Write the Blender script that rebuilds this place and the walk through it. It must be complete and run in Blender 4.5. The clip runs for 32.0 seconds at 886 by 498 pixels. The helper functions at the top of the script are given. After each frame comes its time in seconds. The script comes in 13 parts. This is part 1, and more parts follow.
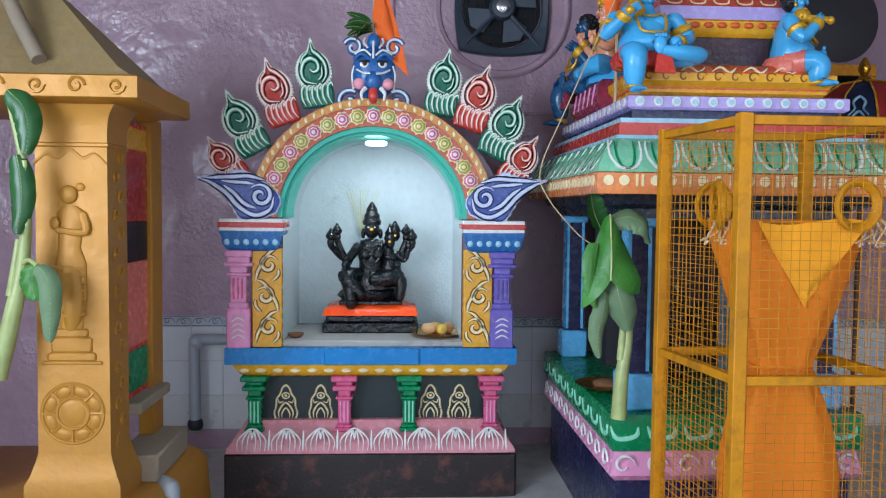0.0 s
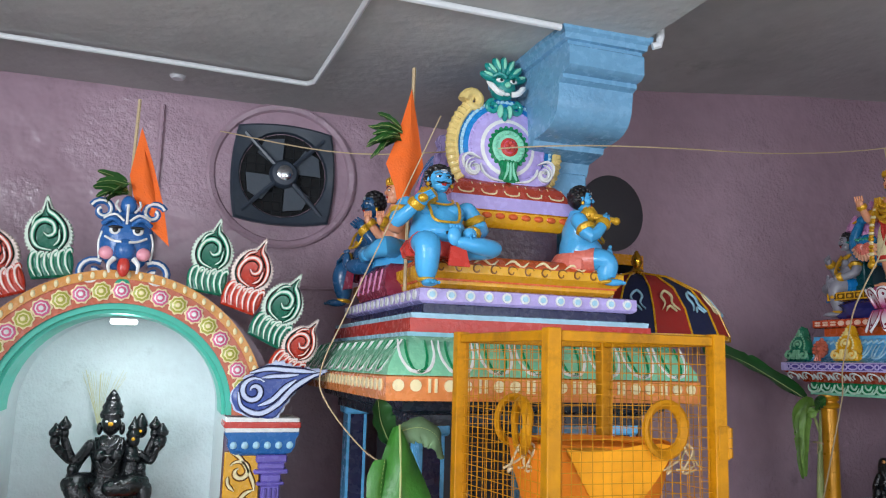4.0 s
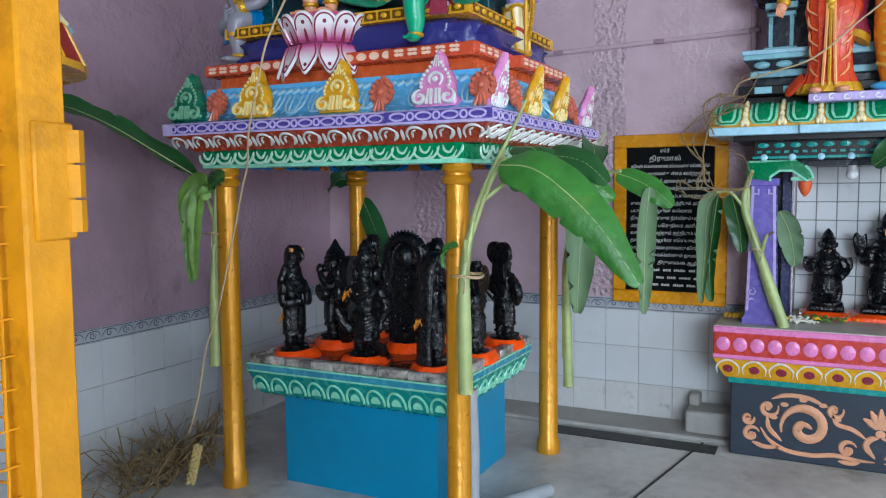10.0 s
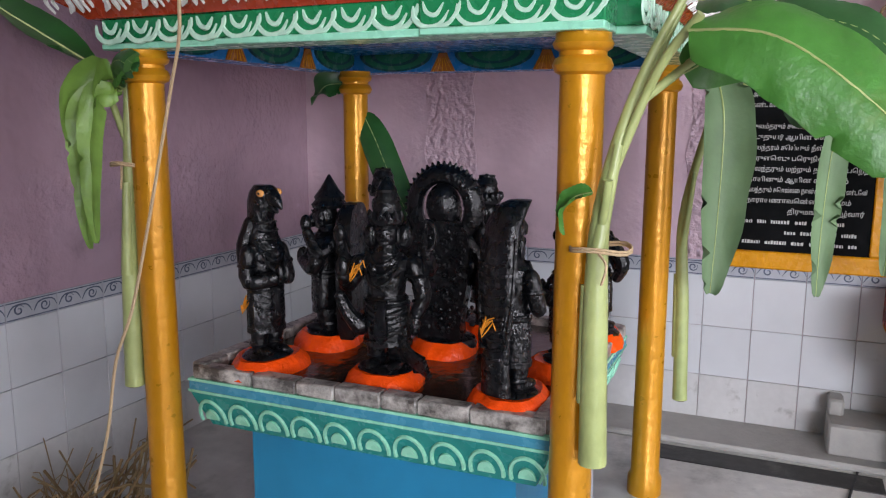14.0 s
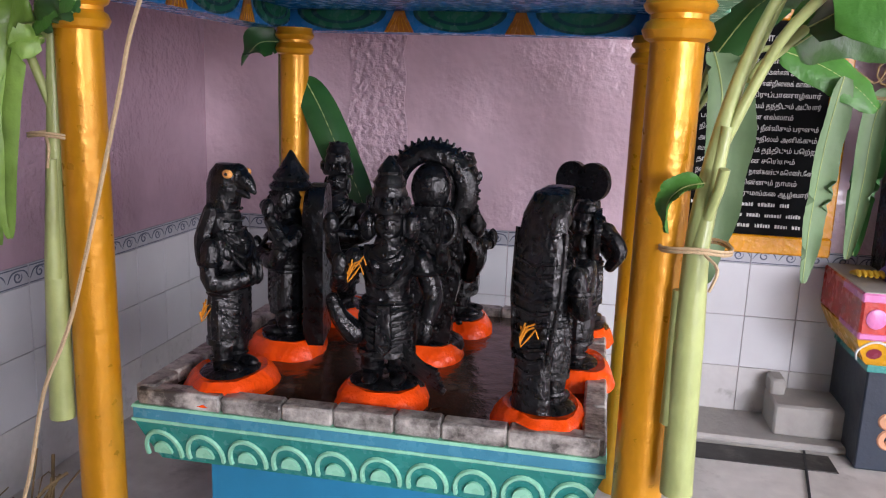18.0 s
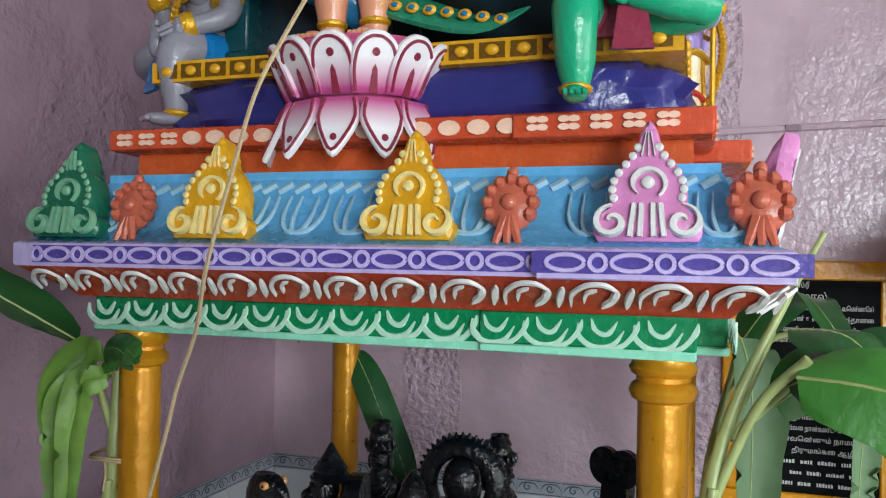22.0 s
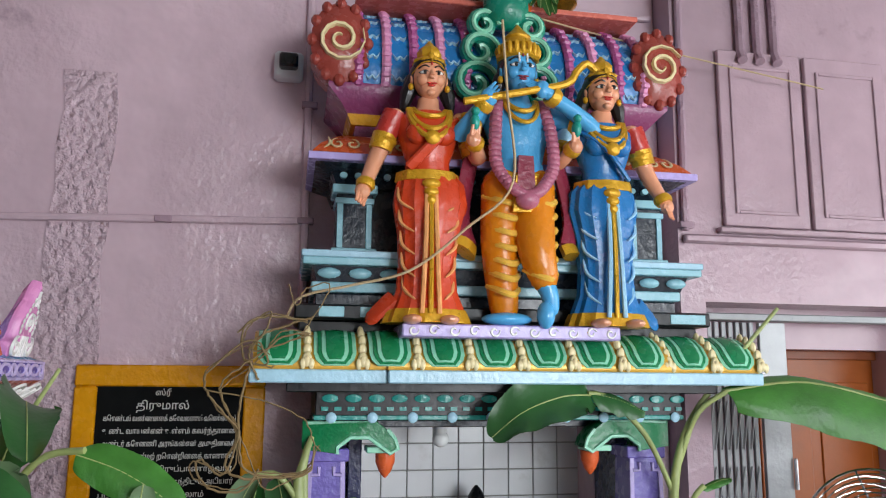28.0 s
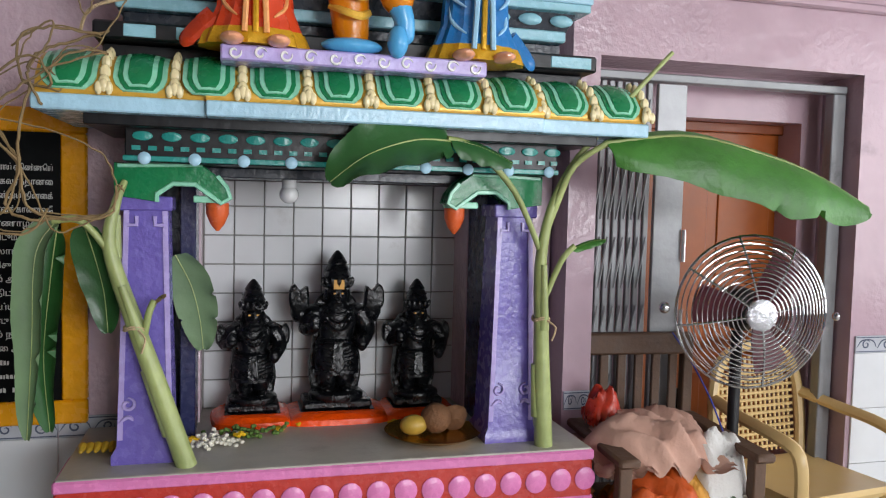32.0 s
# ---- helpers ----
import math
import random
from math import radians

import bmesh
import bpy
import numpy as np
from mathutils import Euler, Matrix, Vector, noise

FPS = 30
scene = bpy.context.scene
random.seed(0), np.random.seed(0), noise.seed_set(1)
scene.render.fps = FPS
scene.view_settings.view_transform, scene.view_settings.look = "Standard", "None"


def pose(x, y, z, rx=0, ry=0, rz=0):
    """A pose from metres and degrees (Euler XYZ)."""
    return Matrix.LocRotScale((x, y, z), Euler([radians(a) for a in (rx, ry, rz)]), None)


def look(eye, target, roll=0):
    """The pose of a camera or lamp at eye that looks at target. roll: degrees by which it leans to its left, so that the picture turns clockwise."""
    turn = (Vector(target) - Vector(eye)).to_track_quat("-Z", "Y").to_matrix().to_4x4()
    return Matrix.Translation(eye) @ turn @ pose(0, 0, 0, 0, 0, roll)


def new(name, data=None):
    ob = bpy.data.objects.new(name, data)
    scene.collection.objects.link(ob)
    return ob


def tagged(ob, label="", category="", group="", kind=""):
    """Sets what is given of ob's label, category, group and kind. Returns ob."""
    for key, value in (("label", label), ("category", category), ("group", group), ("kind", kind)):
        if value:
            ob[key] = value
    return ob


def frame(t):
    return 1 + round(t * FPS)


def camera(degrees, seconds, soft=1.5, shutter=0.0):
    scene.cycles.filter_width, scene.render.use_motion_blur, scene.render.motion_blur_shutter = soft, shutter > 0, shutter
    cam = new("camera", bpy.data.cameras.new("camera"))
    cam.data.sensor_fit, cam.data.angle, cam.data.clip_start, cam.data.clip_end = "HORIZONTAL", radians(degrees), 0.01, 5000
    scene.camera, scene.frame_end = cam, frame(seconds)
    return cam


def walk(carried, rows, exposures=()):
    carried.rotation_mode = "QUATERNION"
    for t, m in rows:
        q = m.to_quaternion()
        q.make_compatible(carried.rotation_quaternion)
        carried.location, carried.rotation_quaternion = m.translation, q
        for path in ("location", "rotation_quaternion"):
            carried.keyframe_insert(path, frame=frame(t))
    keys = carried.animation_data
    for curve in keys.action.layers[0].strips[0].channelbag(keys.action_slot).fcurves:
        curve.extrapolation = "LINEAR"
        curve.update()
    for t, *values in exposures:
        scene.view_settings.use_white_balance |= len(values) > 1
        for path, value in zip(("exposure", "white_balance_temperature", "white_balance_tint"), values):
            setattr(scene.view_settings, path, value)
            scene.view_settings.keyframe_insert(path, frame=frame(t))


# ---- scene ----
cam = camera(59.1, 32.0, soft=1.15)
PATH = [
    (0, (0.347, 0.853, 1.425), (0.458, 2.847, 1.326), 0.6),
    (0.5, (0.331, 0.69, 1.462), (0.479, 2.682, 1.378), 0.5),
    (1, (0.334, 0.752, 1.483), (0.519, 2.743, 1.444), 0.6),
    (1.5, (0.364, 0.849, 1.514), (0.564, 2.839, 1.533), 0.8),
    (2, (0.385, 0.938, 1.542), (0.616, 2.922, 1.631), 0.9),
    (2.5, (0.405, 1.01, 1.559), (0.688, 2.983, 1.728), 1.1),
    (4.5, (0.404, 1.385, 1.646), (1.222, 3.182, 1.96), 1.5),
    (5, (0.476, 1.476, 1.647), (1.47, 3.184, 1.952), 1.6),
    (5.5, (0.562, 1.559, 1.651), (1.711, 3.172, 1.93), 1.6),
    (6, (0.65, 1.635, 1.626), (1.934, 3.15, 1.864), 1.5),
    (6.5, (0.753, 1.755, 1.601), (2.152, 3.171, 1.794), 1.3),
    (7, (0.845, 1.876, 1.592), (2.338, 3.198, 1.738), 1.1),
    (7.5, (0.935, 1.995, 1.563), (2.498, 3.241, 1.646), 1.1),
    (8, (1.047, 2.111, 1.502), (2.658, 3.295, 1.531), 1.0),
    (8.5, (1.192, 2.257, 1.48), (2.852, 3.372, 1.451), 0.6),
    (9, (1.327, 2.404, 1.451), (3.036, 3.439, 1.357), 0.3),
    (9.5, (1.444, 2.564, 1.431), (3.198, 3.517, 1.305), -0.2),
    (10, (1.56, 2.685, 1.413), (3.344, 3.574, 1.253), -0.5),
    (10.5, (1.745, 2.783, 1.392), (3.55, 3.626, 1.212), -0.5),
    (11, (1.934, 2.896, 1.385), (3.746, 3.72, 1.189), -0.6),
    (11.5, (2.088, 3.014, 1.363), (3.896, 3.841, 1.146), -0.5),
    (12, (2.25, 3.156, 1.37), (4.05, 3.997, 1.134), -0.3),
    (12.5, (2.361, 3.27, 1.351), (4.147, 4.132, 1.1), -0.1),
    (13, (2.509, 3.383, 1.341), (4.287, 4.258, 1.072), 0.3),
    (13.5, (2.63, 3.49, 1.341), (4.419, 4.337, 1.056), 0.1),
    (14, (2.724, 3.624, 1.327), (4.535, 4.407, 0.999), 0.2),
    (14.5, (2.776, 3.757, 1.33), (4.606, 4.479, 0.969), 0.2),
    (16.5, (2.93, 4.056, 1.313), (4.841, 4.5, 0.925), 0.9),
    (17, (2.901, 4.119, 1.311), (4.82, 4.52, 0.919), 1.2),
    (17.5, (2.9, 4.149, 1.32), (4.824, 4.527, 0.924), 1.6),
    (18, (2.892, 4.142, 1.324), (4.815, 4.515, 0.924), 2.0),
    (18.5, (2.876, 4.121, 1.346), (4.795, 4.522, 0.947), 2.3),
    (19, (2.871, 4.104, 1.398), (4.784, 4.547, 1.018), 2.7),
    (19.5, (2.853, 4.054, 1.451), (4.76, 4.559, 1.119), 2.7),
    (20, (2.848, 4.014, 1.524), (4.75, 4.568, 1.245), 2.6),
    (20.5, (2.846, 4.0, 1.586), (4.745, 4.584, 1.361), 2.2),
    (21, (2.828, 3.99, 1.622), (4.731, 4.587, 1.481), 1.6),
    (21.5, (2.835, 3.979, 1.642), (4.739, 4.589, 1.59), 1.2),
    (22, (2.83, 3.965, 1.674), (4.733, 4.579, 1.707), 1.0),
    (22.5, (2.819, 3.95, 1.706), (4.719, 4.564, 1.823), 0.9),
    (23, (2.817, 3.927, 1.731), (4.712, 4.536, 1.928), 0.9),
    (23.5, (2.813, 3.893, 1.753), (4.709, 4.476, 2.006), 0.9),
    (24, (2.817, 3.853, 1.768), (4.727, 4.368, 2.061), 1.1),
    (24.5, (2.84, 3.799, 1.763), (4.781, 4.171, 2.067), 1.1),
    (25, (2.896, 3.726, 1.745), (4.866, 3.888, 2.05), 1.1),
    (25.5, (2.983, 3.629, 1.73), (4.959, 3.609, 2.034), 1.1),
    (26, (3.065, 3.528, 1.741), (5.034, 3.363, 2.049), 1.0),
    (26.5, (3.125, 3.514, 1.739), (5.078, 3.222, 2.059), 0.9),
    (28.5, (3.344, 2.993, 1.633), (5.28, 2.597, 1.94), 0.5),
    (29, (3.44, 2.921, 1.606), (5.384, 2.512, 1.839), 1.0),
    (29.5, (3.496, 2.889, 1.566), (5.448, 2.48, 1.719), 1.2),
    (30, (3.538, 2.872, 1.525), (5.495, 2.463, 1.588), 1.4),
    (30.5, (3.554, 2.845, 1.479), (5.515, 2.447, 1.468), 1.5),
    (31, (3.559, 2.816, 1.448), (5.517, 2.414, 1.372), 1.4),
    (31.5, (3.554, 2.784, 1.44), (5.505, 2.354, 1.334), 1.4),
    (32, (3.545, 2.758, 1.446), (5.474, 2.246, 1.324), 1.4),
]
walk(cam, [(t, look(eye, target, roll)) for t, eye, target, roll in PATH], [(0, -0.74, 5700, 12), (3, -0.64, 6000, 12), (5, -0.50, 6350, 12), (7, -0.38, 6000, 10), (10, -0.16, 5750, 8), (12, 0.02, 6200, 14), (14, 0.22, 6500, 22), (17, 0.56, 6650, 28), (20, 0.34, 6600, 20), (23, -0.04, 6150, 5), (25, -0.06, 6050, 5), (27, -0.20, 6400, 10), (32, -0.36, 6700, 15)])

# ---- world, daylight and lamps ----
world = bpy.data.worlds.new("sky")
scene.world = world
world.use_nodes = True
sky = world.node_tree.nodes.new("ShaderNodeTexSky")
sky.sky_type, sky.sun_disc = "NISHITA", False
sky.sun_elevation, sky.sun_rotation = radians(48), radians(200)
world.node_tree.links.new(sky.outputs[0], world.node_tree.nodes["Background"].inputs[0])
world.node_tree.nodes["Background"].inputs[1].default_value = 0.12

sun_data = bpy.data.lights.new("sun", "SUN")
sun_data.energy, sun_data.angle, sun_data.color = 2.0, radians(0.6), (1.0, 0.95, 0.88)
sun = new("sun", sun_data)
sun.matrix_world = look((0, -6, 9), (1.6, -1.2, 3.6))


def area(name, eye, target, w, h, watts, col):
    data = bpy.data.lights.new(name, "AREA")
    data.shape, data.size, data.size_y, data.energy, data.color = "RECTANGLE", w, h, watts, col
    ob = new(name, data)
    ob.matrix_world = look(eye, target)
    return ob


# unseen area lamps added to light the hall, as daylight through assumed openings
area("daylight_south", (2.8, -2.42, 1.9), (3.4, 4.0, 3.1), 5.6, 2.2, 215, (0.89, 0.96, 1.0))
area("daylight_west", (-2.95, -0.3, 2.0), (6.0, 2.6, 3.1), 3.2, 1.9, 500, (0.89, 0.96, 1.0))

# ---- small tools ----


def rgb(h):
    """Linear colour from a hex string."""
    out = []
    for i in (0, 2, 4):
        c = int(h[i:i + 2], 16) / 255
        out.append(c / 12.92 if c <= 0.04045 else ((c + 0.055) / 1.055) ** 2.4)
    return (*out, 1)


MATS = {}


def mat(name, col, rough=0.35, metal=0.0, var=0.18, scale=6.0, bump=0.15, bscale=45.0, dirt=0.0, dirtcol="2a2420", coat=0.0, spec=0.5, big=1.3):
    """A painted or natural surface: colour drifting at two scales, grime in patches, uneven gloss and fine relief."""
    if name in MATS:
        return MATS[name]
    m = bpy.data.materials.new(name)
    m.use_nodes = True
    nt = m.node_tree
    n, l = nt.nodes, nt.links
    b = n["Principled BSDF"]
    c = rgb(col) if isinstance(col, str) else (*col, 1)
    co = n.new("ShaderNodeTexCoord")
    src = co.outputs["Object"]
    fine = n.new("ShaderNodeTexNoise")
    fine.inputs["Scale"].default_value, fine.inputs["Detail"].default_value = scale * 4, 5
    wide = n.new("ShaderNodeTexNoise")
    wide.inputs["Scale"].default_value, wide.inputs["Detail"].default_value = big, 4
    l.new(src, fine.inputs["Vector"]), l.new(src, wide.inputs["Vector"])
    mix = n.new("ShaderNodeMath")
    mix.operation = "MULTIPLY_ADD"
    l.new(fine.outputs[0], mix.inputs[0])
    mix.inputs[1].default_value = 0.45
    l.new(wide.outputs[0], mix.inputs[2])
    ramp = n.new("ShaderNodeMapRange")
    l.new(mix.outputs[0], ramp.inputs[0])
    ramp.inputs[1].default_value, ramp.inputs[2].default_value = 0.45, 1.0
    ramp.inputs[3].default_value, ramp.inputs[4].default_value = 1 - var, 1 + var
    mul = n.new("ShaderNodeVectorMath")
    mul.operation = "SCALE"
    mul.inputs[0].default_value = c[:3]
    l.new(ramp.outputs[0], mul.inputs["Scale"])
    last = mul.outputs[0]
    if dirt:
        spots = n.new("ShaderNodeTexNoise")
        spots.inputs["Scale"].default_value, spots.inputs["Detail"].default_value, spots.inputs["Roughness"].default_value = scale * 0.9, 9, 0.68
        l.new(src, spots.inputs["Vector"])
        cut = n.new("ShaderNodeMapRange")
        l.new(spots.outputs[0], cut.inputs[0])
        cut.inputs[1].default_value, cut.inputs[2].default_value = 0.66 - 0.28 * dirt, 0.80 - 0.2 * dirt
        cut.inputs[4].default_value = min(0.9, 0.45 + 0.5 * dirt)
        mx = n.new("ShaderNodeMix")
        mx.data_type = "RGBA"
        l.new(cut.outputs[0], mx.inputs[0])
        l.new(last, mx.inputs[6])
        mx.inputs[7].default_value = rgb(dirtcol)
        last = mx.outputs[2]
    l.new(last, b.inputs["Base Color"])
    rr = n.new("ShaderNodeMapRange")
    l.new(fine.outputs[0], rr.inputs[0])
    rr.inputs[3].default_value, rr.inputs[4].default_value = max(0.03, rough * 0.7), min(1, rough * 1.35)
    l.new(rr.outputs[0], b.inputs["Roughness"])
    b.inputs["Metallic"].default_value = metal
    b.inputs["Specular IOR Level"].default_value = spec
    b.inputs["Coat Weight"].default_value = coat
    if bump:
        rel = n.new("ShaderNodeTexNoise")
        rel.inputs["Scale"].default_value, rel.inputs["Detail"].default_value = bscale, 4
        l.new(src, rel.inputs["Vector"])
        bp = n.new("ShaderNodeBump")
        bp.inputs["Strength"].default_value, bp.inputs["Distance"].default_value = bump, 0.01
        l.new(rel.outputs[0], bp.inputs["Height"])
        l.new(bp.outputs[0], b.inputs["Normal"])
    MATS[name] = m
    return m


def restless(m):
    """Gives each piece its own stretch of the pattern."""
    n, l = m.node_tree.nodes, m.node_tree.links
    info, add = n.new("ShaderNodeObjectInfo"), n.new("ShaderNodeVectorMath")
    mul = n.new("ShaderNodeMath")
    mul.operation = "MULTIPLY"
    mul.inputs[1].default_value = 40.0
    l.new(info.outputs["Random"], mul.inputs[0])
    for k in [k for k in l if k.from_node.type == "TEX_COORD"]:
        co, to = k.from_socket, k.to_socket
        l.remove(k)
        l.new(add.outputs[0], to)
        l.new(co, add.inputs[0])
    l.new(mul.outputs[0], add.inputs[1])
    return m


def glow(name, col, strength):
    m = bpy.data.materials.new(name)
    m.use_nodes = True
    b = m.node_tree.nodes["Principled BSDF"]
    b.inputs["Base Color"].default_value = rgb(col)
    b.inputs["Emission Color"].default_value = rgb(col)
    b.inputs["Emission Strength"].default_value = strength
    return m


class G:
    """A mesh in the making: points, faces and the material slot of each face."""

    def __init__(self, M=None):
        self.v, self.f, self.m, self.M = [], [], [], M or Matrix()

    def add(self, vs, fs, mi=0, M=None):
        M = self.M @ M if M is not None else self.M
        k = len(self.v)
        self.v += [tuple(M @ Vector(p)) for p in vs]
        self.f += [tuple(k + i for i in q) for q in fs]
        self.m += [mi] * len(fs)
        return self

    def box(self, x0, y0, z0, x1, y1, z1, mi=0, c=0.004, M=None):
        c = min(c, (x1 - x0) / 3, (y1 - y0) / 3, (z1 - z0) / 3)
        lo, hi = (x0, y0, z0), (x1, y1, z1)
        vs, at = [], {}
        for s in ((a, b, d) for a in (0, 1) for b in (0, 1) for d in (0, 1)):
            for ax in range(3):
                p = [(hi[i] if s[i] else lo[i]) - (0 if i == ax else (c if s[i] else -c)) for i in range(3)]
                at[s, ax] = len(vs)
                vs.append(p)
        fs = []
        for ax in range(3):
            o1, o2 = (ax + 1) % 3, (ax + 2) % 3
            for side in (0, 1):
                q = []
                for a, b in ((0, 0), (1, 0), (1, 1), (0, 1)):
                    s = [0, 0, 0]
                    s[ax], s[o1], s[o2] = side, a, b
                    q.append(at[tuple(s), ax])
                fs.append(q if side else q[::-1])
            for a in (0, 1):
                for b in (0, 1):
                    s0, s1 = [0, 0, 0], [0, 0, 0]
                    s0[o1] = s1[o1] = a
                    s0[o2] = s1[o2] = b
                    s1[ax] = 1
                    q = [at[tuple(s0), o1], at[tuple(s1), o1], at[tuple(s1), o2], at[tuple(s0), o2]]
                    fs.append(q if a != b else q[::-1])
        for s in ((a, b, d) for a in (0, 1) for b in (0, 1) for d in (0, 1)):
            q = [at[s, 0], at[s, 1], at[s, 2]]
            fs.append(q if sum(s) % 2 else q[::-1])
        return self.add(vs, fs, mi, M)

    def loft(self, rings, mi=0, M=None, caps=True):
        """Rings of equal length, joined in turn."""
        n = len(rings[0])
        vs = [p for r in rings for p in r]
        fs = [(a * n + i, a * n + (i + 1) % n, (a + 1) * n + (i + 1) % n, (a + 1) * n + i) for a in range(len(rings) - 1) for i in range(n)]
        if caps:
            fs += [tuple(range(n))[::-1], tuple((len(rings) - 1) * n + i for i in range(n))]
        return self.add(vs, fs, mi, M)

    def tiers(self, rows, mi=0, M=None, back=None):
        """A square-cut moulding round a rectangle: rows of (half x, half y, z). back: a fixed plane y for the rear."""
        rings = [[(-a, -b, z), (a, -b, z), (a, b if back is None else back, z), (-a, b if back is None else back, z)] for a, b, z in rows]
        return self.loft(rings, mi, M)

    def lathe(self, prof, n=16, mi=0, M=None, c=(0, 0, 0), sx=1.0, sy=1.0, fold=0.0, waves=0):
        rings = []
        for r, z in prof:
            rings.append([(c[0] + sx * r * (1 + fold * math.cos(waves * 2 * math.pi * i / n)) * math.cos(2 * math.pi * i / n),
                           c[1] + sy * r * (1 + fold * math.cos(waves * 2 * math.pi * i / n)) * math.sin(2 * math.pi * i / n), c[2] + z) for i in range(n)])
        return self.loft(rings, mi, M)

    def ell(self, c, r, mi=0, M=None, n=14, k=9):
        r = (r, r, r) if isinstance(r, (int, float)) else r
        rings = []
        for j in range(k + 1):
            a = -math.pi / 2 + math.pi * min(max(j / k, 0.03), 0.97)
            rings.append([(c[0] + r[0] * math.cos(a) * math.cos(2 * math.pi * i / n), c[1] + r[1] * math.cos(a) * math.sin(2 * math.pi * i / n), c[2] + r[2] * math.sin(a)) for i in range(n)])
        return self.loft(rings, mi, M)

    def tube(self, pts, rad, n=8, mi=0, M=None, flat=1.0):
        pts = [Vector(p) for p in pts]
        rad = [rad] * len(pts) if isinstance(rad, (int, float)) else rad
        rings, side = [], None
        for i, p in enumerate(pts):
            d = (pts[min(i + 1, len(pts) - 1)] - pts[max(i - 1, 0)]).normalized()
            if side is None:
                side = d.orthogonal().normalized()
            side = (side - d * side.dot(d)).normalized()
            up = d.cross(side)
            rings.append([tuple(p + rad[i] * (math.cos(2 * math.pi * j / n) * side + flat * math.sin(2 * math.pi * j / n) * up)) for j in range(n)])
        return self.loft(rings, mi, M)

    def limb(self, pts, rad, n=10, mi=0, M=None, steps=4):
        """A rounded limb through the points, smoothed."""
        p, r = smooth(pts, rad, steps)
        self.ell(p[0], r[0], mi, M, n, 6)
        self.ell(p[-1], r[-1], mi, M, n, 6)
        return self.tube(p, r, n, mi, M)

    def prism(self, outline, depth, mi=0, M=None, bev=0.0):
        """An outline in x, z given thickness along y, from y = 0 towards the viewer (-y); its front edge is eased by bev."""
        n = len(outline)
        cx, cz = sum(p[0] for p in outline) / n, sum(p[1] for p in outline) / n
        rings = [[(x, 0, z) for x, z in outline]]
        if bev:
            rings.append([(x, -depth + bev, z) for x, z in outline])
            k = 1 - bev * 2.2 / max(0.02, max(abs(x - cx) + abs(z - cz) for x, z in outline))
            rings.append([(cx + (x - cx) * k, -depth, cz + (z - cz) * k) for x, z in outline])
        else:
            rings.append([(x, -depth, z) for x, z in outline])
        if sum(outline[i][0] * outline[(i + 1) % n][1] - outline[(i + 1) % n][0] * outline[i][1] for i in range(n)) > 0:
            rings = [r[::-1] for r in rings]
        return self.loft([r[::-1] for r in rings], mi, M)

    def stroke(self, pts, w, h=0.004, mi=0, M=None, taper=True, y=0.0):
        """A raised painted line in x, z standing h proud of the plane y."""
        n = len(pts)
        vs, fs = [], []
        for i, (x, z) in enumerate(pts):
            a, b = pts[max(i - 1, 0)], pts[min(i + 1, n - 1)]
            dx, dz = b[0] - a[0], b[1] - a[1]
            L = math.hypot(dx, dz) or 1e-6
            k = w / 2 * (min(1, 0.25 + 1.5 * min(i, n - 1 - i) / max(1, n - 1) * 2) if taper else 1)
            nx, nz = -dz / L * k, dx / L * k
            vs += [(x + nx, y + 0.001, z + nz), (x + nx * 0.6, y - h, z + nz * 0.6), (x - nx * 0.6, y - h, z - nz * 0.6), (x - nx, y + 0.001, z - nz)]
        for i in range(n - 1):
            for j in range(3):
                fs.append((4 * i + j, 4 * i + j + 1, 4 * i + 5 + j, 4 * i + 4 + j))
        fs += [(0, 3, 2, 1), tuple(4 * (n - 1) + j for j in range(4))]
        return self.add(vs, fs, mi, M)


def smooth(pts, rad, steps=4):
    """Points and radii on a soft curve through the given ones."""
    pts = [Vector(p) for p in pts]
    rad = [rad] * len(pts) if isinstance(rad, (int, float)) else list(rad)
    if len(pts) == 2:
        return pts, rad
    out, ro = [], []
    for i in range(len(pts) - 1):
        a, b, c, d = pts[max(i - 1, 0)], pts[i], pts[i + 1], pts[min(i + 2, len(pts) - 1)]
        for s in range(steps):
            t = s / steps
            out.append(0.5 * (2 * b + (c - a) * t + (2 * a - 5 * b + 4 * c - d) * t * t + (3 * b - a - 3 * c + d) * t ** 3))
            ro.append(rad[i] + (rad[i + 1] - rad[i]) * t)
    return out + [pts[-1]], ro + [rad[-1]]


def curve2(pts, steps=5):
    return [(p.x, p.y) for p in smooth([(x, z, 0) for x, z in pts], 0, steps)[0]]


def spiral(cx, cz, r0, r1, a0, turns, n=22):
    return [(cx + (r0 + (r1 - r0) * i / n) * math.cos(a0 + turns * 2 * math.pi * i / n), cz + (r0 + (r1 - r0) * i / n) * math.sin(a0 + turns * 2 * math.pi * i / n)) for i in range(n + 1)]


def oval(cx, cz, rx, rz, n=16):
    return [(cx + rx * math.cos(2 * math.pi * i / n), cz + rz * math.sin(2 * math.pi * i / n)) for i in range(n)]


def ring2(cx, cz, rx, rz, n=16):
    q = oval(cx, cz, rx, rz, n)
    return q + [q[0]]


def shape(name, g, mats, angle=38):
    me = bpy.data.meshes.new(name)
    me.from_pydata(g.v, [], g.f)
    for m in mats if isinstance(mats, (list, tuple)) else [mats]:
        me.materials.append(m)
    me.polygons.foreach_set("material_index", g.m)
    me.shade_smooth()
    me.set_sharp_from_angle(angle=radians(angle))
    me.update()
    return me


def part(name, g, mats, parent=None, label="", angle=38):
    """One mesh object, a part of parent."""
    ob = new(name, shape(name, g, mats, angle))
    if parent is not None:
        ob.parent = parent
    if label:
        ob["label"] = label
    return ob


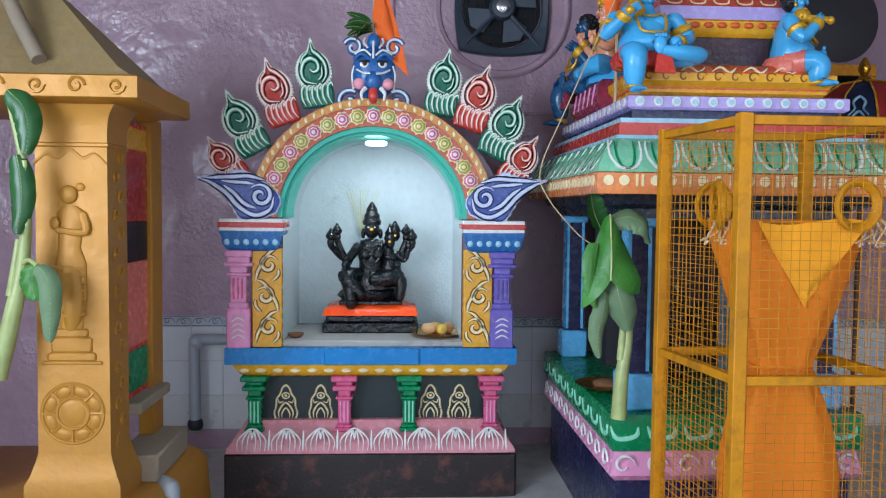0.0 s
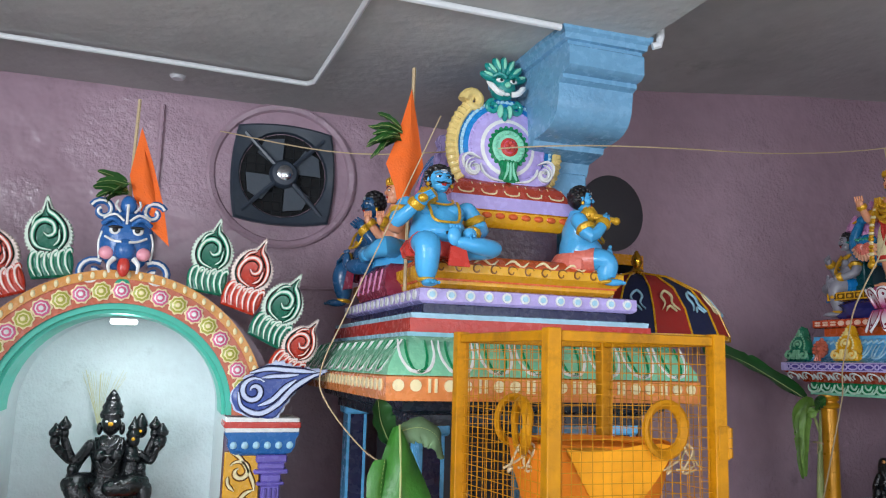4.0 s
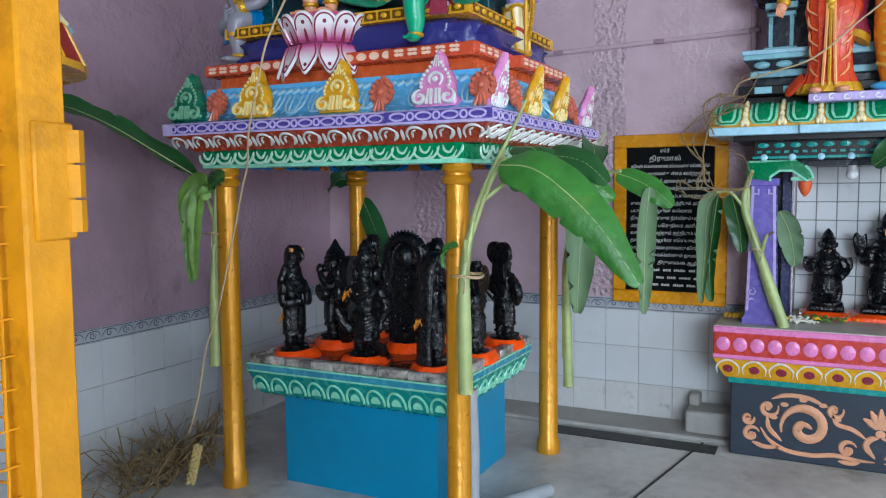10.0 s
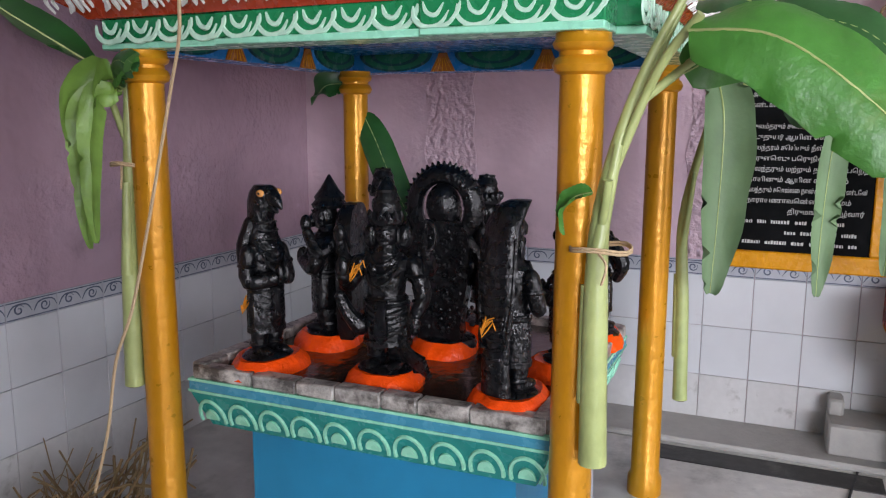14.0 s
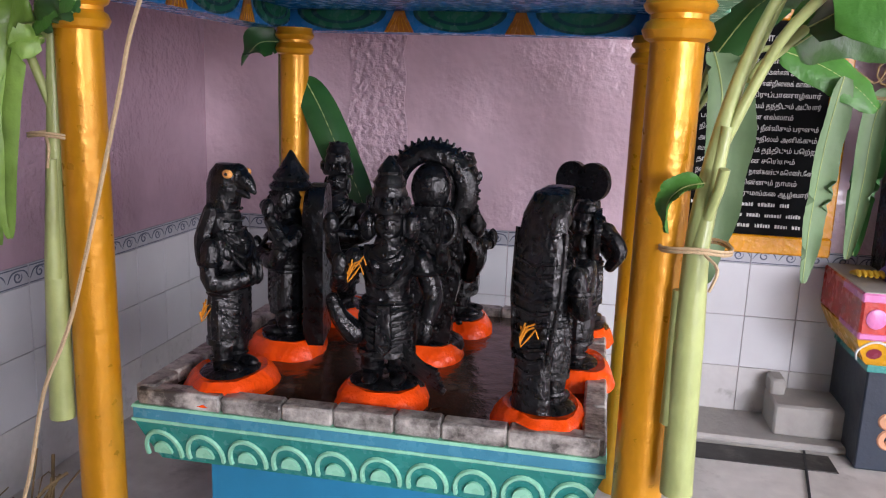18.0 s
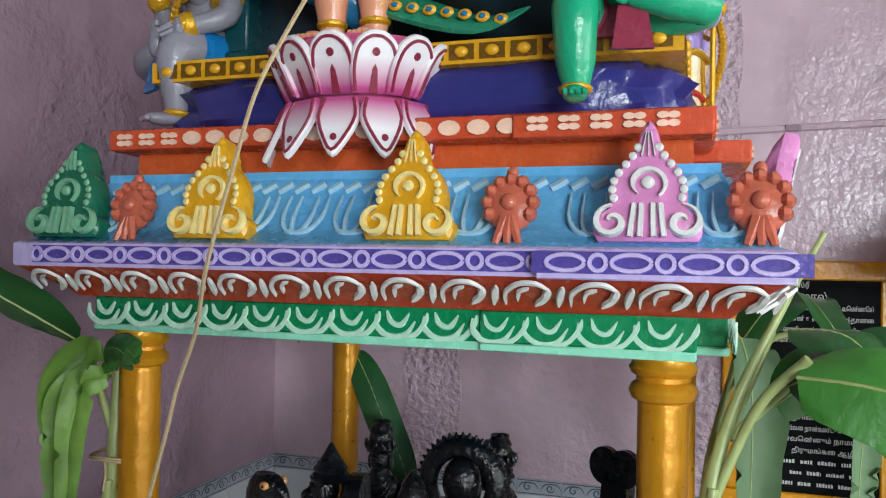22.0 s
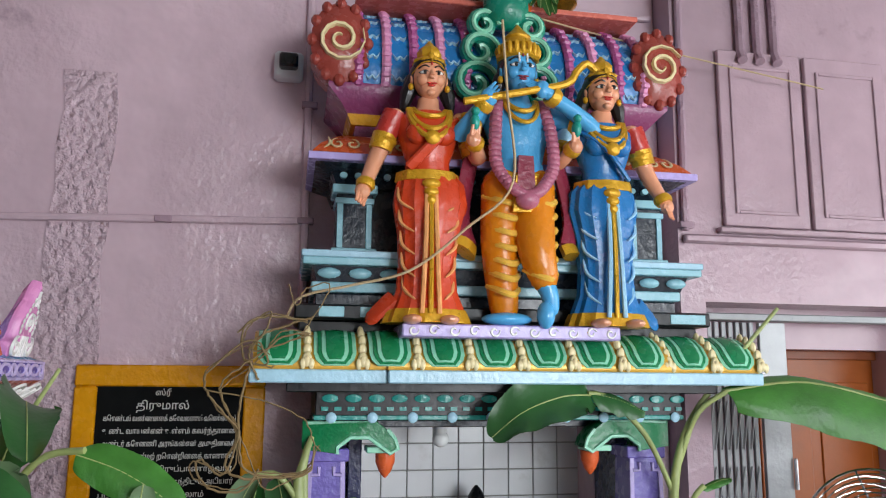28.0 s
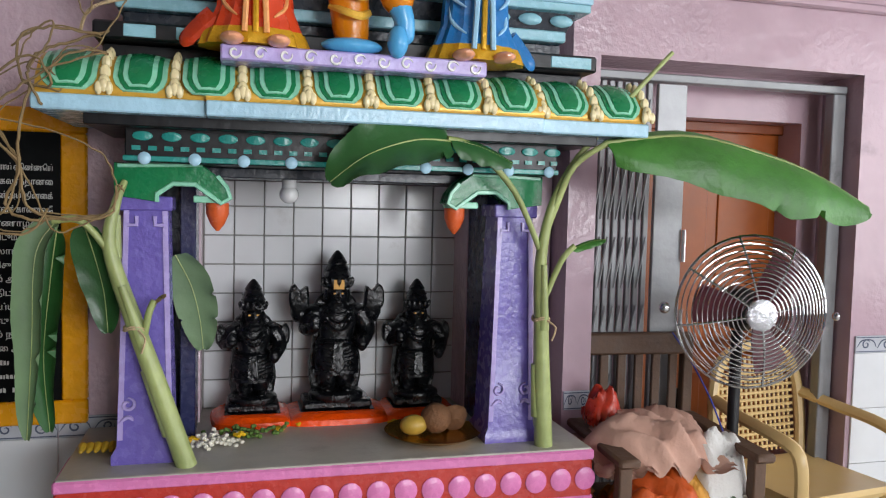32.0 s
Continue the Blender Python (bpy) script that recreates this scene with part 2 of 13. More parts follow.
def thing(name, M, label, category, group="", kind=""):
    """An empty at the base of a thing, to which its parts are tied."""
    ob = new(name)
    ob.empty_display_size = 0.1
    ob.matrix_world = M
    return tagged(ob, label, category, group, kind)


def solo(name, g, mats, label, category="", group="", kind="", M=None, angle=38):
    ob = part(name, g, mats, None, "", angle)
    if M is not None:
        ob.matrix_world = M
    return tagged(ob, label, category, group, kind)

WEST = lambda x, y, z=0.0: Matrix.Translation((x, y, z)) @ Matrix.Rotation(-math.pi / 2, 4, "Z")
AT = Matrix.Translation


def turn(deg, axis="Z"):
    return Matrix.Rotation(radians(deg), 4, axis)


# ---- materials ----


def scatter(name, g, mats, parent, label="", angle=35):
    """Each loose island of a mesh in the making becomes a part of its own."""
    root = list(range(len(g.v)))

    def find(i):
        while root[i] != i:
            root[i] = root[root[i]]
            i = root[i]
        return i

    for f in g.f:
        for i in f[1:]:
            root[find(i)] = find(f[0])
    heaps = {}
    for f, m in zip(g.f, g.m):
        heaps.setdefault(find(f[0]), []).append((f, m))
    for faces in heaps.values():
        q, at = G(), {}
        for f, m in faces:
            for i in f:
                if i not in at:
                    at[i] = len(q.v)
                    q.v.append(g.v[i])
            q.f.append(tuple(at[i] for i in f))
            q.m.append(m)
        part(name, q, mats, parent, label, angle)


def wall_paint(name, col, bumpy):
    """Thick gloss paint over lumpy plaster, brushed on, with patches of coarser plaster and scuffs."""
    m = mat(name, col, rough=0.21, var=0.16, scale=2.2, big=0.8, bump=0, dirt=0.16, dirtcol="4a3d44", coat=0.0)
    n, l = m.node_tree.nodes, m.node_tree.links
    b = n["Principled BSDF"]
    co = n.new("ShaderNodeTexCoord")
    lump = n.new("ShaderNodeTexNoise")
    lump.inputs["Scale"].default_value, lump.inputs["Detail"].default_value = 4.5, 3
    pock = n.new("ShaderNodeTexNoise")
    pock.inputs["Scale"].default_value, pock.inputs["Detail"].default_value = 38, 3
    where = n.new("ShaderNodeTexNoise")
    where.inputs["Scale"].default_value = 1.5
    cut = n.new("ShaderNodeMapRange")
    cut.inputs[1].default_value, cut.inputs[2].default_value = 0.42, 0.58
    for q in (lump, pock, where):
        l.new(co.outputs["Object"], q.inputs["Vector"])
    l.new(where.outputs[0], cut.inputs[0])
    amt = n.new("ShaderNodeMath")
    amt.operation = "MULTIPLY"
    l.new(pock.outputs[0], amt.inputs[0]), l.new(cut.outputs[0], amt.inputs[1])
    b1, b2 = n.new("ShaderNodeBump"), n.new("ShaderNodeBump")
    b1.inputs["Strength"].default_value, b1.inputs["Distance"].default_value = 0.55 * bumpy, 0.035
    b2.inputs["Strength"].default_value, b2.inputs["Distance"].default_value = 0.85 * bumpy, 0.012
    l.new(lump.outputs[0], b1.inputs["Height"]), l.new(amt.outputs[0], b2.inputs["Height"])
    l.new(b1.outputs[0], b2.inputs["Normal"]), l.new(b2.outputs[0], b.inputs["Normal"])
    return m


# one wall paint in three tones; each wall's lighting is put into its colour
M_WALL = wall_paint("mauve_wall_paint", "ab909d", 1.35)
M_WALL_LIT = wall_paint("rose_wall_paint", "d2b8c2", 0.9)
M_WALL_MID = wall_paint("dull_pink_wall_paint", "b096a0", 0.5)
M_CEIL = mat("grey_whitewash_ceiling", "b9b9b6", rough=0.75, var=0.2, scale=2, big=0.7, bump=0.6, bscale=16, dirt=0.2, dirtcol="77756f")
M_TILE = mat("white_glazed_tile", "d3d6d8", rough=0.16, var=0.06, scale=3, bump=0.03, dirt=0.12, dirtcol="8a8478")
M_GROUT = mat("grey_grout", "8b8a86", rough=0.8, var=0.2, scale=5)
M_FLOOR = mat("worn_cement_floor", "c3c2bd", rough=0.45, var=0.34, scale=3.4, big=1.6, bump=0.35, bscale=26, dirt=0.42, dirtcol="5b5853")
M_CEMENT = mat("bare_cement", "a8a6a0", rough=0.7, var=0.25, scale=4, bump=0.4, bscale=40, dirt=0.35, dirtcol="4c4a45")


def paint(name, col, rough=0.26, dirt=0.12, var=0.14, bump=0.22):
    return mat(name, col, rough=rough, var=var, scale=7, bump=bump, bscale=55, dirt=dirt, dirtcol="3b332c", big=2.5)


P_RED = paint("red_enamel", "c03a30")
P_ORANGE = paint("orange_enamel", "d9602f")
P_CORAL = paint("coral_enamel", "d97463")
P_YEL = paint("yellow_enamel", "e0a51c")
P_GOLD = mat("gold_paint", "cf8f16", rough=0.3, metal=0.3, var=0.2, scale=6, bump=0.25, bscale=40, dirt=0.18, dirtcol="5a3a12")
P_CAGE = mat("ochre_enamel_on_iron", "c28200", rough=0.5, spec=0.3, var=0.3, scale=6, bump=0.25, bscale=50, dirt=0.5, dirtcol="4d3210")
P_GREEN = paint("green_enamel", "12804e")
P_MINT = paint("mint_enamel", "8fd8b8")
P_TEAL = paint("teal_enamel", "1f8c84")
P_DTEAL = paint("dark_teal_enamel", "14474c")
P_SKY = paint("sky_blue_enamel", "6cbcee")
P_EDGE = paint("pale_lilac_enamel", "c6b6e4")
P_BLUE = paint("blue_enamel", "1f7cc0")
P_TURQ = mat("turquoise_blue_base_paint", "1b86b0", rough=0.35, var=0.14, scale=3, bump=0.15, bscale=30, dirt=0.2, dirtcol="2b4a55")
P_NAVY = paint("navy_enamel", "23284c")
P_LILAC = paint("lilac_enamel", "b3a3da")
P_VIOLET = paint("violet_enamel", "6e60b2")
P_PINK = paint("pink_enamel", "dc93bb")
P_ROSE = paint("rose_enamel", "cf5f86")
P_MAROON = paint("maroon_enamel", "8a2f44")
P_WHITE = paint("white_enamel", "e2e2de")
P_CREAM = paint("cream_enamel", "e8d9a8")
P_PALE = paint("pale_blue_enamel", "a5cfe2")
P_STEEL = paint("steel_blue_enamel", "6f9fc0")
P_BLACK = mat("black_enamel", "0e1013", rough=0.34, var=0.3, scale=8, bump=0.1, dirt=0.12, dirtcol="3a3634", spec=0.35)
P_SLATE = paint("slate_enamel", "1f2833")
STONE = mat("oiled_black_stone", "090b0e", rough=0.28, var=0.4, scale=10, bump=0.8, bscale=42, dirt=0.18, dirtcol="3c3d3f")
KUMKUM = mat("orange_turmeric_paste", "ff5206", rough=0.24, var=0.16, scale=10, bump=0.8, bscale=38)
SK_BLUE = paint("blue_skin_enamel", "4fa8dc", rough=0.2, dirt=0.05)
SK_NAVY = paint("dark_blue_skin_enamel", "27557e", rough=0.25, dirt=0.1)
SK_PEACH = paint("peach_skin_enamel", "e5a07c", rough=0.22, dirt=0.05)
SK_GREEN = paint("green_skin_enamel", "27a478", rough=0.22, dirt=0.05)
SK_LILAC = paint("lilac_skin_enamel", "a994d3", rough=0.22, dirt=0.05)
SK_GREY = paint("grey_skin_enamel", "8f8d97", rough=0.3, dirt=0.1)
HAIR = paint("black_hair_enamel", "1c191a", rough=0.3, dirt=0)
EYEW = paint("white_eye_enamel", "efeeea", rough=0.2, dirt=0)
ORN = mat("ornament_gold", "d7a324", rough=0.3, metal=0.35, var=0.2, scale=12, bump=0.4, bscale=90)
M_LEAF = mat("banana_leaf", "3d7a2c", rough=0.42, var=0.35, scale=6, bump=0.35, bscale=40, big=4, dirt=0.12, dirtcol="6d7a2c")
M_LEAFD = mat("banana_leaf_dark", "28592a", rough=0.35, var=0.3, scale=4, bump=0.2, bscale=25, big=3)
M_LEAFP = mat("wilted_leaf_underside", "647f5a", rough=0.6, var=0.25, scale=4, bump=0.25, bscale=25, big=3)
M_LEAFY = mat("wilted_bright_leaf", "6f9440", rough=0.4, var=0.35, scale=5, bump=0.5, bscale=28, big=5, dirt=0.15, dirtcol="a7b05c")
M_STALK = mat("banana_stalk", "a3b070", rough=0.36, var=0.34, scale=5, bump=0.3, bscale=24, dirt=0.42, dirtcol="76803c", big=3)
M_MANGO = mat("mango_leaf", "2f5f28", rough=0.35, var=0.3, scale=6, bump=0.2)
M_DRY = mat("dry_straw", "86704c", rough=0.8, var=0.35, scale=14, bump=0.4)
M_FLAG = mat("saffron_cloth", "e8661a", rough=0.8, var=0.12, scale=6, bump=0.3, bscale=120)
M_BAG = mat("orange_yellow_cloth", "e27d02", rough=0.85, var=0.1, scale=5, bump=0.3, bscale=140)
M_PVC = mat("grey_pvc_pipe", "9aa0a5", rough=0.4, var=0.12, scale=6, bump=0.05, dirt=0.2)
M_WPVC = mat("white_pvc_conduit", "d5d7d8", rough=0.4, var=0.06, scale=6, bump=0.04)
M_ROPE = mat("coir_string", "c3ab86", rough=0.9, var=0.3, scale=30, bump=0.5, bscale=200)
M_STEEL = mat("bright_steel", "c9cbcc", rough=0.22, metal=1.0, var=0.08, bump=0.02)
M_IRON = mat("dark_iron", "2c2f33", rough=0.5, metal=0.4, var=0.2, bump=0.2)
M_BRASS = mat("polished_brass", "d09a2c", rough=0.2, metal=0.9, var=0.15, bump=0.1)
M_GALV = mat("galvanised_grille", "8d8f91", rough=0.42, metal=0.25, var=0.15, bump=0.1, dirt=0.2)
M_DOOR = mat("orange_brown_door_veneer", "964a0a", rough=0.35, var=0.22, scale=3, bump=0.1, big=4)
M_WOOD = mat("weathered_chair_wood", "5c4433", rough=0.6, var=0.3, scale=8, bump=0.3, dirt=0.2)
M_PLASTIC = mat("beige_moulded_plastic", "d3b57c", rough=0.35, var=0.05, scale=4, bump=0.02)
M_CLOTH_G = mat("dusty_rose_cloth", "bd9583", rough=0.9, var=0.2, scale=6, bump=0.7, bscale=26)
M_CLOTH_W = mat("white_cotton_cloth", "d9d7d2", rough=0.9, var=0.08, scale=6, bump=0.4, bscale=120)

# ---- the room ----
N, E = 5.91, 6.22          # faces of the two painted walls
SE = 6.08                  # face of the wall round the doorway, further along

g = G()
falls = [(-4.2, -0.13), (0.9, -0.13), (1.7, -0.09), (2.6, -0.03), (3.4, 0.0), (7.6, 0.0)]
g.loft([[(x, -3.6, z), (x, 6.2, z), (x, 6.2, -0.4), (x, -3.6, -0.4)] for x, z in falls])
floor_ob = solo("floor", g, M_FLOOR, "worn grey cement floor with darker stains", "floor", kind="structure")

g = G().box(-4.2, N, -0.2, E, N + 0.25, 4.0, c=0)
wall_n = solo("wall_north", g, M_WALL, "uneven mauve gloss-painted plaster wall with tiled foot", "wall", kind="structure")
# the long wall has a niche cut into it behind the idols of the flute shrine
g = G()
for y0, y1, z0, z1 in ((2.87, N + 0.25, 0, 4.0), (1.64, 1.96, 0, 4.0), (1.96, 2.87, 0, 0.66), (1.96, 2.87, 1.50, 4.0)):
    g.box(E, y0, z0, E + 0.5, y1, z1, c=0)
g.box(E + 0.19, 1.94, 0.6, E + 0.5, 2.89, 1.6, c=0)
wall_e = solo("wall_east", g, M_WALL_LIT, "mauve gloss-painted plaster wall with rough vertical patch", "wall", kind="structure")
# the wall round the doorway stands a little proud, and its opening is deep
g = G()
g.box(SE, 1.53, 0, E + 0.6, 1.636, 4.0, c=0)
g.box(SE, -3.6, 1.97, E + 0.6, 1.53, 4.0, c=0)
g.box(SE, -3.6, 0, E + 0.6, 0.42, 1.97, c=0)
g.box(SE + 0.22, 1.20, 0, E + 0.6, 1.53, 1.97, c=0)
g.box(SE + 0.22, 0.515, 1.80, E + 0.6, 1.20, 1.97, c=0)
g.box(SE + 0.22, 0.42, 0, E + 0.6, 0.515, 1.97, c=0)
wall_s = solo("wall_southeast", g, M_WALL_MID, "mauve painted wall round a deep doorway", "wall", kind="structure")
# closing walls behind the camera: unseen, added round openings for the stand-in daylight lamps
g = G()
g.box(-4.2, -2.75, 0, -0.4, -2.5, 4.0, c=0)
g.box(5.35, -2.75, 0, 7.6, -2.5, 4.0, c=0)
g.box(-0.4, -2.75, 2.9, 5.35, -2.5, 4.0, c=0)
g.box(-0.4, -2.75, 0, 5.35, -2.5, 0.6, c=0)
solo("wall_south", g, M_WALL, "unseen mauve wall added with a wide opening for light", "wall", kind="structure")
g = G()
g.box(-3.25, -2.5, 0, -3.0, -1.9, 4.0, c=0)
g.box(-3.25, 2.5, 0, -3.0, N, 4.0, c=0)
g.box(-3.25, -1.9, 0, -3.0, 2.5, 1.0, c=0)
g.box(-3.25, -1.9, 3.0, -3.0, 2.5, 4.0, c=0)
solo("wall_west", g, M_WALL, "unseen mauve wall added with a window opening for light", "wall", kind="structure")

# ceiling: a low flat slab over the old shrines, a higher one beyond its edge that rises gently
g = G()
prof = [(N, 3.135), (5.0, 3.085), (4.1, 3.055), (2.5, 3.06), (-3.6, 3.10)]
rings = []
for x in (-4.2, -1.0, 1.0, 2.29):
    rings.append([(x, y, z + 0.008 * math.sin(3 * x + 2 * y)) for y, z in prof] + [(x, -3.6, 4.3), (x, N, 4.3)])
g.loft(rings)
g.loft([[(x, N, z), (x, 4.6, z + 0.05), (x, -3.6, z + 0.10), (x, -3.6, 4.5), (x, N, 4.5)] for x, z in ((2.29, 3.52), (3.6, 3.62), (5.0, 3.78), (7.6, 4.0))])
solo("ceiling", g, M_CEIL, "whitewashed cement slab ceiling with a lower bay", "ceiling", kind="structure")

# blue pillar with its curved bracket under the slab's edge, behind the first tower
pillar = thing("pillar", AT((2.14, 4.70, 0)), "steel-blue painted pillar with curved stepped bracket under the slab", "pillar")
part("shaft", G().box(-0.12, -0.15, -0.15, 0.13, 0.15, 2.56, c=0.01), P_STEEL, pillar)
prof = [(-0.555, 2.985), (-0.635, 2.975), (-0.635, 2.892), (-0.61, 2.875), (-0.575, 2.872), (-0.575, 2.852), (-0.545, 2.84)]
prof += curve2([(-0.54, 2.80), (-0.53, 2.745), (-0.50, 2.695), (-0.445, 2.665), (-0.38, 2.655), (-0.30, 2.65)], 4) + [(-0.29, 2.625), (-0.16, 2.605), (-0.14, 2.55), (0.16, 2.55), (0.16, 3.06), (-0.62, 3.06), (-0.62, 2.995)]
prof = [(-0.62, 2.995), (-0.62, 2.985)] + prof[1:-2] + [(-0.62, 3.06)]
part("bracket", G().loft([[(x, y, z) for y, z in prof] for x in (-0.23, 0.135)]), P_STEEL, pillar, "steel-blue curved bracket", 30)
g = G().loft([[(x, y, z) for x, y in ((-0.235 - e, -0.62 - e), (0.14 + e, -0.62 - e), (0.14 + e, 0.17), (-0.235 - e, 0.17))] for e, z in ((0.0, 3.0), (0.012, 3.006), (0.016, 3.03), (0.03, 3.042), (0.032, 3.065))])
part("cap", g, P_STEEL, pillar)

# ---- shrine of the seated goddess, against the north wall ----
# local: x to the right, y away, z up; the front face of the pilasters is y = 0
AX = 0.205
sa = thing("wall_shrine", AT((AX, 5.03, 0)), "small painted wall shrine with flower arch and lit white niche", "shrine")
g = G().box(-0.785, -0.02, -0.14, 0.785, 0.86, 0.115, c=0.012)
part("plinth", g, mat("scraped_black_paint", "241d1c", rough=0.45, var=0.35, scale=9, bump=0.3, dirt=0.5, dirtcol="6b4038"), sa, "scraped black plinth")
g = G().tiers([(0.775, 0.02, 0.115), (0.775, 0.02, 0.135), (0.73, -0.02, 0.20), (0.69, -0.06, 0.262), (0.66, -0.07, 0.275)], back=0.86)
foot = part("lotus_foot", g, paint("dusty_pink_enamel", "cf8a93"), sa, "pink lotus-petal foot moulding")
g = G().box(-0.62, 0.11, 0.27, 0.62, 0.86, 0.53, c=0.005)
part("dado", g, mat("dark_green_black_paint", "1c2b2b", rough=0.4, dirt=0.2), sa)
g = G().tiers([(0.66, -0.03, 0.525), (0.70, 0.0, 0.545), (0.72, 0.02, 0.575), (0.74, 0.03, 0.600)], back=0.86)
part("yellow_cornice", g, P_YEL, sa)
g = G().tiers([(0.775, 0.04, 0.600), (0.775, 0.04, 0.688)], back=0.86)
g.box(-0.25, -0.055, 0.601, 0.25, 0.0, 0.6895, c=0.004)
part("blue_slab", g, P_BLUE, sa)
g = G().box(-0.48, -0.01, 0.688, 0.50, 0.80, 0.725, c=0.008)
part("niche_sill", g, M_CEMENT, sa, "grey cement sill")

# niche: pale back and sides with a rounded head; a body of masonry round it
nw, nz0, spring, nr = 0.475, 0.70, 1.38, 0.475
head = [(nw * math.cos(math.pi * i / 20), spring + 0.455 * math.sin(math.pi * i / 20)) for i in range(21)]
inner = [(nw, nz0)] + head + [(-nw, nz0)]
g = G()
rings = [[(x, 0.0, z) for x, z in inner], [(x * 0.985, 0.62, z - 0.005) for x, z in inner]]
g.loft(rings, caps=False)
g.loft([[(x * 0.985, 0.62, z - 0.005) for x, z in inner], [(x * 0.9, 0.621, nz0 + (z - nz0) * 0.9) for x, z in inner]], 0)
part("niche_lining", g, mat("pale_whitewash", "c3cfd0", rough=0.6, var=0.12, scale=6, bump=0.45, bscale=70, dirt=0.15, dirtcol="7d8a8c"), sa, "rough whitewashed niche lining")
g = G()
outer = [(0.66, nz0)] + [(0.70 * math.cos(math.pi * i / 20), spring + 0.60 * math.sin(math.pi * i / 20)) for i in range(21)] + [(-0.66, nz0)]
for (a, b), (c, d) in zip(zip(inner, inner[1:]), zip(outer, outer[1:])):
    q = [a, b, d, c]
    g.loft([[(x, 0.012, z) for x, z in q], [(x, 0.66, z) for x, z in q]])
part("body", g, mat("mauve_body", "8d7584", rough=0.4, dirt=0.2), sa)
g = G()
rim = [(nw * math.cos(math.pi * i / 28), spring + 0.455 * math.sin(math.pi * i / 28)) for i in range(29)]
rim2 = [((nw + 0.0) * math.cos(math.pi * i / 28), spring + (0.455 + 0.0) * math.sin(math.pi * i / 28)) for i in range(29)]
for (a, b) in zip(rim, rim[1:]):
    q = [a, b, (b[0] * 1.055, spring + (b[1] - spring) * 1.055), (a[0] * 1.055, spring + (a[1] - spring) * 1.055)]
    q2 = [a, b, (b[0] * 0.965, spring + (b[1] - spring) * 0.965), (a[0] * 0.965, spring + (a[1] - spring) * 0.965)]
    g.loft([[(x, -0.03, z) for x, z in q], [(x, 0.02, z) for x, z in q]])
    g.loft([[(x, 0.001, z) for x, z in q2], [(x, 0.30, z) for x, z in q2]])
part("arch_rim", g, mat("sea_green_paint", "3fb39c", rough=0.4, dirt=0.1), sa, "sea-green rim of the arch")

# flower band of the arch
g = G()
for i in range(36):
    a0, a1 = math.pi * i / 36, math.pi * (i + 1) / 36
    q = [(0.50 * math.cos(a), spring + 0.48 * math.sin(a)) for a in (a0, a1)] + [(0.605 * math.cos(a), spring + 0.585 * math.sin(a)) for a in (a1, a0)]
    g.loft([[(x, -0.05, z) for x, z in q], [(x, 0.012, z) for x, z in q]])
    q = [(0.605 * math.cos(a), spring + 0.585 * math.sin(a)) for a in (a0, a1)] + [(0.645 * math.cos(a), spring + 0.625 * math.sin(a)) for a in (a1, a0)]
    g.loft([[(x, -0.06, z) for x, z in q], [(x, 0.012, z) for x, z in q]], 1)
band = part("flower_band", g, [paint("brick_orange_enamel", "b5593a"), paint("amber_enamel", "c98a3a")], sa)


def rosette(petal, heart):
    q = G()
    for r, mi, d in ((0.041, 2, 0.006), (0.034, 0, 0.012), (0.025, 1, 0.016), (0.019, 0, 0.020), (0.010, 1, 0.025)):
        q.prism([(r * (1 + (0.10 if mi == 2 else 0.05) * math.cos(8 * t)) * math.cos(t), r * (1 + (0.10 if mi == 2 else 0.05) * math.cos(8 * t)) * math.sin(t)) for t in (2 * math.pi * i / 32 for i in range(32))], d, mi, bev=0.002)
    return shape("rosette", q, [petal, heart, P_CREAM])


ros = [rosette(P_ROSE, P_WHITE), rosette(paint("olive_enamel", "a5a53c"), P_CREAM)]
for i in range(21):
    a = math.pi * (0.03 + 0.94 * i / 20)
    o = new("rosette", ros[i % 2])
    o.parent = sa
    o.matrix_basis = pose(0.553 * math.cos(a), -0.052, spring + 0.533 * math.sin(a), 0, math.degrees(a), 0)
g = G()
for i in range(40):
    a = math.pi * (i + 0.5) / 40
    g.ell((0.625 * math.cos(a), -0.062, spring + 0.605 * math.sin(a)), (0.010, 0.006, 0.016), M=None, n=7, k=4)
scatter("edge_dot", g, P_CREAM, sa)


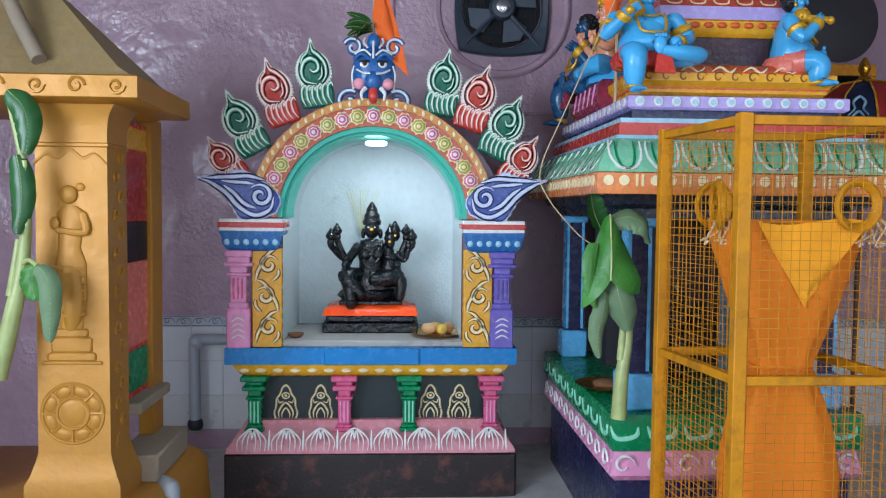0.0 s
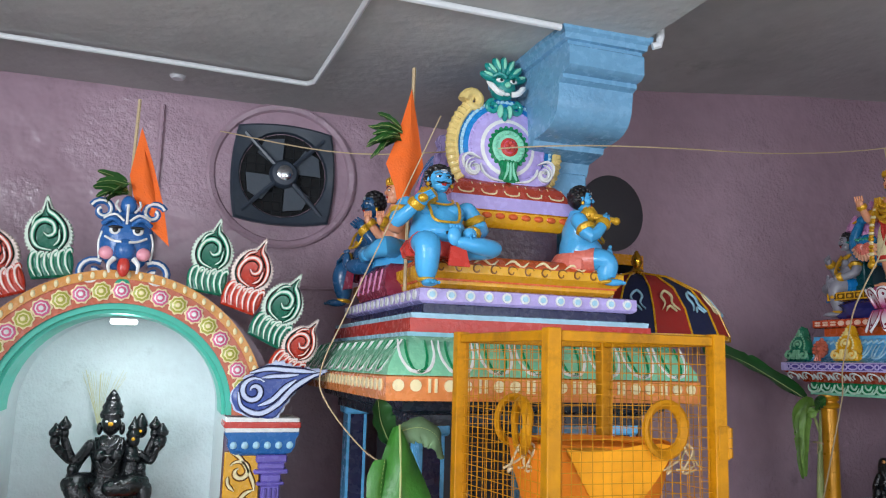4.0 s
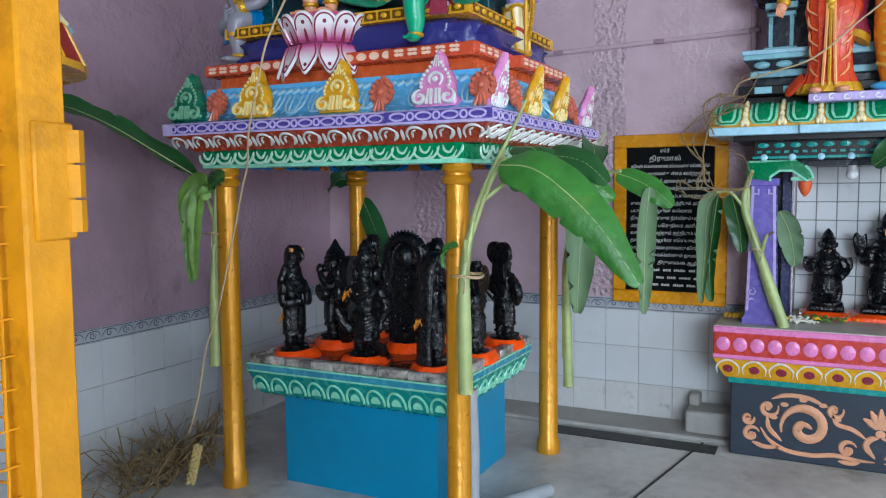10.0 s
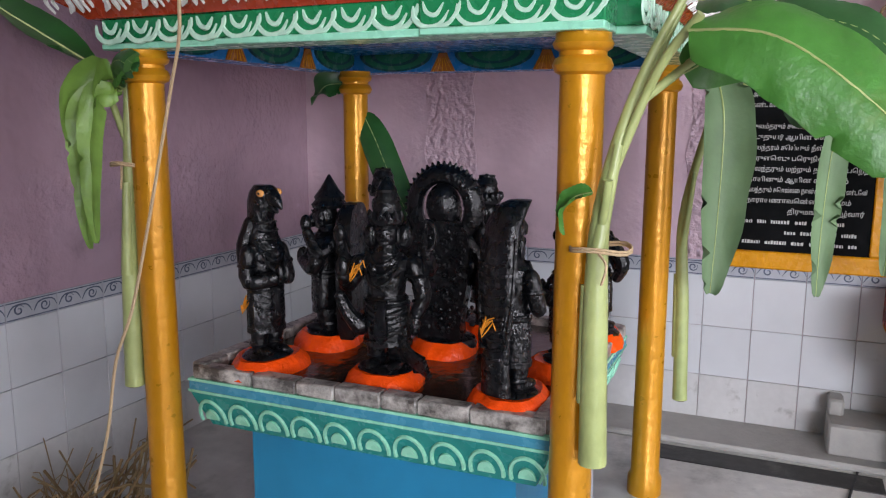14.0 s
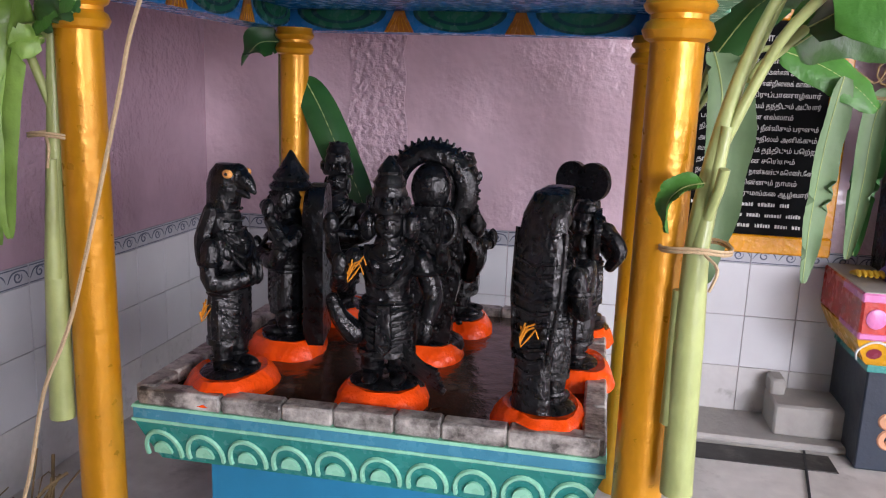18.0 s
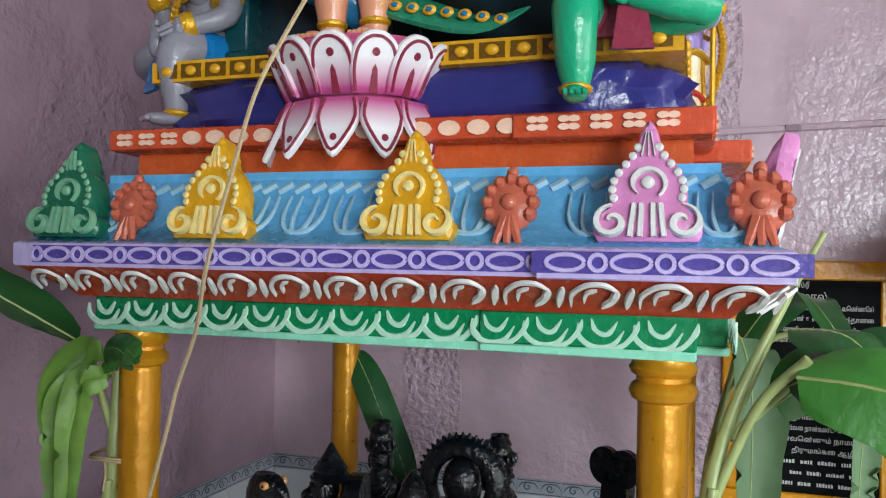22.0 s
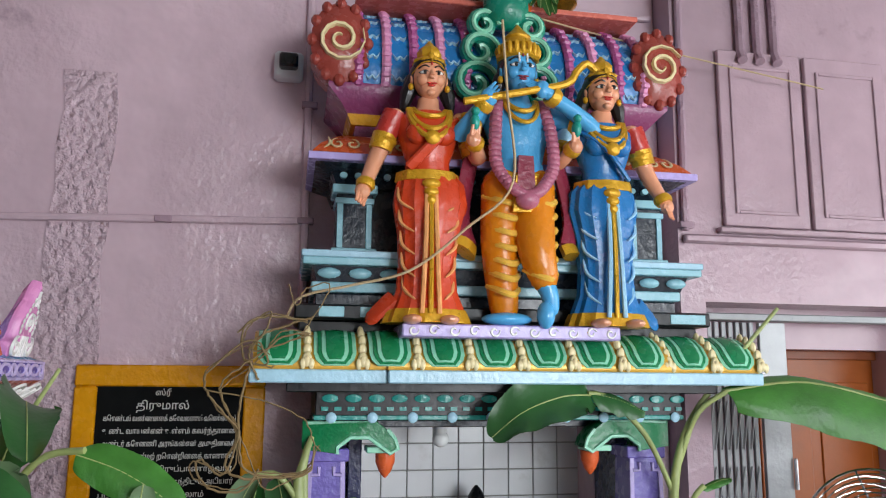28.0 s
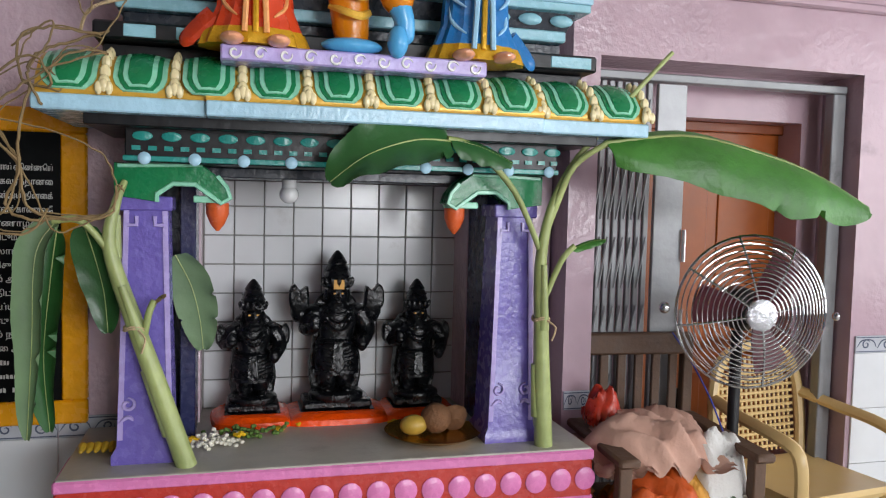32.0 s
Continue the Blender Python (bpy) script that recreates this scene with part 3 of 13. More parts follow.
def flame(main, line, mid):
    """A flame leaf of the arch: a striped foot under a toothed teardrop with curls, dark in its hollows."""
    q = G()
    foot = curve2([(-0.088, 0.0), (-0.100, 0.05), (-0.092, 0.095), (-0.045, 0.120), (0.01, 0.128), (0.06, 0.122), (0.094, 0.092), (0.098, 0.045), (0.085, 0.0)], 3)
    q.prism(foot, 0.034, 0, bev=0.008)
    for k in range(6):
        x = -0.070 + 0.030 * k
        for w, h, mi in ((0.024, 0.010, 2), (0.013, 0.016, 1)):
            q.stroke(curve2([(x + 0.004, 0.008), (x - 0.014, 0.045), (x - 0.010, 0.088), (x + 0.012, 0.104), (x + 0.018, 0.088)], 3), w, h, mi, y=-0.033)
    drop = curve2([(0.0, 0.080), (-0.062, 0.092), (-0.098, 0.138), (-0.096, 0.198), (-0.062, 0.243), (-0.022, 0.266), (0.006, 0.318), (0.028, 0.264), (0.064, 0.240), (0.098, 0.196), (0.100, 0.138), (0.062, 0.092)], 4)
    n = len(drop)
    edge = []
    for i in range(2 * n):
        a, b = drop[(i // 2) % n], drop[(i // 2 + 1) % n]
        x, z = ((a[0] + b[0]) / 2, (a[1] + b[1]) / 2) if i % 2 else a
        k = 1.07 if i % 2 else 0.98
        edge.append((x * k, 0.185 + (z - 0.185) * k))
    q.prism(edge, 0.042, 1, bev=0.004)
    q.prism([(x * 0.86, 0.184 + (z - 0.184) * 0.86) for x, z in drop], 0.047, 3, bev=0.003)
    q.prism([(x * 0.80, 0.183 + (z - 0.183) * 0.80) for x, z in drop], 0.051, 0, bev=0.006)
    for w, h, mi in ((0.036, 0.008, 3), (0.029, 0.013, 2), (0.015, 0.018, 1)):
        q.stroke(curve2([(0.012, 0.102), (-0.048, 0.120), (-0.068, 0.160), (-0.050, 0.205), (-0.010, 0.222), (0.026, 0.205), (0.030, 0.172), (0.004, 0.158), (-0.018, 0.172)], 4), w, h, mi, y=-0.050)
        q.stroke(curve2([(0.040, 0.105), (0.070, 0.140), (0.070, 0.190), (0.040, 0.232), (0.010, 0.256), (0.006, 0.292)], 4), w * 0.9, h, mi, y=-0.050)
        q.stroke(curve2([(-0.066, 0.200), (-0.048, 0.232), (-0.014, 0.250)], 4), w * 0.6, h, mi, y=-0.050)
        q.stroke(curve2([(0.020, 0.118), (0.046, 0.140), (0.050, 0.180)], 4), w * 0.6, h, mi, y=-0.050)
    return shape("flame_leaf", q, [main, line, mid, paint("dark_hollow_enamel", "15221f")])


FL = {"g": flame(paint("leaf_green_enamel", "14664e"), paint("pale_mint_enamel", "d8e6d6"), paint("mid_green_enamel", "2f9a76")), "r": flame(paint("vermilion_enamel", "b8341f"), paint("blush_enamel", "f0dcd2"), paint("scarlet_enamel", "dd5b42"))}
for x, z, lean, c, k in ((-0.685, 1.585, 38, "r", 0.80), (-0.60, 1.735, 28, "g", 1.0), (-0.455, 1.885, 18, "r", 1.0), (-0.285, 1.975, 8, "g", 1.0),
                         (0.345, 1.945, -8, "g", 0.98), (0.495, 1.875, -18, "r", 1.0), (0.62, 1.735, -26, "g", 1.0), (0.705, 1.585, -32, "r", 0.86)):
    o = new("flame_leaf", FL[c])
    o.parent = sa
    o.matrix_basis = pose(x, -0.01, z - 0.02, 0, -lean, 0) @ Matrix.Diagonal((k * 0.90, 1, k * 1.12, 1))

# lion mask at the crown
g = G()
g.ell((0, -0.03, 2.14), (0.115, 0.07, 0.15), 0, n=18, k=12)
g.ell((0, -0.09, 2.09), (0.045, 0.035, 0.05), 0)
for s in (-1, 1):
    g.ell((s * 0.045, -0.085, 2.175), (0.026, 0.018, 0.022), 1)
    g.ell((s * 0.045, -0.102, 2.175), (0.012, 0.008, 0.012), 2)
    g.ell((s * 0.075, -0.075, 2.075), (0.032, 0.025, 0.03), 3)
    g.tube(smooth([(s * 0.02, -0.08, 2.20), (s * 0.06, -0.1, 2.225), (s * 0.10, -0.08, 2.20)], [0.012, 0.014, 0.008])[0], 0.011, 7, 0)
    g.tube([(x, -0.045, z) for x, z in spiral(s * 0.105, 2.265, 0.05, 0.012, 1.57 - s * 1.2, s * 1.1, 16)], 0.016, 7, 0)
    g.tube([(x, -0.03, z) for x, z in spiral(s * 0.13, 1.985, 0.065, 0.015, 1.57 + s * 0.6, -s * 1.1, 18)], 0.017, 7, 0)
    g.tube([(x, -0.048, z) for x, z in spiral(s * 0.13, 1.985, 0.065, 0.015, 1.57 + s * 0.6, -s * 1.1, 18)], 0.007, 5, 4)
    g.tube(smooth([(s * 0.04, -0.1, 2.05), (s * 0.06, -0.115, 2.02), (s * 0.055, -0.11, 1.985)], [0.012, 0.010, 0.004])[0], [0.013 - 0.001 * i for i in range(9)], 7, 4)
g.ell((0, -0.07, 2.29), (0.035, 0.03, 0.045), 0)
g.tube([(0, -0.11, 2.20), (0, -0.10, 2.29)], 0.006, 6, 4)
g.ell((0, -0.10, 2.015), (0.026, 0.02, 0.045), 5)
for r, mi in ((0.075, 6), (0.055, 4), (0.036, 6), (0.018, 4)):
    g.prism(oval(0, 1.935, r, r, 20), 0.045 + (0.075 - r) * 0.5, mi, M=AT((0, 0.01, 0)), bev=0.006)
for s in (-1, 1):
    g.tube([(x, -0.062, z) for x, z in spiral(s * 0.105, 2.265, 0.05, 0.012, 1.57 - s * 1.2, s * 1.1, 16)], 0.006, 5, 4)
    for pth in ([(0.012, -0.108, 2.215), (0.05, -0.108, 2.243), (0.095, -0.085, 2.225)], [(0.015, -0.125, 2.12), (0.05, -0.115, 2.125), (0.085, -0.09, 2.145)], [(0.03, -0.105, 2.255), (0.05, -0.085, 2.285), (0.045, -0.07, 2.31)], [(0.10, -0.065, 2.17), (0.112, -0.05, 2.12), (0.105, -0.05, 2.05)]):
        g.tube(smooth([(s * a, b, c) for a, b, c in pth], 0.006)[0], 0.0055, 5, 4)
    g.ell((s * 0.045, -0.098, 2.187), (0.03, 0.012, 0.008), 2)
part("lion_mask", g, [paint("mask_blue_enamel", "2f62a0"), EYEW, HAIR, paint("blush_pink_enamel", "e59aa6"), P_WHITE, P_RED, paint("mask_green_enamel", "37a07f")], sa, "blue lion mask with curling mane")

# side wings, capitals, pilasters
for s in (-1, 1):
    g = G()
    pts = curve2([(0.0, 0.0), (-0.11, -0.015), (-0.16, 0.05), (-0.21, 0.12), (-0.285, 0.175), (-0.345, 0.205), (-0.27, 0.215), (-0.19, 0.225), (-0.12, 0.245), (-0.05, 0.215), (0.045, 0.16), (0.085, 0.09), (0.06, 0.025)], 4)
    rim = [(x * (1 if s < 0 else -1) * (1.05 if i % 2 else 1.0), 0.1 + (z - 0.1) * (1.10 if i % 2 else 1.03)) for i, (x, z) in enumerate(pts)]
    g.prism(rim, 0.045, 1, bev=0.008)
    g.prism([(x * (0.97 if s < 0 else -0.97), 0.1 + (z - 0.1) * 0.93) for x, z in pts], 0.06, 0, bev=0.01)
    f = 1 if s < 0 else -1
    for wide, hh, mi in ((0.040, 0.006, 2), (0.026, 0.014, 1)):
        for pth, w in (([(0.055, 0.11), (0.035, 0.045), (-0.04, 0.015), (-0.12, 0.055), (-0.19, 0.130), (-0.27, 0.183), (-0.32, 0.200)], 1.0), ([(0.01, 0.195), (-0.07, 0.215), (-0.15, 0.212), (-0.23, 0.208), (-0.29, 0.205)], 0.9),
                       ([(-0.045, 0.175), (-0.095, 0.182), (-0.15, 0.185), (-0.21, 0.192)], 0.8), ([(-0.035, 0.050), (-0.095, 0.075), (-0.15, 0.130), (-0.20, 0.168)], 0.9)):
            g.stroke([(f * x, z) for x, z in curve2(pth, 5)], w * wide, hh, mi, y=-0.058)
        g.stroke([(f * x, z) for x, z in spiral(-0.012, 0.115, 0.062, 0.014, 2.4, -1.35)], wide, hh + 0.002, mi, y=-0.058)
    ob = part("wing", g, [paint("slate_blue_enamel", "3a4f96"), paint("pale_periwinkle_enamel", "c9d3ee"), P_NAVY], sa, "blue and white scroll wing")
    ob.matrix_basis = AT(((-0.565 if s < 0 else 0.575), -0.02, 1.375))
    g = G().box(-0.165, -0.07, 1.305, 0.165, 0.14, 1.372, c=0.004)
    g.box(-0.170, -0.075, 1.325, 0.170, 0.14, 1.352, 1, c=0.003)
    part("capital", g, [P_WHITE, P_RED], sa).matrix_basis = AT((s * 0.635 + 0.005, 0, 0))
    g = G().tiers([(0.10, 0.03, 1.20), (0.135, 0.05, 1.215), (0.15, 0.065, 1.245), (0.15, 0.068, 1.275), (0.165, 0.072, 1.30), (0.165, 0.072, 1.306)], 0, back=0.12)
    for k in range(6):
        g.ell((-0.125 + 0.05 * k, -0.063, 1.25), (0.018, 0.01, 0.018), 1, n=8, k=5)
    part("cushion", g, [paint("royal_blue_enamel", "2d68a8"), P_PALE], sa).matrix_basis = AT((s * 0.635 + 0.005, 0, 0))
    colour = P_PINK if s < 0 else P_VIOLET
    dark = P_ROSE if s < 0 else paint("deep_violet_enamel", "5a4b94")
    g = G(M=AT((s * 0.70 + (0.0 if s < 0 else -0.01), 0, 0)))
    for hw, z0, z1 in ((0.062, 0.69, 0.90), (0.052, 0.90, 0.93), (0.042, 0.93, 1.07), (0.062, 1.07, 1.085), (0.045, 1.085, 1.12), (0.078, 1.12, 1.14), (0.06, 1.14, 1.17), (0.07, 1.17, 1.205)):
        g.box(-hw, -0.055, z0, hw, 0.10, z1, c=0.006)
    for k in (-1, 0, 1):
        g.box(k * 0.022 - 0.005, -0.062, 0.95, k * 0.022 + 0.005, -0.05, 1.06, 1, c=0.002)
    for k in range(4):
        g.stroke(curve2([(-0.035, 0.74 + 0.03 * k), (0.0, 0.76 + 0.03 * k), (0.035, 0.745 + 0.03 * k)], 4), 0.010, 0.006, 2, y=-0.055)
    scatter("pilaster_block", g, [colour, dark, P_WHITE], sa)
    g = G().box(-0.078, -0.025, 0.69, 0.078, 0.10, 1.215, 0, c=0.004)
    for k in range(3):
        zc = 0.80 + 0.165 * k
        f2 = s if k % 2 else -s
        for wide, hh, mi in ((0.034, 0.005, 2), (0.022, 0.012, 1)):
            g.stroke([(x, z) for x, z in spiral(f2 * 0.010, zc, 0.050, 0.014, 0.5 if f2 > 0 else 2.6, 1.1 * f2)], wide, hh, mi, y=-0.025)
            g.stroke(curve2([(-f2 * 0.058, zc - 0.085), (-f2 * 0.045, zc - 0.03), (f2 * 0.01, zc + 0.06), (f2 * 0.055, zc + 0.085)], 5), wide * 0.85, hh, mi, y=-0.025)
            g.stroke(curve2([(f2 * 0.030, zc - 0.085), (f2 * 0.058, zc - 0.055), (f2 * 0.060, zc - 0.02)], 4), wide * 0.7, hh, mi, y=-0.025)
    part("scroll_panel", g, [paint("scroll_yellow_enamel", "d89f27"), P_CREAM, paint("scroll_brown_enamel", "6d4413")], sa).matrix_basis = AT((s * 0.558 + 0.004, 0, 0))

# little columns and painted emblems of the base
for x, mt in ((-0.63, P_GREEN), (-0.15, P_ROSE), (0.20, P_GREEN), (0.645, P_ROSE)):
    g = G(M=AT((x, 0.055, 0)))
    for r, z0, z1 in ((0.052, 0.225, 0.245), (0.042, 0.245, 0.262), (0.034, 0.262, 0.40), (0.046, 0.40, 0.415), (0.034, 0.415, 0.45), (0.062, 0.45, 0.475), (0.045, 0.475, 0.50), (0.07, 0.50, 0.53)):
        g.box(-r, -r, z0, r, r, z1, c=0.006)
    for k in (-1, 0, 1):
        g.box(k * 0.02 - 0.004, -0.040, 0.275, k * 0.02 + 0.004, -0.03, 0.39, 1, c=0.001)
    scatter("dwarf_column", g, [mt, P_MINT if mt is P_GREEN else P_PINK], sa)
for x in (-0.475, -0.285, 0.32, 0.48):
    g = G()
    out = curve2([(-0.055, 0.278), (-0.062, 0.31), (-0.052, 0.35), (-0.050, 0.385), (-0.030, 0.415), (-0.020, 0.445), (0.0, 0.462), (0.020, 0.445), (0.030, 0.415), (0.050, 0.385), (0.052, 0.35), (0.062, 0.31), (0.055, 0.278)], 3)
    for i, (ex, ez) in enumerate(out):
        g.ell((ex, 0, ez), (0.0065, 0.005, 0.0065), 0, n=6, k=4)
    for rw, rz, w in ((0.036, 0.062, 0.011), (0.020, 0.040, 0.009)):
        g.stroke(curve2([(-rw, 0.282), (-rw * 1.05, 0.282 + rz * 0.6), (0.0, 0.282 + rz * 1.35), (rw * 1.05, 0.282 + rz * 0.6), (rw, 0.282)], 4), w, 0.004, 0, y=0)
    g.stroke(ring2(0, 0.405, 0.020, 0.016, 12), 0.008, 0.004, 0, taper=False, y=0)
    g.ell((0, 0, 0.405), (0.009, 0.005, 0.008), 0, n=7, k=4)
    for s in (-1, 1):
        g.stroke(curve2([(s * 0.012, 0.375), (s * 0.034, 0.365), (s * 0.042, 0.385)], 3), 0.008, 0.004, 0, y=0)
    part("emblem", g, P_CREAM, sa, "cream painted emblem").matrix_basis = AT((x, 0.108, -0.005))
# petals painted on the foot and the cornice bead
g = G(M=AT((0, -0.004, 0)))
slope = Matrix(((1, 0, 0, 0), (0, 1, 0.42, -0.135), (0, 0, 1, 0), (0, 0, 0, 1)))
for k in range(8):
    x = -0.63 + 0.18 * k
    for w in (0.07, 0.045, 0.02):
        g.stroke(curve2([(x - w, 0.15), (x - w * 1.05, 0.20), (x - w * 0.4, 0.245), (x, 0.255 - (0.07 - w)), (x + w * 0.4, 0.245), (x + w * 1.05, 0.20), (x + w, 0.15)], 3), 0.010, 0.005, 0, M=slope)
    g.stroke(curve2([(x + 0.09, 0.15), (x + 0.09, 0.2), (x + 0.09, 0.25)], 3), 0.012, 0.005, 0, M=slope)
scatter("petal_line", g, P_WHITE, sa)
g = G()
for k in range(16):
    g.ell((-0.68 + 0.0905 * k, -0.015, 0.565), (0.03, 0.014, 0.014), n=8, k=5)
scatter("cornice_bead", g, P_CREAM, sa)
lamp = solo("niche_lamp", G().lathe([(0.055, 0), (0.06, 0.012), (0.055, 0.022)], 20), glow("lamp_face", "ffffff", 9.0), "round white lamp glowing at the head of the niche", "lamp", M=AT((AX + 0.01, 5.16, 1.775)))
area("niche_lamp_light", (AX + 0.01, 5.16, 1.765), (AX + 0.03, 5.36, 0.7), 0.12, 0.12, 5.5, (0.93, 0.98, 1.0))

# ---- the first tower shrine, beside the goddess ----
BX, BY = 1.81, 4.86
sb = thing("tower_shrine", AT((BX, BY, 0)), "painted shrine on blue pillars under a stepped tower roof", "shrine")
g = G().tiers([(0.52, 0.72, -0.12), (0.52, 0.72, 0.30)])
part("base", g, P_NAVY, sb)
g = G().tiers([(0.53, 0.74, 0.27), (0.56, 0.77, 0.30), (0.545, 0.755, 0.345), (0.535, 0.74, 0.40)])
part("pink_moulding", g, P_PINK, sb)
g = G().tiers([(0.545, 0.75, 0.40), (0.56, 0.765, 0.43), (0.56, 0.765, 0.545), (0.555, 0.76, 0.56)])
part("green_band", g, P_GREEN, sb)
g = G()
W2 = AT((-0.562, 0, 0)) @ turn(-90)
for k in range(9):
    x = -0.70 + 0.17 * k
    g.stroke(curve2([(x - 0.06, 0.515), (x - 0.03, 0.46), (x + 0.05, 0.47), (x + 0.06, 0.51)], 4), 0.022, 0.004, 0, M=W2)
for k in range(7):
    x = -0.50 + 0.16 * k
    g.stroke(curve2([(x - 0.06, 0.515), (x - 0.03, 0.46), (x + 0.05, 0.47), (x + 0.06, 0.51)], 4), 0.022, 0.004, 0, M=AT((0, -0.767, 0)))
scatter("green_swirl", g, P_MINT, sb)
g = G()
for k in range(11):
    g.stroke([(x, z) for x, z in spiral(-0.68 + 0.135 * k, 0.345, 0.05, 0.015, 0, 0.9, 12)], 0.014, 0.006, 0, M=AT((-0.556, 0, 0)) @ turn(-90))
for k in range(8):
    g.stroke([(x, z) for x, z in spiral(-0.5 + 0.14 * k, 0.345, 0.05, 0.015, 0, 0.9, 12)], 0.014, 0.006, 0, M=AT((0, -0.768, 0)))
scatter("pink_scroll", g, P_WHITE, sb)
for sx in (-1, 1):
    for sy in (-1, 1):
        g = G().box(-0.05, -0.05, 0.56, 0.05, 0.05, 1.46, 0, c=0.006)
        g.box(-0.075, -0.075, 0.56, 0.075, 0.075, 0.72, 1, c=0.01)
        g.box(-0.058, -0.058, 0.60, 0.058, 0.058, 0.70, 0, c=0.003)
        g.box(-0.07, -0.07, 1.36, 0.07, 0.07, 1.44, 1, c=0.01)
        for k in (-1, 1):
            g.box(k * 0.044 - 0.008, -0.055, 0.73, k * 0.044 + 0.008, 0.055, 1.36, 1, c=0.002)
        part("pillar", g, [P_NAVY, P_SKY], sb, "blue pillar with pale edges").matrix_basis = AT((sx * 0.42, sy * 0.62, 0))
g = G().tiers([(0.50, 0.70, 1.40), (0.50, 0.70, 1.44), (0.56, 0.76, 1.46), (0.58, 0.78, 1.50)])
part("under_cornice", g, P_SLATE, sb)
g = G().tiers([(0.66, 0.865, 1.50), (0.665, 0.87, 1.525), (0.665, 0.87, 1.585), (0.655, 0.86, 1.59)])
part("bead_band", g, paint("orange_band_enamel", "d98549"), sb)
beads = G()
for k in range(20):
    x = -0.62 + 0.065 * k
    if k % 3 < 2:
        beads.prism(oval(x, 1.555, 0.022, 0.022, 10), 0.007, 0, M=AT((0, -0.869, 0)))
    else:
        for q in (-0.012, 0.012):
            beads.prism([(x + q - 0.005, 1.53), (x + q + 0.005, 1.53), (x + q + 0.005, 1.58), (x + q - 0.005, 1.58)], 0.006, 0, M=AT((0, -0.869, 0)))
for k in range(26):
    x = -0.82 + 0.065 * k
    beads.prism(oval(x, 1.555, 0.02, 0.022, 10), 0.007, 0, M=AT((-0.664, 0, 0)) @ turn(-90))
scatter("bead", beads, P_CREAM, sb)
g = G().tiers([(0.66, 0.865, 1.59), (0.655, 0.86, 1.62), (0.62, 0.82, 1.68), (0.58, 0.775, 1.725), (0.56, 0.75, 1.735)])
part("green_eave", g, paint("pale_green_enamel", "7fc29c"), sb, "pale green curved eave")
lines = G()
sl = Matrix(((1, 0, 0, 0), (0, 1, 0.62, -1.86), (0, 0, 1, 0), (0, 0, 0, 1)))
for k in range(8):
    x = -0.54 + 0.156 * k
    for w in (0.065, 0.038):
        lines.stroke(curve2([(x - w, 1.72), (x - w, 1.66), (x - w * 0.5, 1.61), (x + w * 0.5, 1.61), (x + w, 1.66), (x + w, 1.72)], 3), 0.016, 0.006, 0 if w > 0.05 else 1, M=AT((0, -0.0, 0)) @ sl)
for k in range(11):
    x = -0.74 + 0.148 * k
    for w in (0.06, 0.032):
        lines.stroke(curve2([(x - w, 1.72), (x - w, 1.66), (x - w * 0.5, 1.61), (x + w * 0.5, 1.61), (x + w, 1.66), (x + w, 1.72)], 3), 0.014, 0.006, 0 if w > 0.05 else 1, M=AT((-0.66 + 0.865, 0, 0)) @ turn(-90) @ sl)
scatter("eave_leaf", lines, [P_WHITE, P_GREEN], sb)
g = G().tiers([(0.545, 0.72, 1.735), (0.55, 0.73, 1.752)], 0)
g.tiers([(0.535, 0.715, 1.752), (0.535, 0.715, 1.806)], 1)
g.tiers([(0.527, 0.708, 1.806), (0.53, 0.71, 1.826), (0.51, 0.69, 1.830)], 2)
part("striped_tier", g, [P_PALE, P_RED, P_PALE], sb)
g = G().tiers([(0.46, 0.64, 1.828), (0.46, 0.64, 1.868)], 0)
g.tiers([(0.475, 0.67, 1.868), (0.49, 0.68, 1.878), (0.49, 0.68, 1.925), (0.48, 0.67, 1.93)], 1)
part("lilac_tier", g, [P_NAVY, P_LILAC], sb)
g = G()
for k in range(12):
    for r, mi in ((0.021, 0), (0.012, 1)):
        g.prism(oval(-0.44 + 0.08 * k, 1.902, r, r, 12), 0.008 if mi == 0 else 0.012, mi, M=AT((0, -0.679, 0)))
for k in range(16):
    g.prism(oval(-0.62 + 0.083 * k, 1.902, 0.02, 0.02, 10), 0.008, 0, M=AT((-0.489, 0, 0)) @ turn(-90))
scatter("lilac_dot", g, [P_WHITE, P_PALE], sb)
g = G().tiers([(0.40, 0.56, 1.93), (0.43, 0.60, 1.955), (0.43, 0.60, 1.97), (0.455, 0.635, 2.00), (0.455, 0.635, 2.035)], 0)
g.tiers([(0.44, 0.62, 2.035), (0.41, 0.59, 2.075), (0.40, 0.58, 2.08)], 1)
g.tiers([(0.436, 0.606, 1.969), (0.438, 0.608, 1.978)], 1)
part("yellow_tier", g, [P_YEL, P_ORANGE], sb)
g = G()
for k in range(11):
    g.stroke([(x, z) for x, z in spiral(-0.385 + 0.077 * k, 2.018, 0.026, 0.006, 0.4, 0.95, 12)], 0.008, 0.005, 0, M=AT((0, -0.634, 0)))
for k in range(6):
    g.stroke(curve2([(-0.38 + 0.14 * k, 2.045), (-0.34 + 0.14 * k, 2.066), (-0.30 + 0.14 * k, 2.042), (-0.27 + 0.14 * k, 2.064)], 4), 0.012, 0.005, 1, M=AT((0, -0.61, 0)))
scatter("yellow_scroll", g, [paint("brown_line_enamel", "7d4a12"), P_CREAM], sb)
g = G().tiers([(0.24, 0.42, 2.08), (0.24, 0.42, 2.24)], 0)
part("neck", g, paint("dusky_neck_paint", "4b3a44"), sb)
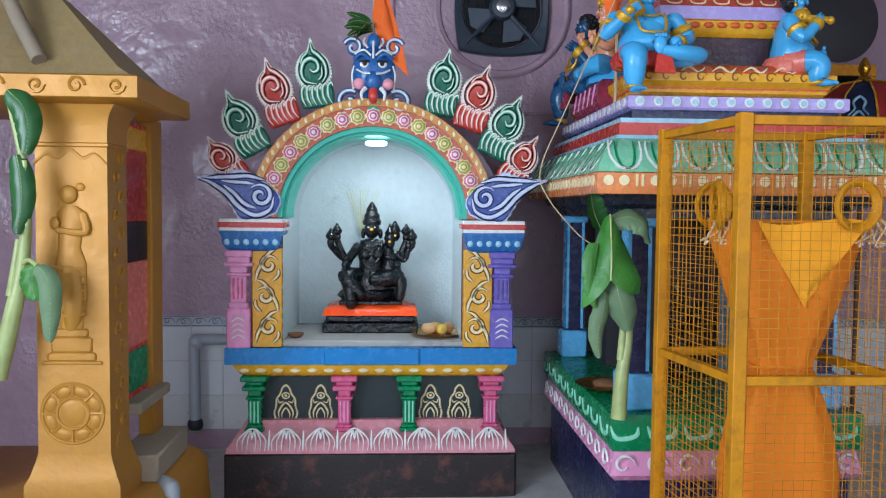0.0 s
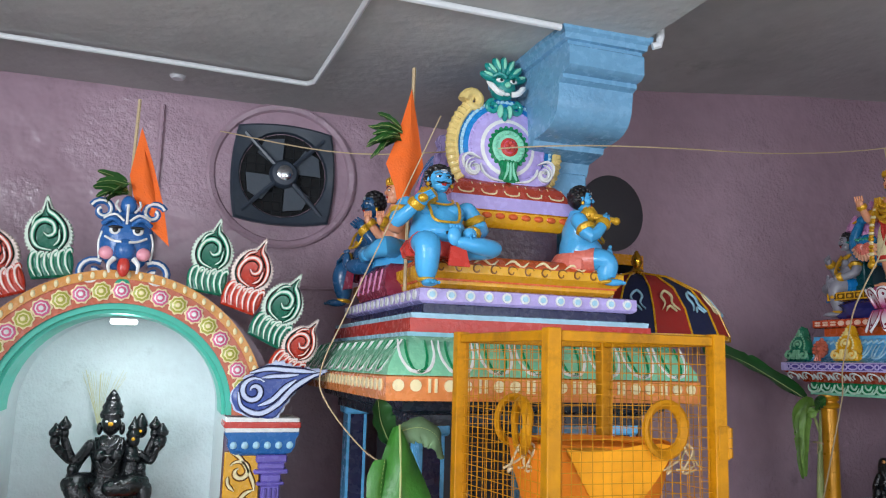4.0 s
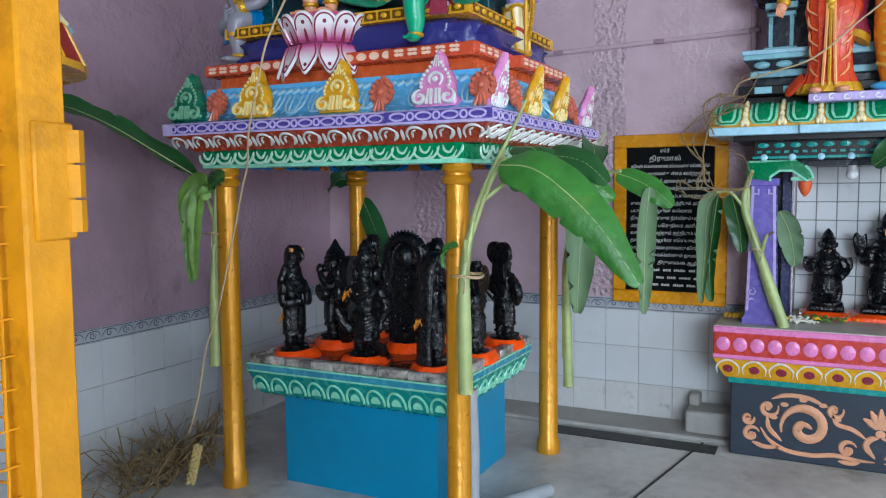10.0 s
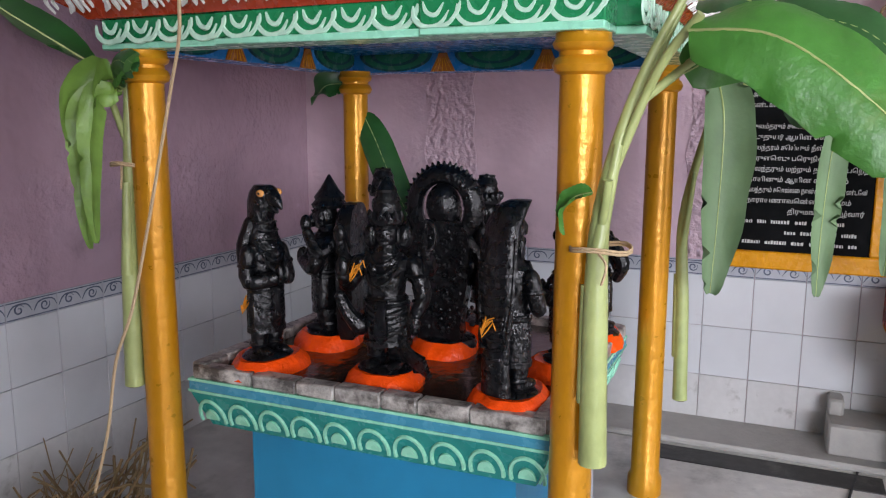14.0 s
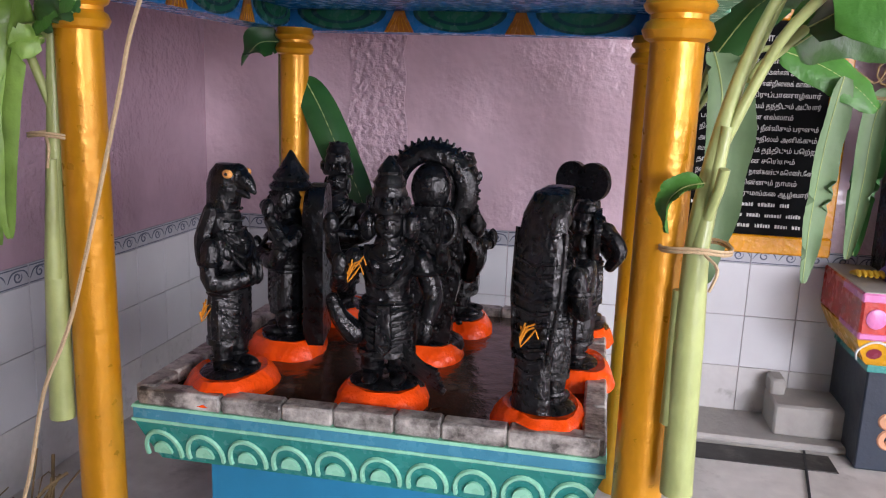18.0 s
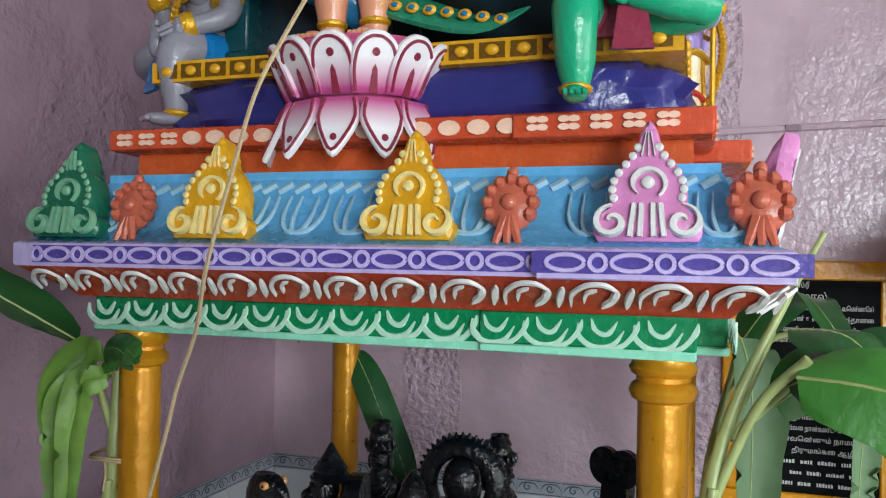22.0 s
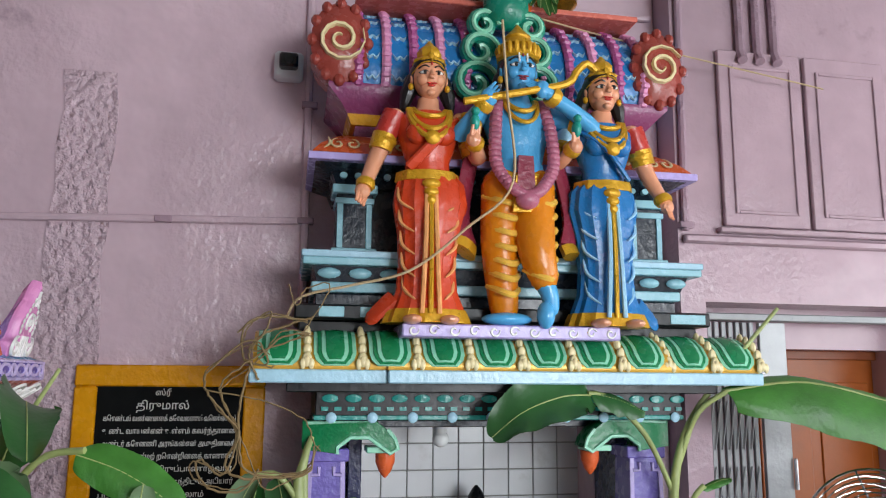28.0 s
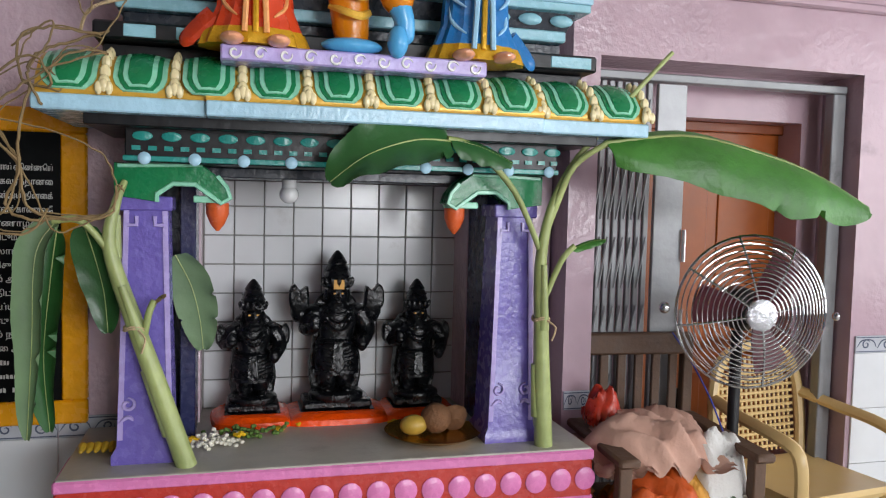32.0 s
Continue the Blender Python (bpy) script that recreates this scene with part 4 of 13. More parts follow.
g = G().tiers([(0.25, 0.43, 2.235), (0.28, 0.46, 2.26), (0.29, 0.47, 2.30), (0.30, 0.48, 2.305)], 0)
g.tiers([(0.295, 0.475, 2.305), (0.295, 0.475, 2.365)], 1)
g.tiers([(0.29, 0.47, 2.365), (0.26, 0.44, 2.42), (0.23, 0.41, 2.45), (0.22, 0.40, 2.452)], 2)
part("upper_cornice", g, [P_YEL, P_LILAC, paint("terracotta_enamel", "b5452f")], sb)
g = G()
for k in range(5):
    x = -0.22 + 0.11 * k
    g.stroke(curve2([(x - 0.035, 2.435), (x - 0.03, 2.385), (x + 0.03, 2.385), (x + 0.035, 2.435)], 4), 0.012, 0.006, 0, M=Matrix(((1, 0, 0, 0), (0, 1, 0.6, -1.885), (0, 0, 1, 0), (0, 0, 0, 1))))
for k in range(9):
    g.ell((-0.25 + 0.0625 * k, -0.468, 2.283), (0.024, 0.01, 0.014), 1, n=8, k=5)
scatter("upper_line", g, [P_CREAM, P_ORANGE], sb)
# barrel roof running back, with a wheel gable facing the hall
g = G()
arc = [(0.20 * math.cos(math.pi * i / 16), 2.45 + 0.36 * math.sin(math.pi * i / 16)) for i in range(17)]
g.loft([[(x, -0.30, z) for x, z in arc], [(x, 0.40, z) for x, z in arc]])
part("barrel_roof", g, P_BLUE, sb)
for s in (-1, 1):
    g = G()
    for k in range(6):
        g.tube([(s * (0.205 - 0.012 * j * j), -0.28 + 0.125 * k, 2.46 + 0.09 * j) for j in range(4)], 0.016, 6, k % 2)
    scatter("roof_rib", g, [P_LILAC, P_PINK], sb)


def wheel_gable(q):
    for r, mi, d in ((0.238, 1, 0.048), (0.226, 0, 0.053), (0.214, 1, 0.058), (0.202, 9, 0.054), (0.190, 2, 0.064), (0.172, 8, 0.060), (0.163, 2, 0.068), (0.146, 8, 0.064), (0.136, 7, 0.072), (0.122, 2, 0.074), (0.108, 8, 0.068), (0.098, 3, 0.076), (0.080, 4, 0.084), (0.047, 9, 0.080), (0.043, 5, 0.092), (0.030, 10, 0.098)):
        q.prism(oval(0, 2.615, r, r, 36), d, mi, bev=0.005)
    for k in range(22):
        a = 2 * math.pi * k / 22
        q.ell((0.066 * math.cos(a), -0.084, 2.615 + 0.066 * math.sin(a)), (0.009, 0.012, 0.009), 4, n=6, k=4)
        q.ell((0.092 * math.cos(a), -0.076, 2.615 + 0.092 * math.sin(a)), (0.010, 0.008, 0.010), 3, n=6, k=4)
    for k in range(60):
        a = 2 * math.pi * k / 60
        q.ell((0.181 * math.cos(a), -0.062, 2.615 + 0.181 * math.sin(a)), (0.007, 0.008, 0.007), 2, n=6, k=4)
        q.ell((0.220 * math.cos(a), -0.052, 2.615 + 0.220 * math.sin(a)), (0.009, 0.009, 0.009), 0, n=6, k=4)
    for k in range(5):
        a = 2 * math.pi * k / 5 + 0.3
        q.ell((0.016 * math.cos(a), -0.097, 2.615 + 0.016 * math.sin(a)), (0.014, 0.008, 0.014), 5, n=8, k=5)
    for s in (-1, 1):
        arcp = [(s * 0.262 * math.cos(math.radians(t)), -0.030, 2.615 + 0.262 * math.sin(math.radians(t))) for t in range(-35, 52, 6)]
        q.tube(arcp, [0.026] * len(arcp), 10, 6)
        q.tube([(x * 0.94, -0.050, 2.615 + (z - 2.615) * 0.94) for x, y, z in arcp], 0.011, 7, 6)
        for i in range(len(arcp) - 1):
            x, y, z = arcp[i]
            q.ell((x, y - 0.004, z), (0.031, 0.029, 0.012), 6, M=AT((x, 0, z)) @ turn(-s * (i * 6 - 35), "Y") @ AT((-x, 0, -z)), n=10, k=6)
        q.tube([(x, -0.045, z) for x, z in spiral(s * 0.166, 2.822, 0.045, 0.012, 1.57 - s * 1.57, s * 1.25, 18)], [0.028 - 0.0008 * i for i in range(19)], 9, 6)
        pts = curve2([(0, 2.46), (s * 0.08, 2.475), (s * 0.15, 2.52), (s * 0.205, 2.565), (s * 0.232, 2.555), (s * 0.228, 2.50), (s * 0.19, 2.455), (s * 0.10, 2.435), (0, 2.435)], 4)
        q.prism(pts, 0.085, 2, bev=0.012)
        for r0 in (0.046, 0.028):
            q.stroke(spiral(s * 0.172, 2.502, r0, 0.008, 1.57, -s * 1.2), 0.014, 0.014, 7, y=-0.084)
        q.stroke(curve2([(s * 0.03, 2.452), (s * 0.09, 2.462), (s * 0.13, 2.492), (s * 0.14, 2.525)], 4), 0.014, 0.012, 7, y=-0.084)
        q.stroke(curve2([(s * 0.14, 2.545), (s * 0.19, 2.566), (s * 0.222, 2.545), (s * 0.218, 2.50)], 4), 0.014, 0.012, 7, y=-0.084)
    q.prism(curve2([(-0.058, 2.45), (-0.036, 2.50), (-0.042, 2.55), (0.042, 2.55), (0.036, 2.50), (0.058, 2.45)], 3), 0.098, 3, bev=0.01)
    for k in (-1, 0, 1):
        q.stroke(curve2([(k * 0.014, 2.54), (k * 0.014, 2.50), (k * 0.032, 2.457)], 3), 0.012, 0.010, 4, y=-0.097)


g = G(M=AT((0, -0.33, 0)))
wheel_gable(g)
part("wheel_gable", g, [P_PALE, P_BLUE, P_LILAC, P_GREEN, P_MINT, P_RED, paint("pale_yellow_enamel", "dcc27a"), P_WHITE, P_VIOLET, P_NAVY, P_ROSE], sb, "round wheel gable in blue, lilac and green rings")
g = G(M=AT((-0.02, -0.355, -0.012)))
g.ell((0, -0.02, 2.915), (0.062, 0.055, 0.062), 0, n=16, k=10)
for k in range(7):
    a = math.radians(-72 + 24 * k)
    g.ell((0.078 * math.sin(a), -0.025, 2.935 + 0.085 * math.cos(a)), (0.021, 0.022, 0.045), 0, M=AT((0.078 * math.sin(a), 0, 2.935 + 0.085 * math.cos(a))) @ turn(math.degrees(a), "Y") @ AT((-0.078 * math.sin(a), 0, -2.935 - 0.085 * math.cos(a))), n=10, k=7)
    g.ell((0.082 * math.sin(a), -0.046, 2.940 + 0.088 * math.cos(a)), (0.008, 0.006, 0.028), 3, M=AT((0.082 * math.sin(a), 0, 2.94 + 0.088 * math.cos(a))) @ turn(math.degrees(a), "Y") @ AT((-0.082 * math.sin(a), 0, -2.94 - 0.088 * math.cos(a))), n=8, k=5)
for s in (-1, 1):
    g.ell((s * 0.032, -0.066, 2.935), (0.021, 0.010, 0.010), 1, n=10, k=6)
    g.ell((s * 0.030, -0.075, 2.935), (0.008, 0.005, 0.008), 2, n=7, k=5)
    g.tube(smooth([(s * 0.006, -0.074, 2.948), (s * 0.035, -0.076, 2.962), (s * 0.066, -0.058, 2.952)], 0.008)[0], 0.008, 6, 0)
    g.tube(smooth([(s * 0.022, -0.072, 2.872), (s * 0.05, -0.078, 2.876), (s * 0.078, -0.07, 2.905), (s * 0.098, -0.06, 2.922)], [0.014, 0.016, 0.012, 0.003])[0], [0.014] * 9 + [0.011, 0.008, 0.005, 0.002], 7, 1)
    g.tube([(x, -0.04, z) for x, z in spiral(s * 0.056, 2.815, 0.032, 0.008, 1.57, -s * 1.2, 14)], 0.012, 7, 0)
    g.ell((s * 0.022, -0.05, 2.795), (0.016, 0.02, 0.032), 3, n=9, k=6)
g.ell((0, -0.080, 2.912), (0.015, 0.016, 0.014), 3, n=9, k=6)
g.ell((0, -0.066, 2.872), (0.020, 0.010, 0.008), 1, n=9, k=6)
g.ell((0, -0.05, 2.782), (0.016, 0.02, 0.034), 0, n=9, k=6)
part("gable_mask", g, [P_TEAL, EYEW, HAIR, P_MINT], sb, "teal lion mask over the wheel")
for s in (-1, 1):
    g = G(M=AT((s * 0.19, -0.10, 0)))
    g.tube([(0, y, z) for y, z in spiral(0.05, 2.63, 0.09, 0.02, 1.2, 1.2)], 0.035, 8, 0)
    part("side_scroll", g, [P_LILAC], sb)

# patterned parasol folded behind the tower
par = thing("temple_parasol", AT((3.05, 5.32, 0)), "ceremonial parasol in navy and red applique cloth with brass finial", "parasol")
g = G()
ribs = 16
for k in range(ribs):
    a0, a1 = 2 * math.pi * k / ribs, 2 * math.pi * (k + 1) / ribs
    rows = []
    for r, z in ((0.03, 2.20), (0.2, 2.165), (0.36, 2.08), (0.46, 1.96), (0.52, 1.82)):
        rows.append([(r * math.cos(a0), r * math.sin(a0), z), (r * math.cos(a1), r * math.sin(a1), z), (r * math.cos(a1) * 0.985, r * math.sin(a1) * 0.985, z - 0.012), (r * math.cos(a0) * 0.985, r * math.sin(a0) * 0.985, z - 0.012)])
    g.loft(rows, k % 2)
part("canopy", g, [mat("navy_cloth", "1d2448", rough=0.85), mat("red_cloth", "a82a22", rough=0.85)], par)
g = G()
for k in range(ribs):
    a = 2 * math.pi * k / ribs
    g.tube([(r * math.cos(a), r * math.sin(a), z + 0.006) for r, z in ((0.03, 2.20), (0.2, 2.165), (0.36, 2.08), (0.46, 1.96), (0.52, 1.82))], 0.006, 5)
g.lathe([(0.515, 1.80), (0.525, 1.80), (0.525, 1.825), (0.515, 1.825)], 32)
scatter("piping", g, P_YEL, par)
g = G()
for k in range(ribs):
    a = 2 * math.pi * (k + 0.5) / ribs
    M = AT((0.435 * math.cos(a), 0.435 * math.sin(a), 1.985)) @ turn(math.degrees(a) + 90) @ turn(-38, "X")
    for pts in ([(-0.05, -0.05), (-0.02, 0.0), (-0.03, 0.05), (0, 0.09), (0.03, 0.05), (0.02, 0.0), (0.05, -0.05)], [(-0.03, -0.06), (0, -0.02), (0.03, -0.06)]):
        g.stroke(curve2(pts, 3), 0.014, 0.008, k % 2, M=M, y=-0.012)
scatter("applique_figure", g, [P_PALE, P_CREAM], par)
g = G().lathe([(0.03, 2.19), (0.045, 2.21), (0.02, 2.24), (0.035, 2.27), (0.03, 2.30), (0.008, 2.34)], 12)
part("finial", g, M_BRASS, par)
part("pole", G().tube([(0, 0, 0), (0, 0, 2.2)], 0.014, 8), M_WOOD, par)

# ---- iron cage with the collection bag ----
cx0, cx1, cy0, cy1, ch = 1.44, 2.003, 3.30, 3.84, 1.745
cage = thing("collection_cage", AT((0, 0, 0)), "ochre-painted iron cage with wire mesh sides on the floor", "cage")
for x, y in ((cx0, cy0), (cx1, cy0), (cx0 - 0.07, cy1), (cx1 - 0.07, cy1)):
    g = G().box(-0.022, -0.022, -0.11, 0.022, 0.022, ch, c=0.003)
    part("post", g, P_CAGE, cage).matrix_basis = AT((x, y, 0))
C4 = [(cx0, cy0), (cx1, cy0), (cx1 - 0.07, cy1), (cx0 - 0.07, cy1)]


def rail(a, b, z, w=0.016, h=0.015):
    d = Vector((b[0] - a[0], b[1] - a[1], 0))
    L = d.length
    q = G().box(0.022, -w, -h, L - 0.022, w, h, c=0.003)
    o = part("rail", q, P_CAGE, cage)
    o.matrix_basis = AT((a[0], a[1], z)) @ Matrix.Rotation(math.atan2(d.y, d.x), 4, "Z")


for i in range(4):
    for z in (0.06, 0.885, ch - 0.022):
        rail(C4[i], C4[(i + 1) % 4], z)
for i in range(4):
    a, b = Vector((*C4[i], 0)), Vector((*C4[(i + 1) % 4], 0))
    d = (b - a).normalized()
    L = (b - a).length
    q = G()
    nh = int(L / 0.032)
    for k in range(1, nh):
        p = a + d * (L * k / nh)
        wob = 0.003 * math.sin(k * 1.7)
        q.tube([(p.x + wob, p.y, 0.08), (p.x - wob, p.y + 0.002, 0.5), (p.x, p.y, 0.87)], 0.0013, 4)
        q.tube([(p.x - wob, p.y, 0.90), (p.x + wob, p.y + 0.002, 1.3), (p.x, p.y, ch - 0.03)], 0.0013, 4)
    for k in range(1, 52):
        z = 0.08 + (ch - 0.11) * k / 52
        e = a + d * L
        q.tube([(a.x, a.y, z + 0.002 * math.sin(k)), (e.x, e.y, z - 0.002 * math.sin(k * 2))], 0.0013, 4)
    part("wire_mesh", q, P_CAGE, cage, "square wire mesh panel", 80)
for z in (1.42, 0.86, 0.30):
    g = G()
    for k in (-1, 0, 1):
        g.tube([(0, 0, z + 0.03 * k - 0.014), (0, 0, z + 0.03 * k + 0.014)], 0.011, 8)
    g.box(-0.04, -0.006, z - 0.05, 0.0, 0.004, z + 0.05, c=0.002)
    part("hinge", g, P_CAGE, cage).matrix_basis = AT((cx1 + 0.026, cy0 - 0.02, 0))
bag = thing("cloth_bag", AT((1.715, 3.57, 0)), "saffron-yellow cloth collection bag hung open from iron rings", "bag")
g = G()
rings = []
nb = 40
for z, rx, ry, fold in ((1.395, 0.255, 0.20, 0.0), (1.33, 0.245, 0.19, 0.01), (1.15, 0.19, 0.155, 0.03), (1.0, 0.135, 0.12, 0.06), (0.92, 0.105, 0.095, 0.09), (0.885, 0.095, 0.088, 0.12), (0.84, 0.11, 0.10, 0.08), (0.70, 0.165, 0.14, 0.03), (0.52, 0.20, 0.16, 0.015), (0.38, 0.195, 0.16, 0.02), (0.30, 0.215, 0.17, 0.04), (0.05, 0.225, 0.18, 0.05)):
    rings.append([(rx * (1 + fold * math.sin(9 * a)) * math.copysign(abs(math.cos(a)) ** 0.75, math.cos(a)), ry * (1 + fold * math.sin(9 * a + 0.6)) * math.copysign(abs(math.sin(a)) ** 0.75, math.sin(a)), z + (0.012 * math.cos(2 * a) if z > 1.35 else 0)) for a in (2 * math.pi * i / nb for i in range(nb))])
g.loft(rings, caps=False)
part("sack", g, M_BAG, bag, angle=70)
rows = []
for i in range(13):
    t = i / 12
    z = 1.40 - 0.28 * t
    wd, fy = 0.19 * (1 - t) + 0.003, 0.204 - 0.048 * t
    rows.append([(wd * u, -fy - 0.012 * (1 - abs(u)) - 0.004 * math.sin(9 * t + 5 * u), z + 0.012 * math.sin(3 * u)) for u in (-1, -0.66, -0.33, 0, 0.33, 0.66, 1)] + [(wd * u, -fy + 0.008, z) for u in (1, 0.66, 0.33, 0, -0.33, -0.66, -1)])
g = G().loft(rows)
part("flap", g, mat("bright_yellow_cloth", "f2a30f", rough=0.85, bump=0.3, bscale=140), bag, "brighter pointed flap folded over the front", angle=60)
g = G()
g.tube([(0.24 * math.cos(2 * math.pi * i / 24) , 0.195 * math.sin(2 * math.pi * i / 24), 1.392) for i in range(25)], 0.012, 7)
part("hem", g, M_BAG, bag)
for x, y, rz in ((-0.27, -0.06, 80), (-0.19, 0.17, 20), (0.14, -0.215, 8)):
    q = G().tube([(0.075 * math.cos(2 * math.pi * i / 24), 0, 0.075 * math.sin(2 * math.pi * i / 24)) for i in range(25)], 0.011, 8, flat=1.6)
    o = part("ring", q, P_CAGE, bag, "flat iron ring")
    o.matrix_basis = AT((x, y, 1.455)) @ turn(rz)
for x, y in ((0.22, -0.2), (-0.26, -0.08)):
    g = G()
    for k in range(6):
        a = k * 1.1
        g.tube(smooth([(0, 0, 0.02), (0.03 * math.cos(a), 0.02 * math.sin(a), 0.0), (0.05 * math.cos(a * 1.4), 0.02, -0.03 - 0.02 * (k % 3)), (0.07 * math.cos(a), 0.01, -0.06)], 0.004)[0], 0.004, 5)
    part("rope_knot", g, M_ROPE, bag, "frayed rope knot").matrix_basis = AT((x, y, 1.39))
g = G().tube([(0.107 * math.cos(2 * math.pi * i / 20), 0.098 * math.sin(2 * math.pi * i / 20), 0.885 + 0.008 * math.sin(i)) for i in range(21)], 0.008, 6)
part("tie", g, M_BAG, bag)

# ---- sculpted figures: each is one mesh; slots: skin, cloth, gold, hair, eye, red, accent ----


def pieces(name, me, parent, places):
    for M in places:
        o = new(name, me)
        o.parent = parent
        o.matrix_basis = M


def band(g, a, b, k, r, w, mi=2, n=10):
    """A bangle on the limb from a to b, at the share k, of radius r."""
    a, b = Vector(a), Vector(b)
    d = (b - a).normalized()
    p = a.lerp(b, k)
    g.tube([p - d * w, p - d * w * 0.3, p + d * w * 0.3, p + d * w], [r * 0.9, r * 1.12, r * 1.12, r * 0.9], n, mi)


def head(g, c, r, yaw=0.0, style="tall", moustache=False, mark=True, M0=None):
    """A painted head facing -y: r is half its height."""
    M = (M0 or Matrix()) @ AT(c) @ turn(yaw)
    g.ell((0, 0, 0.10 * r), (0.72 * r, 0.80 * r, 0.90 * r), 0, M, 20, 14)
    g.ell((0, -0.20 * r, -0.46 * r), (0.48 * r, 0.52 * r, 0.50 * r), 0, M, 16, 10)
    for s in (-1, 1):
        g.ell((s * 0.30 * r, -0.46 * r, -0.16 * r), (0.30 * r, 0.28 * r, 0.30 * r), 0, M, 12, 8)
    g.ell((0, -0.60 * r, -0.78 * r), (0.20 * r, 0.17 * r, 0.15 * r), 0, M, 10, 7)
    g.tube([(0, -0.70 * r, 0.26 * r), (0, -0.80 * r, 0.10 * r), (0, -0.93 * r, -0.12 * r)], [0.07 * r, 0.08 * r, 0.11 * r], 8, 0, M)
    g.ell((0, -0.88 * r, -0.15 * r), (0.15 * r, 0.10 * r, 0.085 * r), 0, M, 8, 6)
    for s in (-1, 1):
        g.ell((s * 0.29 * r, -0.665 * r, 0.10 * r), (0.19 * r, 0.10 * r, 0.085 * r), 4, M, 12, 7)
        g.ell((s * 0.29 * r, -0.745 * r, 0.10 * r), (0.080 * r, 0.04 * r, 0.075 * r), 3, M, 8, 5)
        g.tube(smooth([(s * 0.11 * r, -0.75 * r, 0.33 * r), (s * 0.30 * r, -0.74 * r, 0.42 * r), (s * 0.55 * r, -0.56 * r, 0.30 * r)], 0.03 * r)[0], 0.036 * r, 5, 3, M)
        g.tube(smooth([(s * 0.11 * r, -0.745 * r, 0.10 * r), (s * 0.29 * r, -0.755 * r, 0.185 * r), (s * 0.52 * r, -0.60 * r, 0.10 * r)], 0.03 * r)[0], 0.026 * r, 5, 3, M)
        g.tube(smooth([(s * 0.13 * r, -0.735 * r, 0.06 * r), (s * 0.29 * r, -0.735 * r, 0.02 * r), (s * 0.48 * r, -0.61 * r, 0.07 * r)], 0.03 * r)[0], 0.014 * r, 5, 3, M)
        g.ell((s * 0.73 * r, 0.02 * r, 0.02 * r), (0.09 * r, 0.16 * r, 0.25 * r), 0, M, 8, 6)
        g.ell((s * 0.78 * r, -0.05 * r, -0.36 * r), (0.12 * r, 0.12 * r, 0.17 * r), 2, M, 8, 6)
        g.ell((s * 0.10 * r, -0.755 * r, -0.40 * r), (0.13 * r, 0.06 * r, 0.045 * r), 5, M, 8, 5)
    g.ell((0, -0.73 * r, -0.50 * r), (0.17 * r, 0.07 * r, 0.06 * r), 5, M, 10, 6)
    if moustache:
        for s in (-1, 1):
            g.tube(smooth([(s * 0.02 * r, -0.83 * r, -0.30 * r), (s * 0.20 * r, -0.80 * r, -0.36 * r), (s * 0.40 * r, -0.66 * r, -0.30 * r), (s * 0.50 * r, -0.58 * r, -0.20 * r)], 0.05 * r)[0], [0.06 * r] * 9 + [0.045 * r, 0.035 * r, 0.025 * r, 0.012 * r], 6, 3, M)
    g.ell((0, 0.22 * r, 0.20 * r), (0.84 * r, 0.82 * r, 0.95 * r), 3, M, 18, 12)
    g.ell((0, 0.02 * r, 0.62 * r), (0.70 * r, 0.70 * r, 0.44 * r), 3, M, 16, 10)
    if mark:
        for k in (-1, 0, 1):
            if style == "bare" or k == 0:
                g.ell((0.0, -0.745 * r, (0.52 + 0.09 * k) * r), (0.22 * r if style == "bare" else 0.05 * r, 0.05 * r, 0.025 * r if style == "bare" else 0.085 * r), 4 if style == "bare" else 5, M, 8, 5)
    if style == "tall":
        g.lathe([(0.80 * r, 0.52 * r), (0.90 * r, 0.60 * r), (0.90 * r, 0.74 * r), (0.78 * r, 0.92 * r), (0.66 * r, 1.08 * r), (0.74 * r, 1.18 * r), (0.68 * r, 1.28 * r), (0.50 * r, 1.48 * r), (0.56 * r, 1.58 * r), (0.48 * r, 1.68 * r), (0.28 * r, 1.88 * r), (0.22 * r, 1.95 * r), (0.14 * r, 2.06 * r), (0.03 * r, 2.2 * r)], 20, 2, M, c=(0, 0.08 * r, 0), fold=0.03, waves=10)
        for k in range(11):
            a = math.pi * (1.0 + k / 10)
            g.ell((0.88 * r * math.cos(a), 0.08 * r + 0.88 * r * math.sin(a), 0.90 * r), (0.11 * r, 0.08 * r, (0.20 + 0.10 * math.sin(math.pi * k / 10)) * r), 2, M, 7, 5)
        for s in (-1, 1):
            g.ell((s * 0.78 * r, 0.30 * r, -0.42 * r), (0.26 * r, 0.30 * r, 0.50 * r), 3, M, 10, 7)
    elif style == "bun":
        g.lathe([(0.66 * r, 0.74 * r), (0.72 * r, 0.82 * r), (0.62 * r, 0.94 * r)], 18, 2, M, c=(0, 0.02 * r, 0), fold=0.05, waves=9)
        g.lathe([(0.40 * r, 0.94 * r), (0.50 * r, 1.10 * r), (0.50 * r, 1.30 * r), (0.36 * r, 1.52 * r), (0.22 * r, 1.62 * r), (0.16 * r, 1.72 * r), (0.04 * r, 1.88 * r)], 16, 2, M, fold=0.06, waves=8)
        g.ell((0, -0.62 * r, 0.90 * r), (0.13 * r, 0.08 * r, 0.20 * r), 2, M, 8, 6)
        g.tube([(0, -0.72 * r, 0.80 * r), (0, -0.77 * r, 0.60 * r)], 0.03 * r, 5, 2, M)
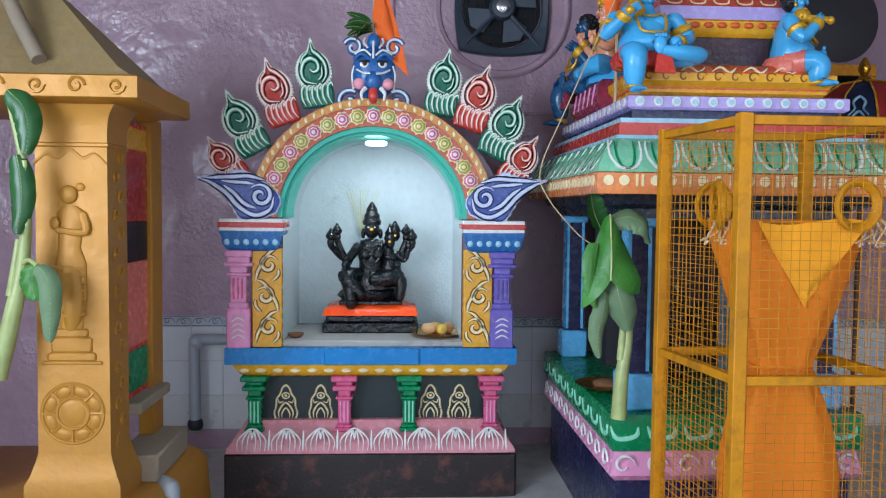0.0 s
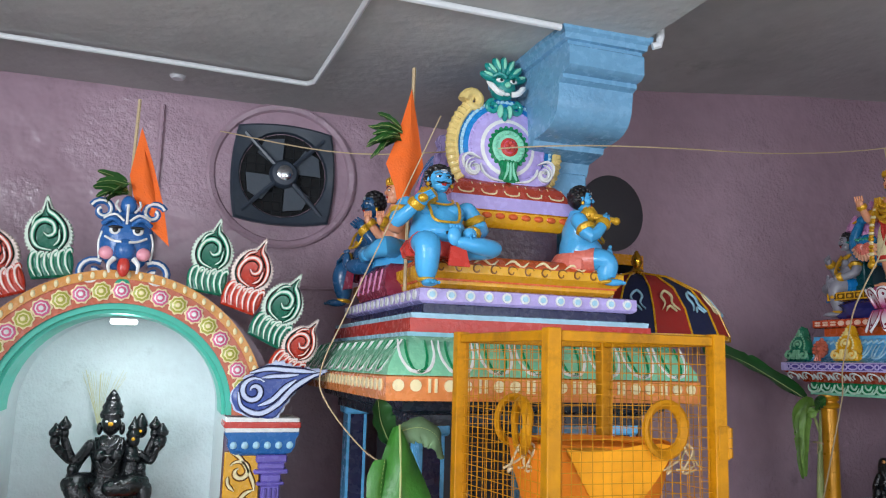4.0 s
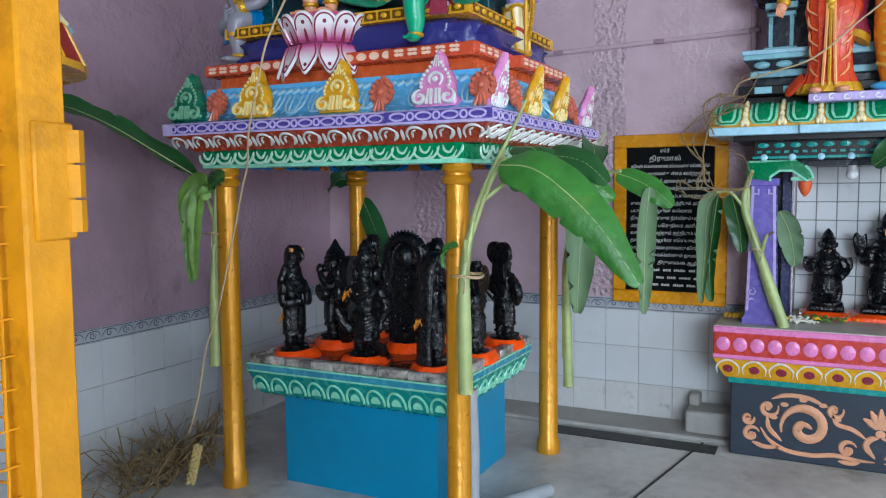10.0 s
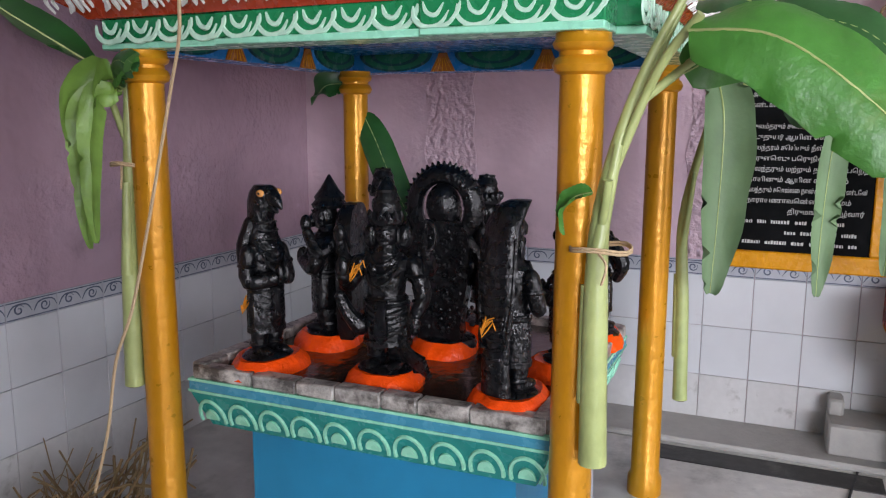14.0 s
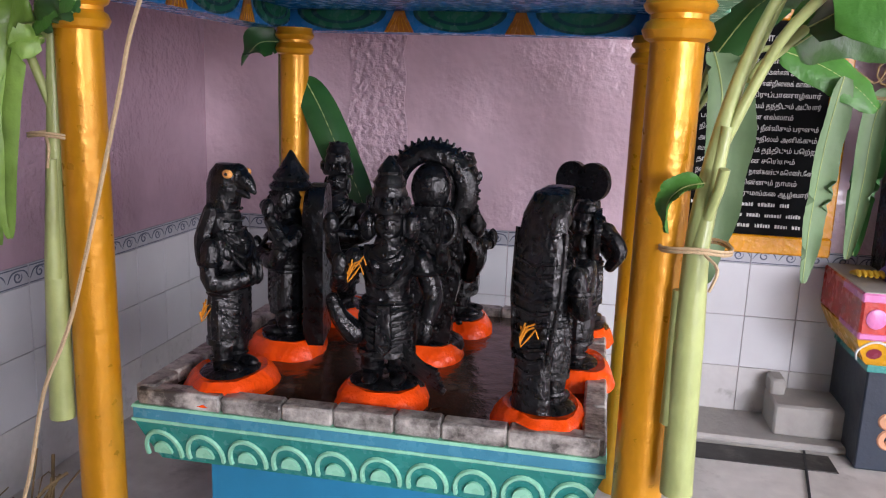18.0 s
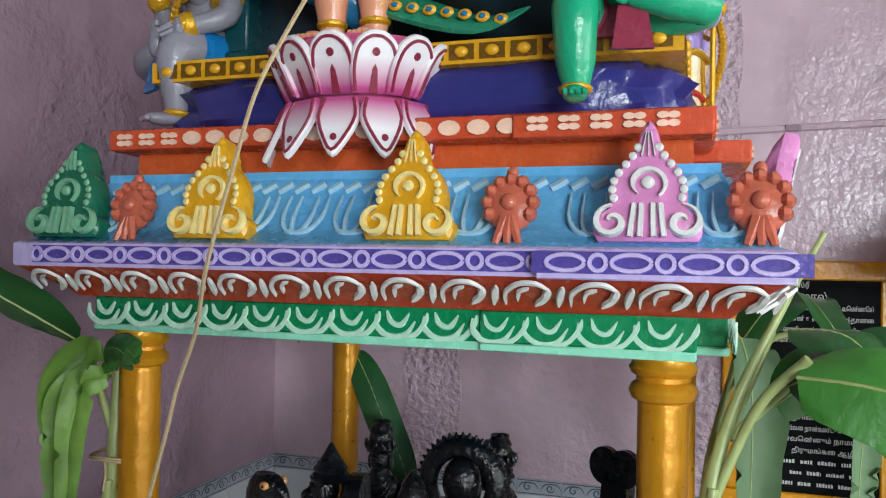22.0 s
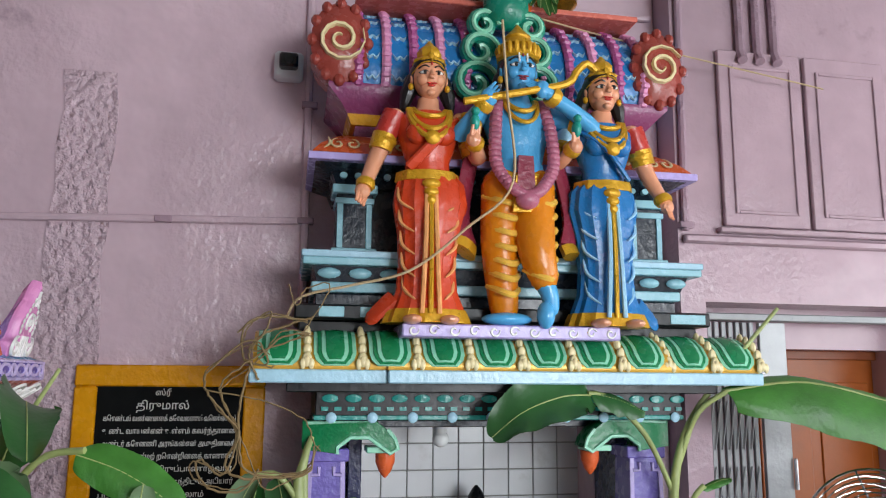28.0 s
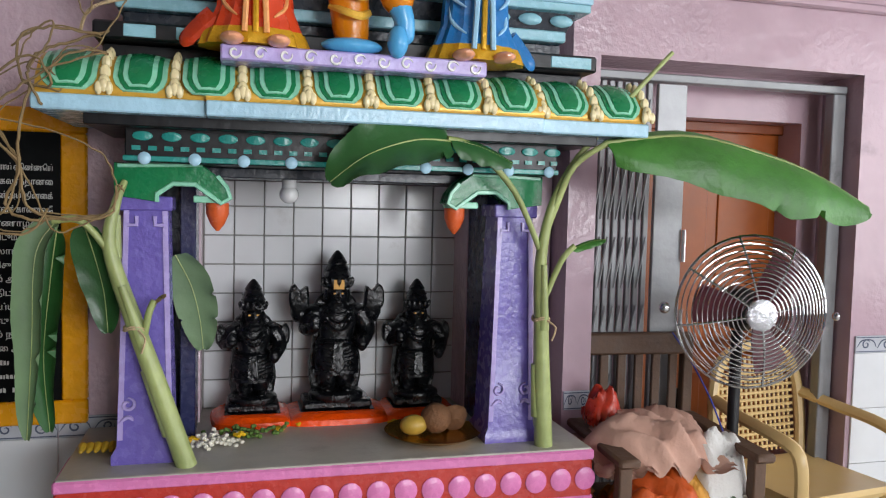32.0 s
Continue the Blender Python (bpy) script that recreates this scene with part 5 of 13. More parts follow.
        for s in (-1, 1):
            g.limb([(s * 0.62 * r, 0.30 * r, 0.1 * r), (s * 0.86 * r, 0.36 * r, -0.6 * r), (s * 1.0 * r, 0.42 * r, -1.2 * r)], [0.34 * r, 0.34 * r, 0.18 * r], 9, 3, M)
            g.tube(smooth([(0, -0.72 * r, 0.64 * r), (s * 0.42 * r, -0.58 * r, 0.56 * r), (s * 0.74 * r, -0.1 * r, 0.2 * r)], 0.03 * r)[0], 0.035 * r, 5, 2, M)
    elif style == "knot":
        g.lathe([(0.6 * r, 0.9 * r), (0.56 * r, 1.05 * r), (0.5 * r, 1.2 * r), (0.34 * r, 1.42 * r), (0.30 * r, 1.55 * r), (0.05 * r, 1.7 * r)], 14, 3, M, fold=0.12, waves=6)
        for s in (-1, 1):
            for k in range(4):
                g.limb([(s * 0.66 * r, 0.2 * r, (0.2 - 0.25 * k) * r), (s * (0.95 + 0.06 * k) * r, 0.35 * r, (-0.3 - 0.25 * k) * r), (s * (1.12 + 0.05 * k) * r, 0.2 * r, (-0.7 - 0.25 * k) * r)], [0.22 * r, 0.2 * r, 0.09 * r], 7, 3, M)
    elif style == "bare":
        for k in range(60):
            a, t = 2.4 * k, k / 59
            el = 1.45 - 2.1 * t
            x, y, z = math.cos(el) * math.cos(a), math.cos(el) * math.sin(a), math.sin(el)
            if y < -0.30 and z < 0.66:
                continue
            g.ell((0.82 * r * x, 0.10 * r + 0.80 * r * y, 0.22 * r + 0.84 * r * z), 0.19 * r, 3, M, 7, 5)


def hand(g, p, r, mi=0, fingers=(0, 0, 1), M=None):
    g.ell(p, (r, r * 0.75, r * 1.1), mi, M, 8, 6)
    f = Vector(fingers).normalized()
    side = f.orthogonal().normalized()
    for k in range(4):
        a = Vector(p) + side * r * (k - 1.5) * 0.5
        g.tube([a + f * r * 0.5, a + f * r * 1.9], [r * 0.28, r * 0.18], 5, mi, M)


def arm(g, sh, el, ha, r, mi=0, M=None, sleeve=None, fingers=(0, 0, 1)):
    g.limb([sh, el, ha], [r * 1.15, r * 0.95, r * 0.65], 10, mi, M)
    if sleeve is not None:
        g.tube([Vector(sh) + Vector((0, 0, r * 0.5)), Vector(sh).lerp(Vector(el), 0.55)], [r * 1.45, r * 1.25], 10, sleeve, M)
    hand(g, ha, r * 0.85, mi, fingers, M)
    a, b = Vector(el), Vector(ha)
    d = (b - a).normalized()
    p = a.lerp(b, 0.8)
    g.tube([p - d * r * 0.5, p, p + d * r * 0.5], [r * 0.95, r * 1.1, r * 0.95], 10, 2, M)
    a, b = Vector(sh), Vector(el)
    d = (b - a).normalized()
    p = a.lerp(b, 0.55)
    g.tube([p - d * r * 0.5, p, p + d * r * 0.5], [r * 1.2, r * 1.45, r * 1.2], 10, 2, M)


def ovals(g, rows, mi, n=24, M=None, fold=0.0, waves=0, phase=0.0):
    """A body lofted through oval sections: rows of (x, y, z, half width, half depth)."""
    rings = []
    for x, y, z, a, b in rows:
        rings.append([(x + a * math.cos(t) * (1 + fold * math.cos(waves * t + phase)), y + b * math.sin(t) * (1 + fold * math.cos(waves * t + phase)), z) for t in (2 * math.pi * i / n for i in range(n))])
    return g.loft(rings, mi, M)


def necklace(g, c, w, drop, r, mi=2, M=None, depth=0.6, n=15):
    pts = []
    for i in range(n):
        t = math.pi * i / (n - 1)
        pts.append((c[0] - w * math.cos(t), c[1] - depth * w * math.sin(t) - 0.3 * drop * math.sin(t), c[2] - drop * math.sin(t)))
    g.tube(pts, r, 6, mi, M)
    return pts


# ---- canopy shrine of the nine planets ----
CX, CY = 4.945, 4.615
sc = thing("canopy_shrine", AT((CX, CY, 0)), "painted canopy on four gold columns over a raised idol basin", "shrine")
WF = lambda d: AT((-d, 0, 0)) @ turn(-90)     # onto the face towards the hall
SF = lambda d: AT((0, -d, 0))                 # onto the face towards the doorway
colprof = [(0.060, 0.0), (0.060, 0.06), (0.050, 0.08), (0.048, 0.6), (0.047, 1.418), (0.058, 1.424), (0.064, 1.438), (0.058, 1.452), (0.050, 1.457), (0.050, 1.466), (0.060, 1.472), (0.064, 1.482), (0.058, 1.492), (0.058, 1.505)]
for x, y in ((-0.575, 0.59), (-0.575, -0.595), (0.50, -0.61), (0.455, 0.535)):
    part("column", G().lathe(colprof, 24), P_GOLD, sc, "gold-painted round column").matrix_basis = AT((x, y, 0))
g = G().tiers([(0.39, 0.41, 0), (0.39, 0.41, 0.47)], M=AT((-0.035, -0.01, 0)))
part("base", g, P_TURQ, sc, "plain turquoise-blue base")
BM = AT((-0.035, 0.005, 0)) @ Matrix.Diagonal((1, 1.04, 1, 1))
g = G().tiers([(0.42, 0.45, 0.425), (0.445, 0.475, 0.438), (0.466, 0.496, 0.49), (0.485, 0.515, 0.545)], 0, BM)
part("flare", g, P_TEAL, sc)
ov = G()
ov.stroke([(0.042 * math.cos(math.pi * (1.08 - 1.16 * k / 14)), -0.026 + 0.060 * math.sin(math.pi * (1.08 - 1.16 * k / 14))) for k in range(15)], 0.011, 0.005, 0, taper=False)
ov.prism([(0.022 * math.cos(math.pi * k / 10), -0.030 + 0.034 * math.sin(math.pi * k / 10)) for k in range(11)], 0.006, 0)
ovm = shape("oval", ov, P_MINT)
tilt = turn(20, "X")
pieces("oval", ovm, sc, [BM @ WF(0.468) @ AT((-0.46 + 0.102 * k, 0, 0.49)) @ tilt for k in range(10)] + [BM @ SF(0.498) @ AT((-0.41 + 0.102 * k, 0, 0.49)) @ tilt for k in range(9)])
g = G().tiers([(0.487, 0.517, 0.545), (0.49, 0.52, 0.549), (0.49, 0.52, 0.554)], 0, BM)
g.tiers([(0.487, 0.517, 0.554), (0.487, 0.517, 0.58)], 1, BM)
g.tiers([(0.49, 0.52, 0.58), (0.488, 0.518, 0.587)], 0, BM)
part("rim_band", g, [P_MINT, paint("grey_blue_enamel", "3f8fa8")], sc)
# the basin: a raised rim of broken glazed pieces round a dark wet bed
M_RIM = mat("chipped_grey_china_mosaic", "c2beb6", rough=0.3, var=0.35, scale=17, bump=0.9, bscale=24, dirt=0.98, dirtcol="29231f")
restless(M_RIM)
rng = random.Random(5)
k = 0
for side, (L, off) in enumerate(((0.475, 0.495), (0.505, 0.465), (0.475, 0.495), (0.505, 0.465))):
    x = -L
    while x < L - 0.02:
        w = min(rng.uniform(0.10, 0.21), L - x)
        q = G().box(0, -0.022, 0, w - 0.0015, 0.028, 0.042 + rng.uniform(-0.004, 0.003), c=0.005)
        o = part("rim_piece", q, M_RIM, sc)
        o.matrix_basis = BM @ turn(90 * side) @ AT((x, -off + 0.0, 0.587))
        x += w
g = G().box(-0.455, -0.485, 0.55, 0.455, 0.485, 0.600, c=0.004, M=BM)
part("basin_bed", g, mat("wet_dark_bed", "4b3527", rough=0.12, var=0.45, scale=7, bump=0.35, bscale=22, dirt=0.3, dirtcol="75665a"), sc, "dark wet basin bed")

# canopy mouldings
for y0, y1, d in ((-0.655, -0.255, 0.655), (-0.255, 0.30, 0.645), (0.30, 0.68, 0.632)):
    g = G().box(-d, y0, 1.503, -0.535, y1, 1.520, 1, c=0.003)
    g.box(-d + 0.004, y0, 1.520, -0.535, y1, 1.582, 0, c=0.003)
    part("green_band", g, [P_GREEN, P_MINT], sc, "green band with mint lower edge")
for x0, x1, d in ((-0.531, -0.25, 0.715), (-0.25, 0.27, 0.725), (0.27, 0.645, 0.715)):
    g = G().box(x0, -d, 1.503, x1, -0.60, 1.520, 1, c=0.003)
    g.box(x0, -d + 0.004, 1.520, x1, -0.60, 1.582, 0, c=0.003)
    part("green_band", g, [P_GREEN, P_MINT], sc, "green band with mint lower edge")
part("green_band", G().box(0.53, -0.596, 1.503, 0.64, 0.70, 1.582, c=0.003), P_BLUE, sc, "blue inner face of the beam")
part("green_band", G().box(-0.531, 0.585, 1.503, 0.526, 0.70, 1.582, c=0.003), P_BLUE, sc, "blue inner face of the beam")
sw = G()
sw.stroke(curve2([(-0.058, 0.016), (-0.056, -0.010), (-0.030, -0.028), (0.005, -0.024), (0.026, 0.004)], 4), 0.015, 0.003, 0)
sw.stroke(curve2([(-0.034, 0.024), (-0.026, 0.002), (-0.004, -0.004), (0.014, 0.020)], 4), 0.013, 0.004, 0)
sw.stroke(curve2([(0.000, -0.030), (0.026, -0.022), (0.046, 0.002), (0.052, 0.022)], 4), 0.013, 0.004, 0)
swm = shape("swirl", sw, paint("white_green_enamel", "b4dcc4"))
pieces("swirl", swm, sc, [WF(0.653) @ AT((0.605 - 0.1025 * k, 0.012 if k > 3 else 0.004, 1.55)) for k in range(13)] + [SF(0.721) @ AT((-0.57 + 0.103 * k, 0.0, 1.55)) for k in range(12)])
part("soffit", G().box(-0.531, -0.596, 1.572, 0.526, 0.581, 1.581, c=0.001), P_BLUE, sc, "blue underside of the canopy")
swg, tas = G(), G()
for r, mi in ((0.155, 0), (0.14, 1), (0.105, 0), (0.085, 1)):
    swg.prism([(r * math.cos(math.pi * i / 14), -0.42 * r * math.sin(math.pi * i / 14)) for i in range(15)], 0.002 + 0.002 * (0.155 - r) / 0.02, mi)
tas.prism([(-0.016, 0), (-0.024, -0.02), (-0.05, -0.068), (0.05, -0.068), (0.024, -0.02), (0.016, 0)], 0.006, 0, bev=0.001)
for k in range(-2, 3):
    tas.stroke([(k * 0.006, -0.02), (k * 0.019, -0.068)], 0.006, 0.008, 1)
sgm, tsm = shape("swag", swg, [P_DTEAL, paint("bottle_green_enamel", "1f6d52")]), shape("tassel", tas, [paint("tassel_orange_enamel", "b5702a"), P_YEL])
for F in (AT((0.529, 0, 1.571)) @ turn(-90), AT((0, 0.584, 1.571))):
    pieces("swag", sgm, sc, [F @ AT((-0.40 + 0.40 * k, 0, 0)) for k in range(3)])
    pieces("tassel", tsm, sc, [F @ AT((-0.20 + 0.40 * k, 0, 0)) for k in range(2)])
g = G().tiers([(0.645, 0.71, 1.582), (0.66, 0.73, 1.60), (0.70, 0.765, 1.625), (0.735, 0.795, 1.648), (0.74, 0.80, 1.652)], 0)
part("red_flare", g, paint("brick_red_enamel", "a83a20"), sc)
lf = G()
lf.stroke(curve2([(-0.055, -0.034), (-0.050, 0.004), (-0.022, 0.034), (0.010, 0.036), (0.030, 0.018)], 4), 0.011, 0.005, 0)
lf.stroke(curve2([(0.000, -0.036), (0.022, -0.012), (0.030, 0.020)], 4), 0.017, 0.005, 0)
lf.stroke(curve2([(-0.030, -0.020), (-0.024, 0.008), (-0.004, 0.020)], 4), 0.009, 0.005, 0)
lf.stroke(curve2([(0.044, -0.036), (0.050, -0.006), (0.058, 0.026)], 3), 0.015, 0.005, 0)
lfm = shape("petal_line", lf, P_WHITE)
pieces("petal_line", lfm, sc, [WF(0.70) @ AT((-0.735 + 0.1225 * k, 0, 1.618)) @ turn(55, "X") for k in range(13)] + [SF(0.782) @ AT((-0.65 + 0.12 * k, 0, 1.618)) @ turn(55, "X") for k in range(12)])
g = G().tiers([(0.742, 0.800, 1.650), (0.745, 0.803, 1.655), (0.745, 0.803, 1.700), (0.735, 0.795, 1.705)], 0)
g.box(-0.768, -0.806, 1.647, -0.70, -0.385, 1.698, 0, c=0.003)
part("lilac_edge", g, P_EDGE, sc, "lilac edge with raised violet ovals")
e1, e2 = G(), G()
e1.stroke(ring2(0, 0, 0.033, 0.014, 16), 0.010, 0.005, 0, taper=False)
e2.stroke(ring2(0, 0, 0.014, 0.014, 12), 0.010, 0.005, 0, taper=False)
e1.prism([(-0.058, -0.019), (0.058, -0.019), (0.058, 0.019), (-0.058, 0.019)], 0.0012, 1)
e2.prism([(-0.012, -0.019), (0.012, -0.019), (0.012, 0.019), (-0.012, 0.019)], 0.0012, 1)
m1, m2 = shape("long_ring", e1, [P_EDGE, paint("deep_iris_enamel", "574a9c")]), shape("round_ring", e2, [P_EDGE, paint("deep_iris_enamel", "574a9c")])
for k in range(15):
    x = -0.79 + 0.1115 * k
    fo = 0.768 if x > 0.39 else 0.7455
    for me, dx in ((m1, 0.0), (m2, 0.0557)):
        if -0.78 < x + dx < 0.80:
            pieces(me.name, me, sc, [WF(fo) @ AT((x + dx, 0, 1.677))])
for k in range(13):
    x = -0.69 + 0.1115 * k
    for me, dx in ((m1, 0.0), (m2, 0.0557)):
        if x + dx < 0.73:
            pieces(me.name, me, sc, [SF(0.8035) @ AT((x + dx, 0, 1.677))])
prof = [(0.735, 0.795, 1.703), (0.70, 0.77, 1.715), (0.65, 0.74, 1.75), (0.61, 0.715, 1.80), (0.575, 0.70, 1.845), (0.57, 0.695, 1.85), (0.57, 0.695, 1.868), (0.55, 0.68, 1.87)]
g = G().tiers(prof, 0)
part("blue_roof", g, P_SKY, sc, "sky-blue curved roof slope")
g = G()
for k in range(34):
    x = -0.66 + 0.04 * k
    g.tube([(x, -0.004, 1.82), (x + 0.03, 0.004, 1.838)], 0.009, 6, 0, M=WF(0.59))
for k in range(28):
    x = -0.56 + 0.04 * k
    g.tube([(x, -0.004, 1.82), (x + 0.03, 0.004, 1.838)], 0.009, 6, 0, M=SF(0.712))
ob = part("rope_moulding", g, P_PALE, sc)
ob["kind"] = "stuff"
dr = G()
for w in (0.045, 0.02):
    dr.stroke(curve2([(-w, 0.06), (-w, 0.0), (-w * 0.5, -0.04), (w * 0.5, -0.04), (w, 0.0), (w, 0.06)], 3), 0.010, 0.005, 0)
drm = shape("drop_line", dr, P_PALE)
pieces("drop_line", drm, sc, [WF(0.655) @ AT((x, 0, 1.762)) @ turn(-40, "X") for x in (-0.62, -0.25, -0.13, -0.01, 0.24, 0.47, 0.70)] + [SF(0.745) @ AT((x, 0, 1.762)) @ turn(-40, "X") for x in (-0.52, -0.20, 0.10, 0.40)])


def kudu(main, pale):
    """A pointed ornamental gable with a face of scrolls."""
    q = G()
    half = [(0.088, 0.0), (0.096, 0.02), (0.092, 0.042), (0.074, 0.056), (0.070, 0.075), (0.069, 0.105), (0.060, 0.135), (0.044, 0.160), (0.027, 0.178), (0.021, 0.198), (0.015, 0.222)]
    pts = curve2([(-x, z) for x, z in half] + [(0.0, 0.245)] + half[::-1], 3)
    q.prism(pts, 0.06, 0, M=AT((0, 0.03, 0)), bev=0.012)
    back = [[(x, 0.03, z) for x, z in pts], [(x * 0.8, 0.055, z * 0.86) for x, z in pts], [(x * 0.55, 0.085, z * 0.5) for x, z in pts], [(x * 0.3, 0.12, z * 0.2) for x, z in pts]]
    q.loft([r[::-1] for r in back], 0)
    Y = -0.03
    for s in (-1, 1):
        q.stroke(spiral(s * 0.062, 0.034, 0.034, 0.007, 1.57, -s * 1.2), 0.015, 0.012, 1, y=Y)
        for k in range(7):
            q.ell((s * (0.060, 0.063, 0.060, 0.052, 0.040, 0.028, 0.019)[k], Y - 0.002, 0.082 + 0.017 * k), (0.008, 0.005, 0.0085), 1, n=7, k=5)
        for k in range(2):
            q.stroke([(s * (0.012 + 0.018 * k), 0.005), (s * (0.010 + 0.013 * k), 0.07)], 0.011, 0.010, 1, y=Y, taper=False)
    q.stroke(spiral(0, 0.11, 0.032, 0.026, -0.9, 0.78), 0.012, 0.010, 1, y=Y)
    q.ell((0, Y - 0.004, 0.112), (0.013, 0.01, 0.013), 1, n=8, k=5)
    for k in (-1, 0, 1):
        q.stroke([(k * 0.012, 0.165), (k * 0.004, 0.215)], 0.009, 0.008, 1, y=Y)
    return shape("gable_ornament", q, [main, pale])


def copper_rosette():
    q = G()
    q.ell((0, 0, 0.06), (0.05, 0.022, 0.055), 0)
    for k in range(9):
        a = math.pi * (-0.15 + 1.3 * k / 8)
        q.ell((0.043 * math.cos(a), -0.008, 0.06 + 0.046 * math.sin(a)), (0.014, 0.02, 0.014), 0, n=7, k=5)
    q.ell((0, -0.022, 0.06), (0.016, 0.012, 0.016), 0)
    q.ell((0, -0.005, 0.12), (0.012, 0.012, 0.014), 0)
    for k in (-1, 0, 1):
        q.tube([(k * 0.006, -0.015, 0.03), (k * 0.022, -0.02, -0.02)], [0.012, 0.007], 6, 0)
    return shape("rosette_ornament", q, paint("copper_pink_enamel", "c4674f"))


KY, KP, KG = kudu(P_YEL, paint("butter_enamel", "f2dd92")), kudu(paint("orchid_enamel", "d98bbf"), P_WHITE), kudu(paint("bottle_green_enamel", "1f6d52"), paint("sage_enamel", "7fb592"))
KR = copper_rosette()
lean = turn(-12, "X")
for me, x in ((KG, -0.69), (KY, -0.315), (KY, 0.125), (KP, 0.57)):
    pieces(me.name, me, sc, [WF(0.70) @ AT((x, 0, 1.712)) @ lean @ Matrix.Diagonal((0.96, 1, 0.91, 1))])
pieces(KR.name, KR, sc, [WF(0.69) @ AT((x, 0, 1.725)) @ lean for x in (-0.53, 0.32, 0.755)])
for me, x in ((KP, -0.60), (KY, -0.20), (KY, 0.16), (KP, 0.58)):
    pieces(me.name, me, sc, [SF(0.765) @ AT((x, 0, 1.712)) @ turn(14, "X") @ Matrix.Diagonal((0.8, 0.5, 0.85, 1))])
pieces(KR.name, KR, sc, [SF(0.775) @ AT((x, 0, 1.725)) @ lean for x in (-0.40, 0.37)])
g = G().tiers([(0.53, 0.645, 1.868), (0.53, 0.645, 1.925)], 0)
g.box(-0.25, -0.70, 1.868, 0.27, 0, 1.905, 0, c=0.004)
part("orange_neck", g, P_ORANGE, sc)
g = G().tiers([(0.575, 0.675, 1.922), (0.585, 0.685, 1.928), (0.585, 0.685, 1.972), (0.575, 0.675, 1.976)], 0)
g.box(-0.598, -0.682, 1.920, -0.50, -0.30, 1.970, 0, c=0.004)
g.box(-0.30, -0.765, 1.903, 0.30, -0.60, 1.952, 0, c=0.004)
part("orange_slab", g, paint("red_orange_enamel", "cf5230"), sc, "coral slab with pale fret ornament")
b1, b2 = G(), G()
b1.prism(oval(0, 0, 0.024, 0.016, 12), 0.005, 0)
for k in range(4):
    b2.prism(oval(0.014 * math.cos(0.78 + 1.57 * k), 0.011 * math.sin(0.78 + 1.57 * k), 0.012, 0.007, 8), 0.005, 0)
mb1, mb2 = shape("oval_boss", b1, paint("pale_coral_enamel", "f4cdb4")), shape("flower_boss", b2, paint("pale_coral_enamel", "f4cdb4"))
for k in range(21):
    x = -0.64 + 0.062 * k
    pieces(("flower_boss" if x > 0.31 or x < -0.5 else "oval_boss"), mb2 if x > 0.31 or x < -0.5 else mb1, sc, [WF(0.599 if x > 0.31 else 0.586) @ AT((x, 0, 1.949))])
pieces("flower_boss", mb2, sc, [SF(0.766) @ AT((-0.26 + 0.065 * k, 0, 1.928)) for k in range(9)] + [SF(0.686) @ AT((x, 0, 1.949)) for x in (-0.53, -0.46, -0.39)])
# purple rocks
g = G()
rows = []
for z, k in ((1.974, 1.03), (2.0, 1.06), (2.04, 1.02), (2.07, 1.05), (2.10, 0.98)):
    ring = []
    for i in range(72):
        t = 2 * math.pi * i / 72
        cx, sx = math.cos(t), math.sin(t)
        e = 0.35
        x, y = 0.50 * math.copysign(abs(cx) ** e, cx), 0.61 * math.copysign(abs(sx) ** e, sx)
        b = k + 0.045 * abs(math.sin(7 * t + 30 * z)) + 0.03 * abs(math.sin(13 * t - 50 * z)) - 0.03
        ring.append((x * b, y * b, z))
    rows.append(ring)
g.loft(rows)
part("rock_tier", g, paint("indigo_rock_enamel", "33347a", rough=0.18), sc, "indigo rock moulding", angle=60)
g = G().tiers([(0.49, 0.60, 2.095), (0.515, 0.625, 2.10), (0.515, 0.625, 2.15), (0.50, 0.61, 2.155)], 0)
part("yellow_rail", g, P_YEL, sc)
b3 = G()
b3.prism([(-0.028, -0.017), (0.028, -0.017), (0.028, 0.017), (-0.028, 0.017)], 0.002, 1)
b3.ell((0, -0.004, 0), (0.016, 0.008, 0.012), 0, n=10, k=6)
mb3 = shape("rail_panel", b3, [P_YEL, paint("umber_line_enamel", "6d4d12")])
pieces("rail_panel", mb3, sc, [WF(0.516) @ AT((-0.58 + 0.068 * k, 0, 2.125)) for k in range(18)] + [SF(0.626) @ AT((-0.45 + 0.068 * k, 0, 2.125)) for k in range(14)])
# inner chamber under the upper roof
g = G().tiers([(0.33, 0.44, 2.15), (0.33, 0.44, 2.47)], 0)
part("chamber", g, mat("dark_teal_chamber", "16303a", rough=0.3, dirt=0.1), sc)
g = G()
for x, y in ((-0.36, -0.47), (-0.36, 0.47), (-0.36, 0.0), (0.36, -0.47), (0.36, 0.47), (0.0, -0.47)):
    g2 = G().box(-0.035, -0.035, 2.15, 0.035, 0.035, 2.45, c=0.006)
    g2.box(-0.045, -0.045, 2.15, 0.045, 0.045, 2.20, c=0.006)
    g2.box(-0.045, -0.045, 2.40, 0.045, 0.045, 2.44, c=0.006)
    part("chamber_post", g2, P_DTEAL, sc).matrix_basis = AT((x, y, 0))
g = G().box(-0.337, 0.06, 2.18, -0.33, 0.17, 2.38, c=0.001)
part("plaque", g, mat("speckled_silver_blue", "8fb4c4", rough=0.3, var=0.5, scale=20, metal=0.3), sc, "speckled silver plaque")
g = G().tiers([(0.38, 0.49, 2.42), (0.41, 0.52, 2.44), (0.41, 0.52, 2.462), (0.43, 0.54, 2.485)], 0)
part("teal_eave", g, P_TEAL, sc)
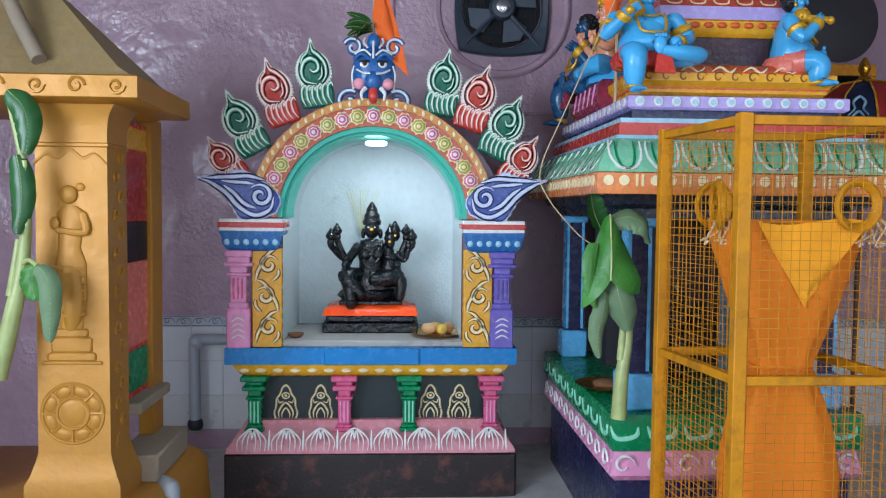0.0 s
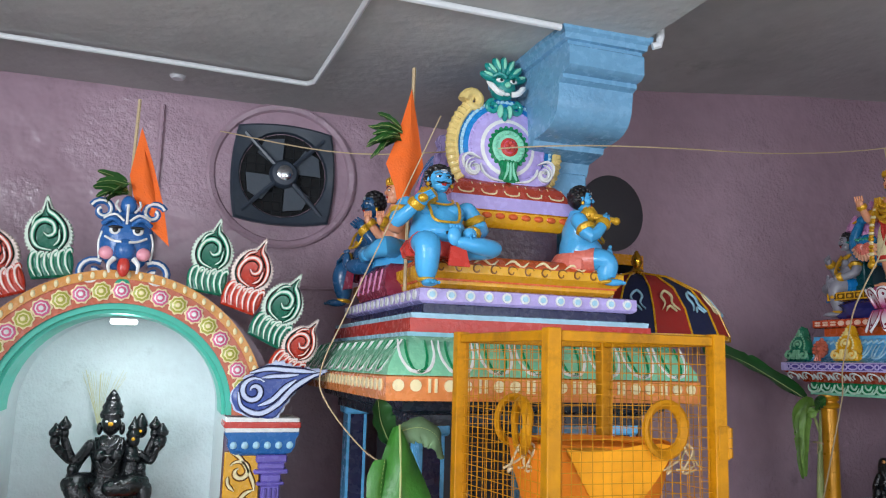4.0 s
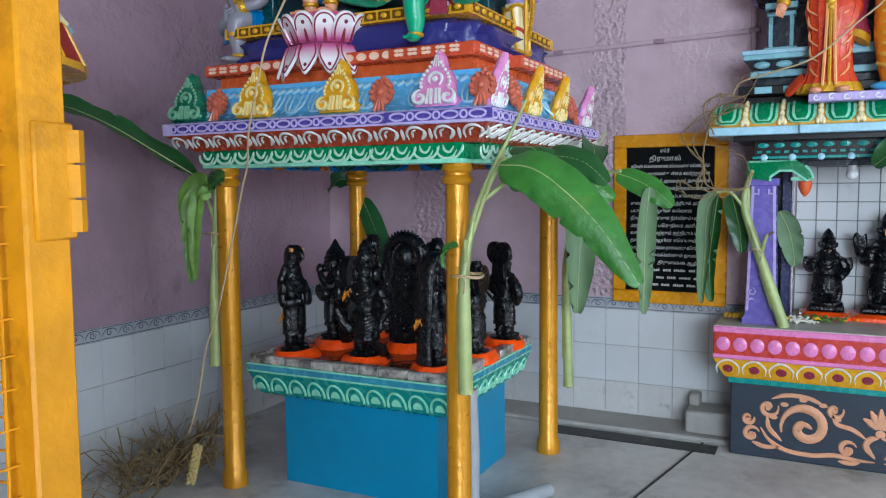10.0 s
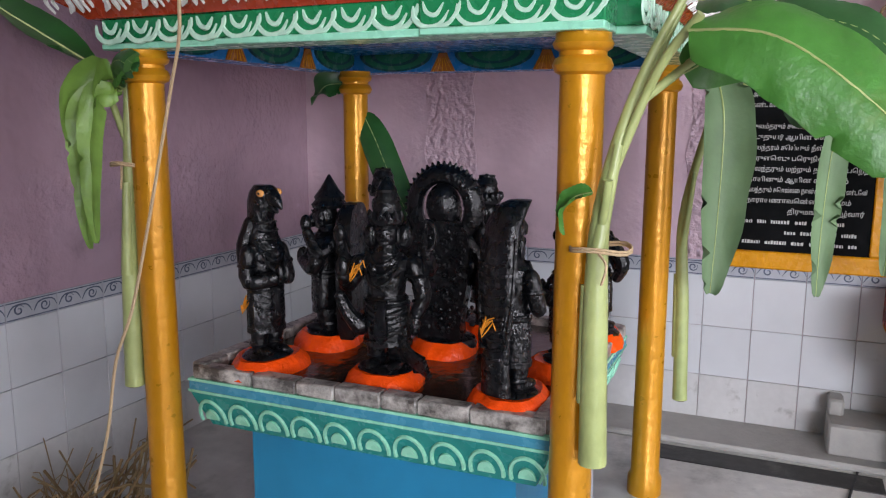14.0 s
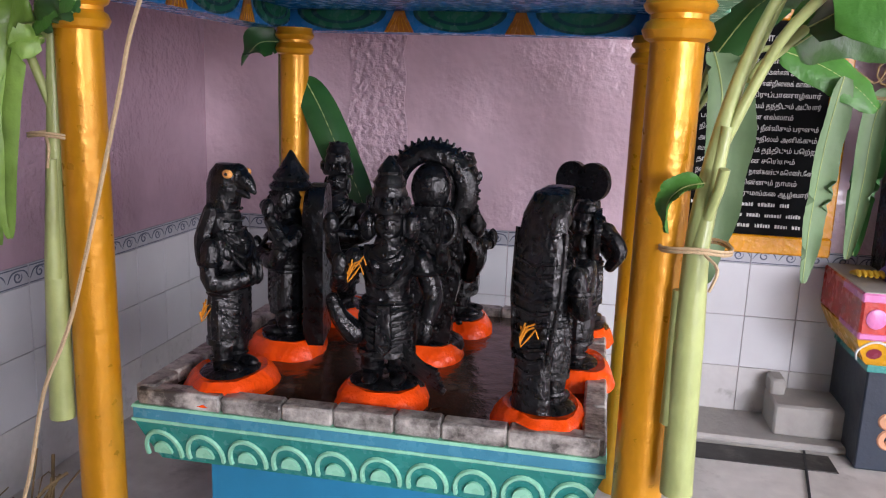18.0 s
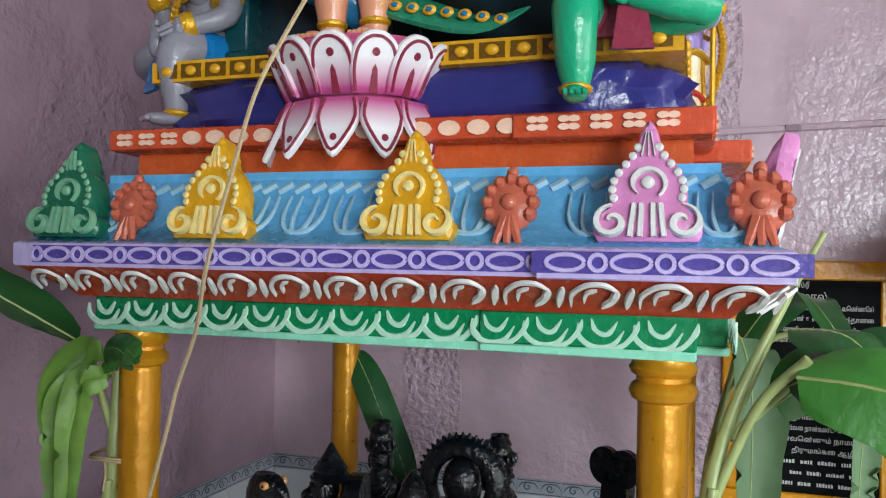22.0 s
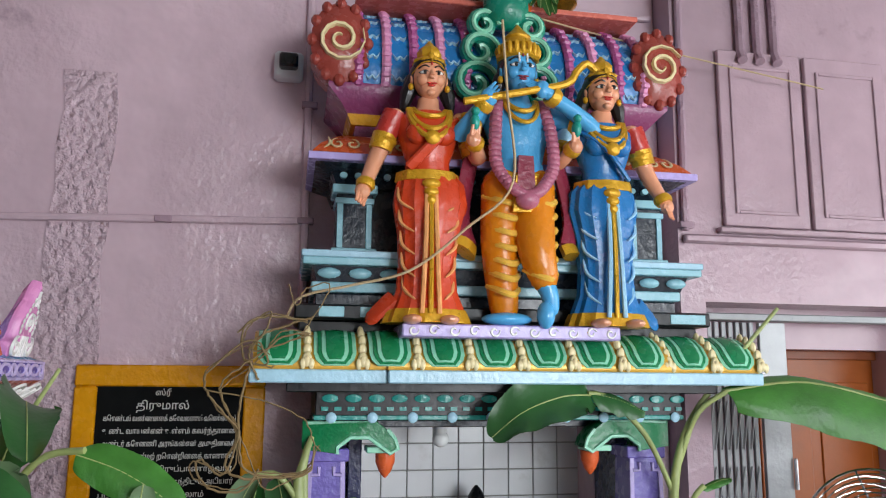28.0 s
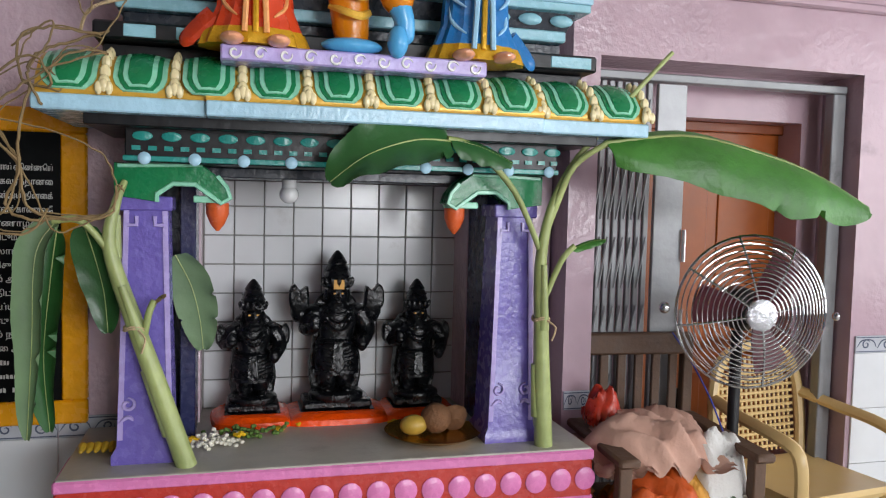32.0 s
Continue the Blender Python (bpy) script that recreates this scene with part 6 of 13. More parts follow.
g = G().tiers([(0.41, 0.43, 2.485), (0.445, 0.465, 2.50), (0.44, 0.46, 2.54), (0.38, 0.41, 2.60), (0.34, 0.38, 2.62), (0.34, 0.38, 2.66), (0.30, 0.34, 2.69)], 0)
for f, hw, d in ((WF, 0.10, 0.46), (SF, 0.10, 0.48)):
    g.tiers([(hw, 0.06, 2.50), (hw, 0.06, 2.56), (hw * 0.7, 0.03, 2.64), (hw * 0.2, 0.01, 2.72)], 0, M=f(d - 0.04))
part("pink_eave", g, paint("orchid_pink_enamel", "cf8bbb"), sc, "pink eave with carved drops")
dp = G().lathe([(0.006, -0.045), (0.018, -0.038), (0.026, -0.015), (0.03, 0.015), (0.022, 0.04)], 8, 0, fold=0.22, waves=4)
dp.prism([(-0.03, 0.02), (0.03, 0.02), (0.024, 0.06), (0.0, 0.075), (-0.024, 0.06)], 0.02, 0)
dpm = shape("drop", dp, paint("orchid_pink_enamel", "cf8bbb"))
pieces("drop", dpm, sc, [WF(0.442) @ AT((-0.44 + 0.055 * k, 0, 2.515 - 0.012 * (k % 2))) for k in range(17)] + [SF(0.462) @ AT((-0.42 + 0.056 * k, 0, 2.515 - 0.012 * (k % 2))) for k in range(16)] )
pem2 = kudu(paint("orchid_pink_enamel", "cf8bbb"), paint("pale_orchid_enamel", "e6bcd8"))
pieces("pediment", pem2, sc, [WF(0.43) @ AT((-0.36 + 0.12 * k, 0, 2.535)) @ turn(-14, "X") @ Matrix.Diagonal((0.62, 0.7, 0.55 if k % 3 else 0.8, 1)) for k in range(7)] + [SF(0.455) @ AT((-0.36 + 0.12 * k, 0, 2.535)) @ turn(-14, "X") @ Matrix.Diagonal((0.62, 0.7, 0.55 if k % 3 else 0.8, 1)) for k in range(7)])
for x, y in ((-0.43, -0.45), (-0.43, 0.45), (0.43, -0.45), (0.43, 0.45)):
    g = G().lathe([(0.06, 2.54), (0.052, 2.57), (0.035, 2.60), (0.016, 2.63), (0.004, 2.645)], 8)
    part("corner_horn", g, paint("orchid_pink_enamel", "cf8bbb"), sc).matrix_basis = AT((x, y, 0))
# corner lions on yellow blocks, the drum and the lotus dome
for sx in (-1, 1):
    for sy in (-1, 1):
        g = G().tiers([(0.085, 0.085, 2.655), (0.085, 0.085, 2.675), (0.076, 0.076, 2.682)], 0)
        g.tiers([(0.074, 0.074, 2.682), (0.078, 0.078, 2.705), (0.096, 0.096, 2.745)], 1)
        g.tiers([(0.100, 0.100, 2.745), (0.112, 0.112, 2.755), (0.112, 0.112, 2.778), (0.095, 0.095, 2.79)], 0)
        for side in range(4):
            for k in range(4):
                g.ell((-0.054 + 0.036 * k, -0.087, 2.716), (0.013, 0.009, 0.017), 0, M=turn(90 * side), n=8, k=6)
        if sx == sy:
            continue
        part("corner_block", g, [P_YEL, P_BLACK], sc).matrix_basis = AT((-0.27, 0.16, 0.09) if sx < 0 else (0.16, -0.27, 0.09)) @ turn(45)
        g = G()
        g.prism(curve2([(-0.088, 0.0), (-0.086, 0.05), (-0.092, 0.11), (-0.074, 0.16), (-0.042, 0.19), (0.042, 0.19), (0.074, 0.16), (0.092, 0.11), (0.086, 0.05), (0.088, 0.0)], 3), 0.10, 0, M=AT((0, 0.05, 0)), bev=0.025)
        for r in (0.074, 0.054, 0.034, 0.014):
            g.tube([(r * math.cos(t), -0.052 - 0.25 * (0.074 - r), 0.098 + 1.05 * r * math.sin(t)) for t in (math.radians(-60 + 300 * i / 20) for i in range(21))], 0.0095, 6, 0)
        for k in range(18):
            a = math.radians(-50 + 280 * k / 17)
            g.ell((0.086 * math.cos(a), -0.038, 0.098 + 0.088 * math.sin(a)), (0.010, 0.014, 0.010), 0, n=6, k=4)
        g.tube([(0, -0.060, 0.085), (0.004, -0.066, 0.045), (0.0, -0.058, 0.004)], [0.012, 0.014, 0.022], 8, 0)
        for k in range(9):
            a = math.pi * (1 + k / 8)
            g.ell((0.046 * math.cos(a), 0.042 * math.sin(a), 0.198), (0.010, 0.010, 0.009), 1, n=6, k=4)
        g.tube([(0, 0.01, 0.16), (0, 0.0, 0.225)], [0.050, 0.040], 12, 0)
        g.ell((0, -0.008, 0.258), (0.046, 0.050, 0.044), 0, n=14, k=9)
        g.ell((0, -0.052, 0.248), (0.024, 0.026, 0.020), 0, n=10, k=7)
        for s in (-1, 1):
            g.ell((s * 0.022, -0.046, 0.272), (0.011, 0.010, 0.011), 1, n=8, k=6)
            g.ell((s * 0.022, -0.055, 0.272), (0.005, 0.005, 0.006), 2, n=6, k=4)
            g.tube([(x, -0.005, z) for x, z in spiral(s * 0.040, 0.300, 0.020, 0.005, 1.57, -s * 1.1, 10)], 0.010, 6, 0)
        g.ell((0, -0.01, 0.305), (0.016, 0.02, 0.020), 0, n=8, k=6)
        solo("lion_ornament", g, [paint("cobalt_sky_enamel", "2f86cc"), P_PALE, HAIR], "blue crouching lion ornament on the tower roof", "statue", "corner lions", M=AT((CX - 0.27, CY + 0.16, 2.88) if sx < 0 else (CX + 0.16, CY - 0.27, 2.88)) @ turn(-45) @ Matrix.Diagonal((1.1, 1.1, 1.1, 1)))
g = G().lathe([(0.25, 2.66), (0.25, 2.78), (0.205, 2.80), (0.205, 3.06), (0.225, 3.08)], 28)
part("drum", g, P_CORAL, sc)
fc = G()
for r, mi, d in ((0.074, 0, 0.030), (0.062, 2, 0.036), (0.046, 0, 0.046), (0.032, 2, 0.052), (0.022, 0, 0.064)):
    fc.prism(oval(0, 0.135, r, r * 1.02, 22), d, mi, bev=0.006)
for k in range(14):
    a = 2 * math.pi * k / 14
    fc.ell((0.072 * math.cos(a), -0.028, 0.135 + 0.073 * math.sin(a)), (0.014, 0.014, 0.014), 0, n=7, k=5)
for k in range(-3, 4):
    fc.tube([(k * 0.014, -0.030, 0.075), (k * 0.019, -0.034, 0.03), (k * 0.022, -0.026, -0.02)], [0.011, 0.012, 0.006], 6, 0 if k % 2 else 2)
for s in (-1, 1):
    fc.tube([(x, -0.03, z) for x, z in spiral(s * 0.045, 0.215, 0.028, 0.006, 1.57, s * 1.1, 12)], 0.010, 6, 2)
fcm = shape("flower_medallion", fc, [paint("salmon_enamel", "dd7c5c"), P_WHITE, paint("pale_salmon_enamel", "edb59a")])
fy = G()
fy.prism(curve2([(-0.085, 0.0), (-0.090, 0.05), (-0.070, 0.12), (-0.060, 0.17), (-0.022, 0.195), (0.0, 0.225), (0.022, 0.195), (0.060, 0.17), (0.070, 0.12), (0.090, 0.05), (0.085, 0.0)], 3), 0.036, 1, bev=0.008)
for s in (-1, 1):
    fy.stroke([(x, z) for x, z in spiral(s * 0.050, 0.040, 0.032, 0.008, 1.57, -s * 1.15)], 0.014, 0.014, 0, y=-0.035)
    fy.stroke(curve2([(s * 0.070, 0.075), (s * 0.062, 0.125), (s * 0.042, 0.165), (0.0, 0.185)], 4), 0.018, 0.014, 0, y=-0.035)
    fy.stroke(curve2([(s * 0.018, 0.01), (s * 0.022, 0.05), (s * 0.034, 0.09), (s * 0.024, 0.135), (0.0, 0.150)], 4), 0.013, 0.014, 0, y=-0.035)
fy.ell((0, -0.040, 0.112), (0.016, 0.012, 0.018), 0, n=10, k=6)
fy.tube([(0, -0.042, 0.09), (0, -0.042, 0.015)], [0.010, 0.014], 8, 0)
fy.prism(curve2([(-0.030, 0.205), (-0.026, 0.235), (0.0, 0.275), (0.026, 0.235), (0.030, 0.205)], 3), 0.034, 0, bev=0.006)
fy.ell((0, -0.034, 0.236), (0.011, 0.008, 0.013), 2, n=8, k=6)
fcy = shape("flower_medallion", fy, [paint("pale_gold_enamel", "efe3c4"), paint("amber_enamel", "d99a1e"), P_RED])
for k in range(8):
    a = 225 + 45 * k
    pieces("flower_medallion", fcy if k % 2 == 0 else fcm, sc, [AT((0.212 * math.cos(radians(a)), 0.212 * math.sin(radians(a)), 2.82)) @ turn(a + 90) @ Matrix.Diagonal((0.95, 0.95, 1.05, 1))])
for f, d in ((lambda d: turn(-45) @ AT((0, -d, 0)), 0.30),):
    g = G()
    for w, z0, z1 in ((0.050, 2.655, 2.69), (0.060, 2.69, 2.715), (0.072, 2.715, 2.76), (0.090, 2.76, 2.785), (0.075, 2.785, 2.815)):
        g.box(-w, -0.05, z0, w, 0.08, z1, c=0.006)
    part("green_pedestal", g, P_GREEN, sc).matrix_basis = f(d - 0.05)
g = G().lathe([(0.21, 3.065), (0.24, 3.085), (0.225, 3.11)], 28, 1)
g.lathe([(0.215, 3.10), (0.235, 3.13), (0.205, 3.20), (0.13, 3.265), (0.07, 3.31), (0.05, 3.33), (0.065, 3.35), (0.03, 3.375), (0.01, 3.395)], 32, 0, sy=1.05, fold=0.04, waves=16)
part("lotus_dome", g, [paint("dusty_pink_dome_enamel", "d3a0b8"), P_TEAL], sc, "ribbed lotus dome")
pt = G().prism(curve2([(-0.045, 0.0), (-0.05, 0.04), (0, 0.11), (0.05, 0.04), (0.045, 0.0)], 3), 0.02, 0, bev=0.006)
ptm = shape("dome_petal", pt, P_WHITE)
pieces("dome_petal", ptm, sc, [AT((0.232 * math.cos(radians(24 * k)), 0.242 * math.sin(radians(24 * k)), 3.105)) @ turn(24 * k + 90) @ turn(-30, "X") for k in range(15)])

# young god on the lotus, with his peacock
ROSEW = mat("rose_to_white_enamel", "e9e2e6", rough=0.22, var=0.06, scale=6, bump=0.15)
nt = ROSEW.node_tree
oc, sep, mr, mx = (nt.nodes.new(k) for k in ("ShaderNodeTexCoord", "ShaderNodeSeparateXYZ", "ShaderNodeMapRange", "ShaderNodeMix"))
mx.data_type = "RGBA"
nt.links.new(oc.outputs["Object"], sep.inputs[0]), nt.links.new(sep.outputs[2], mr.inputs[0]), nt.links.new(mr.outputs[0], mx.inputs[0])
mr.inputs[1].default_value, mr.inputs[2].default_value = -0.045, 0.03
mx.inputs[6].default_value, mx.inputs[7].default_value = rgb("c0508a"), rgb("f0ecee")
nt.links.new(mx.outputs[2], nt.nodes["Principled BSDF"].inputs["Base Color"])
lot = thing("lotus_pedestal", AT((4.44, 4.69, 2.005)) @ Matrix.Diagonal((0.9, 0.9, 0.9, 1)), "white and rose lotus pedestal at the tower's edge", "pedestal")
g = G().lathe([(0.09, -0.03), (0.13, 0.0), (0.18, 0.05), (0.20, 0.10), (0.205, 0.14), (0.19, 0.158), (0.10, 0.165)], 28, 0, sx=0.8)
part("bowl", g, P_ROSE, lot)
pe = G()
pts = curve2([(-0.050, -0.06), (-0.058, 0.0), (-0.05, 0.055), (-0.025, 0.082), (0.0, 0.088), (0.025, 0.082), (0.05, 0.055), (0.058, 0.0), (0.050, -0.06)], 3)
pe.prism(pts, 0.014, 0, bev=0.005)
pe.stroke([(x * 0.82, z * 0.86) for x, z in pts], 0.009, 0.004, 1, y=-0.0135, taper=False)
pe.prism(oval(0, 0.040, 0.009, 0.010, 10), 0.017, 1)
pe.prism([(-0.006, 0.0), (0, 0.012), (0.006, 0.0), (0.010, -0.055), (-0.010, -0.055)], 0.0165, 1)
pem = shape("petal", pe, [ROSEW, P_MAROON])
pieces("petal", pem, lot, [AT((0.150 * math.cos(radians(a)), 0.185 * math.sin(radians(a)), 0.078)) @ turn(a + 90) @ turn(26, "X") for a in range(66, 295, 29)])
pd = G()
ptd = curve2([(-0.040, -0.055), (-0.052, 0.0), (-0.03, 0.06), (0.0, 0.10), (0.03, 0.06), (0.052, 0.0), (0.040, -0.055)], 3)
pd.prism(ptd, 0.014, 0, bev=0.004)
pd.stroke([(x * 0.84, z * 0.88) for x, z in ptd], 0.009, 0.004, 1, y=-0.0135, taper=False)
pd.prism(oval(0, 0.055, 0.008, 0.009, 10), 0.017, 1)
pdm = shape("hanging_petal", pd, [ROSEW, P_MAROON])
pieces("hanging_petal", pdm, lot, [AT((0.165 * math.cos(radians(a)), 0.195 * math.sin(radians(a)), -0.045)) @ turn(a + 90) @ Matrix.Rotation(radians(158), 4, "X") @ turn(180) for a in range(97, 264, 30)])

g = G()
for s, fx in ((-1, -0.050), (1, 0.050)):
    g.limb([(s * 0.045, 0, 0.30), (fx, -0.012, 0.17), (fx * 1.02, 0.004, 0.11), (fx, 0.008, 0.03)], [0.050, 0.037, 0.038, 0.024], 14, 0)
    g.ell((fx * 1.15, -0.035, 0.014), (0.026, 0.055, 0.016), 0)
    for k in range(5):
        g.ell((fx * 1.15 + (k - 2) * 0.011, -0.086, 0.010), (0.007, 0.010, 0.007), 0, n=6, k=4)
    band(g, (fx, 0.005, 0.10), (fx, 0.008, 0.03), 0.6, 0.031, 0.010)
    ovals(g, [(s * 0.050, -0.004, 0.165, 0.062, 0.060), (s * 0.050, -0.004, 0.18, 0.063, 0.061), (s * 0.048, -0.002, 0.25, 0.062, 0.064), (s * 0.040, 0, 0.33, 0.060, 0.062), (s * 0.030, 0, 0.375, 0.050, 0.052)], 1, n=28, fold=0.03, waves=9)
    ovals(g, [(s * 0.050, -0.004, 0.158, 0.0645, 0.0625), (s * 0.050, -0.004, 0.181, 0.0655, 0.0635)], 5, n=28, fold=0.03, waves=9)
    ovals(g, [(s * 0.050, -0.004, 0.148, 0.062, 0.060), (s * 0.050, -0.004, 0.159, 0.064, 0.062)], 1, n=28, fold=0.03, waves=9)
for pts in ([(-0.060, -0.052, 0.385), (0.0, -0.072, 0.345), (0.060, -0.068, 0.305), (0.108, -0.030, 0.285)], [(-0.022, -0.062, 0.375), (0.004, -0.072, 0.29), (0.03, -0.070, 0.235), (0.108, -0.030, 0.212)], [(-0.030, -0.062, 0.375), (-0.022, -0.070, 0.30), (-0.004, -0.066, 0.235)]):
    g.tube(smooth(pts, 0.011)[0], 0.0125, 7, 5, flat=0.5)
g.ell((0.062, -0.048, 0.355), (0.036, 0.028, 0.034), 1)
g.ell((0.0, -0.04, 0.385), (0.070, 0.034, 0.022), 2)
ovals(g, [(0, 0, 0.365, 0.075, 0.05), (0, 0, 0.42, 0.078, 0.052), (0, 0, 0.47, 0.095, 0.058), (0, 0, 0.50, 0.09, 0.05), (0, 0, 0.525, 0.04, 0.035), (0, 0, 0.55, 0.032, 0.03)], 0)
for w, d in ((0.05, 0.05), (0.065, 0.09), (0.075, 0.13)):
    necklace(g, (0, -0.02, 0.52), w, d, 0.011, 2)
for s in (-1, 1):
    gar = smooth([(s * 0.055, -0.04, 0.51), (s * 0.075, -0.075, 0.42), (s * 0.105, -0.07, 0.30), (s * 0.118, -0.06, 0.15)], 0.014, 8)[0]
    for i, p in enumerate(gar):
        g.ell(p, (0.016 + 0.003 * (i % 2), 0.014, 0.012), 2 if i % 3 else 1, n=7, k=5)
    g.ell((s * 0.118, -0.06, 0.135), (0.026, 0.024, 0.026), 2)
for k in range(40):
    t = math.pi * (k / 39)
    for w, d in ((0.045, 0.06), (0.062, 0.10), (0.075, 0.15)):
        g.ell((w * math.cos(t), -0.058 - 0.014 * math.sin(t), 0.515 - d * math.sin(t)), 0.0085, 2, n=5, k=4)
arm(g, (-0.10, 0, 0.49), (-0.145, -0.02, 0.40), (-0.155, -0.09, 0.50), 0.028, fingers=(0, -0.2, 1))
arm(g, (0.10, 0, 0.49), (0.165, 0.0, 0.40), (0.09, -0.085, 0.335), 0.028, fingers=(-1, 0, -0.2))
head(g, (0, -0.01, 0.605), 0.056, yaw=0)
sh = smooth([(0.10, 0.03, 0.51), (0.15, 0.04, 0.40), (0.19, 0.02, 0.27), (0.25, -0.01, 0.16), (0.32, -0.03, 0.10), (0.37, -0.03, 0.09)], 0.02, 6)[0]
g.tube(sh, [0.022 + 0.028 * math.sin(math.pi * min(1, 0.15 + 0.8 * i / (len(sh) - 1))) for i in range(len(sh))], 9, 6, flat=0.45)
for j in (-1, 0, 1):
    g.tube([(p[0] + 0.012 * j, p[1] - 0.022, p[2] + 0.016 * j) for p in sh[3:-2]], 0.004, 5, 5 if j else 1)
g.tube(smooth([(-0.09, 0.03, 0.50), (-0.11, 0.045, 0.40), (-0.10, 0.04, 0.28)], 0.02)[0], 0.025, 8, 6, flat=0.5)
solo("young_god_statue", g, [SK_PEACH, P_CREAM, ORN, HAIR, EYEW, P_RED, P_MAROON], "peach-skinned standing young god statue with gold crown and garlands", "statue", M=WEST(4.44, 4.71, 2.150) @ Matrix.Diagonal((1.06, 1.05, 1.04, 1)))
g = G()
g.limb([(0.0, 0.03, 0.10), (-0.10, 0.0, 0.20), (-0.19, -0.01, 0.23)], [0.05, 0.085, 0.06], 14, 0)
neck = smooth([(-0.17, -0.02, 0.21), (-0.265, -0.03, 0.22), (-0.30, -0.03, 0.30), (-0.265, -0.035, 0.38), (-0.235, -0.04, 0.415)], 0.03)[0]
g.tube(neck, [0.05 - 0.028 * i / (len(neck) - 1) for i in range(len(neck))], 10, 0)
g.ell((-0.23, -0.04, 0.425), (0.032, 0.028, 0.028), 0)
g.tube([(-0.255, -0.045, 0.425), (-0.295, -0.05, 0.415)], [0.011, 0.003], 6, 3)
for k in range(3):
    g.tube([(-0.225, -0.04, 0.445), (-0.22 + 0.012 * k, -0.04, 0.49)], [0.004, 0.006], 5, 0)
for k in range(11):
    a = math.radians(195 + 15 * k)
    for rr, mi, dy in ((0.098, 1, 0.0), (0.066, 4, -0.010)):
        g.limb([(-0.165, -0.085 + dy, 0.27), (-0.165 + rr * 0.6 * math.cos(a), -0.098 + dy, 0.265 + rr * 0.6 * math.sin(a)), (-0.165 + rr * math.cos(a), -0.092 + dy, 0.265 + rr * math.sin(a))], [0.012, 0.015, 0.010], 6, mi)
g.ell((-0.165, -0.085, 0.285), (0.072, 0.032, 0.04), 0)
for k in range(7):
    g.ell((-0.215 + 0.017 * k, -0.113, 0.295 - 0.004 * (k % 2)), (0.010, 0.006, 0.010), 2, n=6, k=4)
for k in range(6):
    g.tube(smooth([(0.02, -0.01, 0.12), (0.12, -0.03 + 0.01 * k, 0.07 + 0.008 * k), (0.30, -0.04 + 0.012 * k, 0.02 + 0.006 * k), (0.42, -0.05, 0.05)], 0.025)[0], [0.018, 0.02, 0.022, 0.024, 0.026, 0.026, 0.026, 0.024, 0.022, 0.02, 0.015, 0.01, 0.004], 7, 2, flat=0.5)
for k in range(8):
    g.ell((0.08 + 0.04 * k, -0.055, 0.085 - 0.008 * k), (0.016, 0.006, 0.012), 3, n=8, k=5)
    g.ell((0.08 + 0.04 * k, -0.061, 0.085 - 0.008 * k), (0.008, 0.005, 0.006), 0, n=6, k=4)
solo("peacock_statue", g, [paint("peacock_blue_enamel", "2476a8"), paint("wing_buff_enamel", "dfa584"), paint("peacock_green_enamel", "2a8a6a"), P_YEL, P_CORAL], "blue painted peacock statue with green train behind the young god", "statue", M=WEST(4.48, 4.72, 2.16))


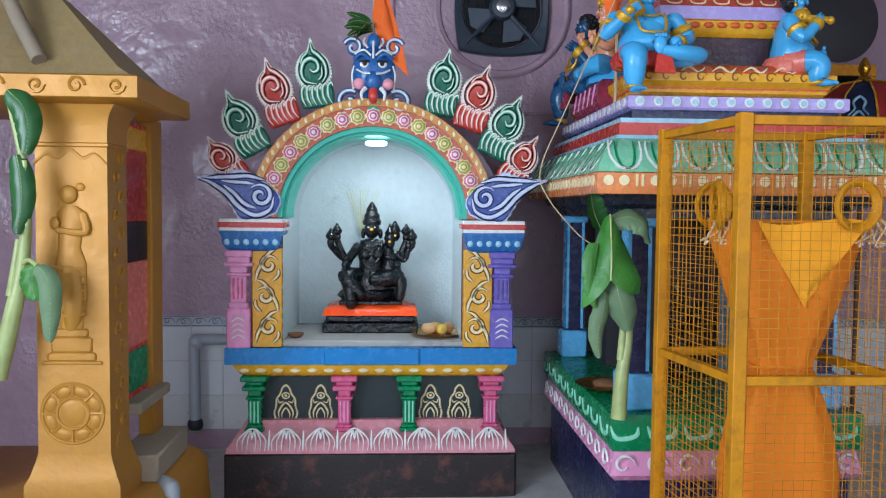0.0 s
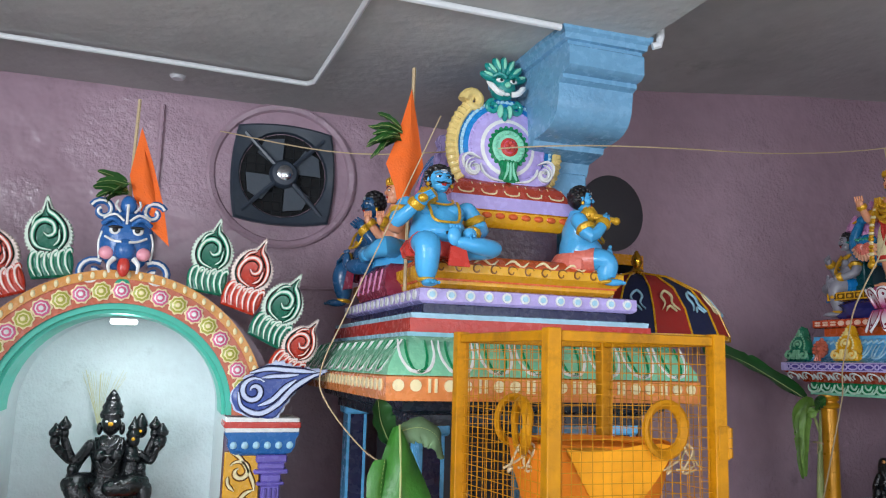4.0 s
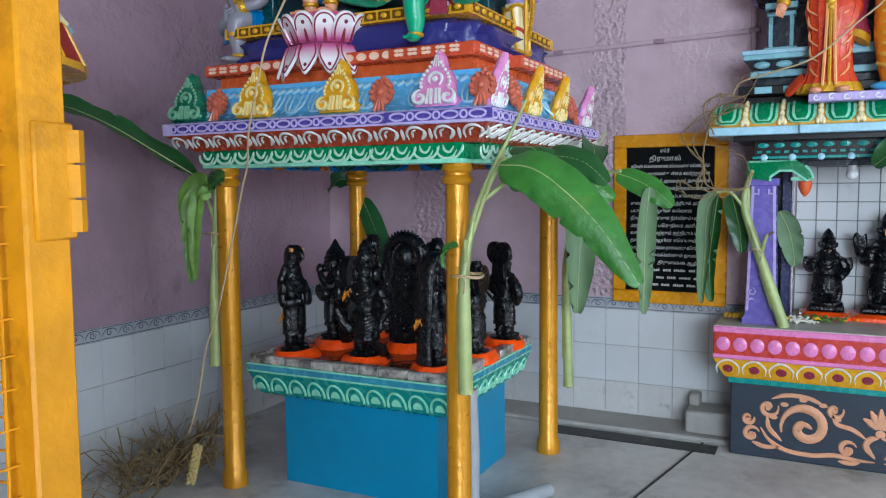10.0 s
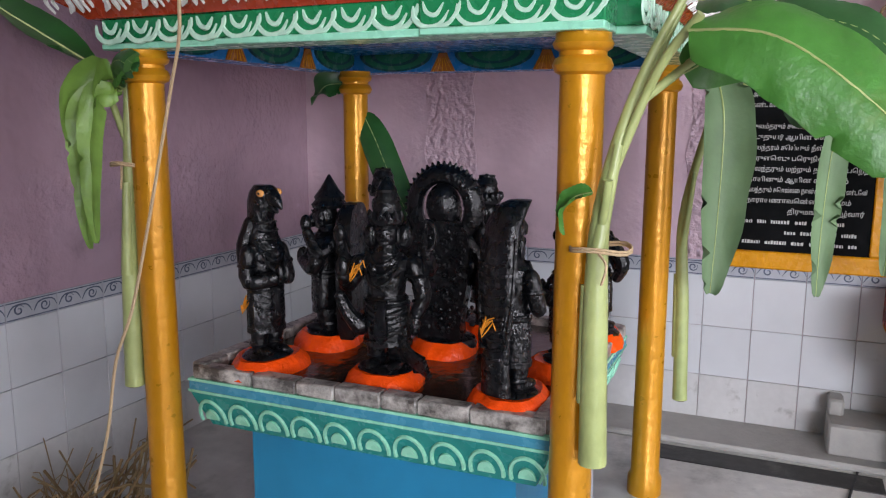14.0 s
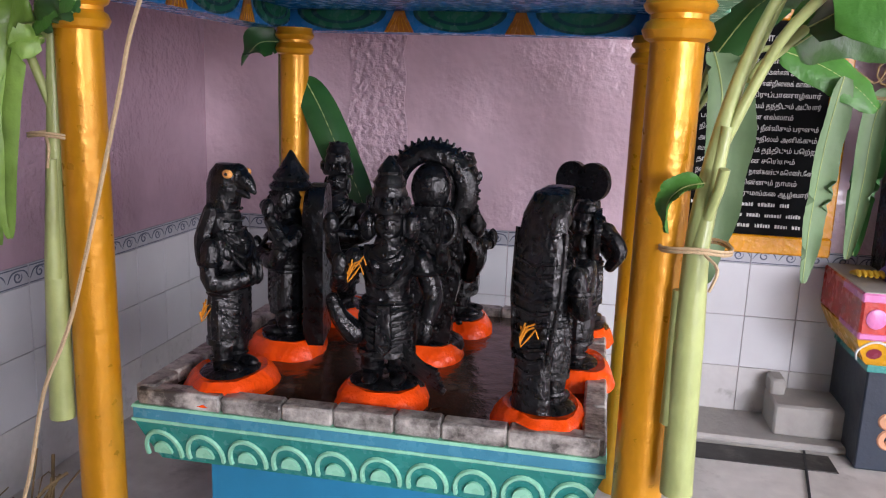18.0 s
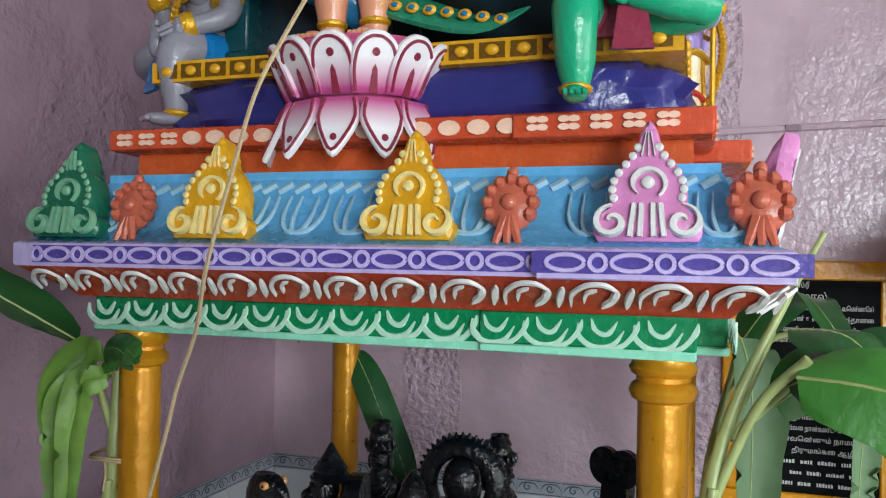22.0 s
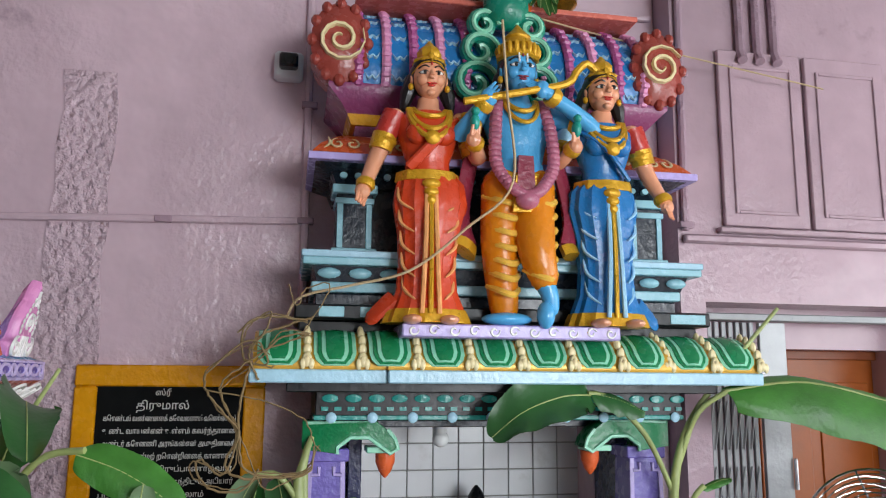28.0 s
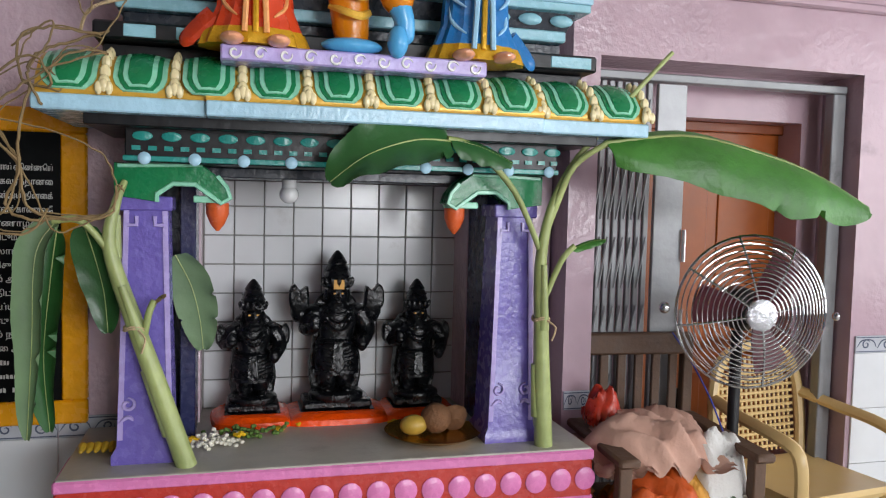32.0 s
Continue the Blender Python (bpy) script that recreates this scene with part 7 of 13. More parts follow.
def seated(g, fat=1.0, styl="bare", moustache=True, club=True, flip=1, hang=-0.26, swap=1, yaw=0, plain=False):
    """A stout seated figure on a ledge at z = 0: one leg hanging, one folded with its sole up, a hand on the knee, a club over the shoulder."""
    f = flip
    e = f * swap
    ovals(g, [(0, 0.03, -0.005, 0.115 * fat, 0.10 * fat), (0, 0.03, 0.04, 0.125 * fat, 0.108 * fat), (0, 0.025, 0.085, 0.108 * fat, 0.09 * fat)], 1, fold=0.03, waves=11)
    ovals(g, [(0, 0.02, 0.06, 0.095 * fat, 0.080 * fat), (0, -0.005, 0.105, 0.108 * fat, 0.098 * fat), (0, -0.008, 0.145, 0.104 * fat, 0.096 * fat), (0, 0.002, 0.185, 0.092 * fat, 0.078 * fat), (0, 0.006, 0.225, 0.104 * fat, 0.074 * fat), (0, 0.012, 0.26, 0.108 * fat, 0.062), (0, 0.015, 0.285, 0.085, 0.05), (0, 0.014, 0.302, 0.045, 0.042), (0, 0.010, 0.335, 0.036, 0.036)], 0, n=28)
    g.ell((0, -0.045, 0.125), (0.082 * fat, 0.068 * fat, 0.062), 0, n=18, k=12)
    g.ell((0, -0.112 * fat, 0.108), (0.010, 0.006, 0.010), 3, n=8, k=5)
    for s in (-1, 1):
        g.ell((s * 0.048 * fat, -0.048, 0.232), (0.046, 0.030, 0.034), 0, n=14, k=9)
        g.ell((s * 0.112 * fat, 0.012, 0.262), (0.040, 0.040, 0.036), 0, n=12, k=8)
    # the leg that hangs, with knee, calf and foot
    g.limb([(-f * 0.06, 0.0, 0.05), (-f * 0.085, -0.10, 0.055), (-f * 0.088, -0.135, 0.02), (-f * 0.086, -0.125, hang * 0.45), (-f * 0.084, -0.128, hang + 0.035)], [0.064, 0.060, 0.054, 0.047, 0.028], 14, 0)
    g.tube([(-f * 0.055, 0.02, 0.055), (-f * 0.078, -0.075, 0.055)], [0.072, 0.067], 14, 1)
    g.ell((-f * 0.086, -0.165, hang + 0.016), (0.030, 0.056, 0.019), 0)
    for k in range(4):
        g.ell((-f * 0.086 + (k - 1.5) * 0.014, -0.215, hang + 0.012), (0.008, 0.012, 0.008), 0, n=6, k=4)
    band(g, (-f * 0.085, -0.115, 0.0), (-f * 0.085, -0.127, hang), 0.80, 0.036, 0.010)
    # the folded leg
    g.limb([(f * 0.06, 0.0, 0.05), (f * 0.165, -0.075, 0.050), (f * 0.205, -0.105, 0.048), (f * 0.12, -0.142, 0.052), (f * 0.045, -0.150, 0.062)], [0.062, 0.058, 0.046, 0.042, 0.028], 14, 0)
    g.tube([(f * 0.055, 0.015, 0.055), (f * 0.115, -0.045, 0.055)], [0.070, 0.066], 14, 1)
    g.ell((f * 0.018, -0.158, 0.088), (0.030, 0.020, 0.048), 0, n=12, k=8)
    for k in range(4):
        g.ell((f * 0.018 + (k - 1.5) * 0.013, -0.160, 0.138), (0.008, 0.010, 0.011), 0, n=6, k=4)
    rows = [[(f * (0.02 + w), -0.150 - 0.015 * t, 0.04 - 0.10 * t) for w in (-0.012 - 0.014 * t, 0.01, 0.032, 0.052 + 0.016 * t)] + [(f * (0.02 + w), -0.135 - 0.015 * t, 0.04 - 0.10 * t) for w in (0.052 + 0.016 * t, 0.032, 0.01, -0.012 - 0.014 * t)] for t in (0, 0.35, 0.7, 1.0)]
    g.loft(rows, 1)
    # arms: one rests on the hanging knee, the other is raised
    arm(g, (-e * 0.118 * fat, 0.012, 0.262), (-e * 0.168 * fat, -0.012, 0.155), (-e * 0.098, -0.128, 0.108), 0.037, fingers=(e * 0.35, -0.8, -0.55))
    arm(g, (e * 0.118 * fat, 0.012, 0.262), (e * 0.165 * fat, -0.045, 0.165), (e * 0.118, -0.125, 0.262), 0.037, fingers=(-e * 0.5, -0.3, 0.4))
    # collar, sash of gold leaves, and their points
    if plain:
        necklace(g, (0, -0.012, 0.302), 0.060, 0.040, 0.006, depth=0.75)
        g.tube(smooth([(-0.072, -0.038, 0.285), (-0.066, -0.085, 0.235), (-0.058, -0.105, 0.185), (-0.040, -0.122, 0.165), (0.0, -0.126, 0.162), (0.040, -0.122, 0.165), (0.058, -0.105, 0.185), (0.066, -0.085, 0.235), (0.072, -0.038, 0.285)], 0.005, 3)[0], 0.0065, 6, 2)
    for w, d, rr in () if plain else ((0.050, 0.035, 0.012), (0.062, 0.062, 0.011), (0.070, 0.085, 0.009)):
        necklace(g, (0, -0.012, 0.300), w, d, rr, depth=0.75)
    for k in range(0 if plain else 12):
        t = k / 11
        x, z = -f * (0.075 - 0.135 * t), 0.272 - 0.155 * t
        y = -0.062 - 0.052 * math.sin(math.pi * min(1, 0.25 + 0.75 * t)) * (0.6 + 0.6 * t)
        g.ell((x, y, z), (0.020 + 0.006 * (k % 2), 0.010, 0.017), 2, n=8, k=5)
        g.ell((x + f * 0.014, y - 0.004, z - 0.012), (0.010, 0.008, 0.012), 2, n=6, k=4)
    if club:
        g.ell((e * 0.066, -0.045, 0.300), (0.046, 0.046, 0.046), 2, n=14, k=9)
        g.tube([(e * 0.085, -0.070, 0.290), (e * 0.124, -0.165, 0.262)], [0.020, 0.016], 9, 2)
        g.ell((e * 0.127, -0.175, 0.258), (0.022, 0.020, 0.022), 2)
        for k in range(8):
            a = 2 * math.pi * k / 8
            g.tube([(e * 0.066 + 0.046 * math.cos(a), -0.045 + 0.046 * math.sin(a), 0.285), (e * 0.066 + 0.02 * math.cos(a), -0.045 + 0.02 * math.sin(a), 0.345)], 0.006, 5, 2)
    head(g, (0, -0.012, 0.400), 0.070, yaw=yaw, style=styl, moustache=moustache)


g = G()
seated(g, 1.02, flip=1, hang=-0.175, yaw=24)
solo("green_guardian_statue", g, [SK_GREEN, P_MAROON, ORN, HAIR, EYEW, P_RED, P_GREEN], "green-skinned seated guardian statue with club and moustache", "statue", M=WEST(4.47, 4.135, 2.135) @ turn(8) @ Matrix.Diagonal((0.84, 0.86, 0.86, 1)))
g = G()
seated(g, 0.95, flip=-1, hang=-0.175, club=False)
solo("grey_guardian_statue", g, [SK_GREY, P_BLUE, ORN, HAIR, EYEW, P_RED, P_GREEN], "grey-skinned seated guardian statue with blue cloth", "statue", M=AT((4.60, 5.20, 2.15)) @ turn(-122) @ Matrix.Diagonal((0.84, 0.86, 0.86, 1)))
g = G()
ovals(g, [(0, 0, 0.0, 0.085, 0.065), (0, 0, 0.05, 0.075, 0.06), (0, 0, 0.2, 0.075, 0.06), (0, 0, 0.27, 0.085, 0.062)], 1, fold=0.06, waves=9)
ovals(g, [(0, 0, 0.26, 0.075, 0.052), (0, 0, 0.33, 0.075, 0.055), (0, 0, 0.40, 0.09, 0.058), (0, 0, 0.43, 0.08, 0.05), (0, 0, 0.455, 0.035, 0.034), (0, 0, 0.475, 0.03, 0.03)], 0)
for k in range(7):
    a = 2 * math.pi * k / 7
    g.tube([(0.080 * math.cos(a), 0.064 * math.sin(a), 0.26), (0.074 * math.cos(a + 0.25), 0.060 * math.sin(a + 0.25), 0.14), (0.084 * math.cos(a + 0.4), 0.067 * math.sin(a + 0.4), 0.01)], 0.009, 6, 2)
for zz, w in ((0.25, 0.088), (0.13, 0.078), (0.012, 0.09)):
    g.tube([(w * math.cos(2 * math.pi * i / 20), 0.78 * w * math.sin(2 * math.pi * i / 20), zz + 0.012 * math.cos(4 * math.pi * i / 10)) for i in range(21)], 0.010, 6, 2 if zz != 0.13 else 5)
for k in range(26):
    t = k / 25
    for s in (-1, 1):
        g.ell((s * (0.04 + 0.06 * math.sin(math.pi * t)), -0.055 - 0.02 * math.sin(math.pi * t), 0.45 - 0.36 * t), (0.013, 0.012, 0.011), 2, n=6, k=4)
necklace(g, (0, -0.02, 0.45), 0.05, 0.07, 0.009)
necklace(g, (0, -0.02, 0.45), 0.06, 0.12, 0.008)
arm(g, (-0.09, 0, 0.42), (-0.14, -0.01, 0.33), (-0.118, -0.055, 0.39), 0.026)
arm(g, (0.09, 0, 0.42), (0.14, -0.02, 0.34), (0.11, -0.11, 0.34), 0.026)
arm(g, (-0.09, 0.02, 0.43), (-0.17, 0.0, 0.40), (-0.17, -0.03, 0.50), 0.022)
arm(g, (0.09, 0.02, 0.43), (0.17, -0.02, 0.36), (0.20, -0.08, 0.30), 0.022)
g.ell((-0.17, -0.03, 0.545), (0.015, 0.015, 0.03), 2)
head(g, (0, -0.005, 0.535), 0.055, style="knot")
g.tube([(-0.115, -0.04, 0.0), (-0.115, -0.04, 0.50)], 0.008, 7, 2)
g.tube([(x, -0.04, z) for x, z in ((-0.150, 0.58), (-0.150, 0.52), (-0.115, 0.495), (-0.080, 0.52), (-0.080, 0.58))], 0.006, 6, 2)
g.tube([(-0.115, -0.04, 0.49), (-0.115, -0.04, 0.60)], 0.006, 6, 2)
solo("lilac_god_statue", g, [SK_LILAC, P_CREAM, ORN, HAIR, EYEW, P_RED, P_GREEN], "lilac-skinned standing god statue holding a gold trident", "statue", M=AT((4.985, 4.005, 2.0)) @ turn(24) @ Matrix.Diagonal((0.92, 0.92, 0.85, 1)))

# ---- black stone idols in the basin ----


def stone_idol(h):
    """A standing carved idol of height h, facing -y, on a small round foot."""
    q = G()
    k = h / 0.5
    q.lathe([(0.085, 0.0), (0.09, 0.015), (0.075, 0.035), (0.06, 0.04)], 16, 0)
    for s in (-1, 1):
        q.limb([(s * 0.03, 0, 0.20 * k), (s * 0.034, -0.005, 0.12 * k), (s * 0.03, 0, 0.045)], [0.036, 0.03, 0.024], 10, 0)
        q.ell((s * 0.032, -0.025, 0.045), (0.02, 0.04, 0.016), 0)
    ovals(q, [(0, 0, 0.13 * k, 0.062, 0.045), (0, 0, 0.17 * k, 0.066, 0.05), (0, 0, 0.22 * k, 0.062, 0.048), (0, 0, 0.25 * k, 0.05, 0.04)], 0, fold=0.05, waves=9)
    ovals(q, [(0, 0, 0.24 * k, 0.05, 0.038), (0, 0, 0.29 * k, 0.056, 0.044), (0, 0, 0.335 * k, 0.068, 0.046), (0, 0, 0.355 * k, 0.05, 0.04), (0, 0, 0.375 * k, 0.028, 0.028)], 0)
    for zz, w in ((0.245, 0.06), (0.17, 0.07)):
        q.tube([(w * math.cos(2 * math.pi * i / 16), w * 0.75 * math.sin(2 * math.pi * i / 16), zz * k) for i in range(17)], 0.008, 6, 0)
    for s in (-1, 1):
        el = (s * 0.10, -0.01, 0.26 * k)
        ha = (s * 0.085, -0.05, (0.34 if s > 0 else 0.2) * k)
        q.limb([(s * 0.07, 0, 0.335 * k), el, ha], [0.026, 0.023, 0.018], 9, 0)
        q.ell(ha, (0.02, 0.02, 0.025), 0)
        q.limb([(s * 0.065, 0.015, 0.335 * k), (s * 0.108, 0.01, 0.31 * k), (s * 0.102, -0.01, 0.375 * k)], [0.022, 0.02, 0.016], 8, 0)
        q.lathe([(0.012, 0), (0.022, 0.015), (0.02, 0.04), (0.004, 0.06)], 8, 0, c=(s * 0.102, -0.01, 0.375 * k))
    necklace(q, (0, -0.015, 0.36 * k), 0.035, 0.05, 0.007, 0)
    necklace(q, (0, -0.02, 0.355 * k), 0.045, 0.095, 0.006, 0)
    for s in (-1, 1):
        for j in range(5):
            zz = (0.06 + 0.028 * j) * k
            q.tube([(s * 0.031 + 0.033 * math.cos(t), -0.002 + 0.033 * math.sin(t), zz - 0.008 * math.cos(t) * s) for t in (math.pi * (0.95 + 1.1 * i / 8) for i in range(9))], 0.0055, 5, 0)
        q.ell((s * 0.082, -0.012, 0.325 * k), (0.022, 0.022, 0.014), 0, n=8, k=5)
        q.tube([(s * 0.084 + 0.026 * math.cos(2 * math.pi * i / 10), 0.026 * math.sin(2 * math.pi * i / 10), 0.295 * k) for i in range(11)], 0.006, 5, 0)
        q.limb([(s * 0.058, -0.03, 0.235 * k), (s * 0.072, -0.04, 0.16 * k), (s * 0.066, -0.03, 0.08 * k)], [0.014, 0.016, 0.008], 7, 0)
    for j in range(4):
        q.prism([(-0.018 + 0.002 * j, (0.21 - 0.045 * j) * k), (0.018 - 0.002 * j, (0.21 - 0.045 * j) * k), (0.012, (0.172 - 0.045 * j) * k), (0, (0.16 - 0.045 * j) * k), (-0.012, (0.172 - 0.045 * j) * k)], 0.012, 0, M=AT((0, -0.045 + 0.006 * j, 0)), bev=0.003)
    for j in range(9):
        a = math.pi * (1.05 + 0.9 * j / 8)
        q.ell((0.063 * math.cos(a), 0.05 * math.sin(a), 0.232 * k), 0.009, 0, n=6, k=4)
    hc = 0.415 * k
    q.ell((0, -0.003, hc), (0.034, 0.036, 0.042), 0)
    q.ell((0, -0.038, hc - 0.004), (0.007, 0.01, 0.012), 0)
    for s in (-1, 1):
        q.ell((s * 0.036, 0, hc - 0.01), (0.01, 0.014, 0.024), 0)
        q.ell((s * 0.013, -0.034, hc + 0.008), (0.007, 0.004, 0.004), 0)
    q.lathe([(0.042, hc + 0.02), (0.044, hc + 0.035), (0.034, hc + 0.05), (0.036, hc + 0.06), (0.024, hc + 0.085), (0.01, hc + 0.115), (0.003, hc + 0.125)], 12, 0)
    return q


def torso(q, w=1.0, waist=0.23, folds=True):
    """Plinth, legs, pleated cloth and chest of a standing idol half a metre high."""
    q.lathe([(0.092, 0.0), (0.096, 0.012), (0.094, 0.026), (0.080, 0.036), (0.05, 0.038)], 22, 0, sy=0.82)
    for s in (-1, 1):
        q.limb([(s * 0.030, 0.004, 0.17), (s * 0.032, -0.002, 0.10), (s * 0.031, 0.004, 0.045)], [0.036 * w, 0.030 * w, 0.024 * w], 12, 0)
        q.ell((s * 0.033, -0.028, 0.044), (0.020, 0.042, 0.014), 0)
        q.tube([(s * 0.031 + 0.027 * math.cos(2 * math.pi * i / 12), 0.004 + 0.027 * math.sin(2 * math.pi * i / 12), 0.062) for i in range(13)], 0.006, 5, 0)
    ovals(q, [(0, 0, 0.105, 0.066 * w, 0.048), (0, 0, 0.13, 0.068 * w, 0.050), (0, 0, 0.17, 0.068 * w, 0.051), (0, 0, 0.21, 0.063 * w, 0.049), (0, 0, waist + 0.01, 0.052 * w, 0.042)], 0, n=32, fold=0.04, waves=14)
    ovals(q, [(0, 0, 0.098, 0.071 * w, 0.053), (0, 0, 0.112, 0.071 * w, 0.053)], 0, n=28)
    ovals(q, [(0, 0, waist, 0.050 * w, 0.040), (0, 0, waist + 0.04, 0.054 * w, 0.043), (0, 0, waist + 0.085, 0.070 * w, 0.048), (0, 0, waist + 0.110, 0.068 * w, 0.044), (0, 0, waist + 0.128, 0.036, 0.034), (0, 0, waist + 0.15, 0.028, 0.028)], 0, n=24)
    for s in (-1, 1):
        q.ell((s * 0.030 * w, -0.036, waist + 0.082), (0.026, 0.016, 0.020), 0, n=10, k=7)
    for z, r in ((waist, 0.055), (waist - 0.014, 0.060)):
        q.tube([(r * w * math.cos(2 * math.pi * i / 20), 0.045 / 0.055 * r * math.sin(2 * math.pi * i / 20), z) for i in range(21)], 0.0065, 6, 0)
    q.prism([(-0.016, waist - 0.005), (0.016, waist - 0.005), (0.022, 0.125), (0, 0.10), (-0.022, 0.125)], 0.014, 0, M=AT((0, -0.042, 0)), bev=0.004)
    for w2, d in ((0.036, 0.028), (0.044, 0.058), (0.050, 0.085)):
        necklace(q, (0, -0.012, waist + 0.128), w2, d, 0.0055, 0, depth=0.8)
    if folds:
        for k in range(6):
            for s in (-1, 1):
                z = 0.125 + 0.016 * k
                q.tube([(s * (0.012 + 0.052 * t) * w, -0.052 + 0.040 * t * t, z + 0.020 * t) for t in (0, 0.3, 0.6, 0.85, 1.0)], 0.0038, 5, 0)


def face(q, z, y=0.0, r=0.042):
    q.ell((0, y, z), (0.80 * r, 0.88 * r, r), 0, n=16, k=11)
    q.ell((0, y - 0.30 * r, z - 0.5 * r), (0.5 * r, 0.52 * r, 0.45 * r), 0, n=12, k=8)
    q.tube([(0, y - 0.78 * r, z + 0.25 * r), (0, y - 0.98 * r, z - 0.14 * r)], [0.09 * r, 0.15 * r], 7, 0)
    for s in (-1, 1):
        q.ell((s * 0.34 * r, y - 0.76 * r, z + 0.10 * r), (0.17 * r, 0.09 * r, 0.08 * r), 0, n=8, k=5)
        q.tube(smooth([(s * 0.12 * r, y - 0.86 * r, z + 0.32 * r), (s * 0.36 * r, y - 0.80 * r, z + 0.38 * r), (s * 0.6 * r, y - 0.6 * r, z + 0.25 * r)], 0.01)[0], 0.06 * r, 5, 0)
        q.ell((s * 0.84 * r, y, z - 0.15 * r), (0.18 * r, 0.3 * r, 0.6 * r), 0, n=8, k=6)
    q.ell((0, y - 0.80 * r, z - 0.46 * r), (0.24 * r, 0.1 * r, 0.07 * r), 0, n=8, k=5)


def mitre(q, z, r=0.045, h=0.13):
    """A tall ringed crown with a band of points."""
    q.lathe([(r, 0.0), (r * 1.1, 0.008), (r * 1.06, 0.024), (r * 0.86, 0.034), (r * 0.92, 0.044), (r * 0.78, 0.060), (r * 0.84, 0.068), (r * 0.62, 0.088), (r * 0.66, 0.095), (r * 0.36, h * 0.88), (r * 0.1, h)], 16, 0, c=(0, 0.004, z), fold=0.03, waves=8)
    for k in range(7):
        a = math.pi * (1.08 + 0.84 * k / 6)
        q.ell((r * 1.04 * math.cos(a), r * 1.04 * math.sin(a), z + 0.026), (0.008, 0.007, 0.015), 0, n=6, k=4)


def folded_arms(q, sh=0.325, w=0.078):
    for s in (-1, 1):
        q.limb([(s * w, 0.0, sh), (s * (w + 0.016), -0.018, sh - 0.070), (s * 0.022, -0.078, sh - 0.062)], [0.027, 0.024, 0.019], 10, 0)
        q.tube([(s * (w + 0.008) + 0.028 * math.cos(2 * math.pi * i / 12), -0.006 + 0.028 * math.sin(2 * math.pi * i / 12), sh - 0.028) for i in range(13)], 0.006, 5, 0)
        q.ell((s * 0.012, -0.090, sh - 0.050), (0.013, 0.016, 0.030), 0, n=8, k=6)
    q.tube([(0.022 * math.cos(2 * math.pi * i / 12), -0.078 + 0.02 * math.sin(2 * math.pi * i / 12), sh - 0.064) for i in range(13)], 0.007, 5, 0)


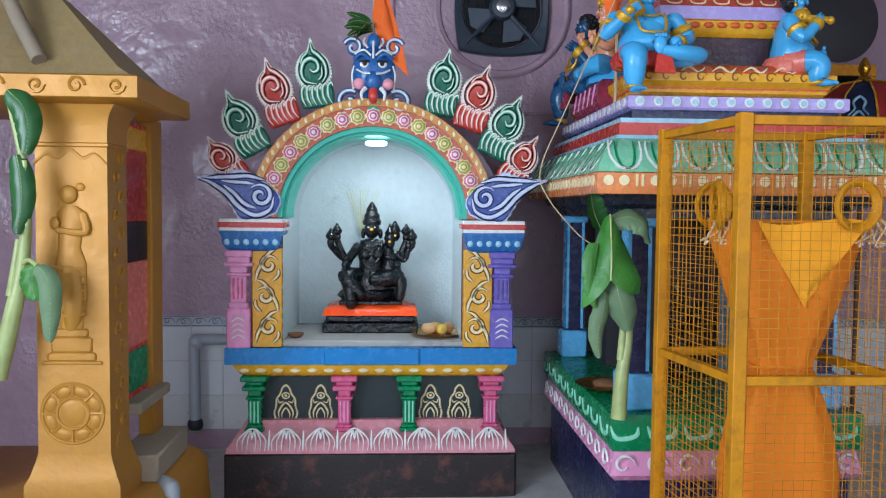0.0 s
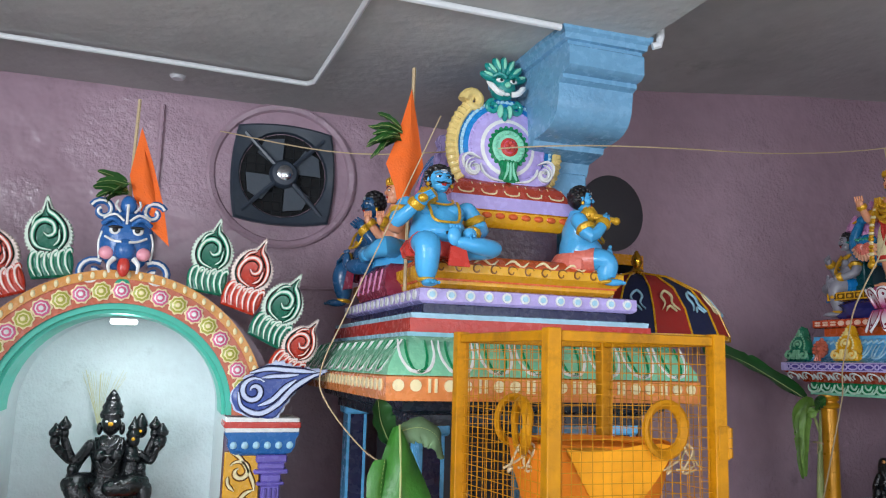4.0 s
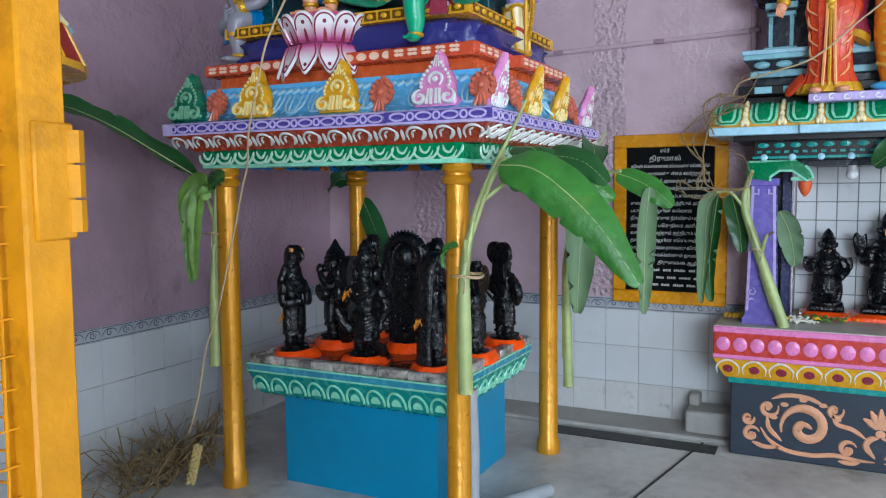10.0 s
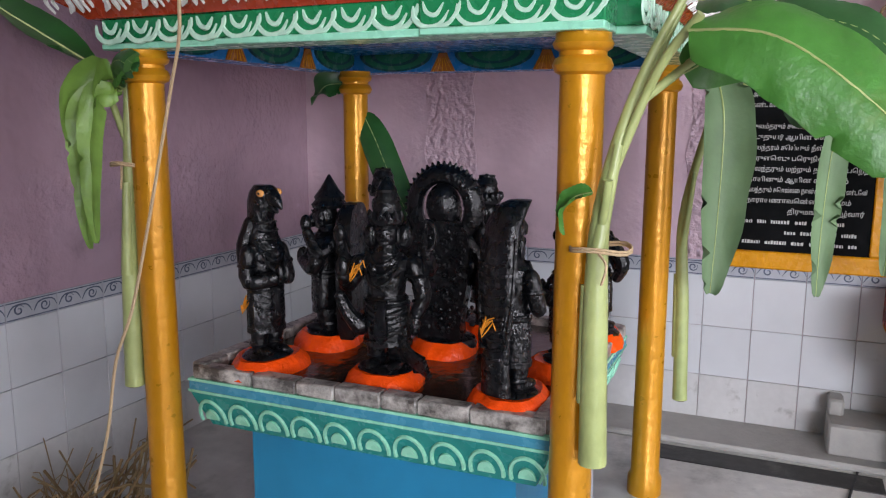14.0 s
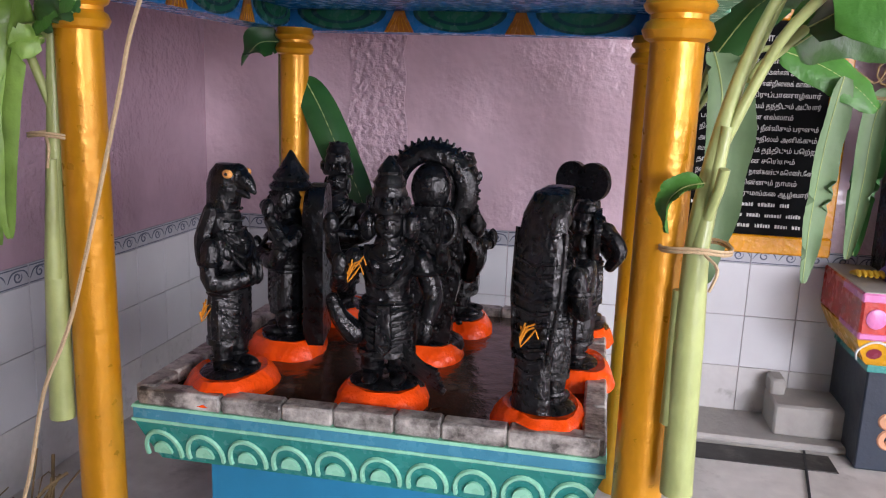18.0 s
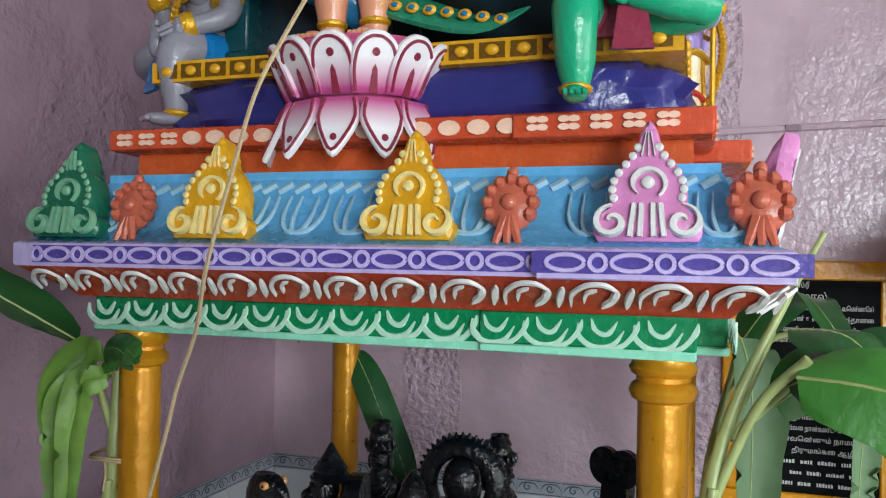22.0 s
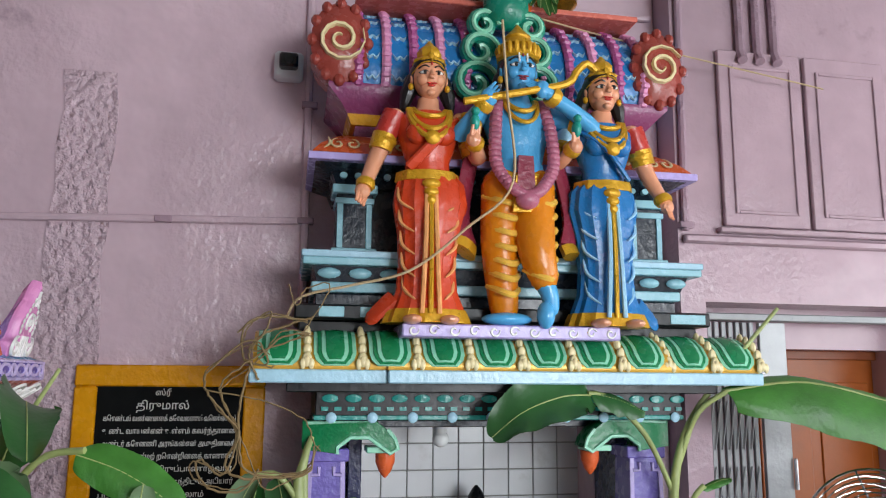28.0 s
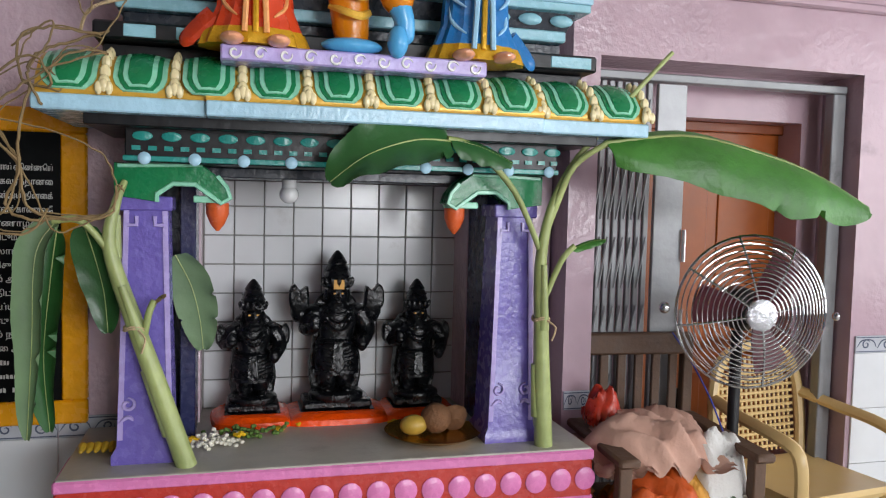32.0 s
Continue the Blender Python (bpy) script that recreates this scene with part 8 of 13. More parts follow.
def basin_idol(kind):
    """One of the nine planets, half a metre of oiled stone, facing -y."""
    q = G()
    if kind == "bird":
        torso(q, 1.0)
        folded_arms(q, 0.318, 0.066)
        ovals(q, [(0, 0.008, 0.325, 0.068, 0.046), (0, 0.014, 0.35, 0.050, 0.044), (0, 0.016, 0.39, 0.045, 0.042), (0, 0.010, 0.43, 0.044, 0.046), (0, 0.0, 0.462, 0.047, 0.056), (0, -0.008, 0.488, 0.042, 0.054), (0, -0.004, 0.505, 0.024, 0.034)], 0, n=22)
        q.limb([(0, -0.040, 0.478), (0, -0.072, 0.466), (0, -0.094, 0.448)], [0.030, 0.019, 0.006], 10, 0)
        q.limb([(0, -0.030, 0.452), (0, -0.058, 0.444), (0, -0.075, 0.436)], [0.020, 0.012, 0.005], 8, 0)
        for k in range(5):
            q.tube([(x, -0.030 - 0.006 * k + 0.5 * abs(x), 0.425 - 0.022 * k) for x in (-0.040, -0.02, 0, 0.02, 0.040)], 0.004, 5, 0)
        for s in (-1, 1):
            q.ell((s * 0.036, -0.036, 0.486), (0.010, 0.016, 0.010), 1)
            q.ell((s * 0.040, -0.038, 0.486), (0.008, 0.008, 0.005), 0, n=8, k=5)
            q.limb([(s * 0.040, 0.02, 0.40), (s * 0.062, 0.03, 0.34), (s * 0.070, 0.03, 0.29)], [0.020, 0.022, 0.012], 8, 0)
    elif kind == "front":
        torso(q, 1.0)
        face(q, 0.408)
        mitre(q, 0.435)
        q.limb([(-0.078, 0, 0.322), (-0.112, -0.01, 0.262), (-0.098, -0.075, 0.300)], [0.027, 0.024, 0.018], 10, 0)
        q.ell((-0.096, -0.084, 0.325), (0.018, 0.014, 0.030), 0)
        q.limb([(0.078, 0, 0.322), (0.108, -0.005, 0.250), (0.100, -0.045, 0.195)], [0.027, 0.024, 0.018], 10, 0)
        q.ell((0.098, -0.050, 0.172), (0.018, 0.014, 0.032), 0)
        q.limb([(0.070, 0.02, 0.325), (0.125, 0.0, 0.315), (0.128, -0.035, 0.365)], [0.024, 0.021, 0.015], 9, 0)
        q.tube([(0.128 + 0.030 * math.cos(t), -0.045, 0.415 + 0.040 * math.sin(t)) for t in (math.pi * (-0.5 + i / 10) for i in range(11))], 0.006, 6, 0)
        q.tube([(0.128, -0.045, 0.372), (0.128, -0.045, 0.458)], 0.005, 6, 0)
        q.limb([(-0.070, 0.02, 0.325), (-0.125, 0.01, 0.32), (-0.130, -0.02, 0.38)], [0.024, 0.021, 0.015], 9, 0)
        q.ell((-0.131, -0.022, 0.405), (0.020, 0.016, 0.028), 0)
        for s in (-1, 1):
            q.ell((s * 0.050, 0.01, 0.40), (0.022, 0.022, 0.036), 0)
            q.tube([(s * 0.085 + 0.028 * math.cos(2 * math.pi * i / 12), 0.028 * math.sin(2 * math.pi * i / 12), 0.298) for i in range(13)], 0.006, 5, 0)
        # a bird with a fanned tail at the feet
        q.limb([(-0.075, -0.02, 0.15), (-0.105, -0.035, 0.19), (-0.120, -0.05, 0.235)], [0.030, 0.022, 0.016], 9, 0)
        for k in range(6):
            q.tube(smooth([(0.045, -0.030, 0.135 - 0.010 * k), (0.085, -0.048, 0.095 - 0.006 * k), (0.128 + 0.004 * k, -0.062, 0.080 - 0.010 * k)], 0.01)[0], 0.0085, 6, 0)
    elif kind == "arch":
        plate = curve2([(-0.070, 0.02), (-0.074, 0.12), (-0.090, 0.20), (-0.098, 0.30), (-0.090, 0.36), (-0.06, 0.40), (0.06, 0.40), (0.090, 0.36), (0.098, 0.30), (0.090, 0.20), (0.074, 0.12), (0.070, 0.02)], 4)
        q.prism(plate, 0.075, 0, M=AT((0, 0.06, 0)), bev=0.022)
        q.lathe([(0.10, 0.0), (0.104, 0.014), (0.098, 0.030), (0.07, 0.040)], 22, 0, sy=0.85)
        face(q, 0.435, 0.0, 0.052)
        q.ell((0, 0.02, 0.45), (0.055, 0.05, 0.070), 0, n=16, k=11)
        arc = [(0.098 * math.cos(t), 0.015, 0.440 + 0.108 * math.sin(t)) for t in (math.pi * (-0.22 + 1.44 * i / 30) for i in range(31))]
        q.tube(arc, 0.026, 9, 0, flat=1.3)
        for i in range(0, 31):
            x, y, z = arc[i]
            q.tube([(x * 1.12, y, 0.440 + (z - 0.440) * 1.12), (x * 1.36, y, 0.440 + (z - 0.440) * 1.36)], [0.013, 0.003], 6, 0)
        rg = random.Random(8)
        for k in range(150):
            x, z = rg.uniform(-0.085, 0.085), rg.uniform(0.06, 0.38)
            q.ell((x, 0.064 - 0.25 * abs(x) ** 1.5, z), (rg.uniform(0.005, 0.010), 0.006, rg.uniform(0.005, 0.010)), 0, n=6, k=4)
            q.ell((-x, -0.018 + 0.25 * abs(x) ** 1.5, z), (rg.uniform(0.005, 0.010), 0.006, rg.uniform(0.005, 0.010)), 0, n=6, k=4)
        for s in (-1, 1):
            q.limb([(s * 0.085, 0.02, 0.34), (s * 0.128, 0.01, 0.28), (s * 0.110, 0.0, 0.215)], [0.030, 0.030, 0.024], 9, 0)
            q.lathe([(0.010, 0.0), (0.028, 0.02), (0.030, 0.045), (0.012, 0.075), (0.003, 0.095)], 10, 0, c=(s * 0.122, 0.01, 0.315))
    elif kind == "profile":
        torso(q, 1.08)
        face(q, 0.405, -0.01, 0.048)
        q.lathe([(0.056, 0.0), (0.060, 0.010), (0.046, 0.024), (0.050, 0.034), (0.030, 0.060), (0.012, 0.090), (0.003, 0.105)], 14, 0, c=(0, 0.006, 0.432))
        q.prism(curve2([(-0.085, 0.02), (-0.092, 0.16), (-0.098, 0.30), (-0.085, 0.40), (-0.04, 0.445), (0.04, 0.445), (0.085, 0.40), (0.098, 0.30), (0.092, 0.16), (0.085, 0.02)], 4), 0.055, 0, M=AT((0, 0.105, 0)), bev=0.015)
        folded_arms(q, 0.320, 0.080)
        q.ell((0, -0.056, 0.385), (0.024, 0.024, 0.020), 0)
        for s in (-1, 1):
            q.limb([(s * 0.074, 0.03, 0.325), (s * 0.118, 0.01, 0.30), (s * 0.110, -0.03, 0.365)], [0.024, 0.022, 0.016], 9, 0)
            q.ell((s * 0.108, -0.034, 0.392), (0.020, 0.018, 0.028), 0)
    elif kind in ("hood", "lobes"):
        torso(q, 0.95)
        face(q, 0.395)
        folded_arms(q, 0.318, 0.072)
        q.lathe([(0.044, 0.0), (0.046, 0.02), (0.03, 0.04), (0.01, 0.055)], 12, 0, c=(0, 0.004, 0.425))
        if kind == "hood":
            hoodrows = [(0, 0.062, 0.03, 0.056, 0.030), (0, 0.066, 0.10, 0.052, 0.026), (0, 0.060, 0.17, 0.050, 0.024), (0, 0.062, 0.23, 0.060, 0.026), (0, 0.064, 0.31, 0.066, 0.026), (0, 0.058, 0.39, 0.066, 0.028), (0, 0.040, 0.45, 0.062, 0.036), (0, 0.006, 0.492, 0.052, 0.044), (0, -0.026, 0.505, 0.034, 0.034)]
            ovals(q, hoodrows, 0, n=28)
            for k in range(13):
                z = 0.115 + 0.026 * k
                w = 0.036 + 0.018 * min(1, k / 6)
                q.tube([(x, 0.088 - 1.6 * x * x - (0.0 if k < 10 else 0.008 * (k - 9)), z + 0.010 * abs(x) / w) for x in (-w, -w * 0.5, 0, w * 0.5, w)], 0.0048, 5, 0)
            for s in (-1, 1):
                q.tube([(s * (0.048 + 0.02 * min(1, k / 5)), 0.078 - 0.002 * k, 0.14 + 0.028 * k) for k in range(11)], 0.006, 5, 0)
            q.limb([(-0.03, 0.07, 0.21), (0.035, 0.075, 0.18), (0.05, 0.05, 0.14)], [0.018, 0.022, 0.016], 8, 0)
        else:
            for s in (-1, 1):
                q.prism(oval(s * 0.034, 0.462, 0.052, 0.056, 22), 0.030, 0, M=AT((0, 0.045, 0)), bev=0.008)
            q.prism(curve2([(-0.05, 0.30), (-0.045, 0.38), (-0.03, 0.44), (0.03, 0.44), (0.045, 0.38), (0.05, 0.30)], 3), 0.030, 0, M=AT((0, 0.045, 0)), bev=0.008)
            for s in (-1, 1):
                q.limb([(s * 0.072, 0.01, 0.322), (s * 0.122, 0.01, 0.270), (s * 0.085, -0.01, 0.215)], [0.026, 0.022, 0.018], 9, 0)
    else:
        torso(q, 1.02)
        face(q, 0.405)
        mitre(q, 0.432, h=0.10)
        folded_arms(q, 0.322, 0.078)
        if kind == "disc":
            q.prism(oval(0, 0.43, 0.078, 0.078, 24), 0.025, 0, M=AT((0, 0.05, 0)), bev=0.006)
    return q


M_EYE = paint("orange_eye_mark", "e8a35a", dirt=0)
M_THREAD = mat("turmeric_thread", "d98a1a", rough=0.9)
IDOL_LABEL = {"bird": "black stone idol with bird head and painted eyes", "hood": "black stone idol under a scaled serpent hood", "arch": "black stone idol with a toothed halo arch", "front": "black stone idol with tall crown, bow and bird at its feet",
              "profile": "black stone idol with pointed crown against a back slab", "lobes": "black stone idol under a two-lobed hood", "disc": "black stone idol with a round halo", "plain": "crowned black stone idol standing in the basin"}
for kind, h, x, y, rz in (("bird", 1.04, 4.56, 4.98, -16), ("profile", 1.0, 4.87, 4.955, -168), ("front", 0.99, 4.595, 4.60, -84), ("arch", 1.0, 4.945, 4.575, 92), ("hood", 1.02, 4.555, 4.225, 64),
                          ("plain", 1.02, 5.20, 4.93, -90), ("disc", 1.0, 5.20, 4.53, 0), ("lobes", 1.0, 5.225, 4.165, 62), ("disc", 0.85, 4.87, 4.165, 180)):
    M = AT((x, y, 0.615)) @ turn(rz) @ Matrix.Diagonal(((0.84 if kind in ("bird", "hood") else 1.0) * h, (0.84 if kind in ("bird", "hood") else 1.0) * h, h, 1))
    solo("stone_idol", basin_idol(kind), [STONE, M_EYE], IDOL_LABEL[kind], "idol", "basin idols", M=M)
    rng = random.Random(int(x * 1000 + y * 10))
    q = G()
    rings = []
    for r, z in ((0.130, 0.0), (0.126, 0.014), (0.114, 0.034), (0.098, 0.048), (0.06, 0.042)):
        rings.append([(r * (1 + 0.07 * math.sin(3 * t + h * 40) + 0.05 * math.sin(7 * t) + rng.uniform(-0.03, 0.03)) * math.cos(t), r * (1 + 0.07 * math.sin(3 * t + h * 40) + rng.uniform(-0.03, 0.03)) * math.sin(t) * 0.85, z) for t in (2 * math.pi * i / 28 for i in range(28))])
    q.loft(rings)
    solo("kumkum_mound", q, KUMKUM, "bright orange paste heaped round an idol's foot", "offering", "paste mounds", M=AT((x, y, 0.598)))
for x, y, z in ((4.525, 5.008, 0.811), (4.535, 4.655, 0.932), (4.487, 4.258, 0.836)):
    q = G()
    for k in range(4):
        q.tube([(0.02 * math.cos(t + k), -0.006 * k, 0.02 * math.sin(t * 2 + k) - 0.006 * k) for t in (0, 0.8, 1.6, 2.4, 3.2)], 0.0022, 5)
    solo("thread", q, M_THREAD, "turmeric-yellow thread tied on an idol", "thread", "idol threads", M=WEST(x, y, z))

# ---- shrine of the flute player, against the long wall ----
DY = 2.415
sd = thing("flute_shrine", WEST(5.65, DY), "painted wall shrine with tiled niche under a green tiled eave", "shrine")
V = 0.57     # the wall behind, in local depth
MUR = mat("navy_mural_ground", "27323f", rough=0.5, var=0.25, scale=5, dirt=0.25, dirtcol="4f5258")
g = G().box(-0.72, 0.17, 0.0, 0.66, V, 0.385, c=0.006)
part("base", g, MUR, sd, "dark base with peach scrollwork")
g = G()
cx = -0.03
for f in (-1, 1):
    g.stroke([(x, z) for x, z in spiral(cx + f * 0.33, 0.185, 0.118, 0.025, math.pi / 2 - f * 1.9, f * 1.25, 30)], 0.046, 0.005, 0, y=0.169)
    for x, z, r, tw in ((0.14, 0.10, 0.042, -1.1), (0.505, 0.265, 0.050, 1.1), (0.585, 0.12, 0.042, -1.1), (0.20, 0.285, 0.040, 1.0), (0.60, 0.20, 0.030, 1.0)):
        g.stroke(spiral(cx + f * x, z, r, 0.010, math.pi / 2 + f * 1.2, f * tw, 16), 0.026, 0.005, 0, y=0.169)
        g.prism(oval(cx + f * x, z, 0.013, 0.013, 10), 0.005, 0, M=AT((0, 0.169, 0)))
    for pth in ([(0.02, 0.05), (0.10, 0.05), (0.20, 0.06), (0.30, 0.045), (0.42, 0.055), (0.50, 0.10), (0.54, 0.16)], [(0.06, 0.16), (0.12, 0.20), (0.19, 0.22), (0.21, 0.27)], [(0.24, 0.30), (0.32, 0.335), (0.42, 0.34), (0.49, 0.315)], [(0.44, 0.10), (0.50, 0.16), (0.51, 0.22)],
                [(0.45, 0.07), (0.52, 0.06), (0.58, 0.08)], [(0.30, 0.18), (0.34, 0.20), (0.36, 0.16)], [(0.08, 0.05), (0.12, 0.03), (0.18, 0.035)]):
        g.stroke([(cx + f * x, z) for x, z in curve2(pth, 5)], 0.024, 0.005, 0, y=0.169)
    for a in (15, 50, 85, 120, 155):
        ex, ez = 0.33 + 0.155 * math.cos(radians(a)), 0.185 + 0.14 * math.sin(radians(a))
        g.prism(oval(cx + f * ex, ez, 0.020, 0.012, 10), 0.004, 0, M=AT((0, 0.169, 0)))
for a in (-62, -32, 0, 32, 62):
    tip = (cx + 0.085 * math.sin(radians(a)), 0.215 + 0.105 * math.cos(radians(a)))
    g.stroke([(cx + 0.02 * math.sin(radians(a)), 0.215), ((cx * 1.2 + tip[0]) / 2.2, (0.215 + tip[1]) / 2), tip], 0.042, 0.005, 0, y=0.169)
g.prism(oval(cx, 0.195, 0.022, 0.018, 14), 0.006, 0, M=AT((0, 0.169, 0)))
for f in (-1, 1):
    g.stroke(curve2([(cx + f * 0.005, 0.175), (cx + f * 0.045, 0.16), (cx + f * 0.06, 0.12), (cx + f * 0.02, 0.07)], 4), 0.030, 0.005, 0, y=0.169)
scatter("mural_scroll", g, paint("peach_mural_enamel", "d99d78", rough=0.5), sd, "peach painted scrolls")
g = G().tiers([(0.70, -0.15, 0.385), (0.70, -0.15, 0.415)], 0, M=AT((-0.03, 0, 0)), back=V)
part("teal_strip", g, P_TEAL, sd)
g = G().tiers([(0.705, -0.14, 0.415), (0.72, -0.125, 0.43), (0.755, -0.095, 0.50), (0.765, -0.085, 0.525)], 0, M=AT((-0.035, 0, 0)), back=V)
part("yellow_moulding", g, P_YEL, sd)
g = G()
pl = Matrix(((1, 0, 0, 0), (0, 1, -0.45, 0.322), (0, 0, 1, 0), (0, 0, 0, 1)))
for k in range(12):
    x = -0.73 + 0.127 * k
    g.stroke(curve2([(x - 0.05, 0.435), (x - 0.055, 0.475), (x - 0.02, 0.51), (x + 0.02, 0.51), (x + 0.055, 0.475), (x + 0.05, 0.435)], 3), 0.012, 0.006, 0, M=pl)
    g.prism(oval(x, 0.465, 0.026, 0.022, 10), 0.004, 1, M=pl)
scatter("moulding_petal", g, [P_WHITE, P_MAROON], sd)
g = G().box(-0.80, 0.075, 0.525, 0.735, V, 0.688, 1, c=0.008)
g.box(-0.803, 0.072, 0.655, 0.738, 0.3, 0.689, 0, c=0.006)
g.box(-0.803, 0.072, 0.522, 0.738, 0.3, 0.548, 0, c=0.006)
scatter("table", g, [paint("bright_pink_enamel", "dd7fb4"), P_RED], sd, "pink and red table front with pink dots")
dot = shape("dot", G().prism(oval(0, 0, 0.034, 0.036, 18), 0.004, 0, bev=0.0015), paint("bright_pink_enamel", "dd7fb4"))
pieces("dot", dot, sd, [AT((-0.75 + 0.081 * k, 0.0745, 0.60)) for k in range(19)])
g = G().box(-0.795, 0.078, 0.684, 0.73, V + 0.18, 0.694, c=0.003)
part("table_top", g, mat("worn_grey_slab", "b9b5aa", rough=0.4, var=0.25, scale=4, bump=0.2, dirt=0.4, dirtcol="6f6a5e"), sd, "worn grey slab top")
# niche
TS = 0.1025
tile = shape("tile", G().box(0.002, -0.006, 0.002, TS - 0.002, 0.004, TS - 0.002, c=0.002), M_TILE)
g = G().box(-0.46, V + 0.175, 0.69, 0.46, V + 0.185, 1.51, c=0)
part("niche_back", g, M_GROUT, sd)
nt = [AT((-0.452 + TS * i, V + 0.172, 0.694 + TS * j)) for i in range(9) for j in range(8)]
pieces("tile", tile, sd, nt)
for s, x in ((-1, -0.475), (1, 0.475)):
    g = G().box(x - 0.03 if s < 0 else x - 0.015, 0.36, 0.69, x + 0.015 if s < 0 else x + 0.03, V + 0.18, 1.53, c=0.003)
    part("niche_side", g, P_NAVY, sd)
    g = G().box(x - 0.16 if s < 0 else x, 0.42, 0.69, x if s < 0 else x + 0.17, V, 1.53, c=0.003)
    part("side_wall", g, P_SLATE, sd)
g = G().box(-0.49, 0.30, 1.50, 0.49, V + 0.18, 1.53, c=0.003)
part("niche_head", g, P_SLATE, sd)
for s in (-1, 1):
    px = -0.585 if s < 0 else 0.50
    g = G()
    rings = []
    for w, z in ((0.088, 0.69), (0.088, 0.72), (0.075, 0.74), (0.066, 1.05), (0.058, 1.43)):
        rings.append([(px - w, 0.26 - w, z), (px + w, 0.26 - w, z), (px + w, 0.26 + w, z), (px - w, 0.26 + w, z)])
    g.loft(rings, 0)
    g.box(px - 0.07, 0.19, 1.40, px + 0.07, 0.33, 1.44, 0, c=0.004)
    for f, w0, w1 in ((-1, 0.066, 0.05), (1, 0.066, 0.05)):
        g.add([(px + f * w0 - 0.007, 0.185, 0.76), (px + f * w0 + 0.007, 0.185, 0.76), (px + f * w1 + 0.007, 0.1975, 1.40), (px + f * w1 - 0.007, 0.1975, 1.40),
               (px + f * w0 - 0.007, 0.20, 0.76), (px + f * w0 + 0.007, 0.20, 0.76), (px + f * w1 + 0.007, 0.21, 1.40), (px + f * w1 - 0.007, 0.21, 1.40)],
              [(0, 1, 2, 3), (7, 6, 5, 4), (0, 4, 5, 1), (1, 5, 6, 2), (2, 6, 7, 3), (3, 7, 4, 0)], 1)
    g.stroke([(px - 0.048, 1.36), (px - 0.024, 1.36), (px - 0.024, 1.385)], 0.012, 0.006, 1, taper=False, y=0.197)
    g.stroke([(px + 0.048, 1.36), (px + 0.024, 1.36), (px + 0.024, 1.385)], 0.012, 0.006, 1, taper=False, y=0.197)
    for f in (-1, 1):
        g.stroke(spiral(px + f * 0.045, 0.86, 0.020, 0.006, 1.57, f * 1.1), 0.011, 0.006, 1, y=0.186)
        g.stroke(curve2([(px + f * 0.066, 0.81), (px + f * 0.045, 0.825), (px + f * 0.030, 0.815)], 3), 0.012, 0.006, 1, y=0.186)
    scatter("pilaster", g, [P_VIOLET, P_LILAC], sd, "violet pilaster with lilac lines")
    g = G()
    f = -s
    pts = [(px + s * 0.08, 1.53), (px + s * 0.08, 1.44), (px - s * 0.03, 1.425)] + [(px + f * 0.10 + f * 0.075 * math.cos(a) * -1 + 0.0, 1.425 + 0.055 * math.sin(a)) for a in (0.4, 1.2, 2.0, 2.7)] + [(px + f * 0.20, 1.425), (px + f * 0.225, 1.44), (px + f * 0.215, 1.47), (px + f * 0.19, 1.50), (px + f * 0.15, 1.53)]
    g.prism(pts, 0.10, 0, M=AT((0, 0.28, 0)), bev=0.004)
    g.stroke([(x, z) for x, z in pts[2:-1]], 0.014, 0.005, 1, taper=False, y=0.178)
    g.stroke([pts[-1], (px + s * 0.07, 1.522)], 0.012, 0.005, 1, taper=False, y=0.178)
    g.box(px + f * 0.17 - 0.045, 0.19, 1.425, px + f * 0.17 + 0.045, 0.28, 1.445, 1, c=0.003)
    part("bracket", g, [P_GREEN, P_MINT], sd, "green scroll bracket")
    g = G().lathe([(0.004, 1.345), (0.02, 1.365), (0.032, 1.395), (0.032, 1.425)], 14, 0, c=(px + f * 0.19, 0.23, 0))
    part("bud", g, P_ORANGE, sd, "orange lotus bud drop")
g = G().box(-0.63, 0.12, 1.53, 0.60, V, 1.625, 0, c=0.004)
g.box(-0.635, 0.115, 1.533, 0.605, 0.3, 1.548, 1, c=0.002)
part("beam", g, [P_BLACK, P_TEAL], sd, "black beam with teal lower edge")
g = G()
for k in range(17):
    g.prism(oval(-0.585 + 0.073 * k, 1.600, 0.026, 0.013, 14), 0.006, 0, M=AT((0, 0.119, 0)), bev=0.002)
for k in range(30):
    g.prism([(-0.612 + 0.041 * k, 1.562), (-0.590 + 0.041 * k, 1.562), (-0.590 + 0.041 * k, 1.574), (-0.612 + 0.041 * k, 1.574)], 0.005, 0, M=AT((0, 0.119, 0)))
scatter("dentil", g, P_TEAL, sd)
knob = shape("knob", G().ell((0, 0, 0), (0.017, 0.006, 0.017)), P_PALE)
pieces("knob", knob, sd, [AT((-0.58 + 0.128 * k, 0.112, 1.541)) for k in range(10)])
g = G().box(-0.72, 0.055, 1.62, 0.70, V, 1.652, 0, c=0.003)
part("soffit", g, P_BLACK, sd)
g = G().box(-0.83, 0.0, 1.648, -0.42, V, 1.688, 0, c=0.004)
g.box(-0.42, -0.02, 1.648, 0.50, V, 1.688, 0, c=0.004)
g.box(0.50, 0.0, 1.648, 0.84, V, 1.688, 0, c=0.004)
scatter("fascia", g, P_PALE, sd, "pale blue fascia")
